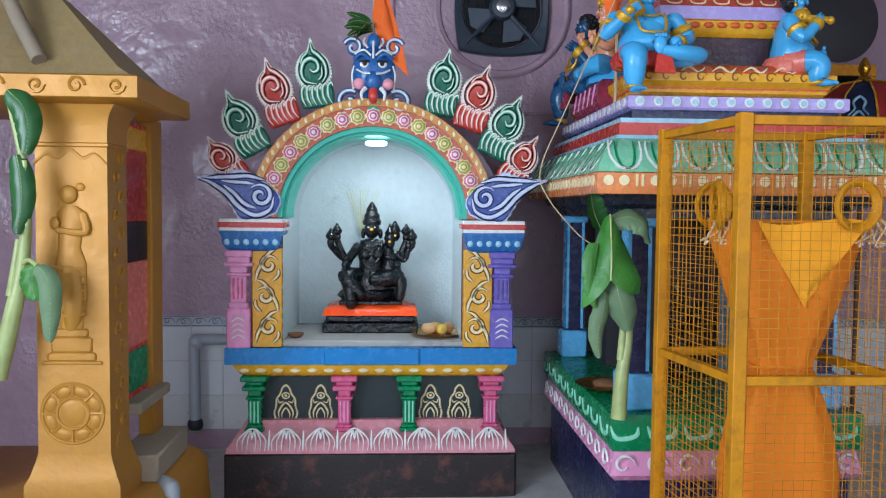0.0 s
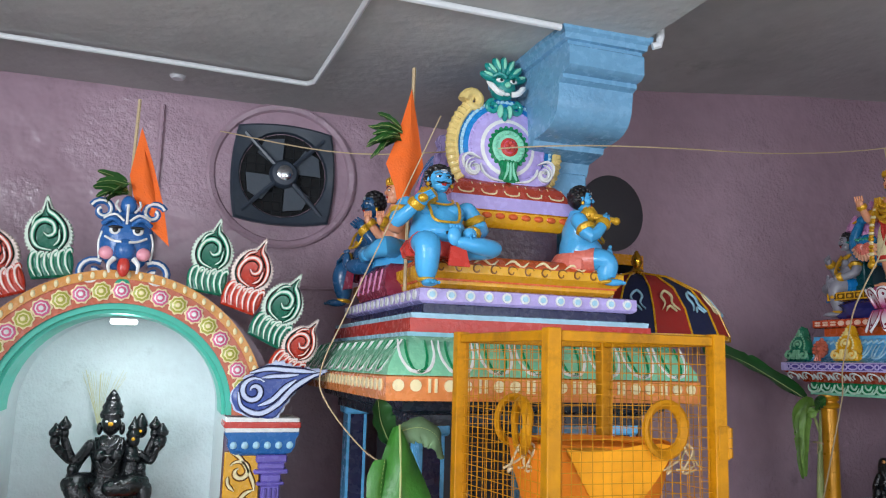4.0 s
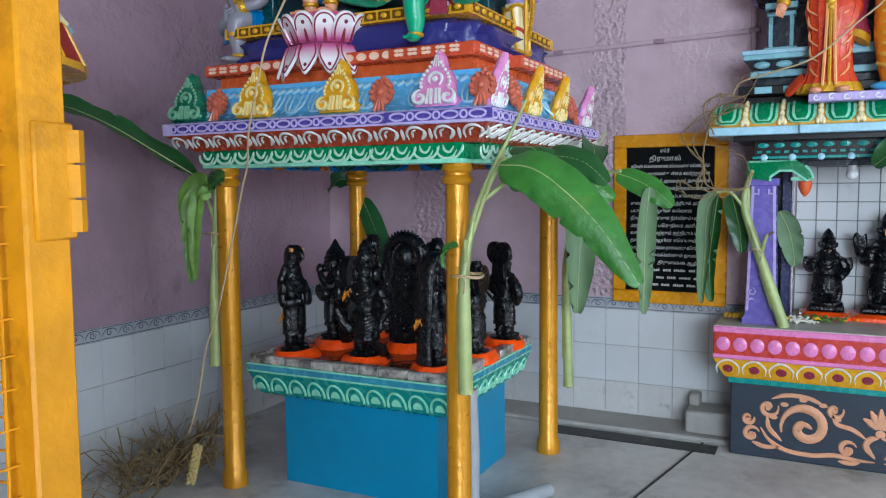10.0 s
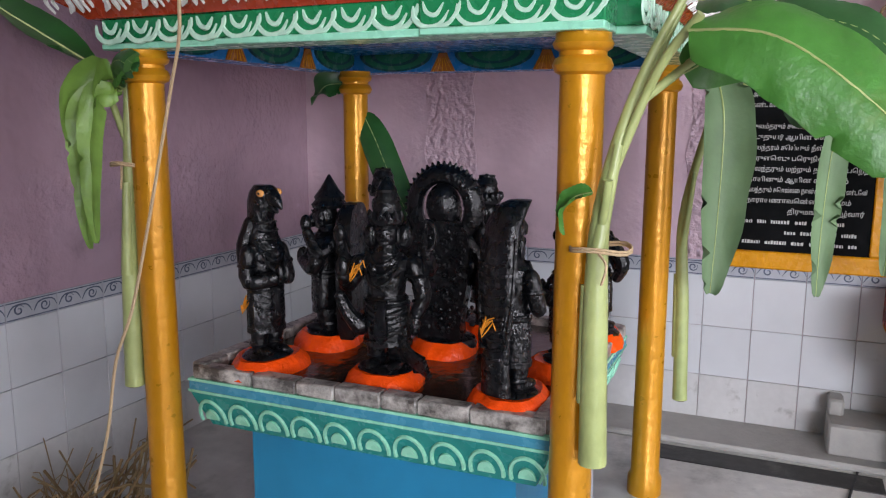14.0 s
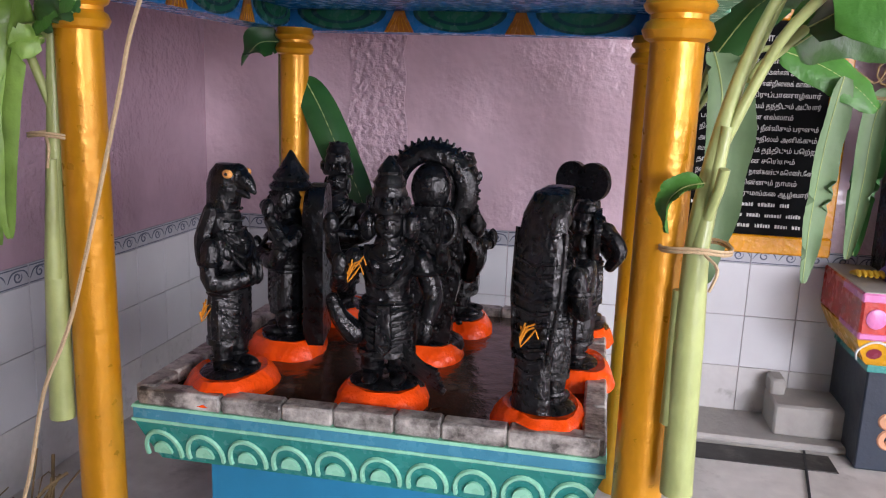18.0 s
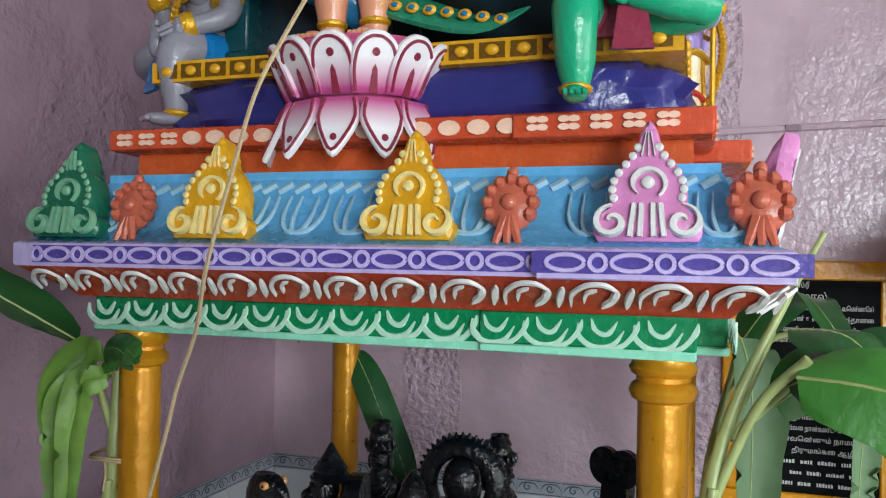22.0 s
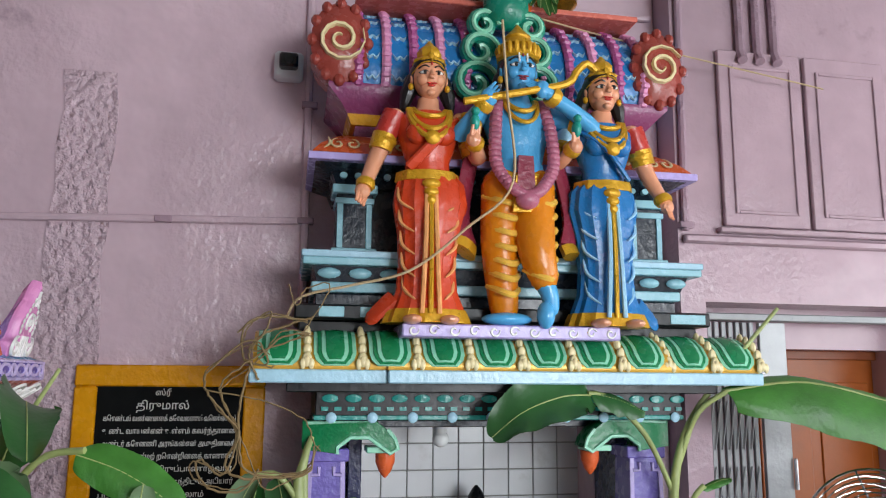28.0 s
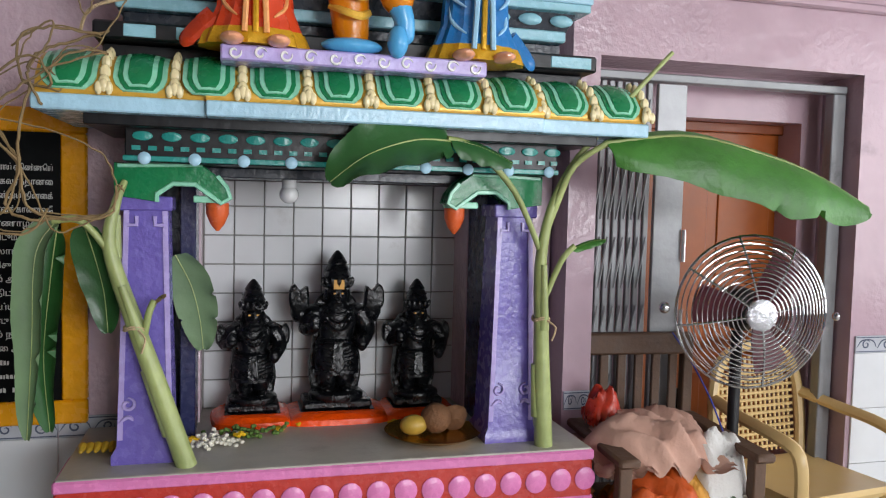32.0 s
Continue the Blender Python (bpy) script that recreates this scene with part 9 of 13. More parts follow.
# curved eave with raised green leaves between gold ribs
g = G()
ev = [(0.0, 1.688), (-0.005, 1.70), (0.01, 1.735), (0.045, 1.772), (0.10, 1.80), (0.14, 1.808)]
for x0, x1, o in ((-0.82, -0.42, 0.006), (-0.42, 0.50, -0.012), (0.50, 0.83, 0.006)):
    g.loft([[(x0, y + o, z) for y, z in ev] + [(x0, V, 1.808), (x0, V, 1.688)], [(x1, y + o, z) for y, z in ev] + [(x1, V, 1.808), (x1, V, 1.688)]], 0)
part("eave", g, mat("ochre_gold_eave", "d0a03a", rough=0.3, metal=0.2, dirt=0.15), sd, "gold and green leaf eave", angle=50)
lv = G()


def on_eave(x, s, lift):
    """A point on the curve of the eave, at the share s up it."""
    i = min(int(s * 5), 4)
    t = s * 5 - i
    y = ev[i][0] + (ev[i + 1][0] - ev[i][0]) * t
    z = ev[i][1] + (ev[i + 1][1] - ev[i][1]) * t
    return (x, y - lift * 0.8, z + lift * 0.5)


for w, lift, mi, s1 in ((0.064, 0.006, 1, 0.97), (0.052, 0.010, 0, 0.95), (0.040, 0.014, 1, 0.9), (0.028, 0.017, 0, 0.86)):
    rows = []
    for j in range(9):
        s = 0.16 + (s1 - 0.16) * j / 8 + (0.073 - w) * 2.2 * (1 - j / 8)
        ww = w * min(1, 0.45 + 1.3 * math.sin(math.pi * min(1, (j + 0.6) / 8) * 0.55))
        rows.append([on_eave(-ww, s, 0), on_eave(-ww, s, lift), on_eave(0, s, lift * 1.25), on_eave(ww, s, lift), on_eave(ww, s, 0)])
    lv.loft(rows, mi)
lvm = shape("eave_leaf", lv, [P_GREEN, P_MINT], 50)
fl = G()
for s in (0.1,):
    p = on_eave(0, 0.12, 0.008)
    for a in (-50, 0, 50):
        fl.ell((p[0] + 0.016 * math.sin(radians(a)), p[1] - 0.004, p[2] + 0.018 * math.cos(radians(a)) - 0.006), (0.010, 0.008, 0.017), 0, n=8, k=5)
    for j in range(5):
        q = on_eave(0, 0.3 + 0.15 * j, 0.006)
        fl.ell(q, (0.015 - 0.001 * j, 0.012, 0.02), 0, n=8, k=5)
flm = shape("eave_flower", fl, P_CREAM)
step = 0.166
for k in range(10):
    x = -0.745 + step * k
    if x < 0.82:
        o = -0.012 if -0.42 < x < 0.50 else 0.006
        pieces("eave_leaf", lvm, sd, [AT((x, o, 0))])
        pieces("eave_flower", flm, sd, [AT((x + step / 2, -0.012 if -0.42 < x + step / 2 < 0.50 else 0.006, 0))])
# upper storey
STRIPE = paint("pale_aqua_enamel", "8fc3cf")
g = G().box(-0.69, 0.16, 1.79, 0.69, V, 1.845, 0, c=0.004)
g.box(-0.705, 0.095, 1.845, 0.71, V, 1.893, 1, c=0.006)
for x0, x1 in ((-0.63, -0.55), (-0.50, -0.40), (0.36, 0.46), (0.56, 0.69)):
    g.box(x0, 0.092, 1.853, x1, 0.2, 1.886, 2, c=0.002)
part("black_ledge", g, [P_BLACK, P_BLACK, STRIPE], sd, "black ledge with pale blue bars")
g = G().box(-0.64, 0.17, 1.893, 0.62, V, 1.935, 0, c=0.004)
g.box(-0.655, 0.13, 1.935, 0.62, V, 1.968, 1, c=0.004)
g.tiers([(0.63, -0.14, 1.968), (0.65, -0.12, 2.02)], 0, M=AT((-0.005, 0, 0)), back=V)
g.box(-0.685, 0.085, 2.018, 0.68, V, 2.042, 1, c=0.003)
g.box(-0.69, 0.08, 2.042, 0.685, V, 2.064, 2, c=0.003)
scatter("stepped_course", g, [P_SLATE, STRIPE, P_PALE], sd)
g = G()
for k in range(13):
    if abs(-0.60 + 0.1 * k) > 0.32:
        g.ell((-0.60 + 0.1 * k, 0.122, 1.995), (0.038, 0.014, 0.018), 0, n=10, k=6)
scatter("course_bead", g, STRIPE, sd)
g = G().box(-0.56, 0.24, 2.06, 0.56, V, 2.36, c=0.004)
part("upper_wall", g, P_SLATE, sd)
for x in (-0.52, -0.30, 0.30, 0.52):
    q = G().box(-0.075, 0.16, 2.064, 0.075, 0.3, 2.085, 1, c=0.003)
    q.box(-0.06, 0.175, 2.085, 0.06, 0.3, 2.27, 0, c=0.003)
    for f in (-1, 1):
        q.box(f * 0.048 - 0.010, 0.168, 2.085, f * 0.048 + 0.010, 0.2, 2.25, 1, c=0.002)
    q.box(-0.065, 0.165, 2.235, 0.065, 0.3, 2.255, 1, c=0.002)
    q.box(-0.075, 0.16, 2.27, 0.075, 0.3, 2.30, 1, c=0.003)
    part("upper_pilaster", q, [P_SLATE, STRIPE], sd).matrix_basis = AT((x, 0, 0))
g = G().tiers([(0.58, -0.20, 2.30), (0.60, -0.17, 2.345), (0.665, -0.11, 2.365)], 0, back=V)
part("upper_soffit", g, P_SLATE, sd)
g = G()
for k in range(24):
    g.prism(oval(-0.56 + 0.049 * k, 2.332, 0.013, 0.011, 8), 0.02, 0, M=AT((0, 0.185, 0)))
ob = part("soffit_dot", g, STRIPE, sd)
ob["kind"] = "stuff"
g = G().box(-0.68, 0.09, 2.362, 0.685, V, 2.388, 1, c=0.003)
g.tiers([(0.67, -0.10, 2.388), (0.64, -0.14, 2.43), (0.58, -0.20, 2.475), (0.56, -0.22, 2.485)], 0, back=V)
part("orange_eave", g, [P_ORANGE, P_LILAC], sd, "orange sloped eave with cream scrolls")
g = G()
oe = Matrix(((1, 0, 0, 0), (0, 1, 1.08, -2.49), (0, 0, 1, 0), (0, 0, 0, 1)))
for x in (-0.56, -0.40, 0.40, 0.56):
    for f in (-1, 1):
        g.stroke(spiral(x + f * 0.025, 2.43, 0.025, 0.006, 1.57, -f * 1.1, 14), 0.010, 0.006, 0, M=oe)
    g.stroke(curve2([(x - 0.07, 2.405), (x - 0.05, 2.43), (x - 0.055, 2.46)], 3), 0.010, 0.006, 0, M=oe)
scatter("eave_scroll", g, P_CREAM, sd)
g = G().tiers([(0.52, -0.26, 2.485), (0.52, -0.26, 2.535)], 0, back=V)
g.tiers([(0.535, -0.245, 2.535), (0.55, -0.23, 2.57)], 1, back=V)
g.tiers([(0.55, -0.23, 2.57), (0.575, -0.20, 2.60), (0.62, -0.17, 2.645), (0.62, -0.17, 2.66)], 0, back=V)
part("wine_cornice", g, [paint("wine_enamel", "8a3f6b"), P_YEL], sd)
# barrel vault: blue scaled strips between ribs, round scroll ends
g = G()
bv = [(0.19, 2.655), (0.165, 2.72), (0.175, 2.80), (0.21, 2.88), (0.27, 2.945), (0.34, 2.985), (0.42, 3.0)]
g.loft([[(x, y, z) for y, z in bv] + [(x, V, 3.0), (x, V, 2.655)] for x in (-0.60, 0.60)], 0)
part("vault", g, P_BLUE, sd, "blue barrel vault", angle=50)
for k in range(12):
    x = -0.52 + 0.095 * k
    if abs(x) < 0.13:
        continue
    q = G().tube([(0, y - 0.006, z + 0.003) for y, z in bv], 0.017, 7, 0)
    for j in range(13):
        s = j / 12 * 5.99
        i = int(s)
        t = s - i
        q.ell((0.0, bv[i][0] + (bv[i + 1][0] - bv[i][0]) * t - 0.02, bv[i][1] + (bv[i + 1][1] - bv[i][1]) * t + 0.006), (0.019, 0.012, 0.012), 0, n=6, k=4)
    part("vault_rib", q, P_PINK if k % 2 else paint("mauve_rose_enamel", "b75d95"), sd).matrix_basis = AT((x, 0, 0))
    q = G()
    for j in range(6):
        i = j
        y, z = (bv[i][0] + bv[min(i + 1, 6)][0]) / 2, (bv[i][1] + bv[min(i + 1, 6)][1]) / 2
        q.stroke(curve2([(-0.024, 0.012), (-0.012, -0.008), (0, 0.004), (0.012, -0.008), (0.024, 0.012)], 3), 0.008, 0.008, 0, M=AT((0.0475, y, z)) @ turn(-8 - 13 * j, "X"))
    part("scaled_strip", q, P_PALE, sd).matrix_basis = AT((x, 0, 0))
for s in (-1, 1):
    g = G()
    g.prism(oval(0, 2.80, 0.10, 0.145, 22), 0.16, 0, M=AT((0, 0.30, 0)), bev=0.03)
    g.stroke(spiral(0, 2.80, 0.085, 0.012, 0.5, 1.9 * s), 0.016, 0.014, 1, y=0.138)
    for k in range(12):
        a = 2 * math.pi * k / 12
        g.ell((0.095 * math.cos(a), 0.165, 2.80 + 0.138 * math.sin(a)), (0.02, 0.02, 0.022), 0, n=8, k=5)
    part("vault_scroll", g, [paint("russet_enamel", "9a4238"), P_CREAM], sd, "russet scroll end").matrix_basis = AT((s * 0.585, 0, 0))
g = G()
g.box(-0.53, 0.20, 3.0, 0.53, V, 3.02, 1, c=0.004)
g.box(-0.50, 0.24, 3.02, 0.50, V, 3.04, 0, c=0.004)
part("ridge", g, [P_VIOLET, P_CORAL], sd)
for x in (-0.30, -0.02, 0.26):
    q = G().lathe([(0.04, 0), (0.03, 0.02), (0.05, 0.04), (0.085, 0.075), (0.085, 0.11), (0.05, 0.14), (0.025, 0.15), (0.045, 0.18), (0.02, 0.22), (0.005, 0.27)], 18)
    solo("brass_finial", q, M_BRASS, "polished brass pot finial on the shrine's ridge", "finial", "roof finials", M=WEST(5.65, DY, 3.04) @ AT((x, 0.36, 0)))
# green halo arch behind the flute player
g = G()
g.box(-0.10, 0.12, 2.50, 0.10, 0.3, 2.62, 0, c=0.006)
for s in (-1, 1):
    for r, cz in ((0.085, 2.68), (0.07, 2.80), (0.055, 2.90)):
        g.tube([(x, 0.15, z) for x, z in spiral(s * (0.03 + r), cz, r, 0.014, math.pi if s > 0 else 0, -s * 1.3)], 0.022, 7, 0)
        g.tube([(x, 0.128, z) for x, z in spiral(s * (0.03 + r), cz, r, 0.014, math.pi if s > 0 else 0, -s * 1.3)], 0.008, 5, 1)
g.ell((0, 0.15, 2.98), (0.085, 0.06, 0.09), 0)
for s in (-1, 1):
    g.ell((s * 0.035, 0.10, 3.0), (0.018, 0.012, 0.016), 1)
    g.ell((s * 0.07, 0.13, 3.04), (0.03, 0.03, 0.05), 0)
part("halo_scroll", g, [paint("emerald_enamel", "12836a"), P_MINT], sd, "emerald scrolls behind the figures")
g = G().box(-0.385, -0.05, 1.786, 0.315, 0.24, 1.828, 0, c=0.005)
part("figure_plinth", g, P_LILAC, sd, "lilac plinth with white scrolls")
g = G()
for k in range(11):
    x = -0.35 + 0.063 * k
    g.stroke(spiral(x, 1.807, 0.017, 0.005, 0.3, 1.0 if k % 2 else -1.0, 12), 0.008, 0.004, 0, y=-0.0505)
scatter("plinth_scroll", g, P_WHITE, sd)


def consort(flip):
    """A queen in a draped sari: one arm down with open palm, one raised with a parrot."""
    q = G()
    f = flip
    ovals(q, [(0, 0, 0.01, 0.118, 0.08), (0, 0, 0.03, 0.110, 0.076), (0.0, 0, 0.10, 0.084, 0.064), (0.0, 0, 0.18, 0.078, 0.062), (f * 0.004, 0, 0.27, 0.086, 0.066), (f * 0.008, 0, 0.36, 0.104, 0.074), (f * 0.008, 0, 0.42, 0.096, 0.066), (f * 0.004, 0, 0.46, 0.066, 0.05)], 1, n=48, fold=0.045, waves=15)
    for k in range(5):
        zz = 0.07 + 0.065 * k
        b = 0.004 * k
        for s in (-1, 1):
            pts = smooth([(s * (0.070 + b), -0.022, zz + 0.075), (s * (0.066 + b), -0.040, zz + 0.03), (s * (0.040 + 0.5 * b), -0.068, zz)], 0.006)[0]
            q.tube(pts, [0.002 + 0.0035 * math.sin(math.pi * i / (len(pts) - 1)) for i in range(len(pts))], 6, 6)
    for k in (-1, 0, 1):
        q.tube(smooth([(k * 0.012, -0.068, 0.40), (k * 0.016, -0.082, 0.22), (k * 0.024, -0.082, 0.03)], 0.007)[0], 0.007, 6, 6 if k else 2)
    ovals(q, [(0, 0, 0.005, 0.124, 0.085), (0, 0, 0.03, 0.115, 0.08), (0, 0, 0.045, 0.108, 0.075)], 2, n=48, fold=0.045, waves=15)
    q.tube(smooth([(f * -0.09, -0.01, 0.08), (f * -0.13, 0.0, 0.04), (f * -0.16, 0.01, 0.005)], 0.02)[0], [0.03, 0.03, 0.03, 0.028, 0.028, 0.026, 0.026, 0.02, 0.01], 8, 1, flat=0.5)
    for s in (-1, 1):
        q.ell((s * 0.05, -0.085, 0.012), (0.026, 0.045, 0.014), 0)
    ovals(q, [(0, 0, 0.44, 0.066, 0.048), (0, 0, 0.49, 0.062, 0.046), (0, 0, 0.53, 0.076, 0.056), (0, 0, 0.575, 0.088, 0.062), (0, 0, 0.62, 0.094, 0.05), (0, 0, 0.645, 0.06, 0.04)], 1, n=24)
    for s in (-1, 1):
        q.ell((s * 0.036, -0.05, 0.565), (0.034, 0.028, 0.034), 1)
    ovals(q, [(0, 0, 0.635, 0.058, 0.042), (0, 0, 0.66, 0.033, 0.032), (0, 0, 0.69, 0.03, 0.03)], 0, n=16)
    q.tube(smooth([(f * 0.085, -0.02, 0.62), (f * 0.02, -0.075, 0.55), (f * -0.06, -0.05, 0.46)], 0.02)[0], 0.016, 8, 1, flat=0.5)
    ovals(q, [(0, 0, 0.425, 0.09, 0.066), (0, 0, 0.455, 0.086, 0.062)], 2, n=24, fold=0.04, waves=16)
    for k in range(3):
        q.ell((0, -0.07, 0.41 - 0.025 * k), (0.026 - 0.005 * k, 0.014, 0.016), 2)
    for w, d in ((0.045, 0.03), (0.055, 0.075), (0.06, 0.105)):
        necklace(q, (0, -0.02, 0.65), w, d, 0.0085, 2)
    q.ell((0, -0.085, 0.545), (0.022, 0.012, 0.022), 2)
    arm(q, (-f * 0.095, 0, 0.625), (-f * 0.145, 0.01, 0.50), (-f * 0.185, -0.035, 0.385), 0.026, fingers=(-f * 0.2, -0.3, -1))
    arm(q, (f * 0.095, 0, 0.625), (f * 0.145, -0.01, 0.51), (f * 0.115, -0.09, 0.545), 0.026, fingers=(f * 0.1, -0.3, 1))
    for s in (-1, 1):
        q.tube([(s * 0.094, 0, 0.64), (s * 0.125, 0.005, 0.56)], [0.036, 0.034], 10, 5 if s * f < 0 else 6)
        q.tube([(s * 0.122, 0.005, 0.572), (s * 0.135, 0.007, 0.525)], [0.036, 0.034], 10, 2)
    q.ell((f * 0.115, -0.10, 0.595), (0.014, 0.018, 0.026), 7)
    q.ell((f * 0.115, -0.11, 0.625), (0.012, 0.014, 0.013), 7)
    head(q, (0, -0.01, 0.748), 0.068, style="bun")
    return q


PARROT = paint("parrot_green_enamel", "1f9f8f")
solo("queen_statue", consort(1), [SK_PEACH, paint("orange_red_sari_enamel", "d0431f"), ORN, HAIR, EYEW, P_RED, paint("orange_fold_enamel", "eda86a"), PARROT], "queen statue in orange-red sari holding a parrot", "statue", "flute player's consorts", M=WEST(5.68, 2.715, 1.826) @ Matrix.Diagonal((1.14, 1.1, 1.07, 1)))
solo("queen_statue", consort(-1), [SK_PEACH, paint("blue_sari_enamel", "1f76b8"), ORN, HAIR, EYEW, P_RED, paint("light_blue_fold_enamel", "9fd2ee"), PARROT], "queen statue in blue sari holding a parrot", "statue", "flute player's consorts", M=WEST(5.68, 2.115, 1.826) @ Matrix.Diagonal((1.14, 1.1, 1.07, 1)))
g = G()
LY = paint("yellow_stripe_enamel", "e9b84a")
# crossed legs in a striped dhoti, a shawl behind, garland and flute
g.limb([(-0.045, 0, 0.42), (-0.06, -0.01, 0.24), (-0.045, 0.0, 0.05)], [0.068, 0.056, 0.042], 14, 1)
g.limb([(0.045, 0, 0.42), (0.035, -0.06, 0.24), (0.055, -0.07, 0.14)], [0.068, 0.058, 0.042], 14, 1)
g.limb([(0.05, -0.07, 0.14), (0.07, -0.075, 0.09), (0.075, -0.07, 0.05)], [0.032, 0.026, 0.024], 10, 0)
g.ell((0.055, -0.085, 0.03), (0.026, 0.03, 0.04), 0)
g.ell((-0.05, -0.05, 0.018), (0.075, 0.04, 0.02), 0)
for k in range(7):
    for s in (-1, 1):
        x0 = s * 0.05
        zz = 0.36 - 0.045 * k
        yy = -0.066 if s < 0 else -0.075 - 0.006 * k
        if s > 0 and k > 5:
            continue
        r = 0.058 - 0.002 * k
        g.tube(smooth([(x0 - r * 1.04, -0.012 + (yy + 0.06 if s > 0 else 0), zz + 0.03), (x0 - r * 0.4, yy + 0.002, zz + 0.008), (x0 + r * 0.4, yy + 0.002, zz), (x0 + r, -0.015 + (yy + 0.06 if s > 0 else 0), zz + 0.02)], 0.007)[0], 0.0105, 6, 6, flat=0.6)
ovals(g, [(0, 0, 0.36, 0.115, 0.075), (0, 0, 0.42, 0.112, 0.075), (0, 0, 0.455, 0.09, 0.06)], 1)
ovals(g, [(0, 0, 0.44, 0.088, 0.06), (0, 0, 0.50, 0.075, 0.052), (0, 0, 0.56, 0.088, 0.058), (0, 0, 0.62, 0.11, 0.062), (0, 0, 0.66, 0.105, 0.052), (0, 0, 0.685, 0.045, 0.04), (0, 0, 0.715, 0.034, 0.034)], 0)
ovals(g, [(0, 0, 0.43, 0.10, 0.07), (0, 0, 0.455, 0.097, 0.067)], 2)
g.prism([(-0.04, 0.33), (0.04, 0.33), (0.03, 0.44), (-0.03, 0.44)], 0.02, 2, M=AT((0, -0.07, 0)))
g.prism([(-0.028, 0.38), (0.028, 0.38), (0.022, 0.50), (-0.022, 0.50)], 0.02, 5, M=AT((0, -0.072, 0)))
for s in (-1, 1):
    pts = smooth([(s * 0.07, -0.03, 0.68), (s * 0.085, -0.065, 0.58), (s * 0.085, -0.08, 0.47), (s * 0.04, -0.10, 0.395), (0, -0.105, 0.375)], 0.02, 6)[0]
    for i, p in enumerate(pts):
        g.ell(p, (0.021, 0.018, 0.017), 8, n=8, k=5)
    g.tube(smooth([(s * 0.10, 0.03, 0.66), (s * 0.14, 0.035, 0.50), (s * 0.17, 0.02, 0.34), (s * 0.155, 0.0, 0.24)], 0.03)[0], [0.03 + 0.0012 * i for i in range(13)], 9, 7, flat=0.5)
    g.tube([(s * 0.155, 0.0, 0.245), (s * 0.165, -0.01, 0.215)], [0.046, 0.048], 9, 2, flat=0.5)
g.ell((0, -0.10, 0.365), (0.036, 0.028, 0.03), 8)
necklace(g, (0, -0.03, 0.69), 0.045, 0.045, 0.008)
necklace(g, (0, -0.03, 0.69), 0.052, 0.085, 0.007)
arm(g, (-0.115, 0, 0.65), (-0.185, -0.04, 0.57), (-0.115, -0.11, 0.665), 0.03, fingers=(0.5, 0.2, 0.6))
arm(g, (0.115, 0, 0.65), (0.225, -0.04, 0.615), (0.045, -0.115, 0.70), 0.03, fingers=(-0.7, 0.2, 0.4))
fp = smooth([(-0.19, -0.115, 0.645), (0.0, -0.12, 0.69), (0.12, -0.115, 0.725), (0.155, -0.11, 0.77), (0.185, -0.11, 0.795), (0.215, -0.11, 0.775)], 0.011)[0]
g.tube(fp, 0.0115, 8, 2)
head(g, (0, -0.015, 0.785), 0.074)
for s in (-0.6, 0.6):
    g.tube([(s * 0.02, -0.073, 0.80), (s * 0.022, -0.07, 0.84)], 0.003, 5, 4)
solo("flute_player_statue", g, [SK_BLUE, paint("orange_dhoti_enamel", "df8410"), ORN, HAIR, EYEW, P_MAROON, LY, paint("wine_shawl_enamel", "8c2f44"), paint("rose_garland_enamel", "b5677f")], "blue-skinned flute player statue with crossed legs and garland", "statue", M=WEST(5.68, 2.412, 1.828) @ Matrix.Diagonal((1.1, 1.05, 1.08, 1)))
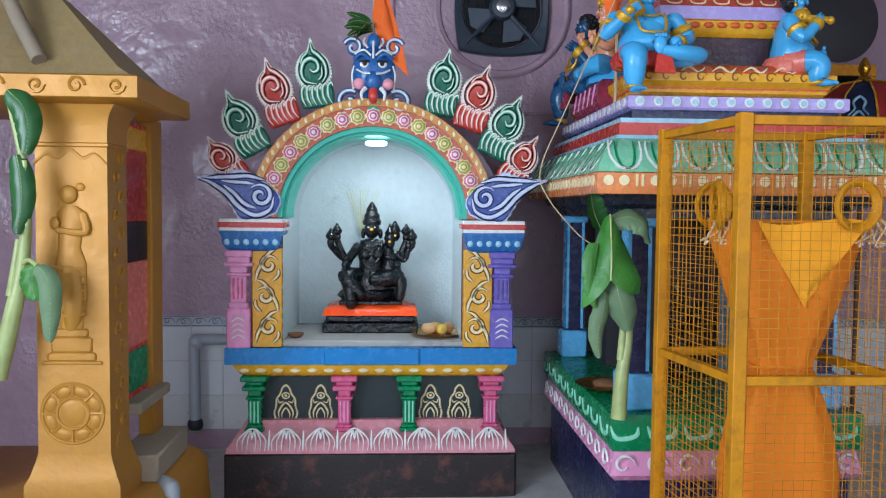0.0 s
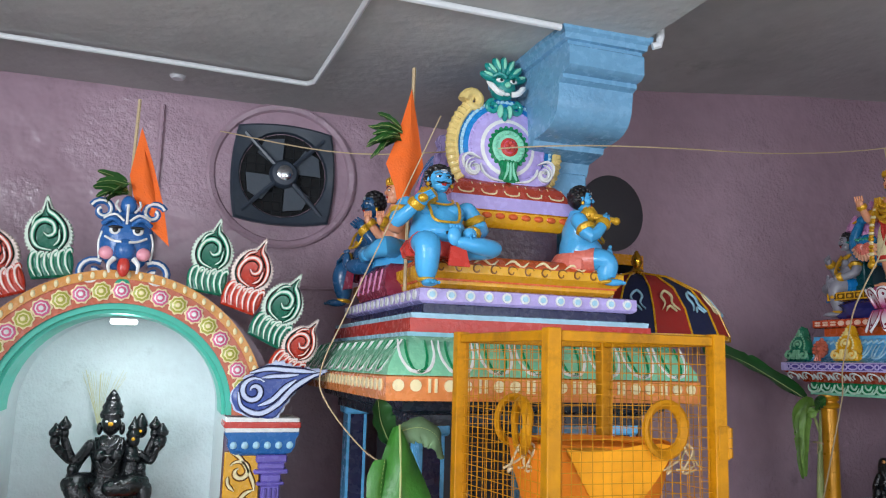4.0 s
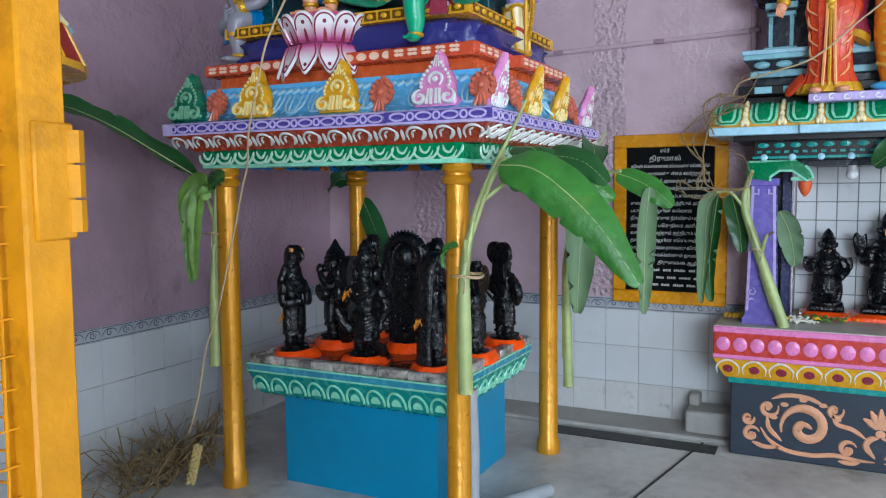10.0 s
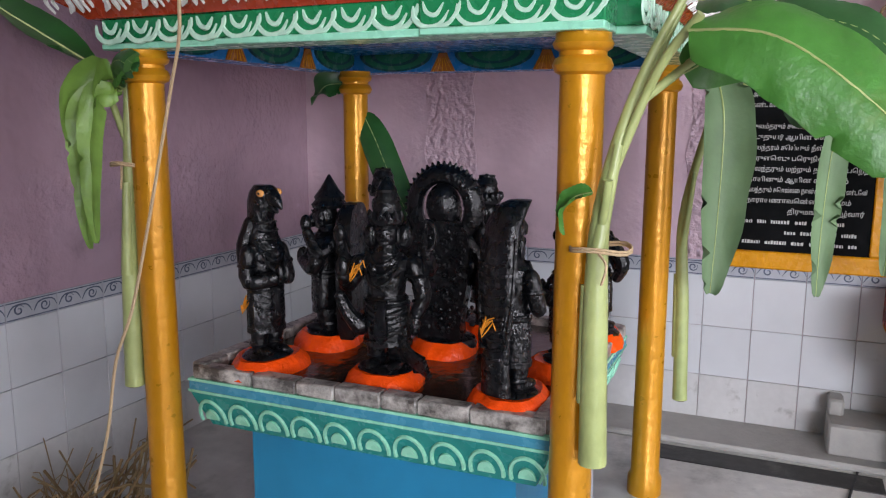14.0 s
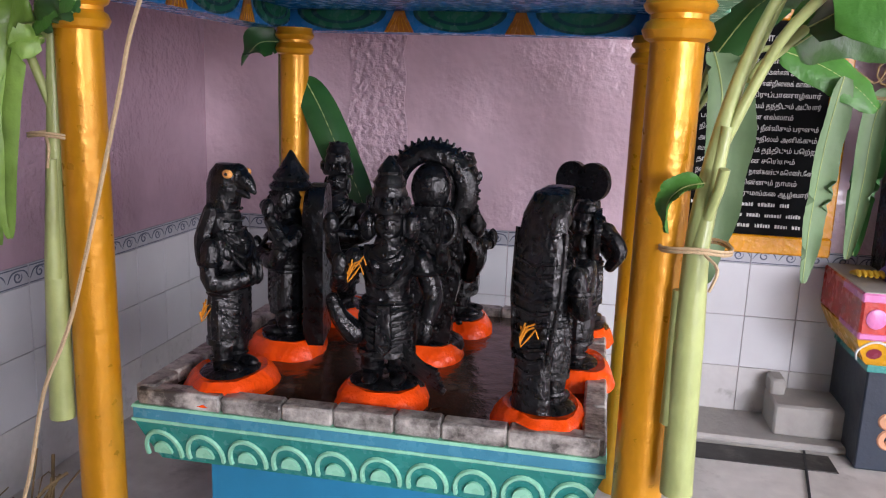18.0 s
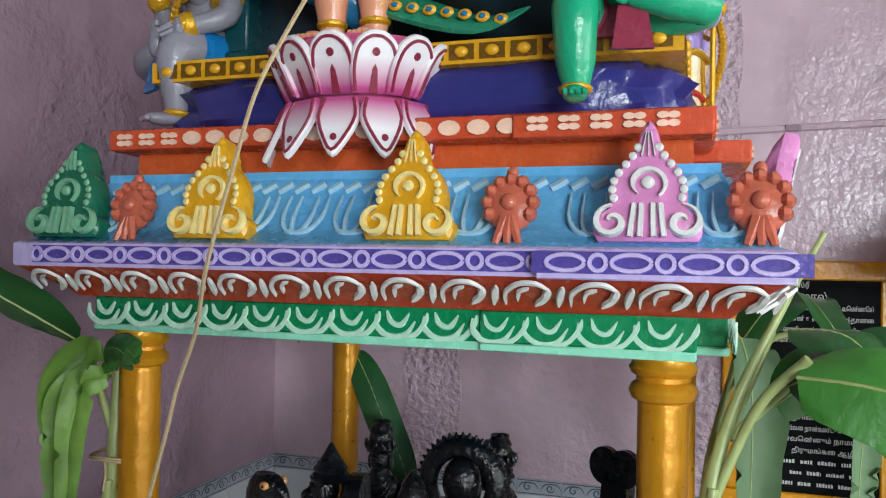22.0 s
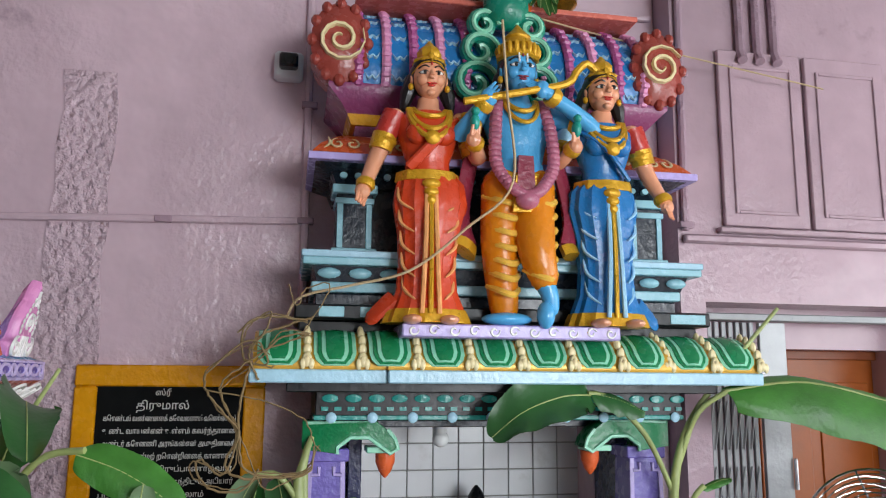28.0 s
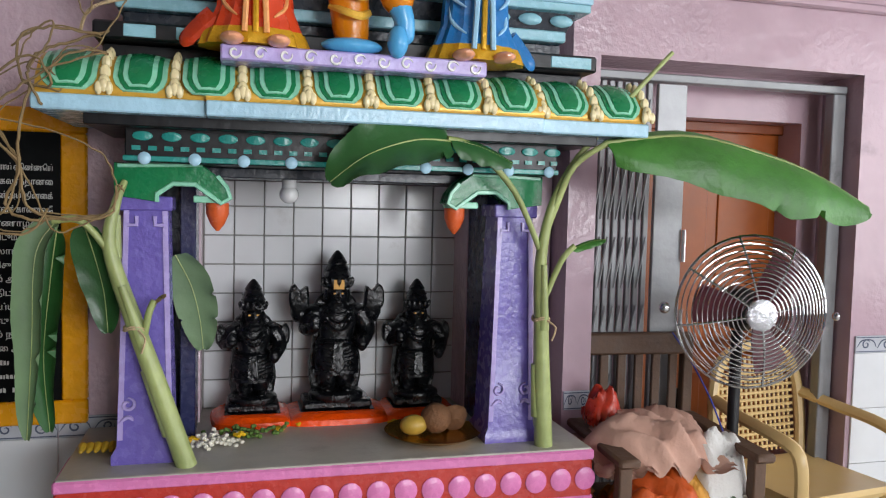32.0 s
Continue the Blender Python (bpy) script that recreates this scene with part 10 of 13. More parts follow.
# three black idols in the niche
for y, h, big in ((2.70, 0.48, 0), (2.418, 0.58, 1), (2.135, 0.48, 0)):
    q = G()
    w = 0.13 if big else 0.095
    q.box(-w, -0.08, 0, w, 0.08, 0.035, c=0.006)
    q.box(-w * 0.90, -0.07, 0.035, w * 0.90, 0.07, 0.065, c=0.008)
    k = (h - 0.06) / 0.575
    s0 = G()
    torso(s0, 1.12)
    face(s0, 0.400, r=0.046)
    mitre(s0, 0.428, r=0.050, h=0.140)
    s0.prism(curve2([(-0.075, 0.0), (-0.092, 0.10), (-0.080, 0.22), (-0.088, 0.32), (-0.045, 0.40), (0.045, 0.40), (0.088, 0.32), (0.080, 0.22), (0.092, 0.10), (0.075, 0.0)], 3), 0.035, 0, M=AT((0, 0.06, 0)), bev=0.008)
    for s in (-1, 1):
        s0.limb([(s * 0.080, 0.0, 0.325), (s * 0.104, -0.012, 0.270), (s * 0.080, -0.060, 0.220 if s > 0 else 0.290)], [0.033, 0.029, 0.022], 10, 0)
        s0.ell((s * 0.080, -0.065, 0.222 if s > 0 else 0.305), (0.020, 0.014, 0.030), 0, n=10, k=7)
        up = 0.385 if big else 0.305
        out = 0.130 if big else 0.108
        s0.limb([(s * 0.070, 0.025, 0.330), (s * (out - 0.008), 0.022, 0.315), (s * out, 0.012, up)], [0.034, 0.032, 0.026], 10, 0)
        s0.prism(curve2([(s * (out - 0.035), up - 0.035), (s * (out - 0.030), up + 0.045), (s * (out - 0.005), up + 0.030), (s * (out + 0.015), up + 0.055), (s * (out + 0.032), up + 0.030), (s * (out + 0.030), up - 0.03), (s * out, up - 0.06)], 3), 0.036, 0, M=AT((0, 0.02, 0)), bev=0.008)
    q.add(s0.v, s0.f, 0, AT((0, 0, 0.06)) @ Matrix.Diagonal((1.0 if big else 0.86, 1, k, 1)))
    if big:
        q.prism([(-0.018, 0.06 + 0.425 * k), (0.018, 0.06 + 0.425 * k), (0.018, 0.06 + 0.46 * k), (-0.018, 0.06 + 0.46 * k)], 0.012, 1, M=AT((0, -0.04, 0)))
    for s in (-1, 1):
        q.ell((s * 0.013, -0.040, 0.06 + 0.408 * k), (0.005, 0.004, 0.0035), 1)
    solo("niche_idol", q, [STONE, paint("sandal_paste", "d6a35a", rough=0.7)], "black stone idol with four arms and sandal mark" if big else "small black stone idol on a stepped foot", "idol", "niche idols", M=WEST(6.24, y, 0.694))
    q = G()
    rings = []
    for r, z in ((1.15, 0.0), (1.12, 0.02), (0.95, 0.035)):
        rings.append([(w * r * 1.25 * math.copysign(abs(math.cos(t)) ** 0.5, math.cos(t)) * (1 + 0.04 * math.sin(5 * t)), 0.11 * r * math.copysign(abs(math.sin(t)) ** 0.5, math.sin(t)), z) for t in (2 * math.pi * i / 32 for i in range(32))])
    q.loft(rings)
    solo("kumkum_mound", q, KUMKUM, "orange paste laid along an idol's foot", "offering", "paste mounds", M=WEST(6.225, y, 0.692))

# ---- wall tiles, border, patches of rough plaster ----
TW, TH = 0.20, 0.222
restless(M_TILE)
M_TILE_LOW = restless(mat("stained_glazed_tile", "ccccca", rough=0.2, var=0.12, scale=9, bump=0.05, dirt=0.3, dirtcol="6f6a60"))
wt_low = shape("tile", G().box(0.001, -0.008, 0.001, TW - 0.001, 0.0, TH - 0.001, c=0.0015), M_TILE_LOW)
wt = shape("tile", G().box(0.001, -0.008, 0.001, TW - 0.001, 0.0, TH - 0.001, c=0.0015), M_TILE)
for i in range(37):
    x = E - TW * (i + 1)
    if x < -1.35:
        break
    for j in range(3):
        o = new("tile", wt if j else wt_low)
        o.parent = wall_n
        o.matrix_basis = AT((x, N, TH * j))
for i in range(15):
    y = N - 0.01 - TW * i
    if y < 3.05:
        break
    for j in range(3):
        o = new("tile", wt if j else wt_low)
        o.parent = wall_e
        o.matrix_basis = AT((E, y, TH * j)) @ turn(-90)
bt = G().box(0.001, -0.009, 0.0, TW - 0.001, 0.0, 0.068, 0, c=0.0015)
for z in (0.006, 0.062):
    bt.stroke([(0.004, z), (TW - 0.004, z)], 0.005, 0.0012, 1, taper=False, y=-0.009)
for cx, f in ((0.05, 1), (0.15, -1)):
    bt.stroke(spiral(cx, 0.034, 0.02, 0.005, 0.4, f * 1.3, 14), 0.007, 0.0015, 1, y=-0.009)
    bt.stroke(curve2([(cx - 0.045, 0.02), (cx - 0.02, 0.05), (cx + 0.03, 0.05), (cx + 0.048, 0.025)], 4), 0.006, 0.0015, 1, y=-0.009)
btm = shape("border_tile", bt, [mat("grey_white_border_tile", "b4b8bf", rough=0.2, dirt=0.2, dirtcol="7d7a78"), mat("slate_scroll_glaze", "4b5468", rough=0.3)])
for i in range(37):
    x = E - TW * (i + 1)
    if x < -1.35:
        break
    o = new("border_tile", btm)
    o.parent = wall_n
    o.matrix_basis = AT((x, N, TH * 3))
for i in range(15):
    y = N - 0.01 - TW * i
    if y < 3.05:
        break
    o = new("border_tile", btm)
    o.parent = wall_e
    o.matrix_basis = AT((E, y, TH * 3)) @ turn(-90)
rough_pl = wall_paint("stippled_wall_plaster", "d2b8c2", 0.9)
_n = rough_pl.node_tree.nodes
for _b in [q for q in _n if q.type == "BUMP"]:
    _b.inputs["Strength"].default_value = 1.0
for _t in [q for q in _n if q.type == "TEX_NOISE" and abs(q.inputs["Scale"].default_value - 4.5) < 0.01]:
    _t.inputs["Scale"].default_value = 34
for y, w, z0, z1 in ((3.89, 0.20, 0.74, 2.78), (5.10, 0.25, 0.74, 2.2)):
    rngp = random.Random(int(y * 10))
    outl = [(-w / 2 + rngp.uniform(-0.02, 0.02), z0 + (z1 - z0) * k / 14) for k in range(15)] + [(w / 2 + rngp.uniform(-0.02, 0.02), z1 - (z1 - z0) * k / 14) for k in range(15)]
    o = part("plaster_patch", G().prism(outl, 0.006, bev=0.003), rough_pl, wall_e, "rough stippled plaster strip")
    o.matrix_basis = AT((E, y, 0)) @ turn(-90)

# ---- inscription boards ----
M_BOARD = mat("blackboard_paint", "07090a", rough=0.75, spec=0.15, var=0.3, scale=5, bump=0.1)
M_CHALK = mat("white_lettering", "cfcfca", rough=0.6, var=0.1)


VERSES = ["கொண்டல் வண்ணனைக் கோவலனாய் வெண்ணெய்", "உண்ட வாயன்என் உள்ளம் கவர்ந்தானை", "அண்டர் கோனணி அரங்கன்என் அமுதினைக்", "கண்ட கண்கள்மற் றொன்றினைக் காணாவே", " திருப்பாணாழ்வார்",
          "குலம்தரும் செல்வம் தந்திடும் அடியார்", "படுதுயர் ஆயின எல்லாம்", "நிலந்தரம் செய்யும் நீள்விசும் பருளும்", "அருளொடு பெருநிலம் அளிக்கும்", "வலந்தரும் மற்றும் தந்திடும் பெற்ற", "தாயினும் ஆயின செய்யும்",
          "நலந்தரும் சொல்லை நான்கண்டு கொண்டேன்", "நாராயணாவென்னும் நாமம்", " திருமங்கை ஆழ்வார்"]


def lettering(text, size, parent):
    """Painted writing in the built-in font, a millimetre thick."""
    cu = bpy.data.curves.new("writing", "FONT")
    cu.body, cu.size, cu.extrude, cu.offset, cu.resolution_u = text, size, 0.0008, size * 0.006, 2
    tmp = bpy.data.objects.new("writing", cu)
    scene.collection.objects.link(tmp)
    me = bpy.data.meshes.new_from_object(tmp.evaluated_get(bpy.context.evaluated_depsgraph_get()))
    bpy.data.objects.remove(tmp)
    me.materials.append(M_CHALK)
    o = new("writing", me)
    o.parent = parent
    return o


def board(w, z0, z1, M, name_label, lines, title):
    ob = thing("inscription_board", M, name_label, "signboard", "inscription boards")
    fr = 0.075
    q = G().box(-w / 2 + fr - 0.01, -0.016, z0 + fr - 0.01, w / 2 - fr + 0.01, 0.0, z1 - fr + 0.01, c=0.002)
    part("panel", q, M_BOARD, ob)
    for x0, x1, a, b in ((-w / 2, w / 2, z1 - fr, z1), (-w / 2, w / 2, z0, z0 + fr), (-w / 2, -w / 2 + fr, z0 + fr, z1 - fr), (w / 2 - fr, w / 2, z0 + fr, z1 - fr)):
        part("frame", G().box(x0, -0.03, a, x1, 0.0, b, c=0.006), paint("marigold_enamel", "e39a0c"), ob, "marigold-yellow frame")
    top = z1 - fr - 0.03
    if title:
        for text, size, zz in (("\u0bb8\u0bcd\u0bb0\u0bc0", 0.028, 1.598), ("\u0ba4\u0bbf\u0bb0\u0bc1\u0bae\u0bbe\u0bb2\u0bcd", 0.038, 1.550)):
            o = lettering(text, size, ob)
            wide = max(v.co.x for v in o.data.vertices)
            o.matrix_basis = AT((-0.028 - wide / 2, -0.018, zz)) @ turn(90, "X")
        top = 1.542
    verses = VERSES if title else []
    r = random.Random(7)
    step = (top - z0 - fr - 0.02) / lines
    for k, words in enumerate(verses):
        o = lettering(words.strip(), step * 0.60, ob)
        right = words.startswith(" ")
        wide = max(v.co.x for v in o.data.vertices) - min(v.co.x for v in o.data.vertices)
        sx = min(1.0, (w - 2 * fr - 0.05) / wide)
        o.matrix_basis = AT((w / 2 - fr - 0.03 - wide * sx if right else -w / 2 + fr + 0.025, -0.018, top - step * (k + 0.75))) @ turn(90, "X") @ Matrix.Diagonal((sx, 1, 1, 1))
    for k in range(len(verses), lines):
        q = G()
        x = -w / 2 + fr + 0.02 + (0.16 if k % 4 == 3 else 0)
        end = w / 2 - fr - 0.02 - (0.0 if k % 4 == 3 else r.uniform(0.0, 0.14))
        zc = top - step * (k + 0.6)
        while x < end - 0.02:
            L = min(r.uniform(0.03, 0.085), end - x)
            a = x
            while a < x + L - 0.004:
                c = min(r.uniform(0.008, 0.014), x + L - a)
                hh = step * 0.17
                q.prism([(a, zc - hh), (a + c - 0.003, zc - hh), (a + c - 0.003, zc + hh * r.uniform(0.4, 1.2)), (a, zc + hh * r.uniform(0.5, 1.1))], 0.001, 0, M=AT((0, -0.0165, 0)))
                a += c
            x += L + 0.016
        o = part("text_line", q, M_CHALK, ob, "white painted writing")
        o["kind"] = "stuff"
    return ob


board(0.645, 0.715, 1.703, WEST(E, 3.532), "black inscription board with white writing in a yellow frame", 17, True)
board(0.62, 1.62, 2.41, AT((3.165, N, 0)), "black inscription board in a yellow frame behind the parasol", 10, False)

# ---- exhaust fan, covered vent, conduits, camera ----
M_SLATE = mat("slate_grey_fan_enamel", "39424e", rough=0.35, dirt=0.2, dirtcol="6a6a6a")
xf = thing("exhaust_fan", AT((0.99, N, 2.72)), "black-framed exhaust fan set in a round wall opening", "fan")
q = G()
rings = []
for r, y in ((0.43, 0.0), (0.44, -0.02), (0.425, -0.028), (0.40, -0.02), (0.39, 0.0)):
    rings.append([(r * math.cos(2 * math.pi * i / 48), y, r * math.sin(2 * math.pi * i / 48)) for i in range(48)])
q.loft(rings, caps=False)
part("plaster_ring", q, M_WALL, xf, "raised mauve plaster ring")
q = G()
sq = []
for k in range(4):
    for t in range(8):
        u = -1 + 2 * t / 8
        p = [(u, -1 - 0.11 * (1 - u * u)), (1 + 0.11 * (1 - u * u), u), (-u, 1 + 0.11 * (1 - u * u)), (-1 - 0.11 * (1 - u * u), -u)][k]
        sq.append((p[0] * 0.275, p[1] * 0.275))
circ = []
for x, z in sq:
    a = math.atan2(z, x)
    circ.append((0.255 * math.cos(a), 0.255 * math.sin(a)))
n = len(sq)
q.loft([[(x, 0.0, z) for x, z in sq], [(x, -0.03, z) for x, z in sq], [(x * 0.96, -0.04, z * 0.96) for x, z in sq], [(x * 1.03, -0.03, z * 1.03) for x, z in circ], [(x, -0.015, z) for x, z in circ], [(x, 0.0, z) for x, z in circ]], caps=False)
part("frame", q, mat("dark_slate_fan_enamel", "343e4a", rough=0.35, dirt=0.2, dirtcol="5a5a5a"), xf)
# near-black disc on the solid wall, painting the shade of a shaft
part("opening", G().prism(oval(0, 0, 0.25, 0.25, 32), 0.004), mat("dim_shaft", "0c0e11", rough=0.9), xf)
q = G()
for k in range(-4, 5):
    L = math.sqrt(max(0.01, 0.25 ** 2 - (k * 0.055) ** 2))
    q.tube([(k * 0.055, -0.008, -L), (k * 0.055, -0.008, L)], 0.003, 5)
    q.tube([(-L, -0.008, k * 0.055), (L, -0.008, k * 0.055)], 0.003, 5)
scatter("guard_wire", q, M_IRON, xf)
for k in range(4):
    a = math.radians(45 + 90 * k)
    q = G().tube([(0.06 * math.cos(a), -0.045, 0.06 * math.sin(a)), (0.33 * math.cos(a), -0.03, 0.33 * math.sin(a))], [0.016, 0.013], 6)
    part("strut", q, M_SLATE, xf)
    q = G()
    b0 = math.radians(90 * k + 10)
    prof = [(0.06, b0), (0.22, b0 - 0.15), (0.235, b0 + 0.35), (0.20, b0 + 0.75), (0.06, b0 + 0.6)]
    pp = [(r * math.cos(t), r * math.sin(t)) for r, t in prof]
    q.prism(pp, 0.006, M=AT((0, -0.02, 0)))
    part("blade", q, mat("grey_fan_blade", "4a535d", rough=0.45, dirt=0.2), xf)
q = G().lathe([(0.085, 0.0), (0.085, 0.03), (0.07, 0.05), (0.045, 0.055)], 20, M=AT((0, -0.02, 0)) @ turn(90, "X"))
part("motor", q, M_SLATE, xf)
q = G().lathe([(0.045, 0.0), (0.045, 0.012), (0.035, 0.018)], 18, M=AT((0, -0.072, 0)) @ turn(90, "X"))
part("hub_cap", q, M_STEEL, xf, "silver hub cap")
q = G().prism(oval(0, 0, 0.25, 0.265, 40), 0.02, bev=0.004)
solo("vent_cover", q, mat("dark_vent_board", "3f3d42", rough=0.6, dirt=0.2), "round dark board closing a wall vent", "vent", M=AT((3.23, N, 2.69)))


def run(name, pts, r, m, label, category, parent=None):
    q = G().tube(pts, r, 8)
    return solo(name, q, m, label, category) if parent is None else part(name, q, m, parent, label)


cz = 3.135
run("conduit", [(-1.6, 5.15, 3.075), (0.41, 5.214, 3.07), (1.0, 5.25, 3.07), (1.035, 5.20, 3.07), (1.05, 4.5, 3.052), (1.07, 3.2, 3.04)], 0.014, M_WPVC, "white plastic conduit running under the slab ceiling", "conduit")
run("conduit", [(-0.6, 4.05, 3.04), (1.0, 4.045, 3.038), (1.86, 4.05, 3.035)], 0.015, M_WPVC, "white plastic conduit running to the bracket", "conduit")
run("conduit", [(2.30, 4.04, 3.02), (2.325, 4.03, 3.025), (2.335, 4.03, 3.06), (2.335, 4.03, 3.13)], 0.017, M_WPVC, "white plastic elbow at the bracket's side", "conduit")
for x, y, z in ((0.36, 5.54, cz - 0.02), (-0.30, 5.49, cz)):
    q = G().lathe([(0.04, 0), (0.042, -0.03), (0.03, -0.045)], 16)
    solo("junction_box", q, M_WPVC, "round white junction box on the conduit", "junction box", "junction boxes", M=AT((x, y, z + 0.03)))
for x, y in ((0.72, 5.46), (0.98, 5.47), (1.12, 5.12)):
    solo("conduit_clip", G().box(-0.025, -0.018, -0.016, 0.025, 0.018, 0.03, c=0.004), M_WPVC, "small plastic saddle holding the conduit", "clip", "conduit clips", M=AT((x, y, cz + (0.08 if y < 5.2 else 0.0))))
run("conduit", [(0.29, N - 0.015, 3.06), (0.29, N - 0.015, 2.0)], 0.013, M_WALL, "painted-over conduit on the wall", "conduit")
run("conduit", [(0.55, N - 0.014, 2.03), (1.35, N - 0.014, 2.06)], 0.01, M_WALL, "painted-over conduit on the wall", "conduit")
run("conduit", [(E - 0.014, 5.88, 2.19), (E - 0.014, 4.2, 2.215), (E - 0.014, 3.09, 2.245)], 0.014, M_WALL_LIT, "mauve painted conduit along the wall", "conduit")
run("conduit", [(E - 0.014, 3.09, 1.80), (E - 0.014, 3.10, 3.69)], 0.016, M_WALL_LIT, "mauve painted conduit up the wall", "conduit")
run("conduit", [(E - 0.014, 3.09, 3.20), (E - 0.014, 1.66, 3.20)], 0.014, M_WALL_LIT, "mauve painted conduit along the wall", "conduit")
run("conduit", [(SE - 0.014, 1.60, 3.69), (SE - 0.014, 1.61, 2.25)], 0.016, M_WALL, "mauve painted conduit up the wall", "conduit")
for k in range(3):
    run("conduit", [(SE - 0.02, 1.33 - 0.08 * k, 3.69), (SE - 0.02, 1.33 - 0.08 * k, 3.02), (SE - 0.05, 1.34 - 0.08 * k, 2.97)], 0.02, M_WALL, "short painted pipe end high on the wall", "pipe")
for y, z in ((3.09, 2.245), (3.09, 2.70), (3.10, 3.2), (1.61, 2.27), (1.61, 2.9), (4.2, 2.216), (3.6, 2.23)):
    solo("pipe_clamp", G().box(-0.02, -0.03, -0.012, 0.012, 0.03, 0.012, c=0.003), M_WALL, "painted clamp holding a conduit to the wall", "clamp", "pipe clamps", M=AT(((SE if y < 1.7 else E) - 0.014, y, z)))
cc = thing("security_camera", WEST(E, 3.175, 2.84), "small white box security camera on the wall", "camera")
part("housing", G().box(-0.055, -0.06, -0.05, 0.055, 0.0, 0.06, c=0.012), M_WPVC, cc)
part("hood", G().box(-0.035, -0.11, -0.02, 0.035, -0.055, 0.035, c=0.008), mat("black_plastic", "141416", rough=0.25), cc)
part("lens", G().lathe([(0.02, 0), (0.018, 0.006)], 14, M=AT((0, -0.11, 0.008)) @ turn(90, "X")), mat("lens_glass", "0a0c12", rough=0.05), cc)
fl2 = thing("floodlight", WEST(E - 0.02, 3.26, 3.29), "grey floodlight, unlit, on a bracket high on the wall", "floodlight")
part("body", G().box(-0.11, -0.10, -0.08, 0.11, -0.05, 0.08, c=0.008), mat("grey_cast_metal", "6d7275", rough=0.5), fl2)
part("glass", G().box(-0.095, -0.106, -0.065, 0.095, -0.10, 0.065, c=0.003), mat("lamp_glass", "b5bcc0", rough=0.1), fl2)
part("bracket", G().box(-0.015, -0.055, -0.1, 0.015, 0.0, 0.02, c=0.003), M_IRON, fl2)

# ---- shutters, doorway, folding grille, door ----
part("cornice", G().box(SE - 0.03, -3.4, 2.20, SE, 1.62, 2.235, c=0.008), M_WALL_MID, wall_s)
win = thing("window_1", WEST(SE, 1.05), "closed wooden shutters painted mauve like the wall", "window", kind="structure")
for s in (-1, 1):
    M = AT((s * 0.20, 0, 0))
    q = G().box(-0.19, -0.025, 2.275, 0.19, -0.004, 3.02, c=0.004)
    part("shutter", q, M_WALL_MID, win).matrix_basis = M
    for z0, z1 in ((2.34, 2.94),):
        for x0, x1, a, b in ((-0.13, 0.13, z1, z1 + 0.014), (-0.13, 0.13, z0 - 0.014, z0), (-0.144, -0.13, z0 - 0.014, z1 + 0.014), (0.13, 0.144, z0 - 0.014, z1 + 0.014)):
            part("moulding", G().box(x0, -0.034, a, x1, -0.025, b, c=0.003), M_WALL_MID, win).matrix_basis = M
part("ledge", G().box(-0.42, -0.04, 2.245, 0.42, 0.0, 2.268, c=0.005), M_WALL_MID, win)
gate = thing("folding_grille", WEST(SE + 0.10, 1.52), "folded collapsible steel grille in the doorway", "gate")
for k in range(8):
    x = 0.015 + 0.031 * k
    part("channel", G().box(x - 0.006, -0.012, 0.02, x + 0.015, 0.006, 1.90, c=0.003), M_GALV, gate)
    if k < 7:
        for j in range(7):
            z = 0.12 + 0.255 * j
            q = G().tube([(x + 0.005, -0.014, z), (x + 0.036, -0.014, z + 0.19)], 0.004, 5)
            q.tube([(x + 0.005, 0.014, z + 0.19), (x + 0.036, 0.014, z)], 0.004, 5)
            part("lattice", q, M_GALV, gate)
q = G().box(0.265, -0.02, 0.02, 0.385, 0.0, 1.90, c=0.003)
part("lock_plate", q, mat("silver_painted_plate", "9ea0a2", rough=0.4, metal=0.4, dirt=0.15), gate, "flat silver lock plate")
for z in (0.7, 1.0, 1.3):
    part("bolt", G().tube([(0.388, -0.03, z - 0.06), (0.388, -0.03, z + 0.06)], 0.008, 8), M_STEEL, gate)
part("track", G().box(-0.02, -0.03, 1.905, 1.09, 0.03, 1.935, c=0.004), M_GALV, gate, "overhead steel track")
part("side_post", G().box(1.03, -0.025, 0.0, 1.09, 0.025, 1.905, c=0.004), M_GALV, gate)
door = thing("door_1", WEST(SE + 0.36, 1.19), "closed orange-brown panelled wooden door", "door", kind="structure")
leaf_ob = part("leaf", G().box(0.02, 0.0, 0.0, 0.72, 0.035, 1.78, c=0.004), M_DOOR, door)
for z0, z1 in ((0.12, 0.75), (0.88, 1.66)):
    for x0 in (0.09, 0.39):
        part("panel", G().box(x0, -0.008, z0, x0 + 0.25, 0.003, z1, c=0.006), M_DOOR, leaf_ob)
for x0, x1, a, b in ((0.0, 0.03, 0, 1.80), (0.70, 0.735, 0, 1.80), (0.03, 0.70, 1.76, 1.80)):
    part("frame", G().box(x0, -0.03, a, x1, 0.04, b, c=0.004), mat("dark_door_frame", "7d3c16", rough=0.4), door)
q = G()
for i in range(4):
    for j in range(4):
        o = new("tile", wt)
        o.parent = wall_s
        o.matrix_basis = AT((SE, 0.40 - TW * i, TH * j))@ turn(-90)
for i in range(4):
    o = new("border_tile", btm)
    o.parent = wall_s
    o.matrix_basis = AT((SE, 0.40 - TW * i, TH * 4)) @ turn(-90)
for i in range(1):
    o = new("border_tile", btm)
    o.parent = wall_s
    o.matrix_basis = AT((SE - 0.0, 1.632, TH * 3 + 0.05)) @ turn(-90) @ Matrix.Diagonal((0.5, 1, 1, 1))

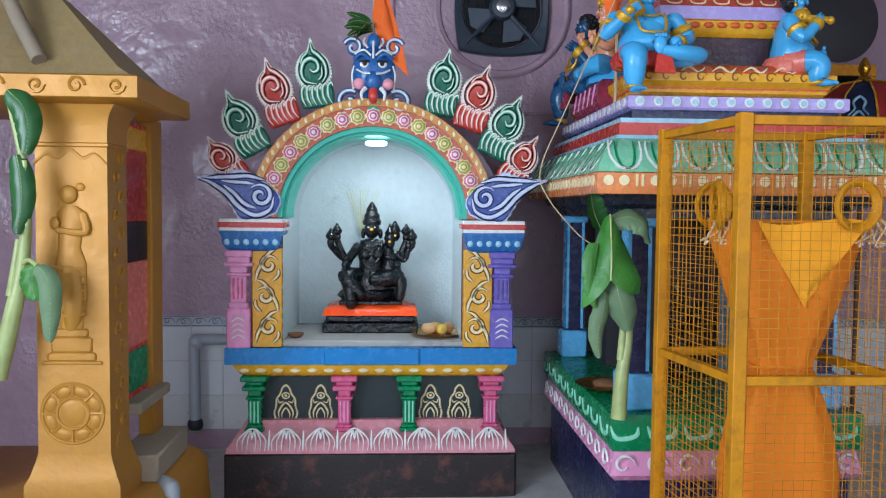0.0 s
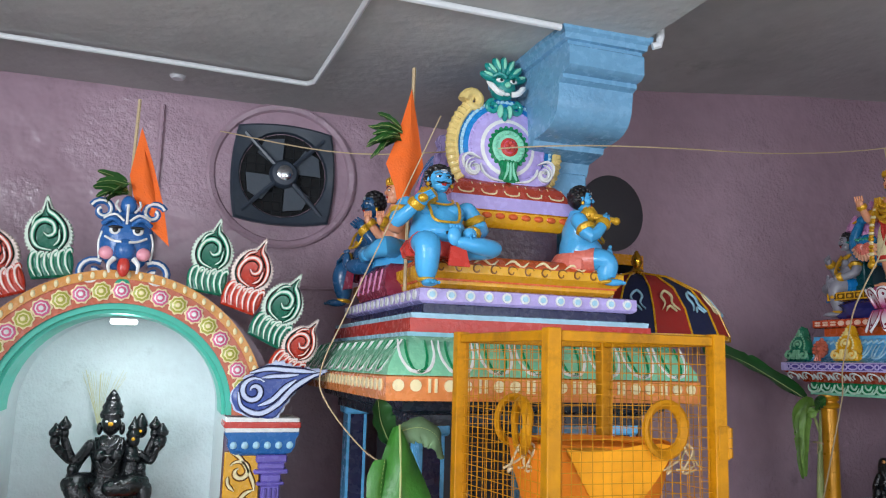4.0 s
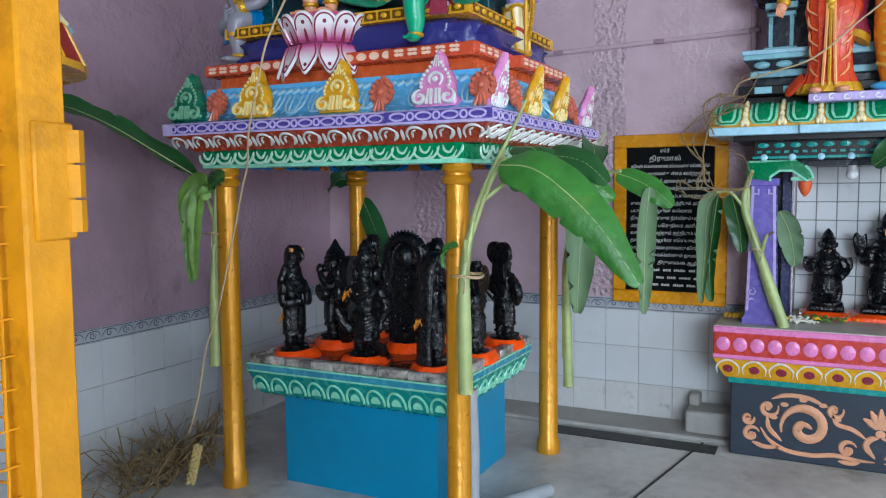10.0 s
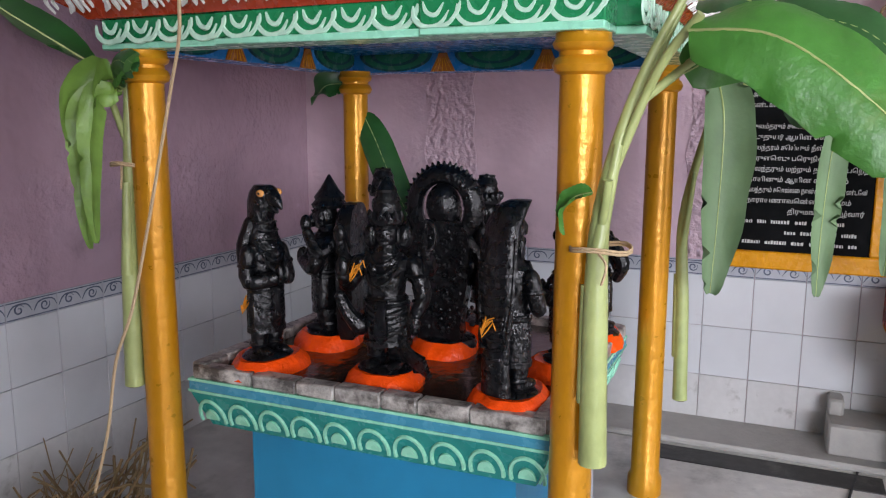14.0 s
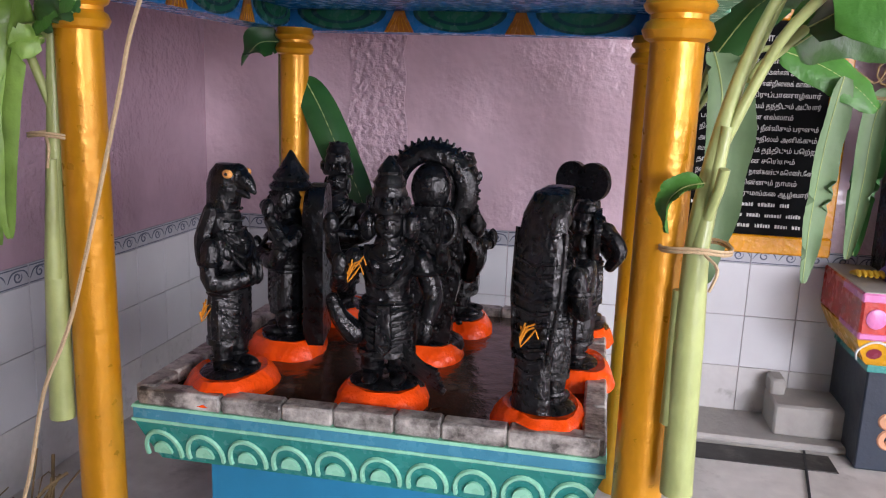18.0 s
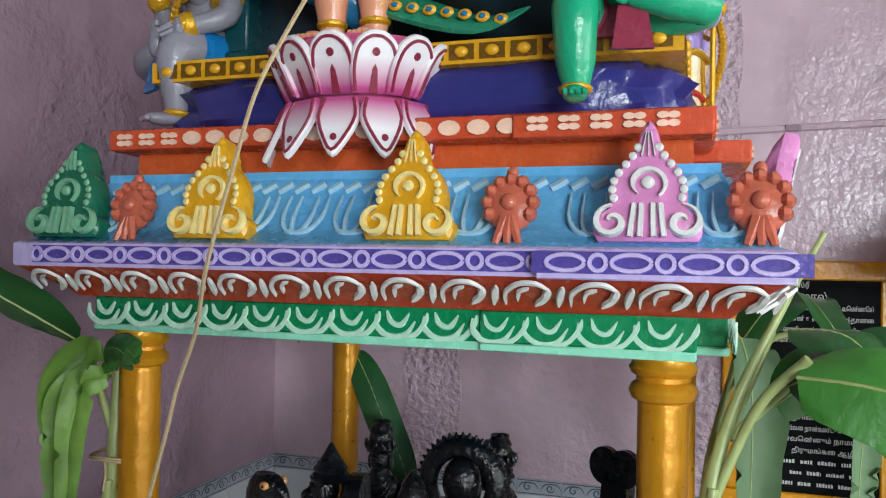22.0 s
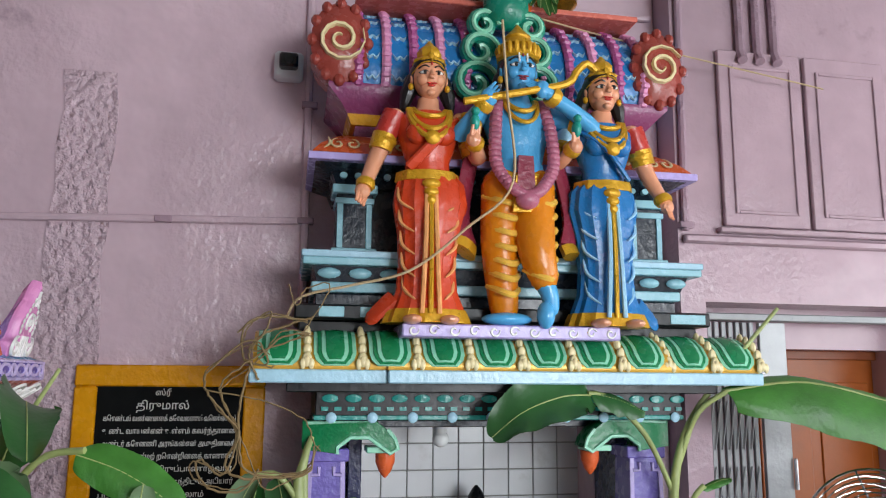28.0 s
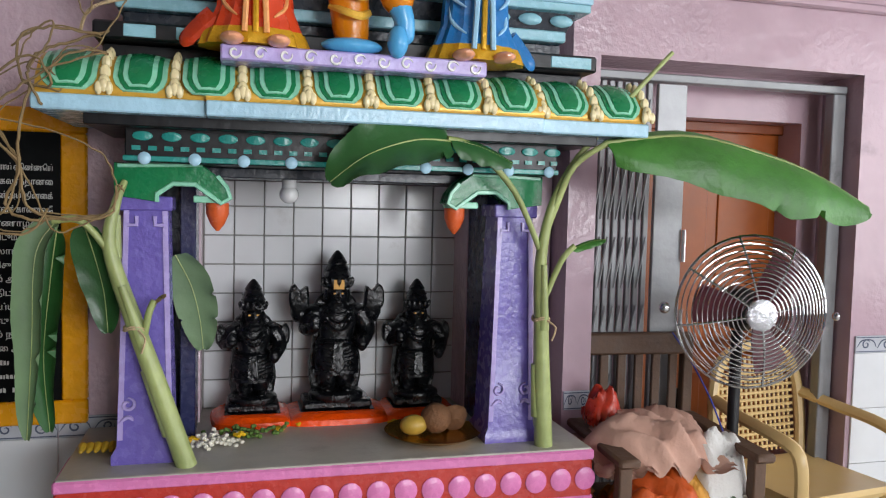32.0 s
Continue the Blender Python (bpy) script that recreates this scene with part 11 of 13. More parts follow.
# ---- pedestal fan ----
pf = thing("pedestal_fan", WEST(5.80, 1.085) @ turn(-12), "pedestal fan with a wide steel wire guard", "fan")
part("base", G().lathe([(0.20, 0.0), (0.20, 0.015), (0.06, 0.05), (0.03, 0.06)], 24), M_IRON, pf).matrix_basis = AT((0, 0.10, 0))
part("pole", G().tube([(0, 0.10, 0.03), (0, 0.10, 1.02)], 0.02, 10), mat("black_pole_paint", "15161a", rough=0.4), pf)
part("motor", G().lathe([(0.05, 0.0), (0.075, 0.03), (0.075, 0.12), (0.04, 0.16)], 18, M=AT((0, 0.03, 1.10)) @ turn(-90, "X")), mat("black_pole_paint", "15161a", rough=0.4), pf)
for k in range(15):
    r = 0.050 + 0.0148 * k
    dep = -0.075 + 0.075 * (k / 14) ** 2
    part("guard_ring", G().tube([(r * math.cos(2 * math.pi * i / 40), dep, 1.10 + r * math.sin(2 * math.pi * i / 40)) for i in range(41)], 0.0024 if k < 14 else 0.005, 5), M_STEEL, pf)
for k in range(7):
    r = 0.09 + 0.028 * k
    part("rear_ring", G().tube([(r * math.cos(2 * math.pi * i / 32), 0.08 - 0.08 * (k / 6) ** 2, 1.10 + r * math.sin(2 * math.pi * i / 32)) for i in range(33)], 0.002, 4), M_STEEL, pf)
for k in range(8):
    a = 2 * math.pi * k / 8 + 0.2
    part("guard_spoke", G().tube([(r * math.cos(a), -0.078 + 0.078 * (r / 0.26) ** 2, 1.10 + r * math.sin(a)) for r in (0.03, 0.09, 0.16, 0.22, 0.26)], 0.004, 6), M_STEEL, pf)
part("badge", G().lathe([(0.052, 0), (0.052, 0.01), (0.04, 0.016)], 20, M=AT((0, -0.075, 1.10)) @ turn(90, "X")), mat("crinkled_foil_badge", "c9ccd0", rough=0.2, metal=0.8, bump=0.8, bscale=60), pf)
for k in range(3):
    a = 2 * math.pi * k / 3 + 0.9
    q = G()
    rows = []
    for r in (0.04, 0.09, 0.15, 0.205):
        w = 0.03 + 0.3 * (r - 0.04) * (1 - (r - 0.04) * 1.4)
        rows.append([(r * math.cos(a + s * w / max(r, 0.06)), -0.02 + s * 0.018, 1.10 + r * math.sin(a + s * w / max(r, 0.06))) for s in (-1, 0, 1)] + [(r * math.cos(a + s * w / max(r, 0.06)), -0.014 + s * 0.018, 1.10 + r * math.sin(a + s * w / max(r, 0.06))) for s in (1, 0, -1)])
    q.loft(rows)
    part("blade", q, mat("wine_fan_blade", "5b1f2b", rough=0.35), pf)
part("clip", G().ell((-0.295, 0, 1.11), (0.018, 0.02, 0.02)), M_STEEL, pf)
part("clip", G().ell((0.295, 0, 1.09), (0.012, 0.015, 0.015)), M_STEEL, pf)

# ---- wooden armchair with offerings and cloths ----
wc = thing("wooden_armchair", WEST(5.60, 1.385) @ turn(-4), "old dark wooden armchair heaped with cloths", "chair")
for x in (-0.225, 0.225):
    part("front_leg", G().box(x - 0.022, 0.03, 0, x + 0.022, 0.075, 0.66, c=0.005), M_WOOD, wc)
    part("back_post", G().box(x - 0.02, 0.51, 0, x + 0.02, 0.55, 0.97, c=0.005), M_WOOD, wc)
    part("arm", G().box(x - 0.035, 0.0, 0.655, x + 0.035, 0.52, 0.685, c=0.008), M_WOOD, wc, "worn flat arm")
    part("side_rail", G().box(x - 0.015, 0.07, 0.36, x + 0.015, 0.51, 0.42, c=0.004), M_WOOD, wc)
part("top_rail", G().box(-0.245, 0.51, 0.90, 0.245, 0.55, 0.98, c=0.008), M_WOOD, wc)
part("low_rail", G().box(-0.205, 0.515, 0.60, 0.205, 0.545, 0.64, c=0.004), M_WOOD, wc)
for k in range(6):
    part("slat", G().box(-0.17 + 0.068 * k - 0.016, 0.52, 0.64, -0.17 + 0.068 * k + 0.016, 0.538, 0.90, c=0.003), M_WOOD, wc)
part("seat", G().box(-0.205, 0.04, 0.40, 0.205, 0.51, 0.43, c=0.006), M_WOOD, wc)
part("front_rail", G().box(-0.205, 0.04, 0.34, 0.205, 0.07, 0.40, c=0.004), M_WOOD, wc)
WCM = WEST(5.60, 1.385) @ turn(-4)


def heap(w, d, h, seed, sag=0.3, n=26):
    """A crumpled cloth: a folded sheet over an uneven mound."""
    r = random.Random(seed)
    off = r.uniform(0, 50)
    q = G()
    vs, fs = [], []
    for j in range(n + 1):
        for i in range(n + 1):
            u, v = -1 + 2 * i / n, -1 + 2 * j / n
            rr = min(1.0, math.hypot(u, v))
            z = h * (1 - rr ** 2) ** 0.7
            p = Vector((u * 2.2 + off, v * 2.2, 0.0))
            z = 0.75 * z + 0.30 * h * noise.noise(p * 0.9) + 0.030 * noise.noise(Vector((1.5 * p.x + 1.2 * p.y, 0.6 * p.y - 0.4 * p.x, 0.0))) + 0.034 * (0.5 - abs(noise.noise(Vector((1.1 * p.x + 1.0 * p.y, 0.4 * p.y, 4.0)))) * 2.0) + 0.007 * noise.noise(p * 3.0)
            z -= sag * max(0, rr - 0.75) * 1.2
            k = 1 + 0.12 * noise.noise(p * 0.9 + Vector((3, 0, 0)))
            vs.append((u * w * k, v * d * k, z))
    for j in range(n):
        for i in range(n):
            a = j * (n + 1) + i
            fs.append((a, a + 1, a + n + 2, a + n + 1))
    m = len(vs)
    vs += [(x, y, z - 0.012) for x, y, z in vs]
    fs += [tuple(m + i for i in f[::-1]) for f in fs]
    return q.add(vs, fs, 0)


solo("folded_cloth", heap(0.20, 0.20, 0.20, 6, 0.1, 34), mat("gold_brocade", "b8812a", rough=0.4, metal=0.3, var=0.4, scale=14, bump=0.6, bscale=60), "crumpled gold brocade cloth in the chair", "cloth", "cloths on the chair", M=WCM @ AT((0.02, 0.22, 0.47)), angle=60)
solo("folded_cloth", heap(0.16, 0.13, 0.13, 9, 0.1, 30), mat("orange_silk", "c8561c", rough=0.45, var=0.3, scale=12, bump=0.4), "crumpled orange silk cloth in the chair", "cloth", "cloths on the chair", M=WCM @ AT((-0.09, 0.10, 0.50)), angle=60)
solo("folded_cloth", heap(0.12, 0.10, 0.08, 12, 0.1), mat("sage_cloth", "5f7a5e", rough=0.85, var=0.2, bump=0.3), "crumpled sage-green cloth in the chair", "cloth", "cloths on the chair", M=WCM @ AT((0.13, 0.10, 0.46)), angle=60)
solo("folded_cloth", heap(0.23, 0.18, 0.09, 3, 0.16, 46), M_CLOTH_G, "crumpled dusty-rose cloth draped over the chair's arm", "cloth", "cloths on the chair", M=WCM @ AT((-0.06, 0.24, 0.68)), angle=60)
solo("folded_cloth", heap(0.12, 0.12, 0.10, 15, 0.30), M_CLOTH_W, "crumpled white cotton cloth in the chair", "cloth", "cloths on the chair", M=WCM @ AT((0.14, 0.18, 0.61)), angle=60)
solo("offering_packet", heap(0.06, 0.05, 0.07, 21, 0.1, 16), mat("red_gold_packet", "b4331e", rough=0.3, var=0.5, scale=20), "red and gold foil packet on the cloths", "packet", M=WCM @ AT((-0.18, 0.34, 0.76)), angle=60)
solo("cord", G().tube(smooth([(0.16, 0.52, 0.98), (0.19, 0.44, 0.90), (0.215, 0.33, 0.78), (0.215, 0.24, 0.69)], 0.004)[0], 0.003, 6), mat("blue_cord", "3a4aa8", rough=0.6), "thin blue cord hanging over the chair back", "cord", M=WCM)

# ---- plastic chair ----
pc = thing("plastic_chair", WEST(5.78, 0.66) @ turn(8), "beige moulded plastic armchair with a perforated back", "chair")
for x, y, sx, sy in ((-0.22, 0.02, -1, -1), (0.22, 0.02, 1, -1), (-0.19, 0.40, -1, 1), (0.19, 0.40, 1, 1)):
    part("leg", G().tube([(x + 0.02 * sx, y + 0.02 * sy, 0.0), (x, y, 0.42)], [0.02, 0.03], 8), M_PLASTIC, pc)
q = G().tiers([(0.23, 0.20, 0.41), (0.24, 0.21, 0.43), (0.235, 0.205, 0.45), (0.21, 0.18, 0.445)], M=AT((0, 0.22, 0)))
part("seat", q, M_PLASTIC, pc)
q = G()
bo = curve2([(-0.215, 0.44), (-0.225, 0.60), (-0.21, 0.76), (-0.15, 0.86), (0.0, 0.90), (0.15, 0.86), (0.21, 0.76), (0.225, 0.60), (0.215, 0.44)], 4)
q.tube([(x, 0.42 + 0.12 * (z - 0.44), z) for x, z in bo], 0.022, 8)
back_ob = part("back_frame", q, M_PLASTIC, pc)
for k in range(15):
    x = -0.17 + 0.0243 * k
    top = 0.86 - 0.09 * (x / 0.17) ** 2
    part("back_rib", G().box(x - 0.006, -0.004, 0, x + 0.006, 0.004, top - 0.47, c=0.002), M_PLASTIC, back_ob).matrix_basis = AT((0, 0.43, 0.47)) @ turn(-7, "X")
for k in range(13):
    z = 0.49 + 0.027 * k
    part("back_bar", G().box(-0.19, -0.004, -0.006, 0.19, 0.004, 0.006, c=0.002), M_PLASTIC, back_ob).matrix_basis = AT((0, 0.42 + 0.12 * (z - 0.44), z))
for s in (-1, 1):
    part("arm", G().tube(smooth([(s * 0.225, 0.44, 0.70), (s * 0.25, 0.28, 0.675), (s * 0.26, 0.10, 0.655), (s * 0.25, 0.0, 0.61), (s * 0.23, 0.0, 0.44)], 0.022)[0], 0.024, 8, flat=0.7), M_PLASTIC, pc)

# ---- floor bits ----
part("slab_strip", G().box(5.76, 3.20, -0.01, 5.90, 4.10, 0.004, c=0.002), mat("black_granite_strip", "2b2a29", rough=0.5, var=0.4, dirt=0.5, dirtcol="6d6a64"), floor_ob, "dark stone strip let into the floor")
part("ledge", G().box(5.92, 2.99, 0.0, E, 5.2, 0.03, c=0.01), M_CEMENT, floor_ob, "low cement ledge along the wall")
part("joint", G().tube([(3.2, 3.78, 0.001), (6.1, 3.25, 0.001)], 0.006, 4), M_IRON, floor_ob)
kb = solo("cement_kerb", G().box(5.99, 3.01, 0.025, 6.205, 3.39, 0.155, c=0.01).box(6.10, 3.33, 0.15, 6.205, 3.39, 0.22, c=0.01), M_CEMENT, "rough grey cement kerb against the tiled wall", "kerb")
dp2 = solo("drain_pipe", G().tube(smooth([(4.50, 4.03, 0.56), (4.50, 4.02, 0.3), (4.50, 4.02, 0.08), (4.53, 4.0, 0.035), (4.62, 3.93, 0.035), (4.86, 3.80, 0.035)], 0.032, 5)[0], 0.032, 12), M_PVC, "grey plastic drain pipe bending along the floor", "pipe")
wp = solo("water_pipe", G().tube([(-0.55, 5.80, 0.60), (-0.90, 5.80, 0.60), (-0.935, 5.80, 0.57), (-0.93, 5.80, 0.02)], 0.035, 12), M_PVC, "grey plastic water pipe down the tiled wall", "pipe")
for x, z, rx in ((-0.92, 0.585, 0), (-0.93, 0.06, 0)):
    solo("pipe_elbow", G().ell((0, 0, 0), (0.05, 0.046, 0.05)), M_PVC if z > 0.3 else M_IRON, "thick joint on the water pipe", "pipe joint", "pipe joints", M=AT((x, 5.80, z)))
solo("pipe_stub", G().tube(smooth([(-0.72, 4.35, 0.20), (-0.66, 4.30, 0.20), (-0.64, 4.28, 0.16), (-0.64, 4.28, -0.13)], 0.035)[0], 0.035, 12), M_PVC, "grey plastic pipe bend beside the gold shrine", "pipe")
r = random.Random(3)
q = G()
for k in range(150):
    a, b = r.uniform(0, 6.28), r.uniform(0.05, 0.30)
    x, y = r.gauss(0, 0.14), r.gauss(0, 0.07)
    L = r.uniform(0.12, 0.42)
    q.tube(smooth([(x, y, r.uniform(0.003, 0.03)), (x + L * 0.5 * math.cos(a), y + 0.5 * L * math.sin(a) * 0.5, r.uniform(0.02, 0.22)), (x + L * math.cos(a), y + L * math.sin(a) * 0.5, r.uniform(0.005, 0.30))], 0.003, 3)[0], r.choice((0.0018, 0.003, 0.005)), 4)
solo("dry_stalks", q, M_DRY, "heap of dry stalks and straw by the wall", "straw", kind="stuff", M=AT((4.30, 5.56, 0)))
q = G()
for k in range(60):
    z = 0.02 + 0.003 * k
    a = k * 2.4
    q.ell((0.015 * math.cos(a) + 0.0004 * k, 0.015 * math.sin(a), z), (0.010, 0.010, 0.010), 0, n=6, k=4)
solo("flower_spike", q, mat("withered_cream_buds", "cdb878", rough=0.8), "withered cream flower spike on the straw heap", "flower", M=AT((4.22, 5.35, 0.01)) @ turn(12, "Y"))


# ---- banana plants and leaves ----
def leaf(q, pts, w, mi=0, fold=0.25, side=(0, 1, 0), n=40, tear=0.0, seed=1, rib=1, taper=0.75):
    """A banana blade along a curved midrib, its halves a little dropped, pleated by the side veins, with torn and wavy edges."""
    sp = smooth(pts, 0, max(3, n // max(1, len(pts) - 1)))[0]
    r = random.Random(seed)
    m = len(sp)
    sv = Vector(side).normalized()
    rows, cols = [], 6
    nick = {s: [0.0] * m for s in (-1, 1)}
    for s in nick:
        for i in range(m):
            if r.random() < 0.015 + 0.10 * tear:
                nick[s][i] = r.uniform(0.15, 0.3 + 0.6 * tear)
    for i, p in enumerate(sp):
        t = i / (m - 1)
        d = (sp[min(i + 1, m - 1)] - sp[max(i - 1, 0)]).normalized()
        s = (sv - d * sv.dot(d)).normalized()
        nn = d.cross(s).normalized()
        ww = 1.12 * w * min(1.0, math.sin(math.pi * min(0.999, (t * 0.94 + 0.045)) ** taper) ** 0.6 + 0.02)
        row = []
        for c in range(-cols, cols + 1):
            u = c / cols
            cut = 1.0 - (nick[1 if c > 0 else -1][i] if abs(c) == cols else 0)
            ang = 0.5 * fold * abs(u) ** 0.9
            off = s * (ww * u * cut * math.cos(ang)) - nn * (ww * abs(u) * math.sin(ang))
            off += nn * (0.07 * w * math.sin(7 * t * math.pi + 2.5 * u + seed) * u * u + 0.0016 * (i % 2) + 0.03 * w * math.sin(23 * t + seed * 2 + u) * abs(u) ** 3)
            row.append(p + off + d * (0.25 * ww * abs(u)))
        rows.append(row)
    k = 2 * cols + 1
    vs = [tuple(v) for row in rows for v in row]
    fs = [(i * k + j, i * k + j + 1, (i + 1) * k + j + 1, (i + 1) * k + j) for i in range(m - 1) for j in range(k - 1)]
    b = len(vs)
    vs += [(x + 0.0012, y, z - 0.0015) for x, y, z in vs]
    fs += [tuple(b + i for i in f[::-1]) for f in fs]
    q.add(vs, fs, mi)
    q.tube(sp, [max(0.0012, 0.0048 * w / 0.12 * (1 - 0.8 * i / (m - 1))) for i in range(m)], 6, rib)


def plant(label, stalk, rad, leaves, ties=(), cut=True):
    ob = thing("banana_plant", AT(stalk[0]), label, "plant", "banana plants tied to the shrines")
    base = Vector(stalk[0])
    loc = lambda ps: [Vector(p) - base for p in ps]
    q = G()
    sp, rr = smooth(loc(stalk), [0.8 * v for v in rad], 6)
    q.tube(sp, rr, 12, 0)
    for k in range(3):
        a = 1.3 + 2.1 * k
        z0 = 0.12 + 0.18 * k
        i = min(len(sp) - 3, int(len(sp) * (0.12 + 0.22 * k)))
        q.tube([sp[i] + Vector((0.6 * rr[i] * math.cos(a), 0.6 * rr[i] * math.sin(a), 0)), sp[min(i + 5, len(sp) - 1)] + Vector((0.75 * rr[i] * math.cos(a), 0.75 * rr[i] * math.sin(a), 0))], [rr[i] * 0.75, rr[i] * 0.45], 8, 0)
    part("stalk", q, M_STALK, ob, "pale green cut stalk", angle=60)
    if cut:
        part("cut_end", G().ell(sp[0], (rr[0] * 0.9, rr[0] * 0.9, 0.006)), mat("browned_cut", "4a3826", rough=0.9), ob)
    for i, (stem, pts, w, m, kw) in enumerate(leaves):
        q = G()
        if stem:
            q.tube(smooth(loc(stem), [0.01] * len(stem), 5)[0], 0.0095, 8, 1)
        leaf(q, loc(pts), w, 0, seed=i + 2, **kw)
        part("leaf", q, [m, M_STALK], ob, "", 60)
    for z, r in ties:
        q = G()
        for j in range(2):
            q.tube([(r * math.cos(2 * math.pi * i / 16), r * math.sin(2 * math.pi * i / 16), z - base.z + 0.006 * j + 0.004 * math.sin(i)) for i in range(17)], 0.003, 5)
        q.tube(smooth([(-r, -0.01, z - base.z), (-r - 0.02, -0.03, z - base.z - 0.02), (-r - 0.015, -0.02, z - base.z - 0.06)], 0.003)[0], 0.003, 5)
        mid = min(sp, key=lambda p: abs(p.z - z + base.z))
        part("string_tie", q, M_ROPE, ob).matrix_basis = AT((mid.x + (0.03 if r > 0.06 else 0.0), mid.y, 0))
    return ob


plant("cut banana plant tied to the canopy's corner column", [(4.30, 3.955, 0.60), (4.30, 3.96, 0.9), (4.31, 3.955, 1.15), (4.36, 3.90, 1.40), (4.40, 3.80, 1.62), (4.40, 3.74, 1.74)], [0.038, 0.034, 0.024, 0.014, 0.009, 0.006],
      [([(4.33, 3.94, 1.22), (4.32, 3.86, 1.42), (4.28, 3.78, 1.52)], [(4.27, 3.80, 1.49), (4.24, 3.66, 1.475), (4.23, 3.53, 1.39), (4.23, 3.40, 1.26), (4.24, 3.27, 1.07)], 0.09, M_LEAF, dict(fold=0.7, side=(0.42, -0.5, 0.75), tear=0.2)),
       ([(4.36, 3.90, 1.36), (4.42, 3.80, 1.45)], [(4.42, 3.80, 1.45), (4.42, 3.66, 1.52), (4.40, 3.52, 1.50), (4.38, 3.42, 1.42)], 0.06, M_LEAFD, dict(fold=0.5, side=(0.5, -0.4, 0.75))),
       ([], [(4.40, 3.82, 1.42), (4.48, 3.72, 1.47), (4.55, 3.58, 1.45), (4.6, 3.45, 1.36)], 0.06, M_LEAF, dict(fold=0.5, side=(0.4, -0.3, 0.85))),
       ([], [(4.41, 3.80, 1.56), (4.38, 3.70, 1.55), (4.36, 3.62, 1.44), (4.36, 3.58, 1.32)], 0.07, M_LEAFD, dict(fold=0.7, side=(0.5, -0.8, 0.1))),
       ([(4.30, 3.955, 1.10), (4.27, 3.94, 1.17), (4.26, 3.935, 1.21)], [(4.26, 3.965, 1.185), (4.255, 4.00, 1.175), (4.25, 4.022, 1.148), (4.25, 4.018, 1.10)], 0.026, M_LEAF, dict(fold=0.9, side=(0.8, 0.2, 0.4)))],
      ties=((1.06, 0.064),))
plant("cut banana plant tied to the canopy's far column", [(5.46, 3.90, 0.36), (5.47, 3.91, 0.7), (5.47, 3.92, 1.0), (5.46, 3.86, 1.3), (5.45, 3.80, 1.5), (5.42, 3.70, 1.68)], [0.032, 0.028, 0.022, 0.014, 0.009, 0.006],
      [([(5.46, 3.86, 1.28), (5.44, 3.74, 1.45), (5.40, 3.62, 1.48)], [(5.40, 3.64, 1.47), (5.39, 3.53, 1.43), (5.38, 3.43, 1.37), (5.38, 3.365, 1.31)], 0.056, M_LEAF, dict(fold=0.5, side=(0.4, -0.3, 0.8))),
       ([], [(5.36, 3.47, 1.40), (5.38, 3.49, 1.22), (5.40, 3.50, 0.98), (5.40, 3.50, 0.78)], 0.046, M_LEAFP, dict(fold=0.9, side=(-0.45, 0.9, 0), tear=0.7)),
       ([(5.46, 3.86, 1.30), (5.40, 3.83, 1.45)], [(5.38, 3.83, 1.46), (5.33, 3.80, 1.32), (5.31, 3.80, 1.05), (5.31, 3.81, 0.78)], 0.085, M_LEAFP, dict(fold=1.1, side=(-0.45, 0.9, 0), tear=0.6)),
       ([], [(5.44, 3.82, 1.45), (5.30, 3.74, 1.58), (5.12, 3.68, 1.60), (4.95, 3.62, 1.5)], 0.07, M_LEAFD, dict(fold=0.5, side=(0.3, 0.8, 0.4)))])
plant("cut banana plant tied to the canopy's rear-side column", [(4.33, 5.27, 0.58), (4.34, 5.27, 0.9), (4.35, 5.26, 1.2), (4.36, 5.26, 1.42)], [0.034, 0.03, 0.022, 0.012],
      [([(4.35, 5.26, 1.25), (4.34, 5.32, 1.42)], [(4.34, 5.32, 1.42), (4.32, 5.37, 1.34), (4.315, 5.385, 1.18), (4.31, 5.38, 0.97)], 0.062, M_LEAFY, dict(fold=4.2, side=(-0.5, 0.85, 0), tear=0.2, taper=0.6)),
       ([], [(4.35, 5.27, 1.40), (4.32, 5.32, 1.37), (4.30, 5.335, 1.2), (4.295, 5.34, 0.99)], 0.055, M_LEAFY, dict(fold=4.4, side=(-0.5, 0.85, 0), tear=0.2, taper=0.6)),
       ([], [(4.35, 5.27, 1.43), (4.31, 5.33, 1.42), (4.29, 5.36, 1.34), (4.285, 5.365, 1.22)], 0.06, M_LEAFY, dict(fold=1.6, side=(-0.5, 0.85, 0), tear=0.4)),
       ([], [(4.34, 5.27, 1.42), (4.29, 5.24, 1.46), (4.25, 5.17, 1.47), (4.24, 5.12, 1.44)], 0.045, M_LEAFD, dict(fold=1.4, side=(0.3, 0.2, 0.9), tear=0.3)),
       ([(4.36, 5.26, 1.40), (4.34, 5.36, 1.47)], [(4.34, 5.36, 1.47), (4.22, 5.48, 1.58), (4.05, 5.56, 1.69), (3.86, 5.60, 1.76), (3.74, 5.60, 1.75)], 0.085, M_LEAFD, dict(fold=0.5, side=(0.3, 0.7, 0.6))),
       ([], [(4.33, 5.28, 1.42), (4.27, 5.18, 1.47), (4.22, 5.10, 1.46)], 0.035, M_LEAF, dict(fold=0.8, side=(0.6, 0.2, 0.6)))],
      ties=((1.20, 0.07),))
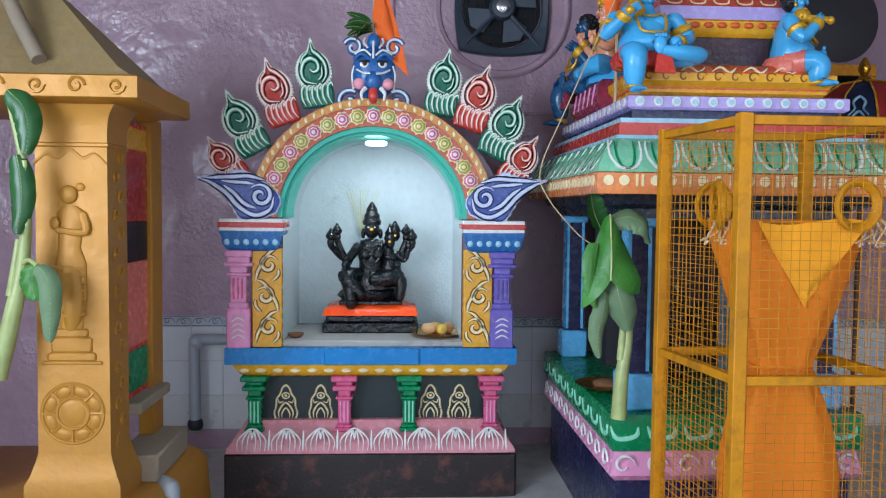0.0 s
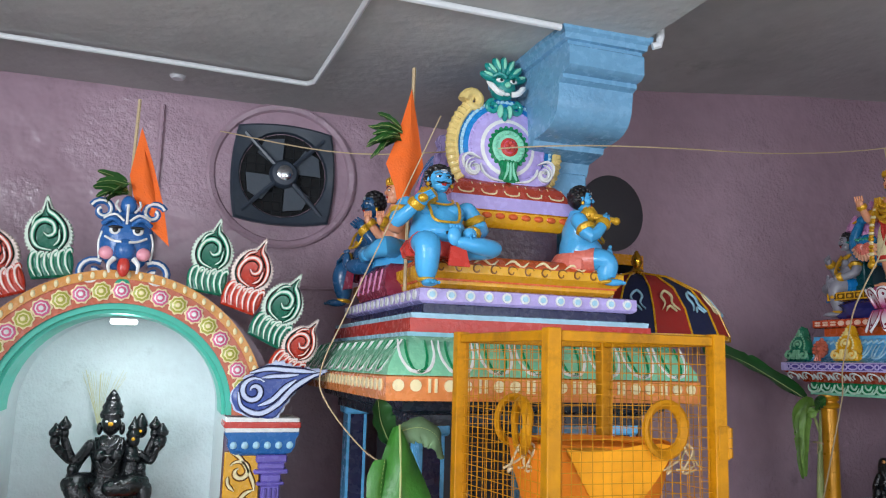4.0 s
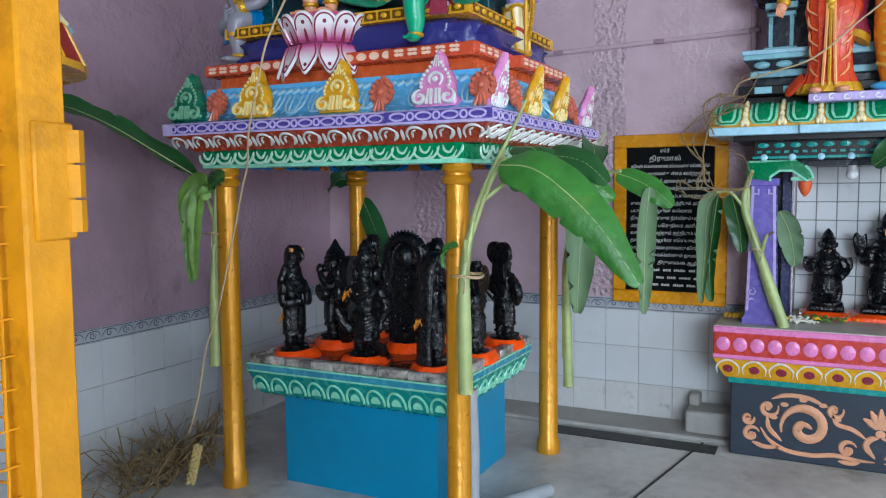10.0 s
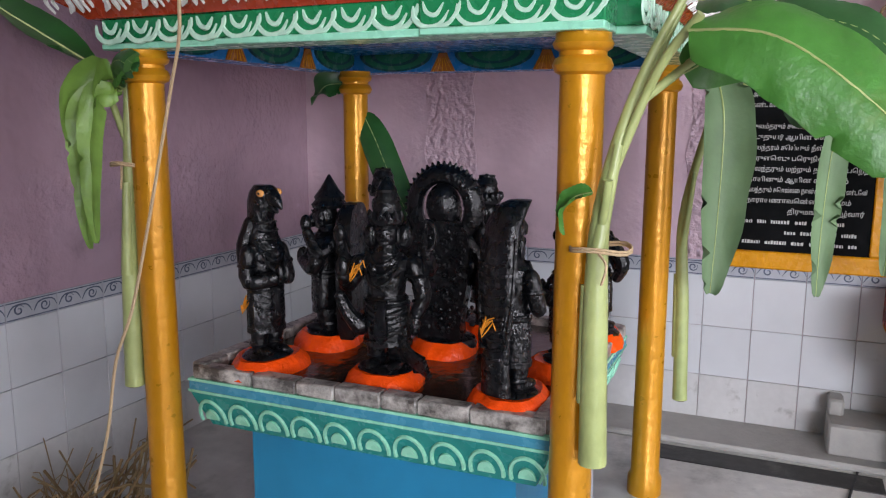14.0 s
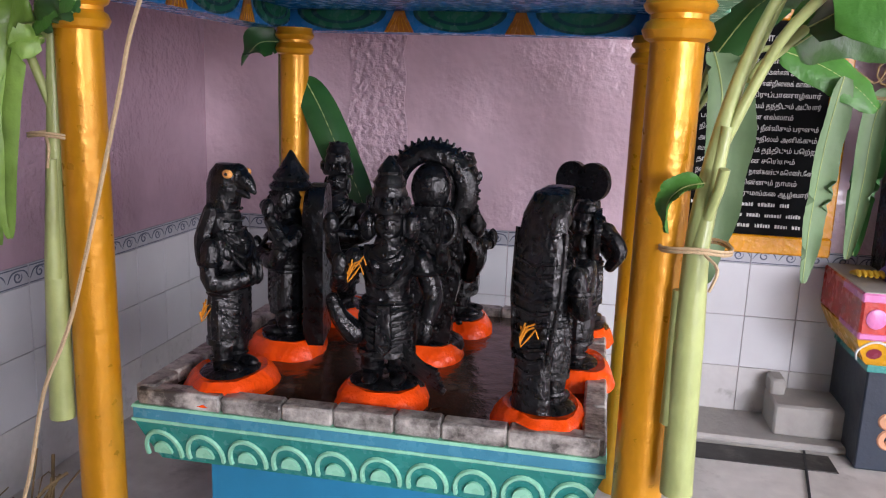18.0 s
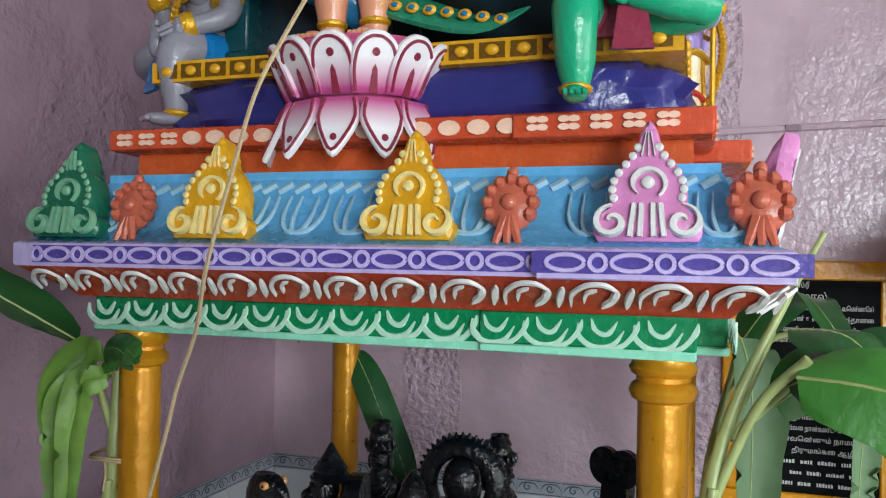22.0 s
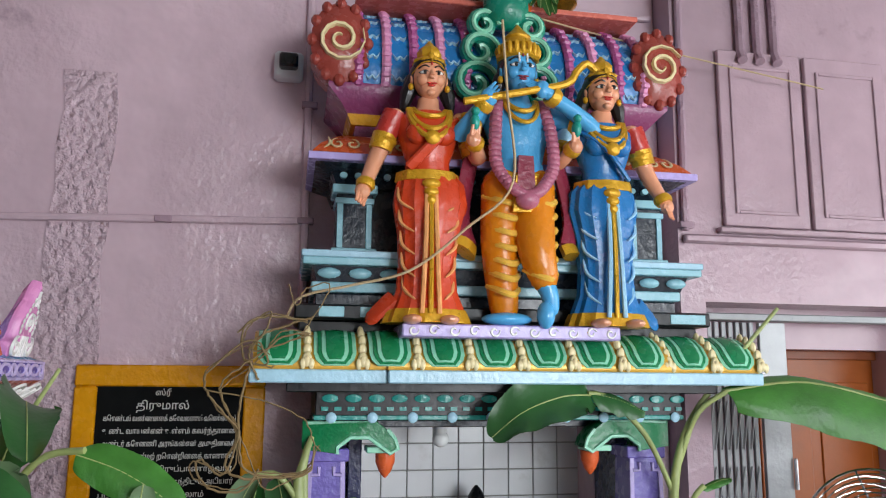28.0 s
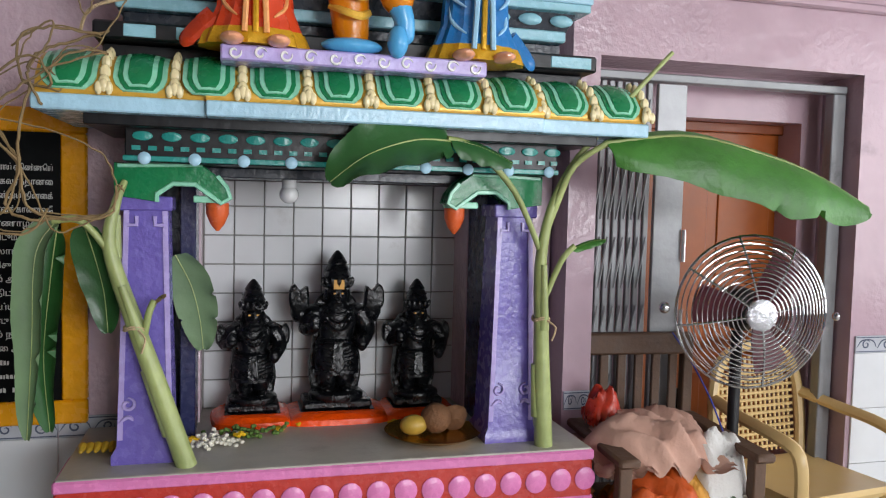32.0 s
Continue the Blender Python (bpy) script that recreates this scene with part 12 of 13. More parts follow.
plant("banana leaf sprig tied to the canopy's back column", [(5.46, 5.215, 0.75), (5.46, 5.22, 1.0), (5.45, 5.22, 1.30), (5.40, 5.20, 1.46)], [0.016, 0.014, 0.012, 0.008],
      [([], [(5.40, 5.12, 1.35), (5.37, 5.05, 1.25), (5.35, 4.98, 1.12), (5.33, 4.90, 0.98), (5.32, 4.86, 0.86)], 0.055, M_LEAFD, dict(fold=0.5, side=(0.4, -0.6, 0.5))),
       ([], [(5.40, 5.20, 1.46), (5.36, 5.26, 1.45), (5.34, 5.31, 1.38)], 0.05, M_LEAFD, dict(fold=0.6, side=(0.5, -0.3, 0.8)))])
tower_plant = plant("cut banana plant with folded leaf against the tower shrine", [(1.265, 4.03, 0.565), (1.275, 4.03, 0.75), (1.30, 4.04, 0.95), (1.26, 4.03, 1.25), (1.22, 4.02, 1.38)], [0.042, 0.036, 0.024, 0.014, 0.01],
      [       ([], [(1.15, 3.985, 1.30), (1.135, 3.965, 1.22), (1.13, 3.96, 1.12), (1.145, 3.965, 1.04)], 0.045, M_LEAF, dict(fold=1.5, side=(0.8, 0.6, 0), tear=0.2, taper=0.6)),
       ([], [(1.225, 3.985, 1.17), (1.235, 3.965, 1.09), (1.26, 3.965, 1.01), (1.285, 3.985, 0.94)], 0.062, M_LEAFP, dict(fold=1.1, side=(1, -0.25, 0.3), tear=0.1)),
       ([], [(1.185, 3.985, 1.10), (1.175, 3.972, 1.02), (1.155, 3.97, 0.93), (1.165, 3.98, 0.83)], 0.042, M_LEAFP, dict(fold=1.3, side=(1, 0.2, 0), tear=0.35)),
       ([], [(1.22, 4.04, 1.39), (1.29, 4.03, 1.405), (1.35, 4.02, 1.375), (1.375, 4.01, 1.30)], 0.055, M_LEAFP, dict(fold=0.9, side=(0.1, 0.5, 0.8), tear=0.3)),
       ([], [(1.19, 4.06, 1.34), (1.155, 4.07, 1.42), (1.14, 4.07, 1.50)], 0.055, M_LEAFD, dict(fold=0.6, side=(0.8, 0.5, 0)))])
q = G()
for side, wx, drop, cut in ((1, 0.135, 0.50, 0.16), (-1, 0.105, 0.95, 0.10)):
    rows = []
    for i in range(19):
        t = i / 18
        w = 0.012 + wx * min(1.0, 1.35 * t) ** 0.85
        ridge = Vector((1.205 - 0.012 * t, 4.005 - 0.075 * math.sin(1.4 * t), 1.415 - 0.245 * t - 0.02 * t * t))
        rows.append([ridge + Vector((side * w * u * (1 - 0.10 * t), 0.045 * u * u + 0.006 * math.sin(5 * u + 9 * t), -drop * w * u - 0.05 * u * t + cut * 0.4 * u * u * t * t + 0.0012 * (i % 2))) for u in (j / 7 for j in range(8))])
    vs = [tuple(v - Vector((1.265, 4.03, 0.565))) for row in rows for v in row]
    fs = [(i * 8 + j, i * 8 + j + 1, i * 8 + 9 + j, i * 8 + 8 + j) for i in range(18) for j in range(7)]
    vs += [(x, y + 0.0015, z) for x, y, z in vs]
    q.add(vs, fs + [tuple(152 + k for k in f[::-1]) for f in fs], 0)
q.tube([(-0.06 - 0.012 * t, -0.027 - 0.075 * math.sin(1.4 * t), 0.851 - 0.245 * t - 0.02 * t * t) for t in (j / 10 for j in range(11))], 0.004, 6, 1)
part("leaf", q, [M_LEAF, M_STALK], tower_plant, "broad leaf folded over like a tent", 60)
plant("slanting cut banana plant tied to a violet pilaster", [(5.79, 2.885, 0.69), (5.79, 2.955, 0.90), (5.79, 3.02, 1.09), (5.79, 3.085, 1.30), (5.80, 3.07, 1.42), (5.82, 3.05, 1.48)], [0.036, 0.033, 0.030, 0.024, 0.016, 0.010],
      [([(5.79, 3.08, 1.28), (5.77, 3.15, 1.37), (5.76, 3.22, 1.37)], [(5.76, 3.21, 1.37), (5.74, 3.255, 1.28), (5.74, 3.265, 1.05), (5.75, 3.28, 0.80)], 0.045, M_LEAFP, dict(fold=1.3, side=(0.25, 0.95, 0), tear=0.6)),
       ([], [(5.77, 3.21, 1.35), (5.78, 3.23, 1.2), (5.80, 3.25, 1.0), (5.82, 3.24, 0.80)], 0.055, M_LEAFD, dict(fold=1.3, side=(0.2, 0.95, 0), tear=0.5)),
       ([], [(5.80, 3.15, 1.36), (5.84, 3.13, 1.27), (5.86, 3.11, 1.17), (5.86, 3.10, 1.06)], 0.05, M_LEAFD, dict(fold=0.5, side=(0.1, 0.98, 0))),
       ([], [(5.95, 2.93, 1.27), (5.95, 2.885, 1.18), (5.95, 2.86, 1.08), (5.95, 2.85, 0.99)], 0.055, M_LEAFP, dict(fold=0.4, side=(0.1, 0.98, 0.1))),
       ([(5.79, 3.0, 1.04), (5.77, 2.985, 1.12), (5.77, 2.97, 1.16)], [(5.77, 2.975, 1.15), (5.77, 2.955, 1.17), (5.77, 2.94, 1.175)], 0.012, M_DRY, dict(fold=0.9, side=(0.9, 0, 0.3)))],
      ties=((1.08, 0.030),))
plant("upright cut banana plant tied to a violet pilaster", [(5.78, 1.825, 0.69), (5.78, 1.835, 0.85), (5.78, 1.845, 1.06), (5.77, 1.855, 1.30), (5.75, 1.80, 1.52), (5.70, 1.66, 1.72), (5.68, 1.49, 1.91)], [0.036, 0.035, 0.029, 0.022, 0.014, 0.010, 0.008],
      [([(5.76, 1.83, 1.42), (5.72, 1.78, 1.56), (5.68, 1.69, 1.632)], [(5.68, 1.70, 1.63), (5.66, 1.43, 1.66), (5.64, 1.17, 1.61), (5.63, 0.98, 1.55), (5.62, 0.80, 1.46)], 0.165, M_LEAF, dict(fold=1.2, side=(0.85, 0, 0.55), tear=0.3, taper=0.9)),
       ([(5.77, 1.86, 1.30), (5.74, 1.96, 1.48), (5.70, 2.10, 1.60), (5.67, 2.19, 1.62)], [(5.67, 2.18, 1.615), (5.63, 2.29, 1.61), (5.61, 2.42, 1.565), (5.61, 2.52, 1.49)], 0.085, M_LEAFD, dict(fold=0.6, side=(0.55, 0, 0.8))),
       ([], [(5.67, 2.18, 1.62), (5.68, 2.08, 1.60), (5.68, 1.99, 1.56)], 0.05, M_LEAFD, dict(fold=0.9, side=(0.7, 0, 0.6))),
       ([(5.78, 1.85, 1.12), (5.75, 1.80, 1.27), (5.74, 1.76, 1.32)], [(5.74, 1.77, 1.31), (5.74, 1.70, 1.335), (5.74, 1.66, 1.34)], 0.018, M_LEAF, dict(fold=0.9, side=(0.8, 0, 0.5)))],
      ties=((1.09, 0.027),))
plant("cut banana plant leaning by the gold shrine", [(-1.20, 3.93, 0.76), (-1.14, 3.93, 1.0), (-1.09, 3.93, 1.25), (-1.08, 3.92, 1.55), (-1.13, 3.92, 1.8)], [0.045, 0.04, 0.03, 0.02, 0.012],
      [([], [(-1.13, 3.90, 1.86), (-1.07, 3.89, 1.80), (-1.05, 3.89, 1.72), (-1.06, 3.89, 1.62)], 0.05, M_LEAFD, dict(fold=0.9, side=(0.8, 0.3, 0.5), tear=0.4)),
       ([], [(-1.10, 3.90, 1.62), (-1.08, 3.89, 1.52), (-1.08, 3.89, 1.42), (-1.10, 3.89, 1.32)], 0.045, M_LEAFD, dict(fold=1.0, side=(0.9, 0.2, 0), tear=0.4)),
       ([(-1.10, 3.92, 1.2), (-1.06, 3.90, 1.22), (-1.02, 3.88, 1.20)], [(-1.02, 3.88, 1.20), (-0.98, 3.88, 1.14), (-0.975, 3.88, 1.02), (-0.98, 3.88, 0.91)], 0.04, M_LEAFP, dict(fold=0.9, side=(0.9, 0.3, 0))),
       ([], [(-1.02, 3.88, 1.20), (-1.04, 3.88, 1.14), (-1.03, 3.88, 1.07)], 0.045, M_LEAF, dict(fold=0.8, side=(0.9, 0.2, 0.3)))])

# ---- flags with mango sprigs ----


def flag(base, height, cloth, sprig, label):
    ob = thing("saffron_flag", AT(base), label, "flag", "saffron flags")
    part("pole", G().tube([(0, 0, 0), (0.01, 0, height)], 0.008, 6), M_ROPE, ob)
    q = G()
    n = len(cloth)
    vs = []
    mid = [sum(p[i] for p in cloth) / n for i in range(3)]
    rows = []
    for t in (1.0, 0.66, 0.33):
        rows.append([(mid[0] + (x - mid[0]) * t, mid[1] + (y - mid[1]) * t - 0.02 * math.sin(5 * t + 9 * x), mid[2] + (z - mid[2]) * t) for x, y, z in cloth])
    q.loft(rows)
    m = len(q.v)
    q.v += [(x, y + 0.002, z) for x, y, z in q.v]
    fr = [tuple(m + i for i in f[::-1]) for f in q.f]
    q.f += fr
    q.m += [0] * len(fr)
    part("cloth", q, M_FLAG, ob, angle=60)
    r = random.Random(int(abs(base[0]) * 100))
    for k in range(14):
        a = r.uniform(-0.6, 0.6)
        d = Vector((sprig[3] * r.uniform(0.5, 1), r.uniform(-0.5, 0.2), r.uniform(-1.0, 0.35))).normalized() * r.uniform(0.09, 0.15)
        p0 = Vector(sprig[:3]) + Vector((r.uniform(-0.02, 0.02), r.uniform(-0.02, 0.02), r.uniform(-0.03, 0.03)))
        q = G()
        leaf(q, [p0, p0 + d * 0.5 + Vector((0, 0, 0.012)), p0 + d], 0.019, 0, fold=0.4, side=(0.3, 0.6, 0.7), n=8, seed=k)
        part("mango_leaf", q, [M_MANGO, M_STALK], ob, "", 60)
    return ob


flag((0.20, 5.02, 2.22), 0.58, [(0.03, -0.02, 0.45), (-0.005, -0.03, 0.22), (0.02, -0.04, 0.12), (0.10, -0.05, -0.02), (0.185, -0.05, -0.10), (0.15, -0.04, 0.08), (0.09, -0.03, 0.28)], (-0.02, -0.05, 0.16, -1), "saffron flag and mango leaves above the goddess's arch")
flag((1.33, 4.42, 1.93), 0.98, [(0.0, -0.03, 0.88), (-0.06, -0.04, 0.66), (-0.11, -0.05, 0.53), (-0.07, -0.06, 0.43), (-0.04, -0.06, 0.30), (0.0, -0.06, 0.42), (0.055, -0.05, 0.53), (0.03, -0.04, 0.70)], (-0.06, -0.03, 0.66, -1), "saffron flag and mango leaves on the tower shrine")
flag((4.62, 3.93, 2.70), 0.75, [(0.0, -0.02, 0.50), (-0.02, -0.05, 0.36), (0.0, -0.08, 0.22), (0.02, -0.15, 0.10), (0.02, -0.10, 0.28)], (-0.02, -0.08, 0.30, 0.3), "saffron flag and mango leaves on the canopy tower")
flag((5.86, 2.36, 2.95), 0.50, [(-0.03, 0.02, 0.36), (-0.05, 0.06, 0.12), (-0.06, 0.02, -0.02), (-0.06, -0.02, -0.10), (-0.05, -0.06, 0.05), (-0.04, -0.10, 0.22)], (-0.04, -0.08, 0.16, -0.3), "saffron flag above the flute player")

# ---- strings and dry vines ----


def cord(label, pts, r=0.0035, sag=0.0):
    solo("string", G().tube(smooth(pts, r, 6)[0], r, 5), M_ROPE, label, "string", "coir strings")


cord("coir string stretched between the shrine tops", [(0.60, 5.60, 2.86), (1.22, 5.0, 2.655), (1.95, 4.30, 2.60), (2.60, 4.35, 2.68), (3.5, 4.6, 2.82), (4.40, 4.734, 2.99), (4.60, 3.90, 2.94), (4.9, 3.2, 2.90), (5.8, 2.6, 3.02), (6.0, 1.0, 2.86)], 0.0035)
cord("coir string hanging down the canopy's front", [(4.42, 4.74, 2.99), (4.32, 4.62, 2.62), (4.18, 4.60, 2.32), (4.16, 4.68, 2.17), (4.15, 4.77, 2.01), (4.15, 4.82, 1.86), (4.16, 4.885, 1.66), (4.22, 4.95, 1.52), (4.26, 5.02, 1.40), (4.25, 5.05, 1.26), (4.24, 5.16, 0.86), (4.24, 5.24, 0.68), (4.26, 5.31, 0.46), (4.28, 5.40, 0.25)], 0.0045)
cord("coir string looped over the flute player", [(5.54, 2.50, 2.80), (5.525, 2.49, 2.55), (5.52, 2.475, 2.26), (5.55, 2.61, 2.12), (5.57, 2.78, 1.985), (5.62, 2.95, 1.94), (5.66, 3.10, 1.905), (5.70, 3.14, 1.85)], 0.0045)
cord("coir string hanging from the tower shrine", [(1.36, 4.10, 2.60), (1.18, 4.06, 2.20), (1.02, 4.04, 1.84), (0.92, 4.03, 1.60), (0.95, 4.02, 1.48), (1.08, 4.02, 1.33), (1.16, 4.0, 1.28)], 0.0026)
r = random.Random(11)
q = G()
for k, loop in enumerate(([(3.08, 1.82), (3.18, 1.84), (3.26, 1.81), (3.27, 1.72), (3.18, 1.70), (3.23, 1.76), (3.36, 1.68), (3.34, 1.61), (3.27, 1.52), (3.25, 1.40), (3.15, 1.38), (3.06, 1.40), (3.04, 1.46)],
                          [(3.08, 1.80), (3.15, 1.79), (3.23, 1.71), (3.31, 1.64), (3.29, 1.55), (3.26, 1.50), (3.29, 1.40), (3.37, 1.43), (3.39, 1.40), (3.34, 1.35), (3.25, 1.34), (3.21, 1.40)],
                          [(3.25, 1.70), (3.25, 1.61), (3.27, 1.50), (3.29, 1.41), (3.23, 1.37), (3.09, 1.39)],
                          [(3.36, 1.62), (3.20, 1.59), (3.09, 1.55), (3.05, 1.49), (3.04, 1.44)],
                          [(3.15, 1.93), (3.12, 1.88), (3.08, 1.92), (3.02, 1.94), (3.07, 1.82), (3.12, 1.76)],
                          [(3.28, 1.80), (3.20, 1.85), (3.20, 1.80), (3.24, 1.74), (3.12, 1.79), (3.06, 1.78)],
                          [(3.06, 1.84), (3.14, 1.82), (3.22, 1.78), (3.25, 1.72), (3.22, 1.66)],
                          [(3.30, 1.56), (3.24, 1.44), (3.19, 1.36), (3.12, 1.37), (3.06, 1.41)])):
    for j in range(2 if k < 2 else 1):
        pts = [(5.63 + 0.05 * abs(y - 3.1) + 0.012 * j + r.uniform(-0.015, 0.015), y + r.uniform(-0.012, 0.012), z + r.uniform(-0.012, 0.012)) for y, z in loop]
        path = smooth(pts, 0.003, 6)[0]
        q.tube([p + Vector((r.uniform(-0.003, 0.003), r.uniform(-0.003, 0.003), r.uniform(-0.003, 0.003))) for p in path], (0.0032, 0.0030, 0.0036, 0.0022, 0.0020, 0.0026, 0.0036, 0.0022)[k] * (1 - 0.35 * j), 6)
solo("dry_vine", q, M_DRY, "tangle of dry vines caught on the eave's end", "vine", kind="stuff")

# ---- offerings ----


def fruit_plate(M, label):
    ob = thing("offering_plate", M, label, "plate", "offering plates")
    part("plate", G().lathe([(0.10, 0.0), (0.12, 0.004), (0.15, 0.020), (0.155, 0.022), (0.12, 0.010), (0.0, 0.008)], 28), M_BRASS, ob)
    return ob


PLM = WEST(5.93, 2.145, 0.695)
fruit_plate(PLM, "brass plate of offerings on the shrine table")
COCO = mat("brown_husk", "7b5538", rough=0.8, var=0.25, scale=14, bump=0.6, bscale=80)
solo("coconut", G().ell((0, 0, 0), (0.05, 0.05, 0.048), n=18, k=12), COCO, "brown coconut on the offering plate", "coconut", M=PLM @ AT((0.01, 0, 0.058)))
solo("half_coconut", G().lathe([(0.0, 0.0), (0.03, 0.004), (0.046, 0.03), (0.048, 0.045), (0.040, 0.045), (0.03, 0.02), (0.0, 0.012)], 18), [COCO], "broken half coconut on the offering plate", "coconut", M=PLM @ AT((0.075, 0.0, 0.03)) @ turn(-55, "X") @ turn(-25, "Z"))
solo("fruit", G().ell((0, 0, 0), (0.045, 0.035, 0.032), n=14, k=9), mat("yellow_green_fruit", "b9973f", rough=0.4, var=0.3), "yellow-green fruit on the offering plate", "fruit", M=PLM @ AT((-0.065, -0.01, 0.042)))
PLA = AT((0.205 + 0.36, 5.20, 0.725))
fruit_plate(PLA, "brass plate of fruit in the goddess's niche")
for x, y, m in ((-0.05, 0.0, "c8a070"), (0.02, -0.03, "d9b54a"), (0.06, 0.03, "b98a5a"), (-0.01, 0.04, "c89a4a")):
    solo("fruit", G().ell((0, 0, 0), (0.045, 0.03, 0.03), n=12, k=8), mat("fruit_" + m, m, rough=0.5, var=0.3), "small fruit heaped on the brass plate", "fruit", "fruit in the niche", M=PLA @ AT((x, y, 0.04)) @ turn(40 * x * 100))
solo("oil_lamp", G().lathe([(0.02, 0), (0.04, 0.012), (0.045, 0.025), (0.03, 0.02)], 14), COCO, "small dark clay oil lamp on the sill", "lamp", M=AT((AX - 0.42, 5.12, 0.724)))
q = G()
for k in range(22):
    a = random.Random(k).uniform(-0.12, 0.12)
    q.tube(smooth([(0, 0, 0), (a * 0.4, 0, 0.12), (a, 0.01, 0.24 + 0.002 * k)], 0.0012)[0], 0.0012, 4)
solo("incense_grass", q, mat("pale_grass", "b9b78c", rough=0.8), "tuft of pale dry grass blades behind the goddess", "grass", kind="stuff", M=AT((AX - 0.09, 5.60, 1.28)))
r = random.Random(4)
for base, n, col, nm, lab, w, d in (((5.96, 2.83, 0.695), 90, "e6e2d0", "jasmine_flowers", "heap of white jasmine flowers", 0.075, 0.05), ((6.02, 2.72, 0.695), 70, "5a7a34", "herb_sprigs", "heap of green herb sprigs", 0.10, 0.035)):
    q = G()
    for k in range(n):
        q.ell((r.gauss(0, w / 2), r.gauss(0, d / 2), 0.006 + abs(r.gauss(0, 0.012))), (0.008, 0.008, 0.006), 0, n=6, k=4)
    solo(nm, q, mat(nm, col, rough=0.7, var=0.25), lab + " on the shrine table", "flowers", kind="stuff", M=WEST(*base))
MARI = mat("yellow_marigold", "e8b810", rough=0.8, var=0.2)
for x, y, z in ((5.97, 2.88, 0.71), (5.98, 2.74, 0.715), (6.07, 2.62, 0.70), (6.12, 2.55, 0.70), (6.13, 2.28, 0.70), (6.08, 2.24, 0.70)):
    q = G()
    for k in range(12):
        a = 2.4 * k
        q.ell((0.012 * math.cos(a) * (k / 8), 0.012 * math.sin(a) * (k / 8), 0.012 - 0.0006 * k), (0.008, 0.008, 0.006), 0, n=6, k=4)
    solo("marigold", q, MARI, "yellow marigold head on the shrine table", "flower", "marigolds", M=AT((x, y, z - 0.005)))
q = G()
for k in range(5):
    q.limb([(0.0 + 0.02 * k, 0, 0.015), (0.012 + 0.02 * k, -0.03, 0.022), (0.01 + 0.02 * k, -0.06, 0.016)], [0.007, 0.013, 0.006], 8)
solo("banana_bunch", q, mat("ripe_banana", "caa32c", rough=0.5, var=0.3, dirt=0.3), "small ripe bananas at the table's end", "bananas", M=WEST(5.97, 3.19, 0.695))
bl = thing("bulb", WEST(6.02, 2.60, 1.455), "white round bulb, unlit, under the niche head", "bulb")
part("globe", G().ell((0, 0, 0), (0.03, 0.03, 0.028)), mat("opal_glass", "dfe2e2", rough=0.15), bl)
part("holder", G().lathe([(0.022, 0.02), (0.022, 0.05)], 12), M_WPVC, bl)

# ---- seated goddess in the lit niche ----
g = G()
g.box(-0.27, -0.17, 0, 0.27, 0.16, 0.06, 0, c=0.008)
g.box(-0.25, -0.155, 0.06, 0.25, 0.15, 0.10, 0, c=0.008)
g.tiers([(0.27, 0.17, 0.10), (0.26, 0.16, 0.13), (0.20, 0.13, 0.15), (0.18, 0.12, 0.155)], 1)
g.box(-0.18, -0.11, 0.15, 0.18, 0.11, 0.18, 0, c=0.008)
g.lathe([(0.17, 0.18), (0.19, 0.20), (0.17, 0.23), (0.14, 0.24)], 24, 0, sy=0.65, fold=0.05, waves=14)
ovals(g, [(0, 0.01, 0.24, 0.14, 0.10), (0, 0.0, 0.30, 0.12, 0.09), (0, 0.0, 0.34, 0.085, 0.07)], 0, fold=0.04, waves=12)
for s in (-1, 1):
    g.limb([(s * 0.05, 0, 0.30), (s * 0.135, -0.10, 0.31), (s * (0.06 if s < 0 else 0.02), -0.13, 0.22 if s < 0 else 0.30)], [0.06, 0.052, 0.035], 12, 0)
g.limb([(-0.12, -0.10, 0.30), (-0.115, -0.125, 0.22), (-0.11, -0.13, 0.15)], [0.05, 0.04, 0.03], 10, 0)
g.ell((-0.11, -0.16, 0.17), (0.03, 0.045, 0.02), 0)
ovals(g, [(0, 0, 0.32, 0.075, 0.06), (0, 0, 0.40, 0.072, 0.06), (0, 0, 0.46, 0.09, 0.062), (0, 0, 0.50, 0.075, 0.05), (0, 0, 0.53, 0.035, 0.034)], 0)
for s in (-1, 1):
    g.ell((s * 0.035, -0.055, 0.44), 0.034, 0)
for s in (-1, 1):
    for j, (dx, dz) in enumerate(((0.20, 0.52), (0.235, 0.49), (0.15, 0.36), (0.17, 0.30))):
        g.limb([(s * 0.085, 0.01 * j, 0.48), (s * (0.13 + 0.02 * (j < 2)), 0.01 * j, 0.41), (s * dx, -0.02 - 0.02 * j, dz)], [0.028, 0.024, 0.018], 8, 0)
        g.ell((s * dx, -0.02 - 0.02 * j, dz + 0.02), (0.022, 0.02, 0.028), 0)
        if j < 2:
            g.lathe([(0.01, 0.0), (0.028, 0.015), (0.03, 0.03), (0.012, 0.055), (0.004, 0.07)], 10, 0, c=(s * dx, -0.02 - 0.02 * j, dz + 0.03))
g.ell((0, -0.01, 0.585), (0.045, 0.048, 0.056), 0)
g.lathe([(0.052, 0.61), (0.056, 0.63), (0.045, 0.65), (0.047, 0.665), (0.032, 0.69), (0.034, 0.70), (0.016, 0.73), (0.004, 0.745)], 14, 0)
g.ell((0, -0.056, 0.585), (0.012, 0.006, 0.010), 2)
for s in (-1, 1):
    g.ell((s * 0.017, -0.05, 0.597), (0.008, 0.006, 0.005), 3)
    g.ell((s * 0.05, 0, 0.56), (0.014, 0.016, 0.03), 0)
g.ell((0.135, 0.0, 0.55), (0.03, 0.03, 0.036), 0)
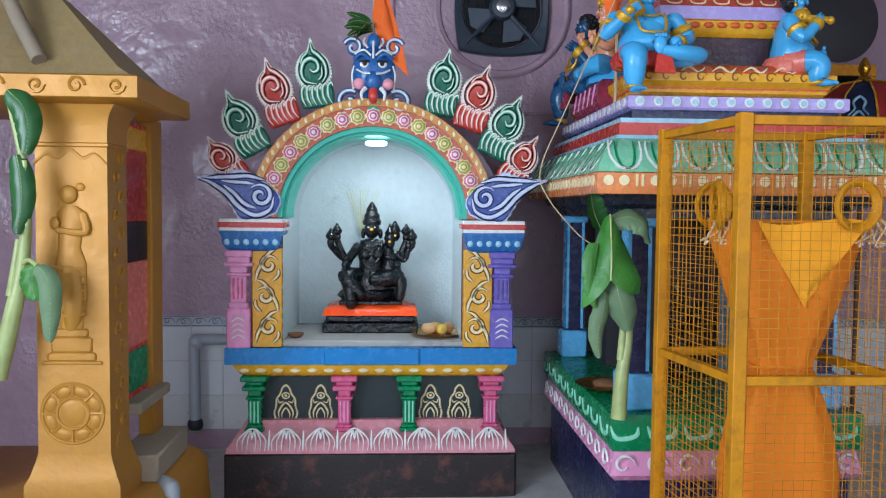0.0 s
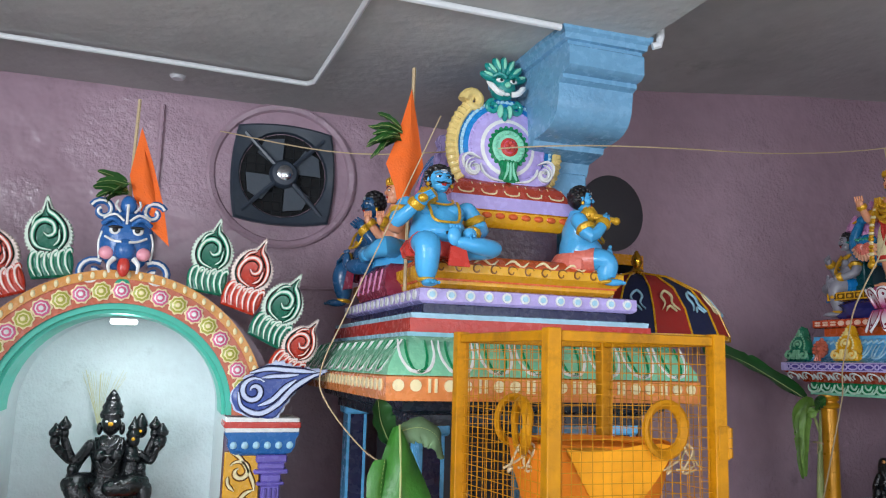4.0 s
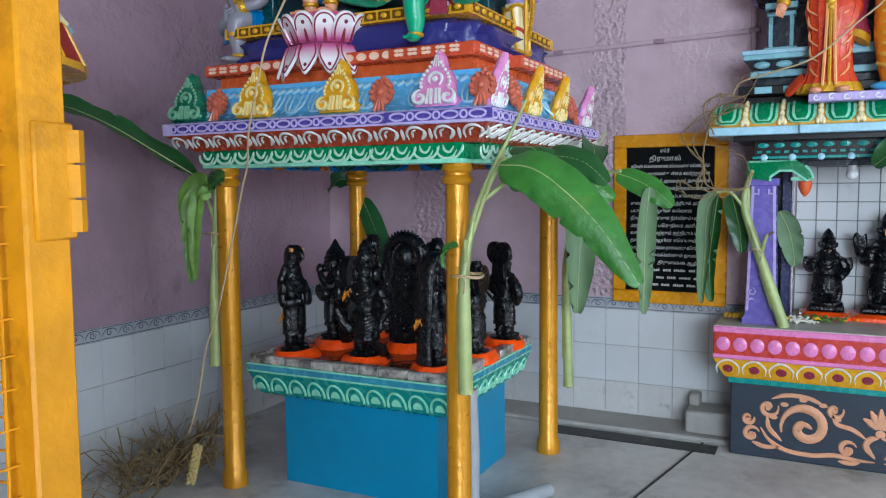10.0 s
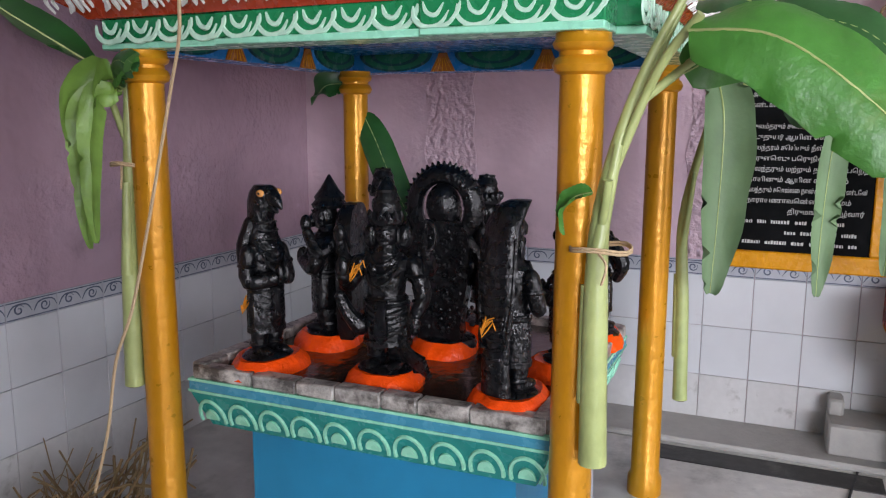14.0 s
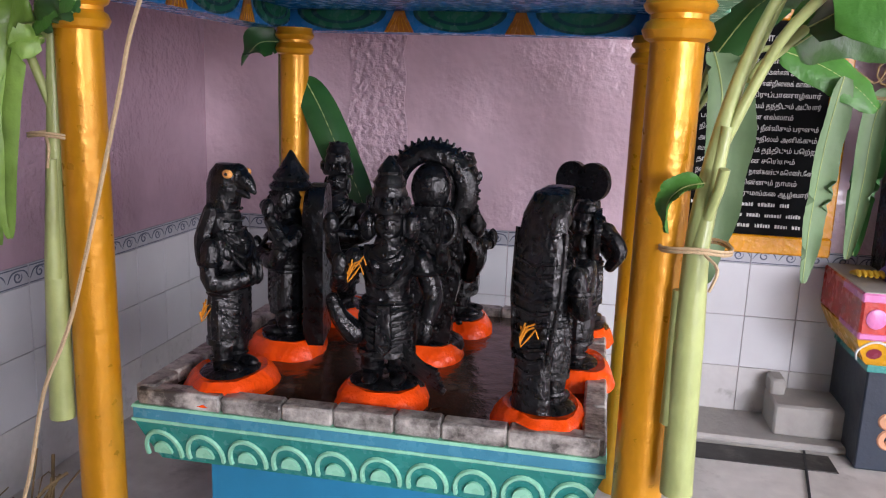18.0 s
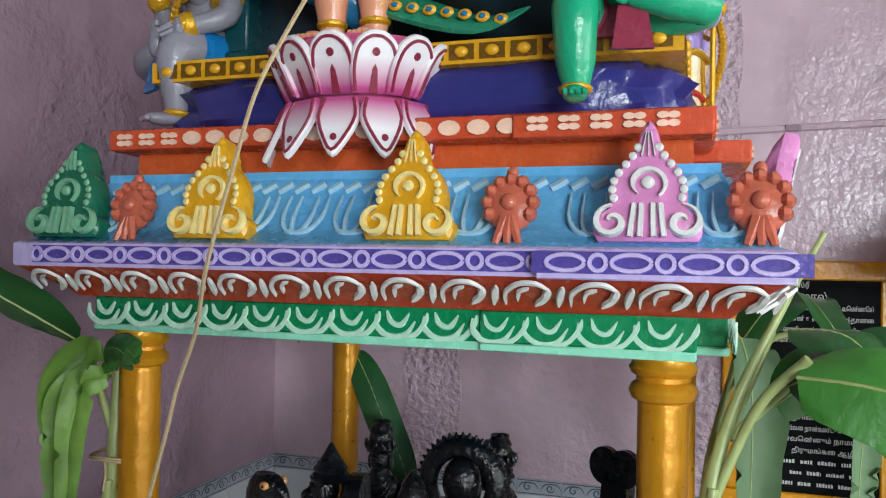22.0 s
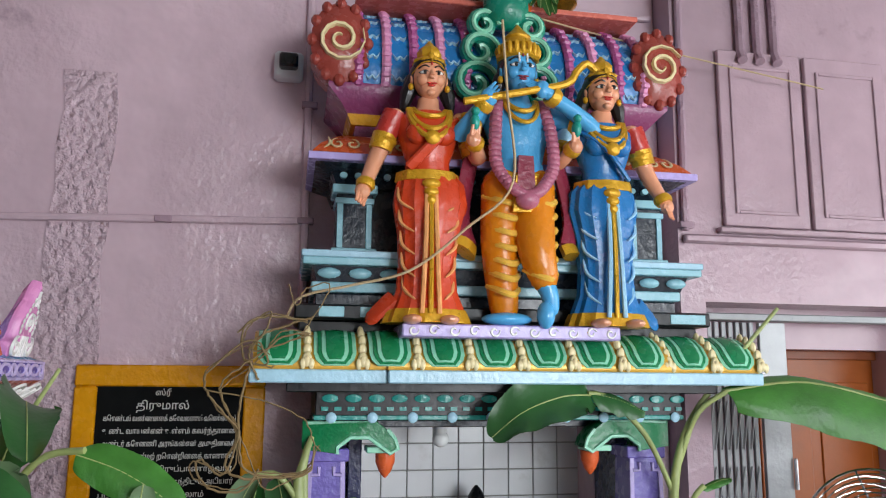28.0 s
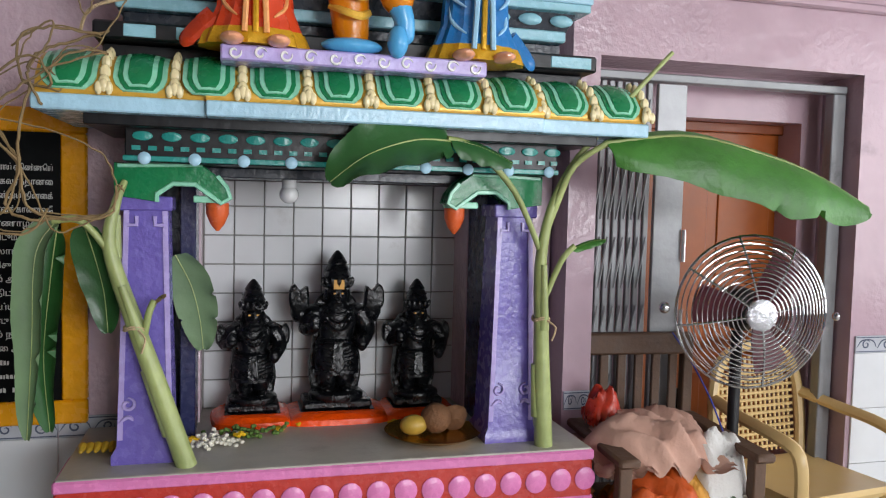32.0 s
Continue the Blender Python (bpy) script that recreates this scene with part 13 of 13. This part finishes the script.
g.lathe([(0.034, 0.57), (0.03, 0.59), (0.012, 0.625), (0.004, 0.635)], 10, 0, c=(0.135, 0, 0))
g.ell((0.135, -0.032, 0.55), (0.008, 0.005, 0.007), 2)
for w, d in ((0.04, 0.04), (0.05, 0.08), (0.06, 0.14)):
    necklace(g, (0, -0.025, 0.52), w, d, 0.006, 0)
g.limb([(0.10, -0.02, 0.30), (0.105, -0.03, 0.38), (0.10, -0.02, 0.46)], [0.055, 0.045, 0.030], 12, 0)
g.ell((0.105, -0.045, 0.425), (0.040, 0.030, 0.026), 0)
g.ell((0.105, -0.025, 0.505), (0.030, 0.030, 0.036), 0)
g.lathe([(0.032, 0.52), (0.036, 0.535), (0.026, 0.555), (0.030, 0.565), (0.018, 0.585), (0.010, 0.60), (0.003, 0.62)], 12, 0, c=(0.105, -0.02, 0))
g.ell((0.105, -0.054, 0.515), (0.009, 0.005, 0.008), 2)
g.limb([(0.14, -0.02, 0.44), (0.19, -0.03, 0.41), (0.215, -0.05, 0.47)], [0.022, 0.019, 0.014], 8, 0)
g.ell((0.215, -0.05, 0.495), (0.022, 0.018, 0.028), 0)
g.limb([(0.12, -0.05, 0.31), (0.17, -0.10, 0.29), (0.165, -0.11, 0.20)], [0.045, 0.038, 0.026], 10, 0)
solo("goddess_idol", g, [STONE, KUMKUM, P_YEL, EYEW], "black stone many-armed seated goddess on an orange-smeared base", "idol", M=AT((AX - 0.02, 5.43, 0.725)))

# ---- figures on the first tower ----
g = G()
seated(g, 1.16, flip=1, hang=-0.165, swap=-1, yaw=2, plain=True)
blue = solo("blue_dwarf_statue", g, [SK_BLUE, P_RED, ORN, HAIR, EYEW, P_RED, P_BLUE], "stout blue seated dwarf statue with club and red cloth", "statue", "tower dwarfs", M=AT((1.405, 4.235, 2.055)) @ turn(2) @ Matrix.Diagonal((0.96, 0.90, 0.79, 1)))
g = G()
seated(g, 1.1, flip=1, hang=-0.085, swap=-1, plain=True)
solo("blue_dwarf_statue", g, [SK_BLUE, P_CORAL, ORN, HAIR, EYEW, P_RED, P_BLUE], "stout blue seated dwarf statue with club and coral cloth", "statue", "tower dwarfs", M=AT((2.105, 4.335, 2.055)) @ turn(66) @ Matrix.Diagonal((0.86, 0.86, 0.80, 1)))
g = G()
seated(g, 1.0, hang=-0.14, club=False, plain=True)
solo("dark_dwarf_statue", g, [SK_NAVY, P_MAROON, ORN, HAIR, EYEW, P_RED, P_BLUE], "dark blue seated dwarf statue with raised hand", "statue", "tower dwarfs", M=AT((BX - 0.40, BY + 0.44, 2.06)) @ turn(-80))
g = G()
ovals(g, [(0, 0, 0.0, 0.15, 0.10), (0, 0, 0.08, 0.13, 0.09), (0, 0, 0.13, 0.09, 0.065)], 1, fold=0.05, waves=9)
for s in (-1, 1):
    g.limb([(s * 0.05, 0, 0.08), (s * 0.16, -0.09, 0.08), (s * 0.03, -0.13, 0.06)], [0.055, 0.048, 0.03], 10, 1)
ovals(g, [(0, 0, 0.12, 0.07, 0.052), (0, 0, 0.20, 0.075, 0.055), (0, 0, 0.26, 0.085, 0.055), (0, 0, 0.29, 0.05, 0.04), (0, 0, 0.31, 0.03, 0.03)], 0)
arm(g, (-0.08, 0, 0.26), (-0.13, -0.03, 0.17), (-0.12, -0.11, 0.25), 0.026)
arm(g, (0.08, 0, 0.26), (0.14, -0.03, 0.17), (0.16, -0.12, 0.20), 0.026)
necklace(g, (0, -0.02, 0.29), 0.05, 0.08, 0.009)
head(g, (0, -0.005, 0.37), 0.058)
solo("pale_god_statue", g, [SK_PEACH, SK_BLUE, ORN, HAIR, EYEW, P_RED, P_BLUE], "peach-skinned seated god statue with blue cloth", "statue", M=AT((BX - 0.40, BY + 0.02, 2.08)) @ turn(-90))
g = G().tiers([(0.12, 0.26, 0.0), (0.14, 0.28, 0.05), (0.13, 0.26, 0.12), (0.10, 0.22, 0.15)], 0)
for k in range(5):
    g.stroke(curve2([(-0.2 + 0.1 * k - 0.03, 0.03), (-0.2 + 0.1 * k, 0.08), (-0.2 + 0.1 * k + 0.03, 0.12)], 3), 0.012, 0.006, 1, M=AT((-0.138, 0, 0)) @ turn(-90))
solo("maroon_seat", g, [P_MAROON, P_PINK], "maroon rolled cushion seat on the tower", "seat", M=AT((BX - 0.37, BY + 0.05, 1.93)))
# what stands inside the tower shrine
# inner wall in dark grey with brownish patches
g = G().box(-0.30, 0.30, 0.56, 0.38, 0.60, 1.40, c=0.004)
part("inner_wall", g, mat("sooty_inner_wall", "2c2a30", rough=0.7, dirt=0.3), sb, "dark inner wall")
solo("stone_idol", stone_idol(0.5), [STONE, M_EYE], "black stone idol inside the tower shrine", "idol", M=AT((BX - 0.02, BY - 0.05, 0.56)))
PB = AT((BX - 0.44, BY - 0.25, 0.562))
fruit_plate(PB, "brass plate of ashes at the tower shrine's edge")
solo("ash_heap", G().ell((0, 0, 0), (0.07, 0.06, 0.025)), COCO, "heap of ash and husk on the plate", "ash", M=PB @ AT((0, 0, 0.02)))

# ---- gold shrine at the hall's side ----
gs = thing("gold_shrine", AT((-1.30, 4.72, 0)), "gold-painted shrine with embossed pillars and sloping roof", "shrine")
GP = mat("embossed_gold_paint", "b07c26", rough=0.46, metal=0.22, var=0.16, scale=4, bump=0.22, bscale=30, dirt=0.14, dirtcol="7d5c2c")
part("base", G().tiers([(0.68, 0.50, -0.14), (0.66, 0.48, 0.14), (0.62, 0.44, 0.20), (0.58, 0.42, 0.22)], M=AT((0, -0.30, 0))), GP, gs)
for sx, sy in ((1, -1), (-1, -1)):
    q = G().tiers([(0.19, 0.14, 0.22), (0.19, 0.14, 0.30), (0.170, 0.125, 0.34), (0.150, 0.115, 0.40), (0.143, 0.11, 0.43), (0.140, 0.11, 1.66), (0.146, 0.116, 1.665), (0.146, 0.116, 1.675), (0.141, 0.111, 1.68), (0.143, 0.113, 1.74), (0.155, 0.125, 1.79), (0.175, 0.14, 1.82), (0.19, 0.15, 1.84)])
    part("pillar", q, GP, gs, "gold pillar").matrix_basis = AT((0.34 if sx > 0 else -0.40, sy * 0.56, 0))
# embossed praying figure, lotus disc and scalloped arch on the near pillar
q = G()
q.tube([(x, 0, z) for x, z in curve2([(-0.14, 1.60), (-0.09, 1.645), (-0.045, 1.625), (0.0, 1.665), (0.05, 1.625), (0.095, 1.645), (0.14, 1.60)], 4)], 0.008, 6)
q.limb([(0.0, 0, 1.10), (0.01, -0.01, 0.95), (0.0, 0, 0.86)], [0.05, 0.045, 0.03], 12)
ovals(q, [(0, 0, 0.85, 0.045, 0.02), (0.005, 0, 1.0, 0.058, 0.03), (0.0, 0, 1.15, 0.062, 0.032), (-0.005, 0, 1.22, 0.045, 0.028), (0, 0, 1.30, 0.05, 0.03), (0.005, 0, 1.38, 0.06, 0.03), (0.0, 0, 1.41, 0.025, 0.02)], 0)
for k in range(7):
    q.tube([(-0.055, -0.022, 1.13 - 0.035 * k), (0.0, -0.036, 1.115 - 0.035 * k), (0.055, -0.022, 1.13 - 0.035 * k)], 0.008, 6)
q.limb([(0.05, -0.01, 1.37), (0.06, -0.025, 1.29), (-0.04, -0.04, 1.30)], [0.018, 0.017, 0.013], 8)
q.ell((-0.055, -0.035, 1.33), (0.02, 0.015, 0.03))
q.ell((-0.005, -0.01, 1.46), (0.036, 0.03, 0.042))
q.ell((0.04, 0.0, 1.495), (0.02, 0.018, 0.02))
for w, z0, z1 in ((0.065, 0.81, 0.85), (0.08, 0.74, 0.81), (0.095, 0.70, 0.74), (0.12, 0.685, 0.70)):
    q.box(-w, -0.02, z0, w, 0.01, z1, c=0.008)
part("embossed_figure", q, GP, gs, "embossed praying figure").matrix_basis = AT((0.335, -0.669, 0.187)) @ Matrix.Diagonal((1, 0.5, 0.88, 1))
q = G()
for r in (0.066, 0.128):
    q.tube([(r * math.cos(t), 0, 0.55 + r * math.sin(t)) for t in (2 * math.pi * i / 32 for i in range(33))], 0.008, 6)
q.ell((0, 0.004, 0.55), (0.058, 0.012, 0.058), n=20, k=8)
for k in range(8):
    a = 2 * math.pi * k / 8 + 0.39
    q.ell((0.098 * math.cos(a), 0.002, 0.55 + 0.098 * math.sin(a)), (0.026, 0.012, 0.036), M=AT((0.098 * math.cos(a), 0, 0.55 + 0.098 * math.sin(a))) @ turn(-math.degrees(a), "Y") @ AT((-0.098 * math.cos(a), 0, -0.55 - 0.098 * math.sin(a))), n=12, k=7)
    q.tube([(0.072 * math.cos(a + 0.39), -0.003, 0.55 + 0.072 * math.sin(a + 0.39)), (0.125 * math.cos(a + 0.39), -0.003, 0.55 + 0.125 * math.sin(a + 0.39))], 0.006, 5)
part("lotus_disc", q, GP, gs, "embossed lotus disc").matrix_basis = AT((0.335, -0.670, 0.067)) @ Matrix.Diagonal((0.95, 0.7, 0.95, 1))
q = G()
for k in range(16):
    z = 0.45 + 0.078 * k
    q.tube([(x, 0.0, zz) for x, zz in spiral((0.025 if k % 2 else -0.025), z, 0.032, 0.008, 0, 1.2, 12)], 0.008, 5)
part("scroll_border", q, GP, gs).matrix_basis = AT((0.482, -0.56, 0)) @ turn(90)
q = G().tiers([(0.52, 0.27, 1.82), (0.56, 0.30, 1.832), (0.655, 0.365, 1.838), (0.67, 0.375, 1.845), (0.67, 0.375, 1.925), (0.66, 0.365, 1.932)], M=AT((-0.03, -0.415, 0)))
part("cornice", q, GP, gs, "gold cornice with embossed scrolls")
q = G()
for k in range(9):
    q.tube([(x, 0.0, zz) for x, zz in spiral(-0.64 + 0.15 * k, 1.888, 0.035, 0.008, 0, 1.3 if k % 2 else -1.3, 14)], 0.006, 5, M=AT((0, -0.792, 0)))
scatter("cornice_scroll", q, GP, gs)
q = G().tiers([(0.64, 0.35, 1.93), (0.57, 0.30, 1.975), (0.25, 0.06, 2.30), (0.20, 0.03, 2.34)], M=AT((-0.03, -0.415, 0)))
part("roof", q, mat("dusty_gold_roof", "8f7a50", rough=0.6, var=0.25, scale=5, bump=0.5, bscale=25, dirt=0.3, dirtcol="8d8577"), gs, "dusty sloping roof")
part("roof_pole", G().tube([(0.25, -0.73, 1.99), (0.14, -0.66, 2.16), (0.0, -0.55, 2.40)], 0.03, 10), mat("dusty_pole", "8a7d6a", rough=0.7), gs)
q = G().box(0.40, -0.46, 0.56, 0.455, -0.10, 1.80, c=0.003)
part("side_board", q, P_RED, gs, "red side board")
for z0, z1, m in ((0.60, 0.78, P_GREEN), (0.80, 1.18, P_CORAL), (1.18, 1.36, P_BLACK), (1.36, 1.66, paint("deep_red_panel", "a8261c")), (1.68, 1.78, P_YEL)):
    part("painted_panel", G().box(0.45, -0.42, z0, 0.462, -0.12, z1, c=0.003), m, gs, "painted picture panel")
part("side_rail", G().box(0.41, -0.11, 0.22, 0.48, 0.05, 1.84, c=0.006), GP, gs)
part("side_ledge", G().box(0.40, -0.44, 0.22, 0.60, 0.05, 0.34, c=0.01).box(0.40, -0.44, 0.52, 0.53, 0.0, 0.57, c=0.008), mat("dusty_ledge", "8f8370", rough=0.8, var=0.25, bump=0.4, dirt=0.3), gs, "dusty ledge")
gr = thing("steel_shutter", AT((-1.52, 4.12, 0)), "pale folded steel shutter beside the gold shrine", "shutter")
for k in range(10):
    part("slat", G().box(-0.20 + 0.034 * k, -0.01, 0.22, -0.178 + 0.034 * k, 0.01, 1.84, c=0.003), M_GALV, gr)
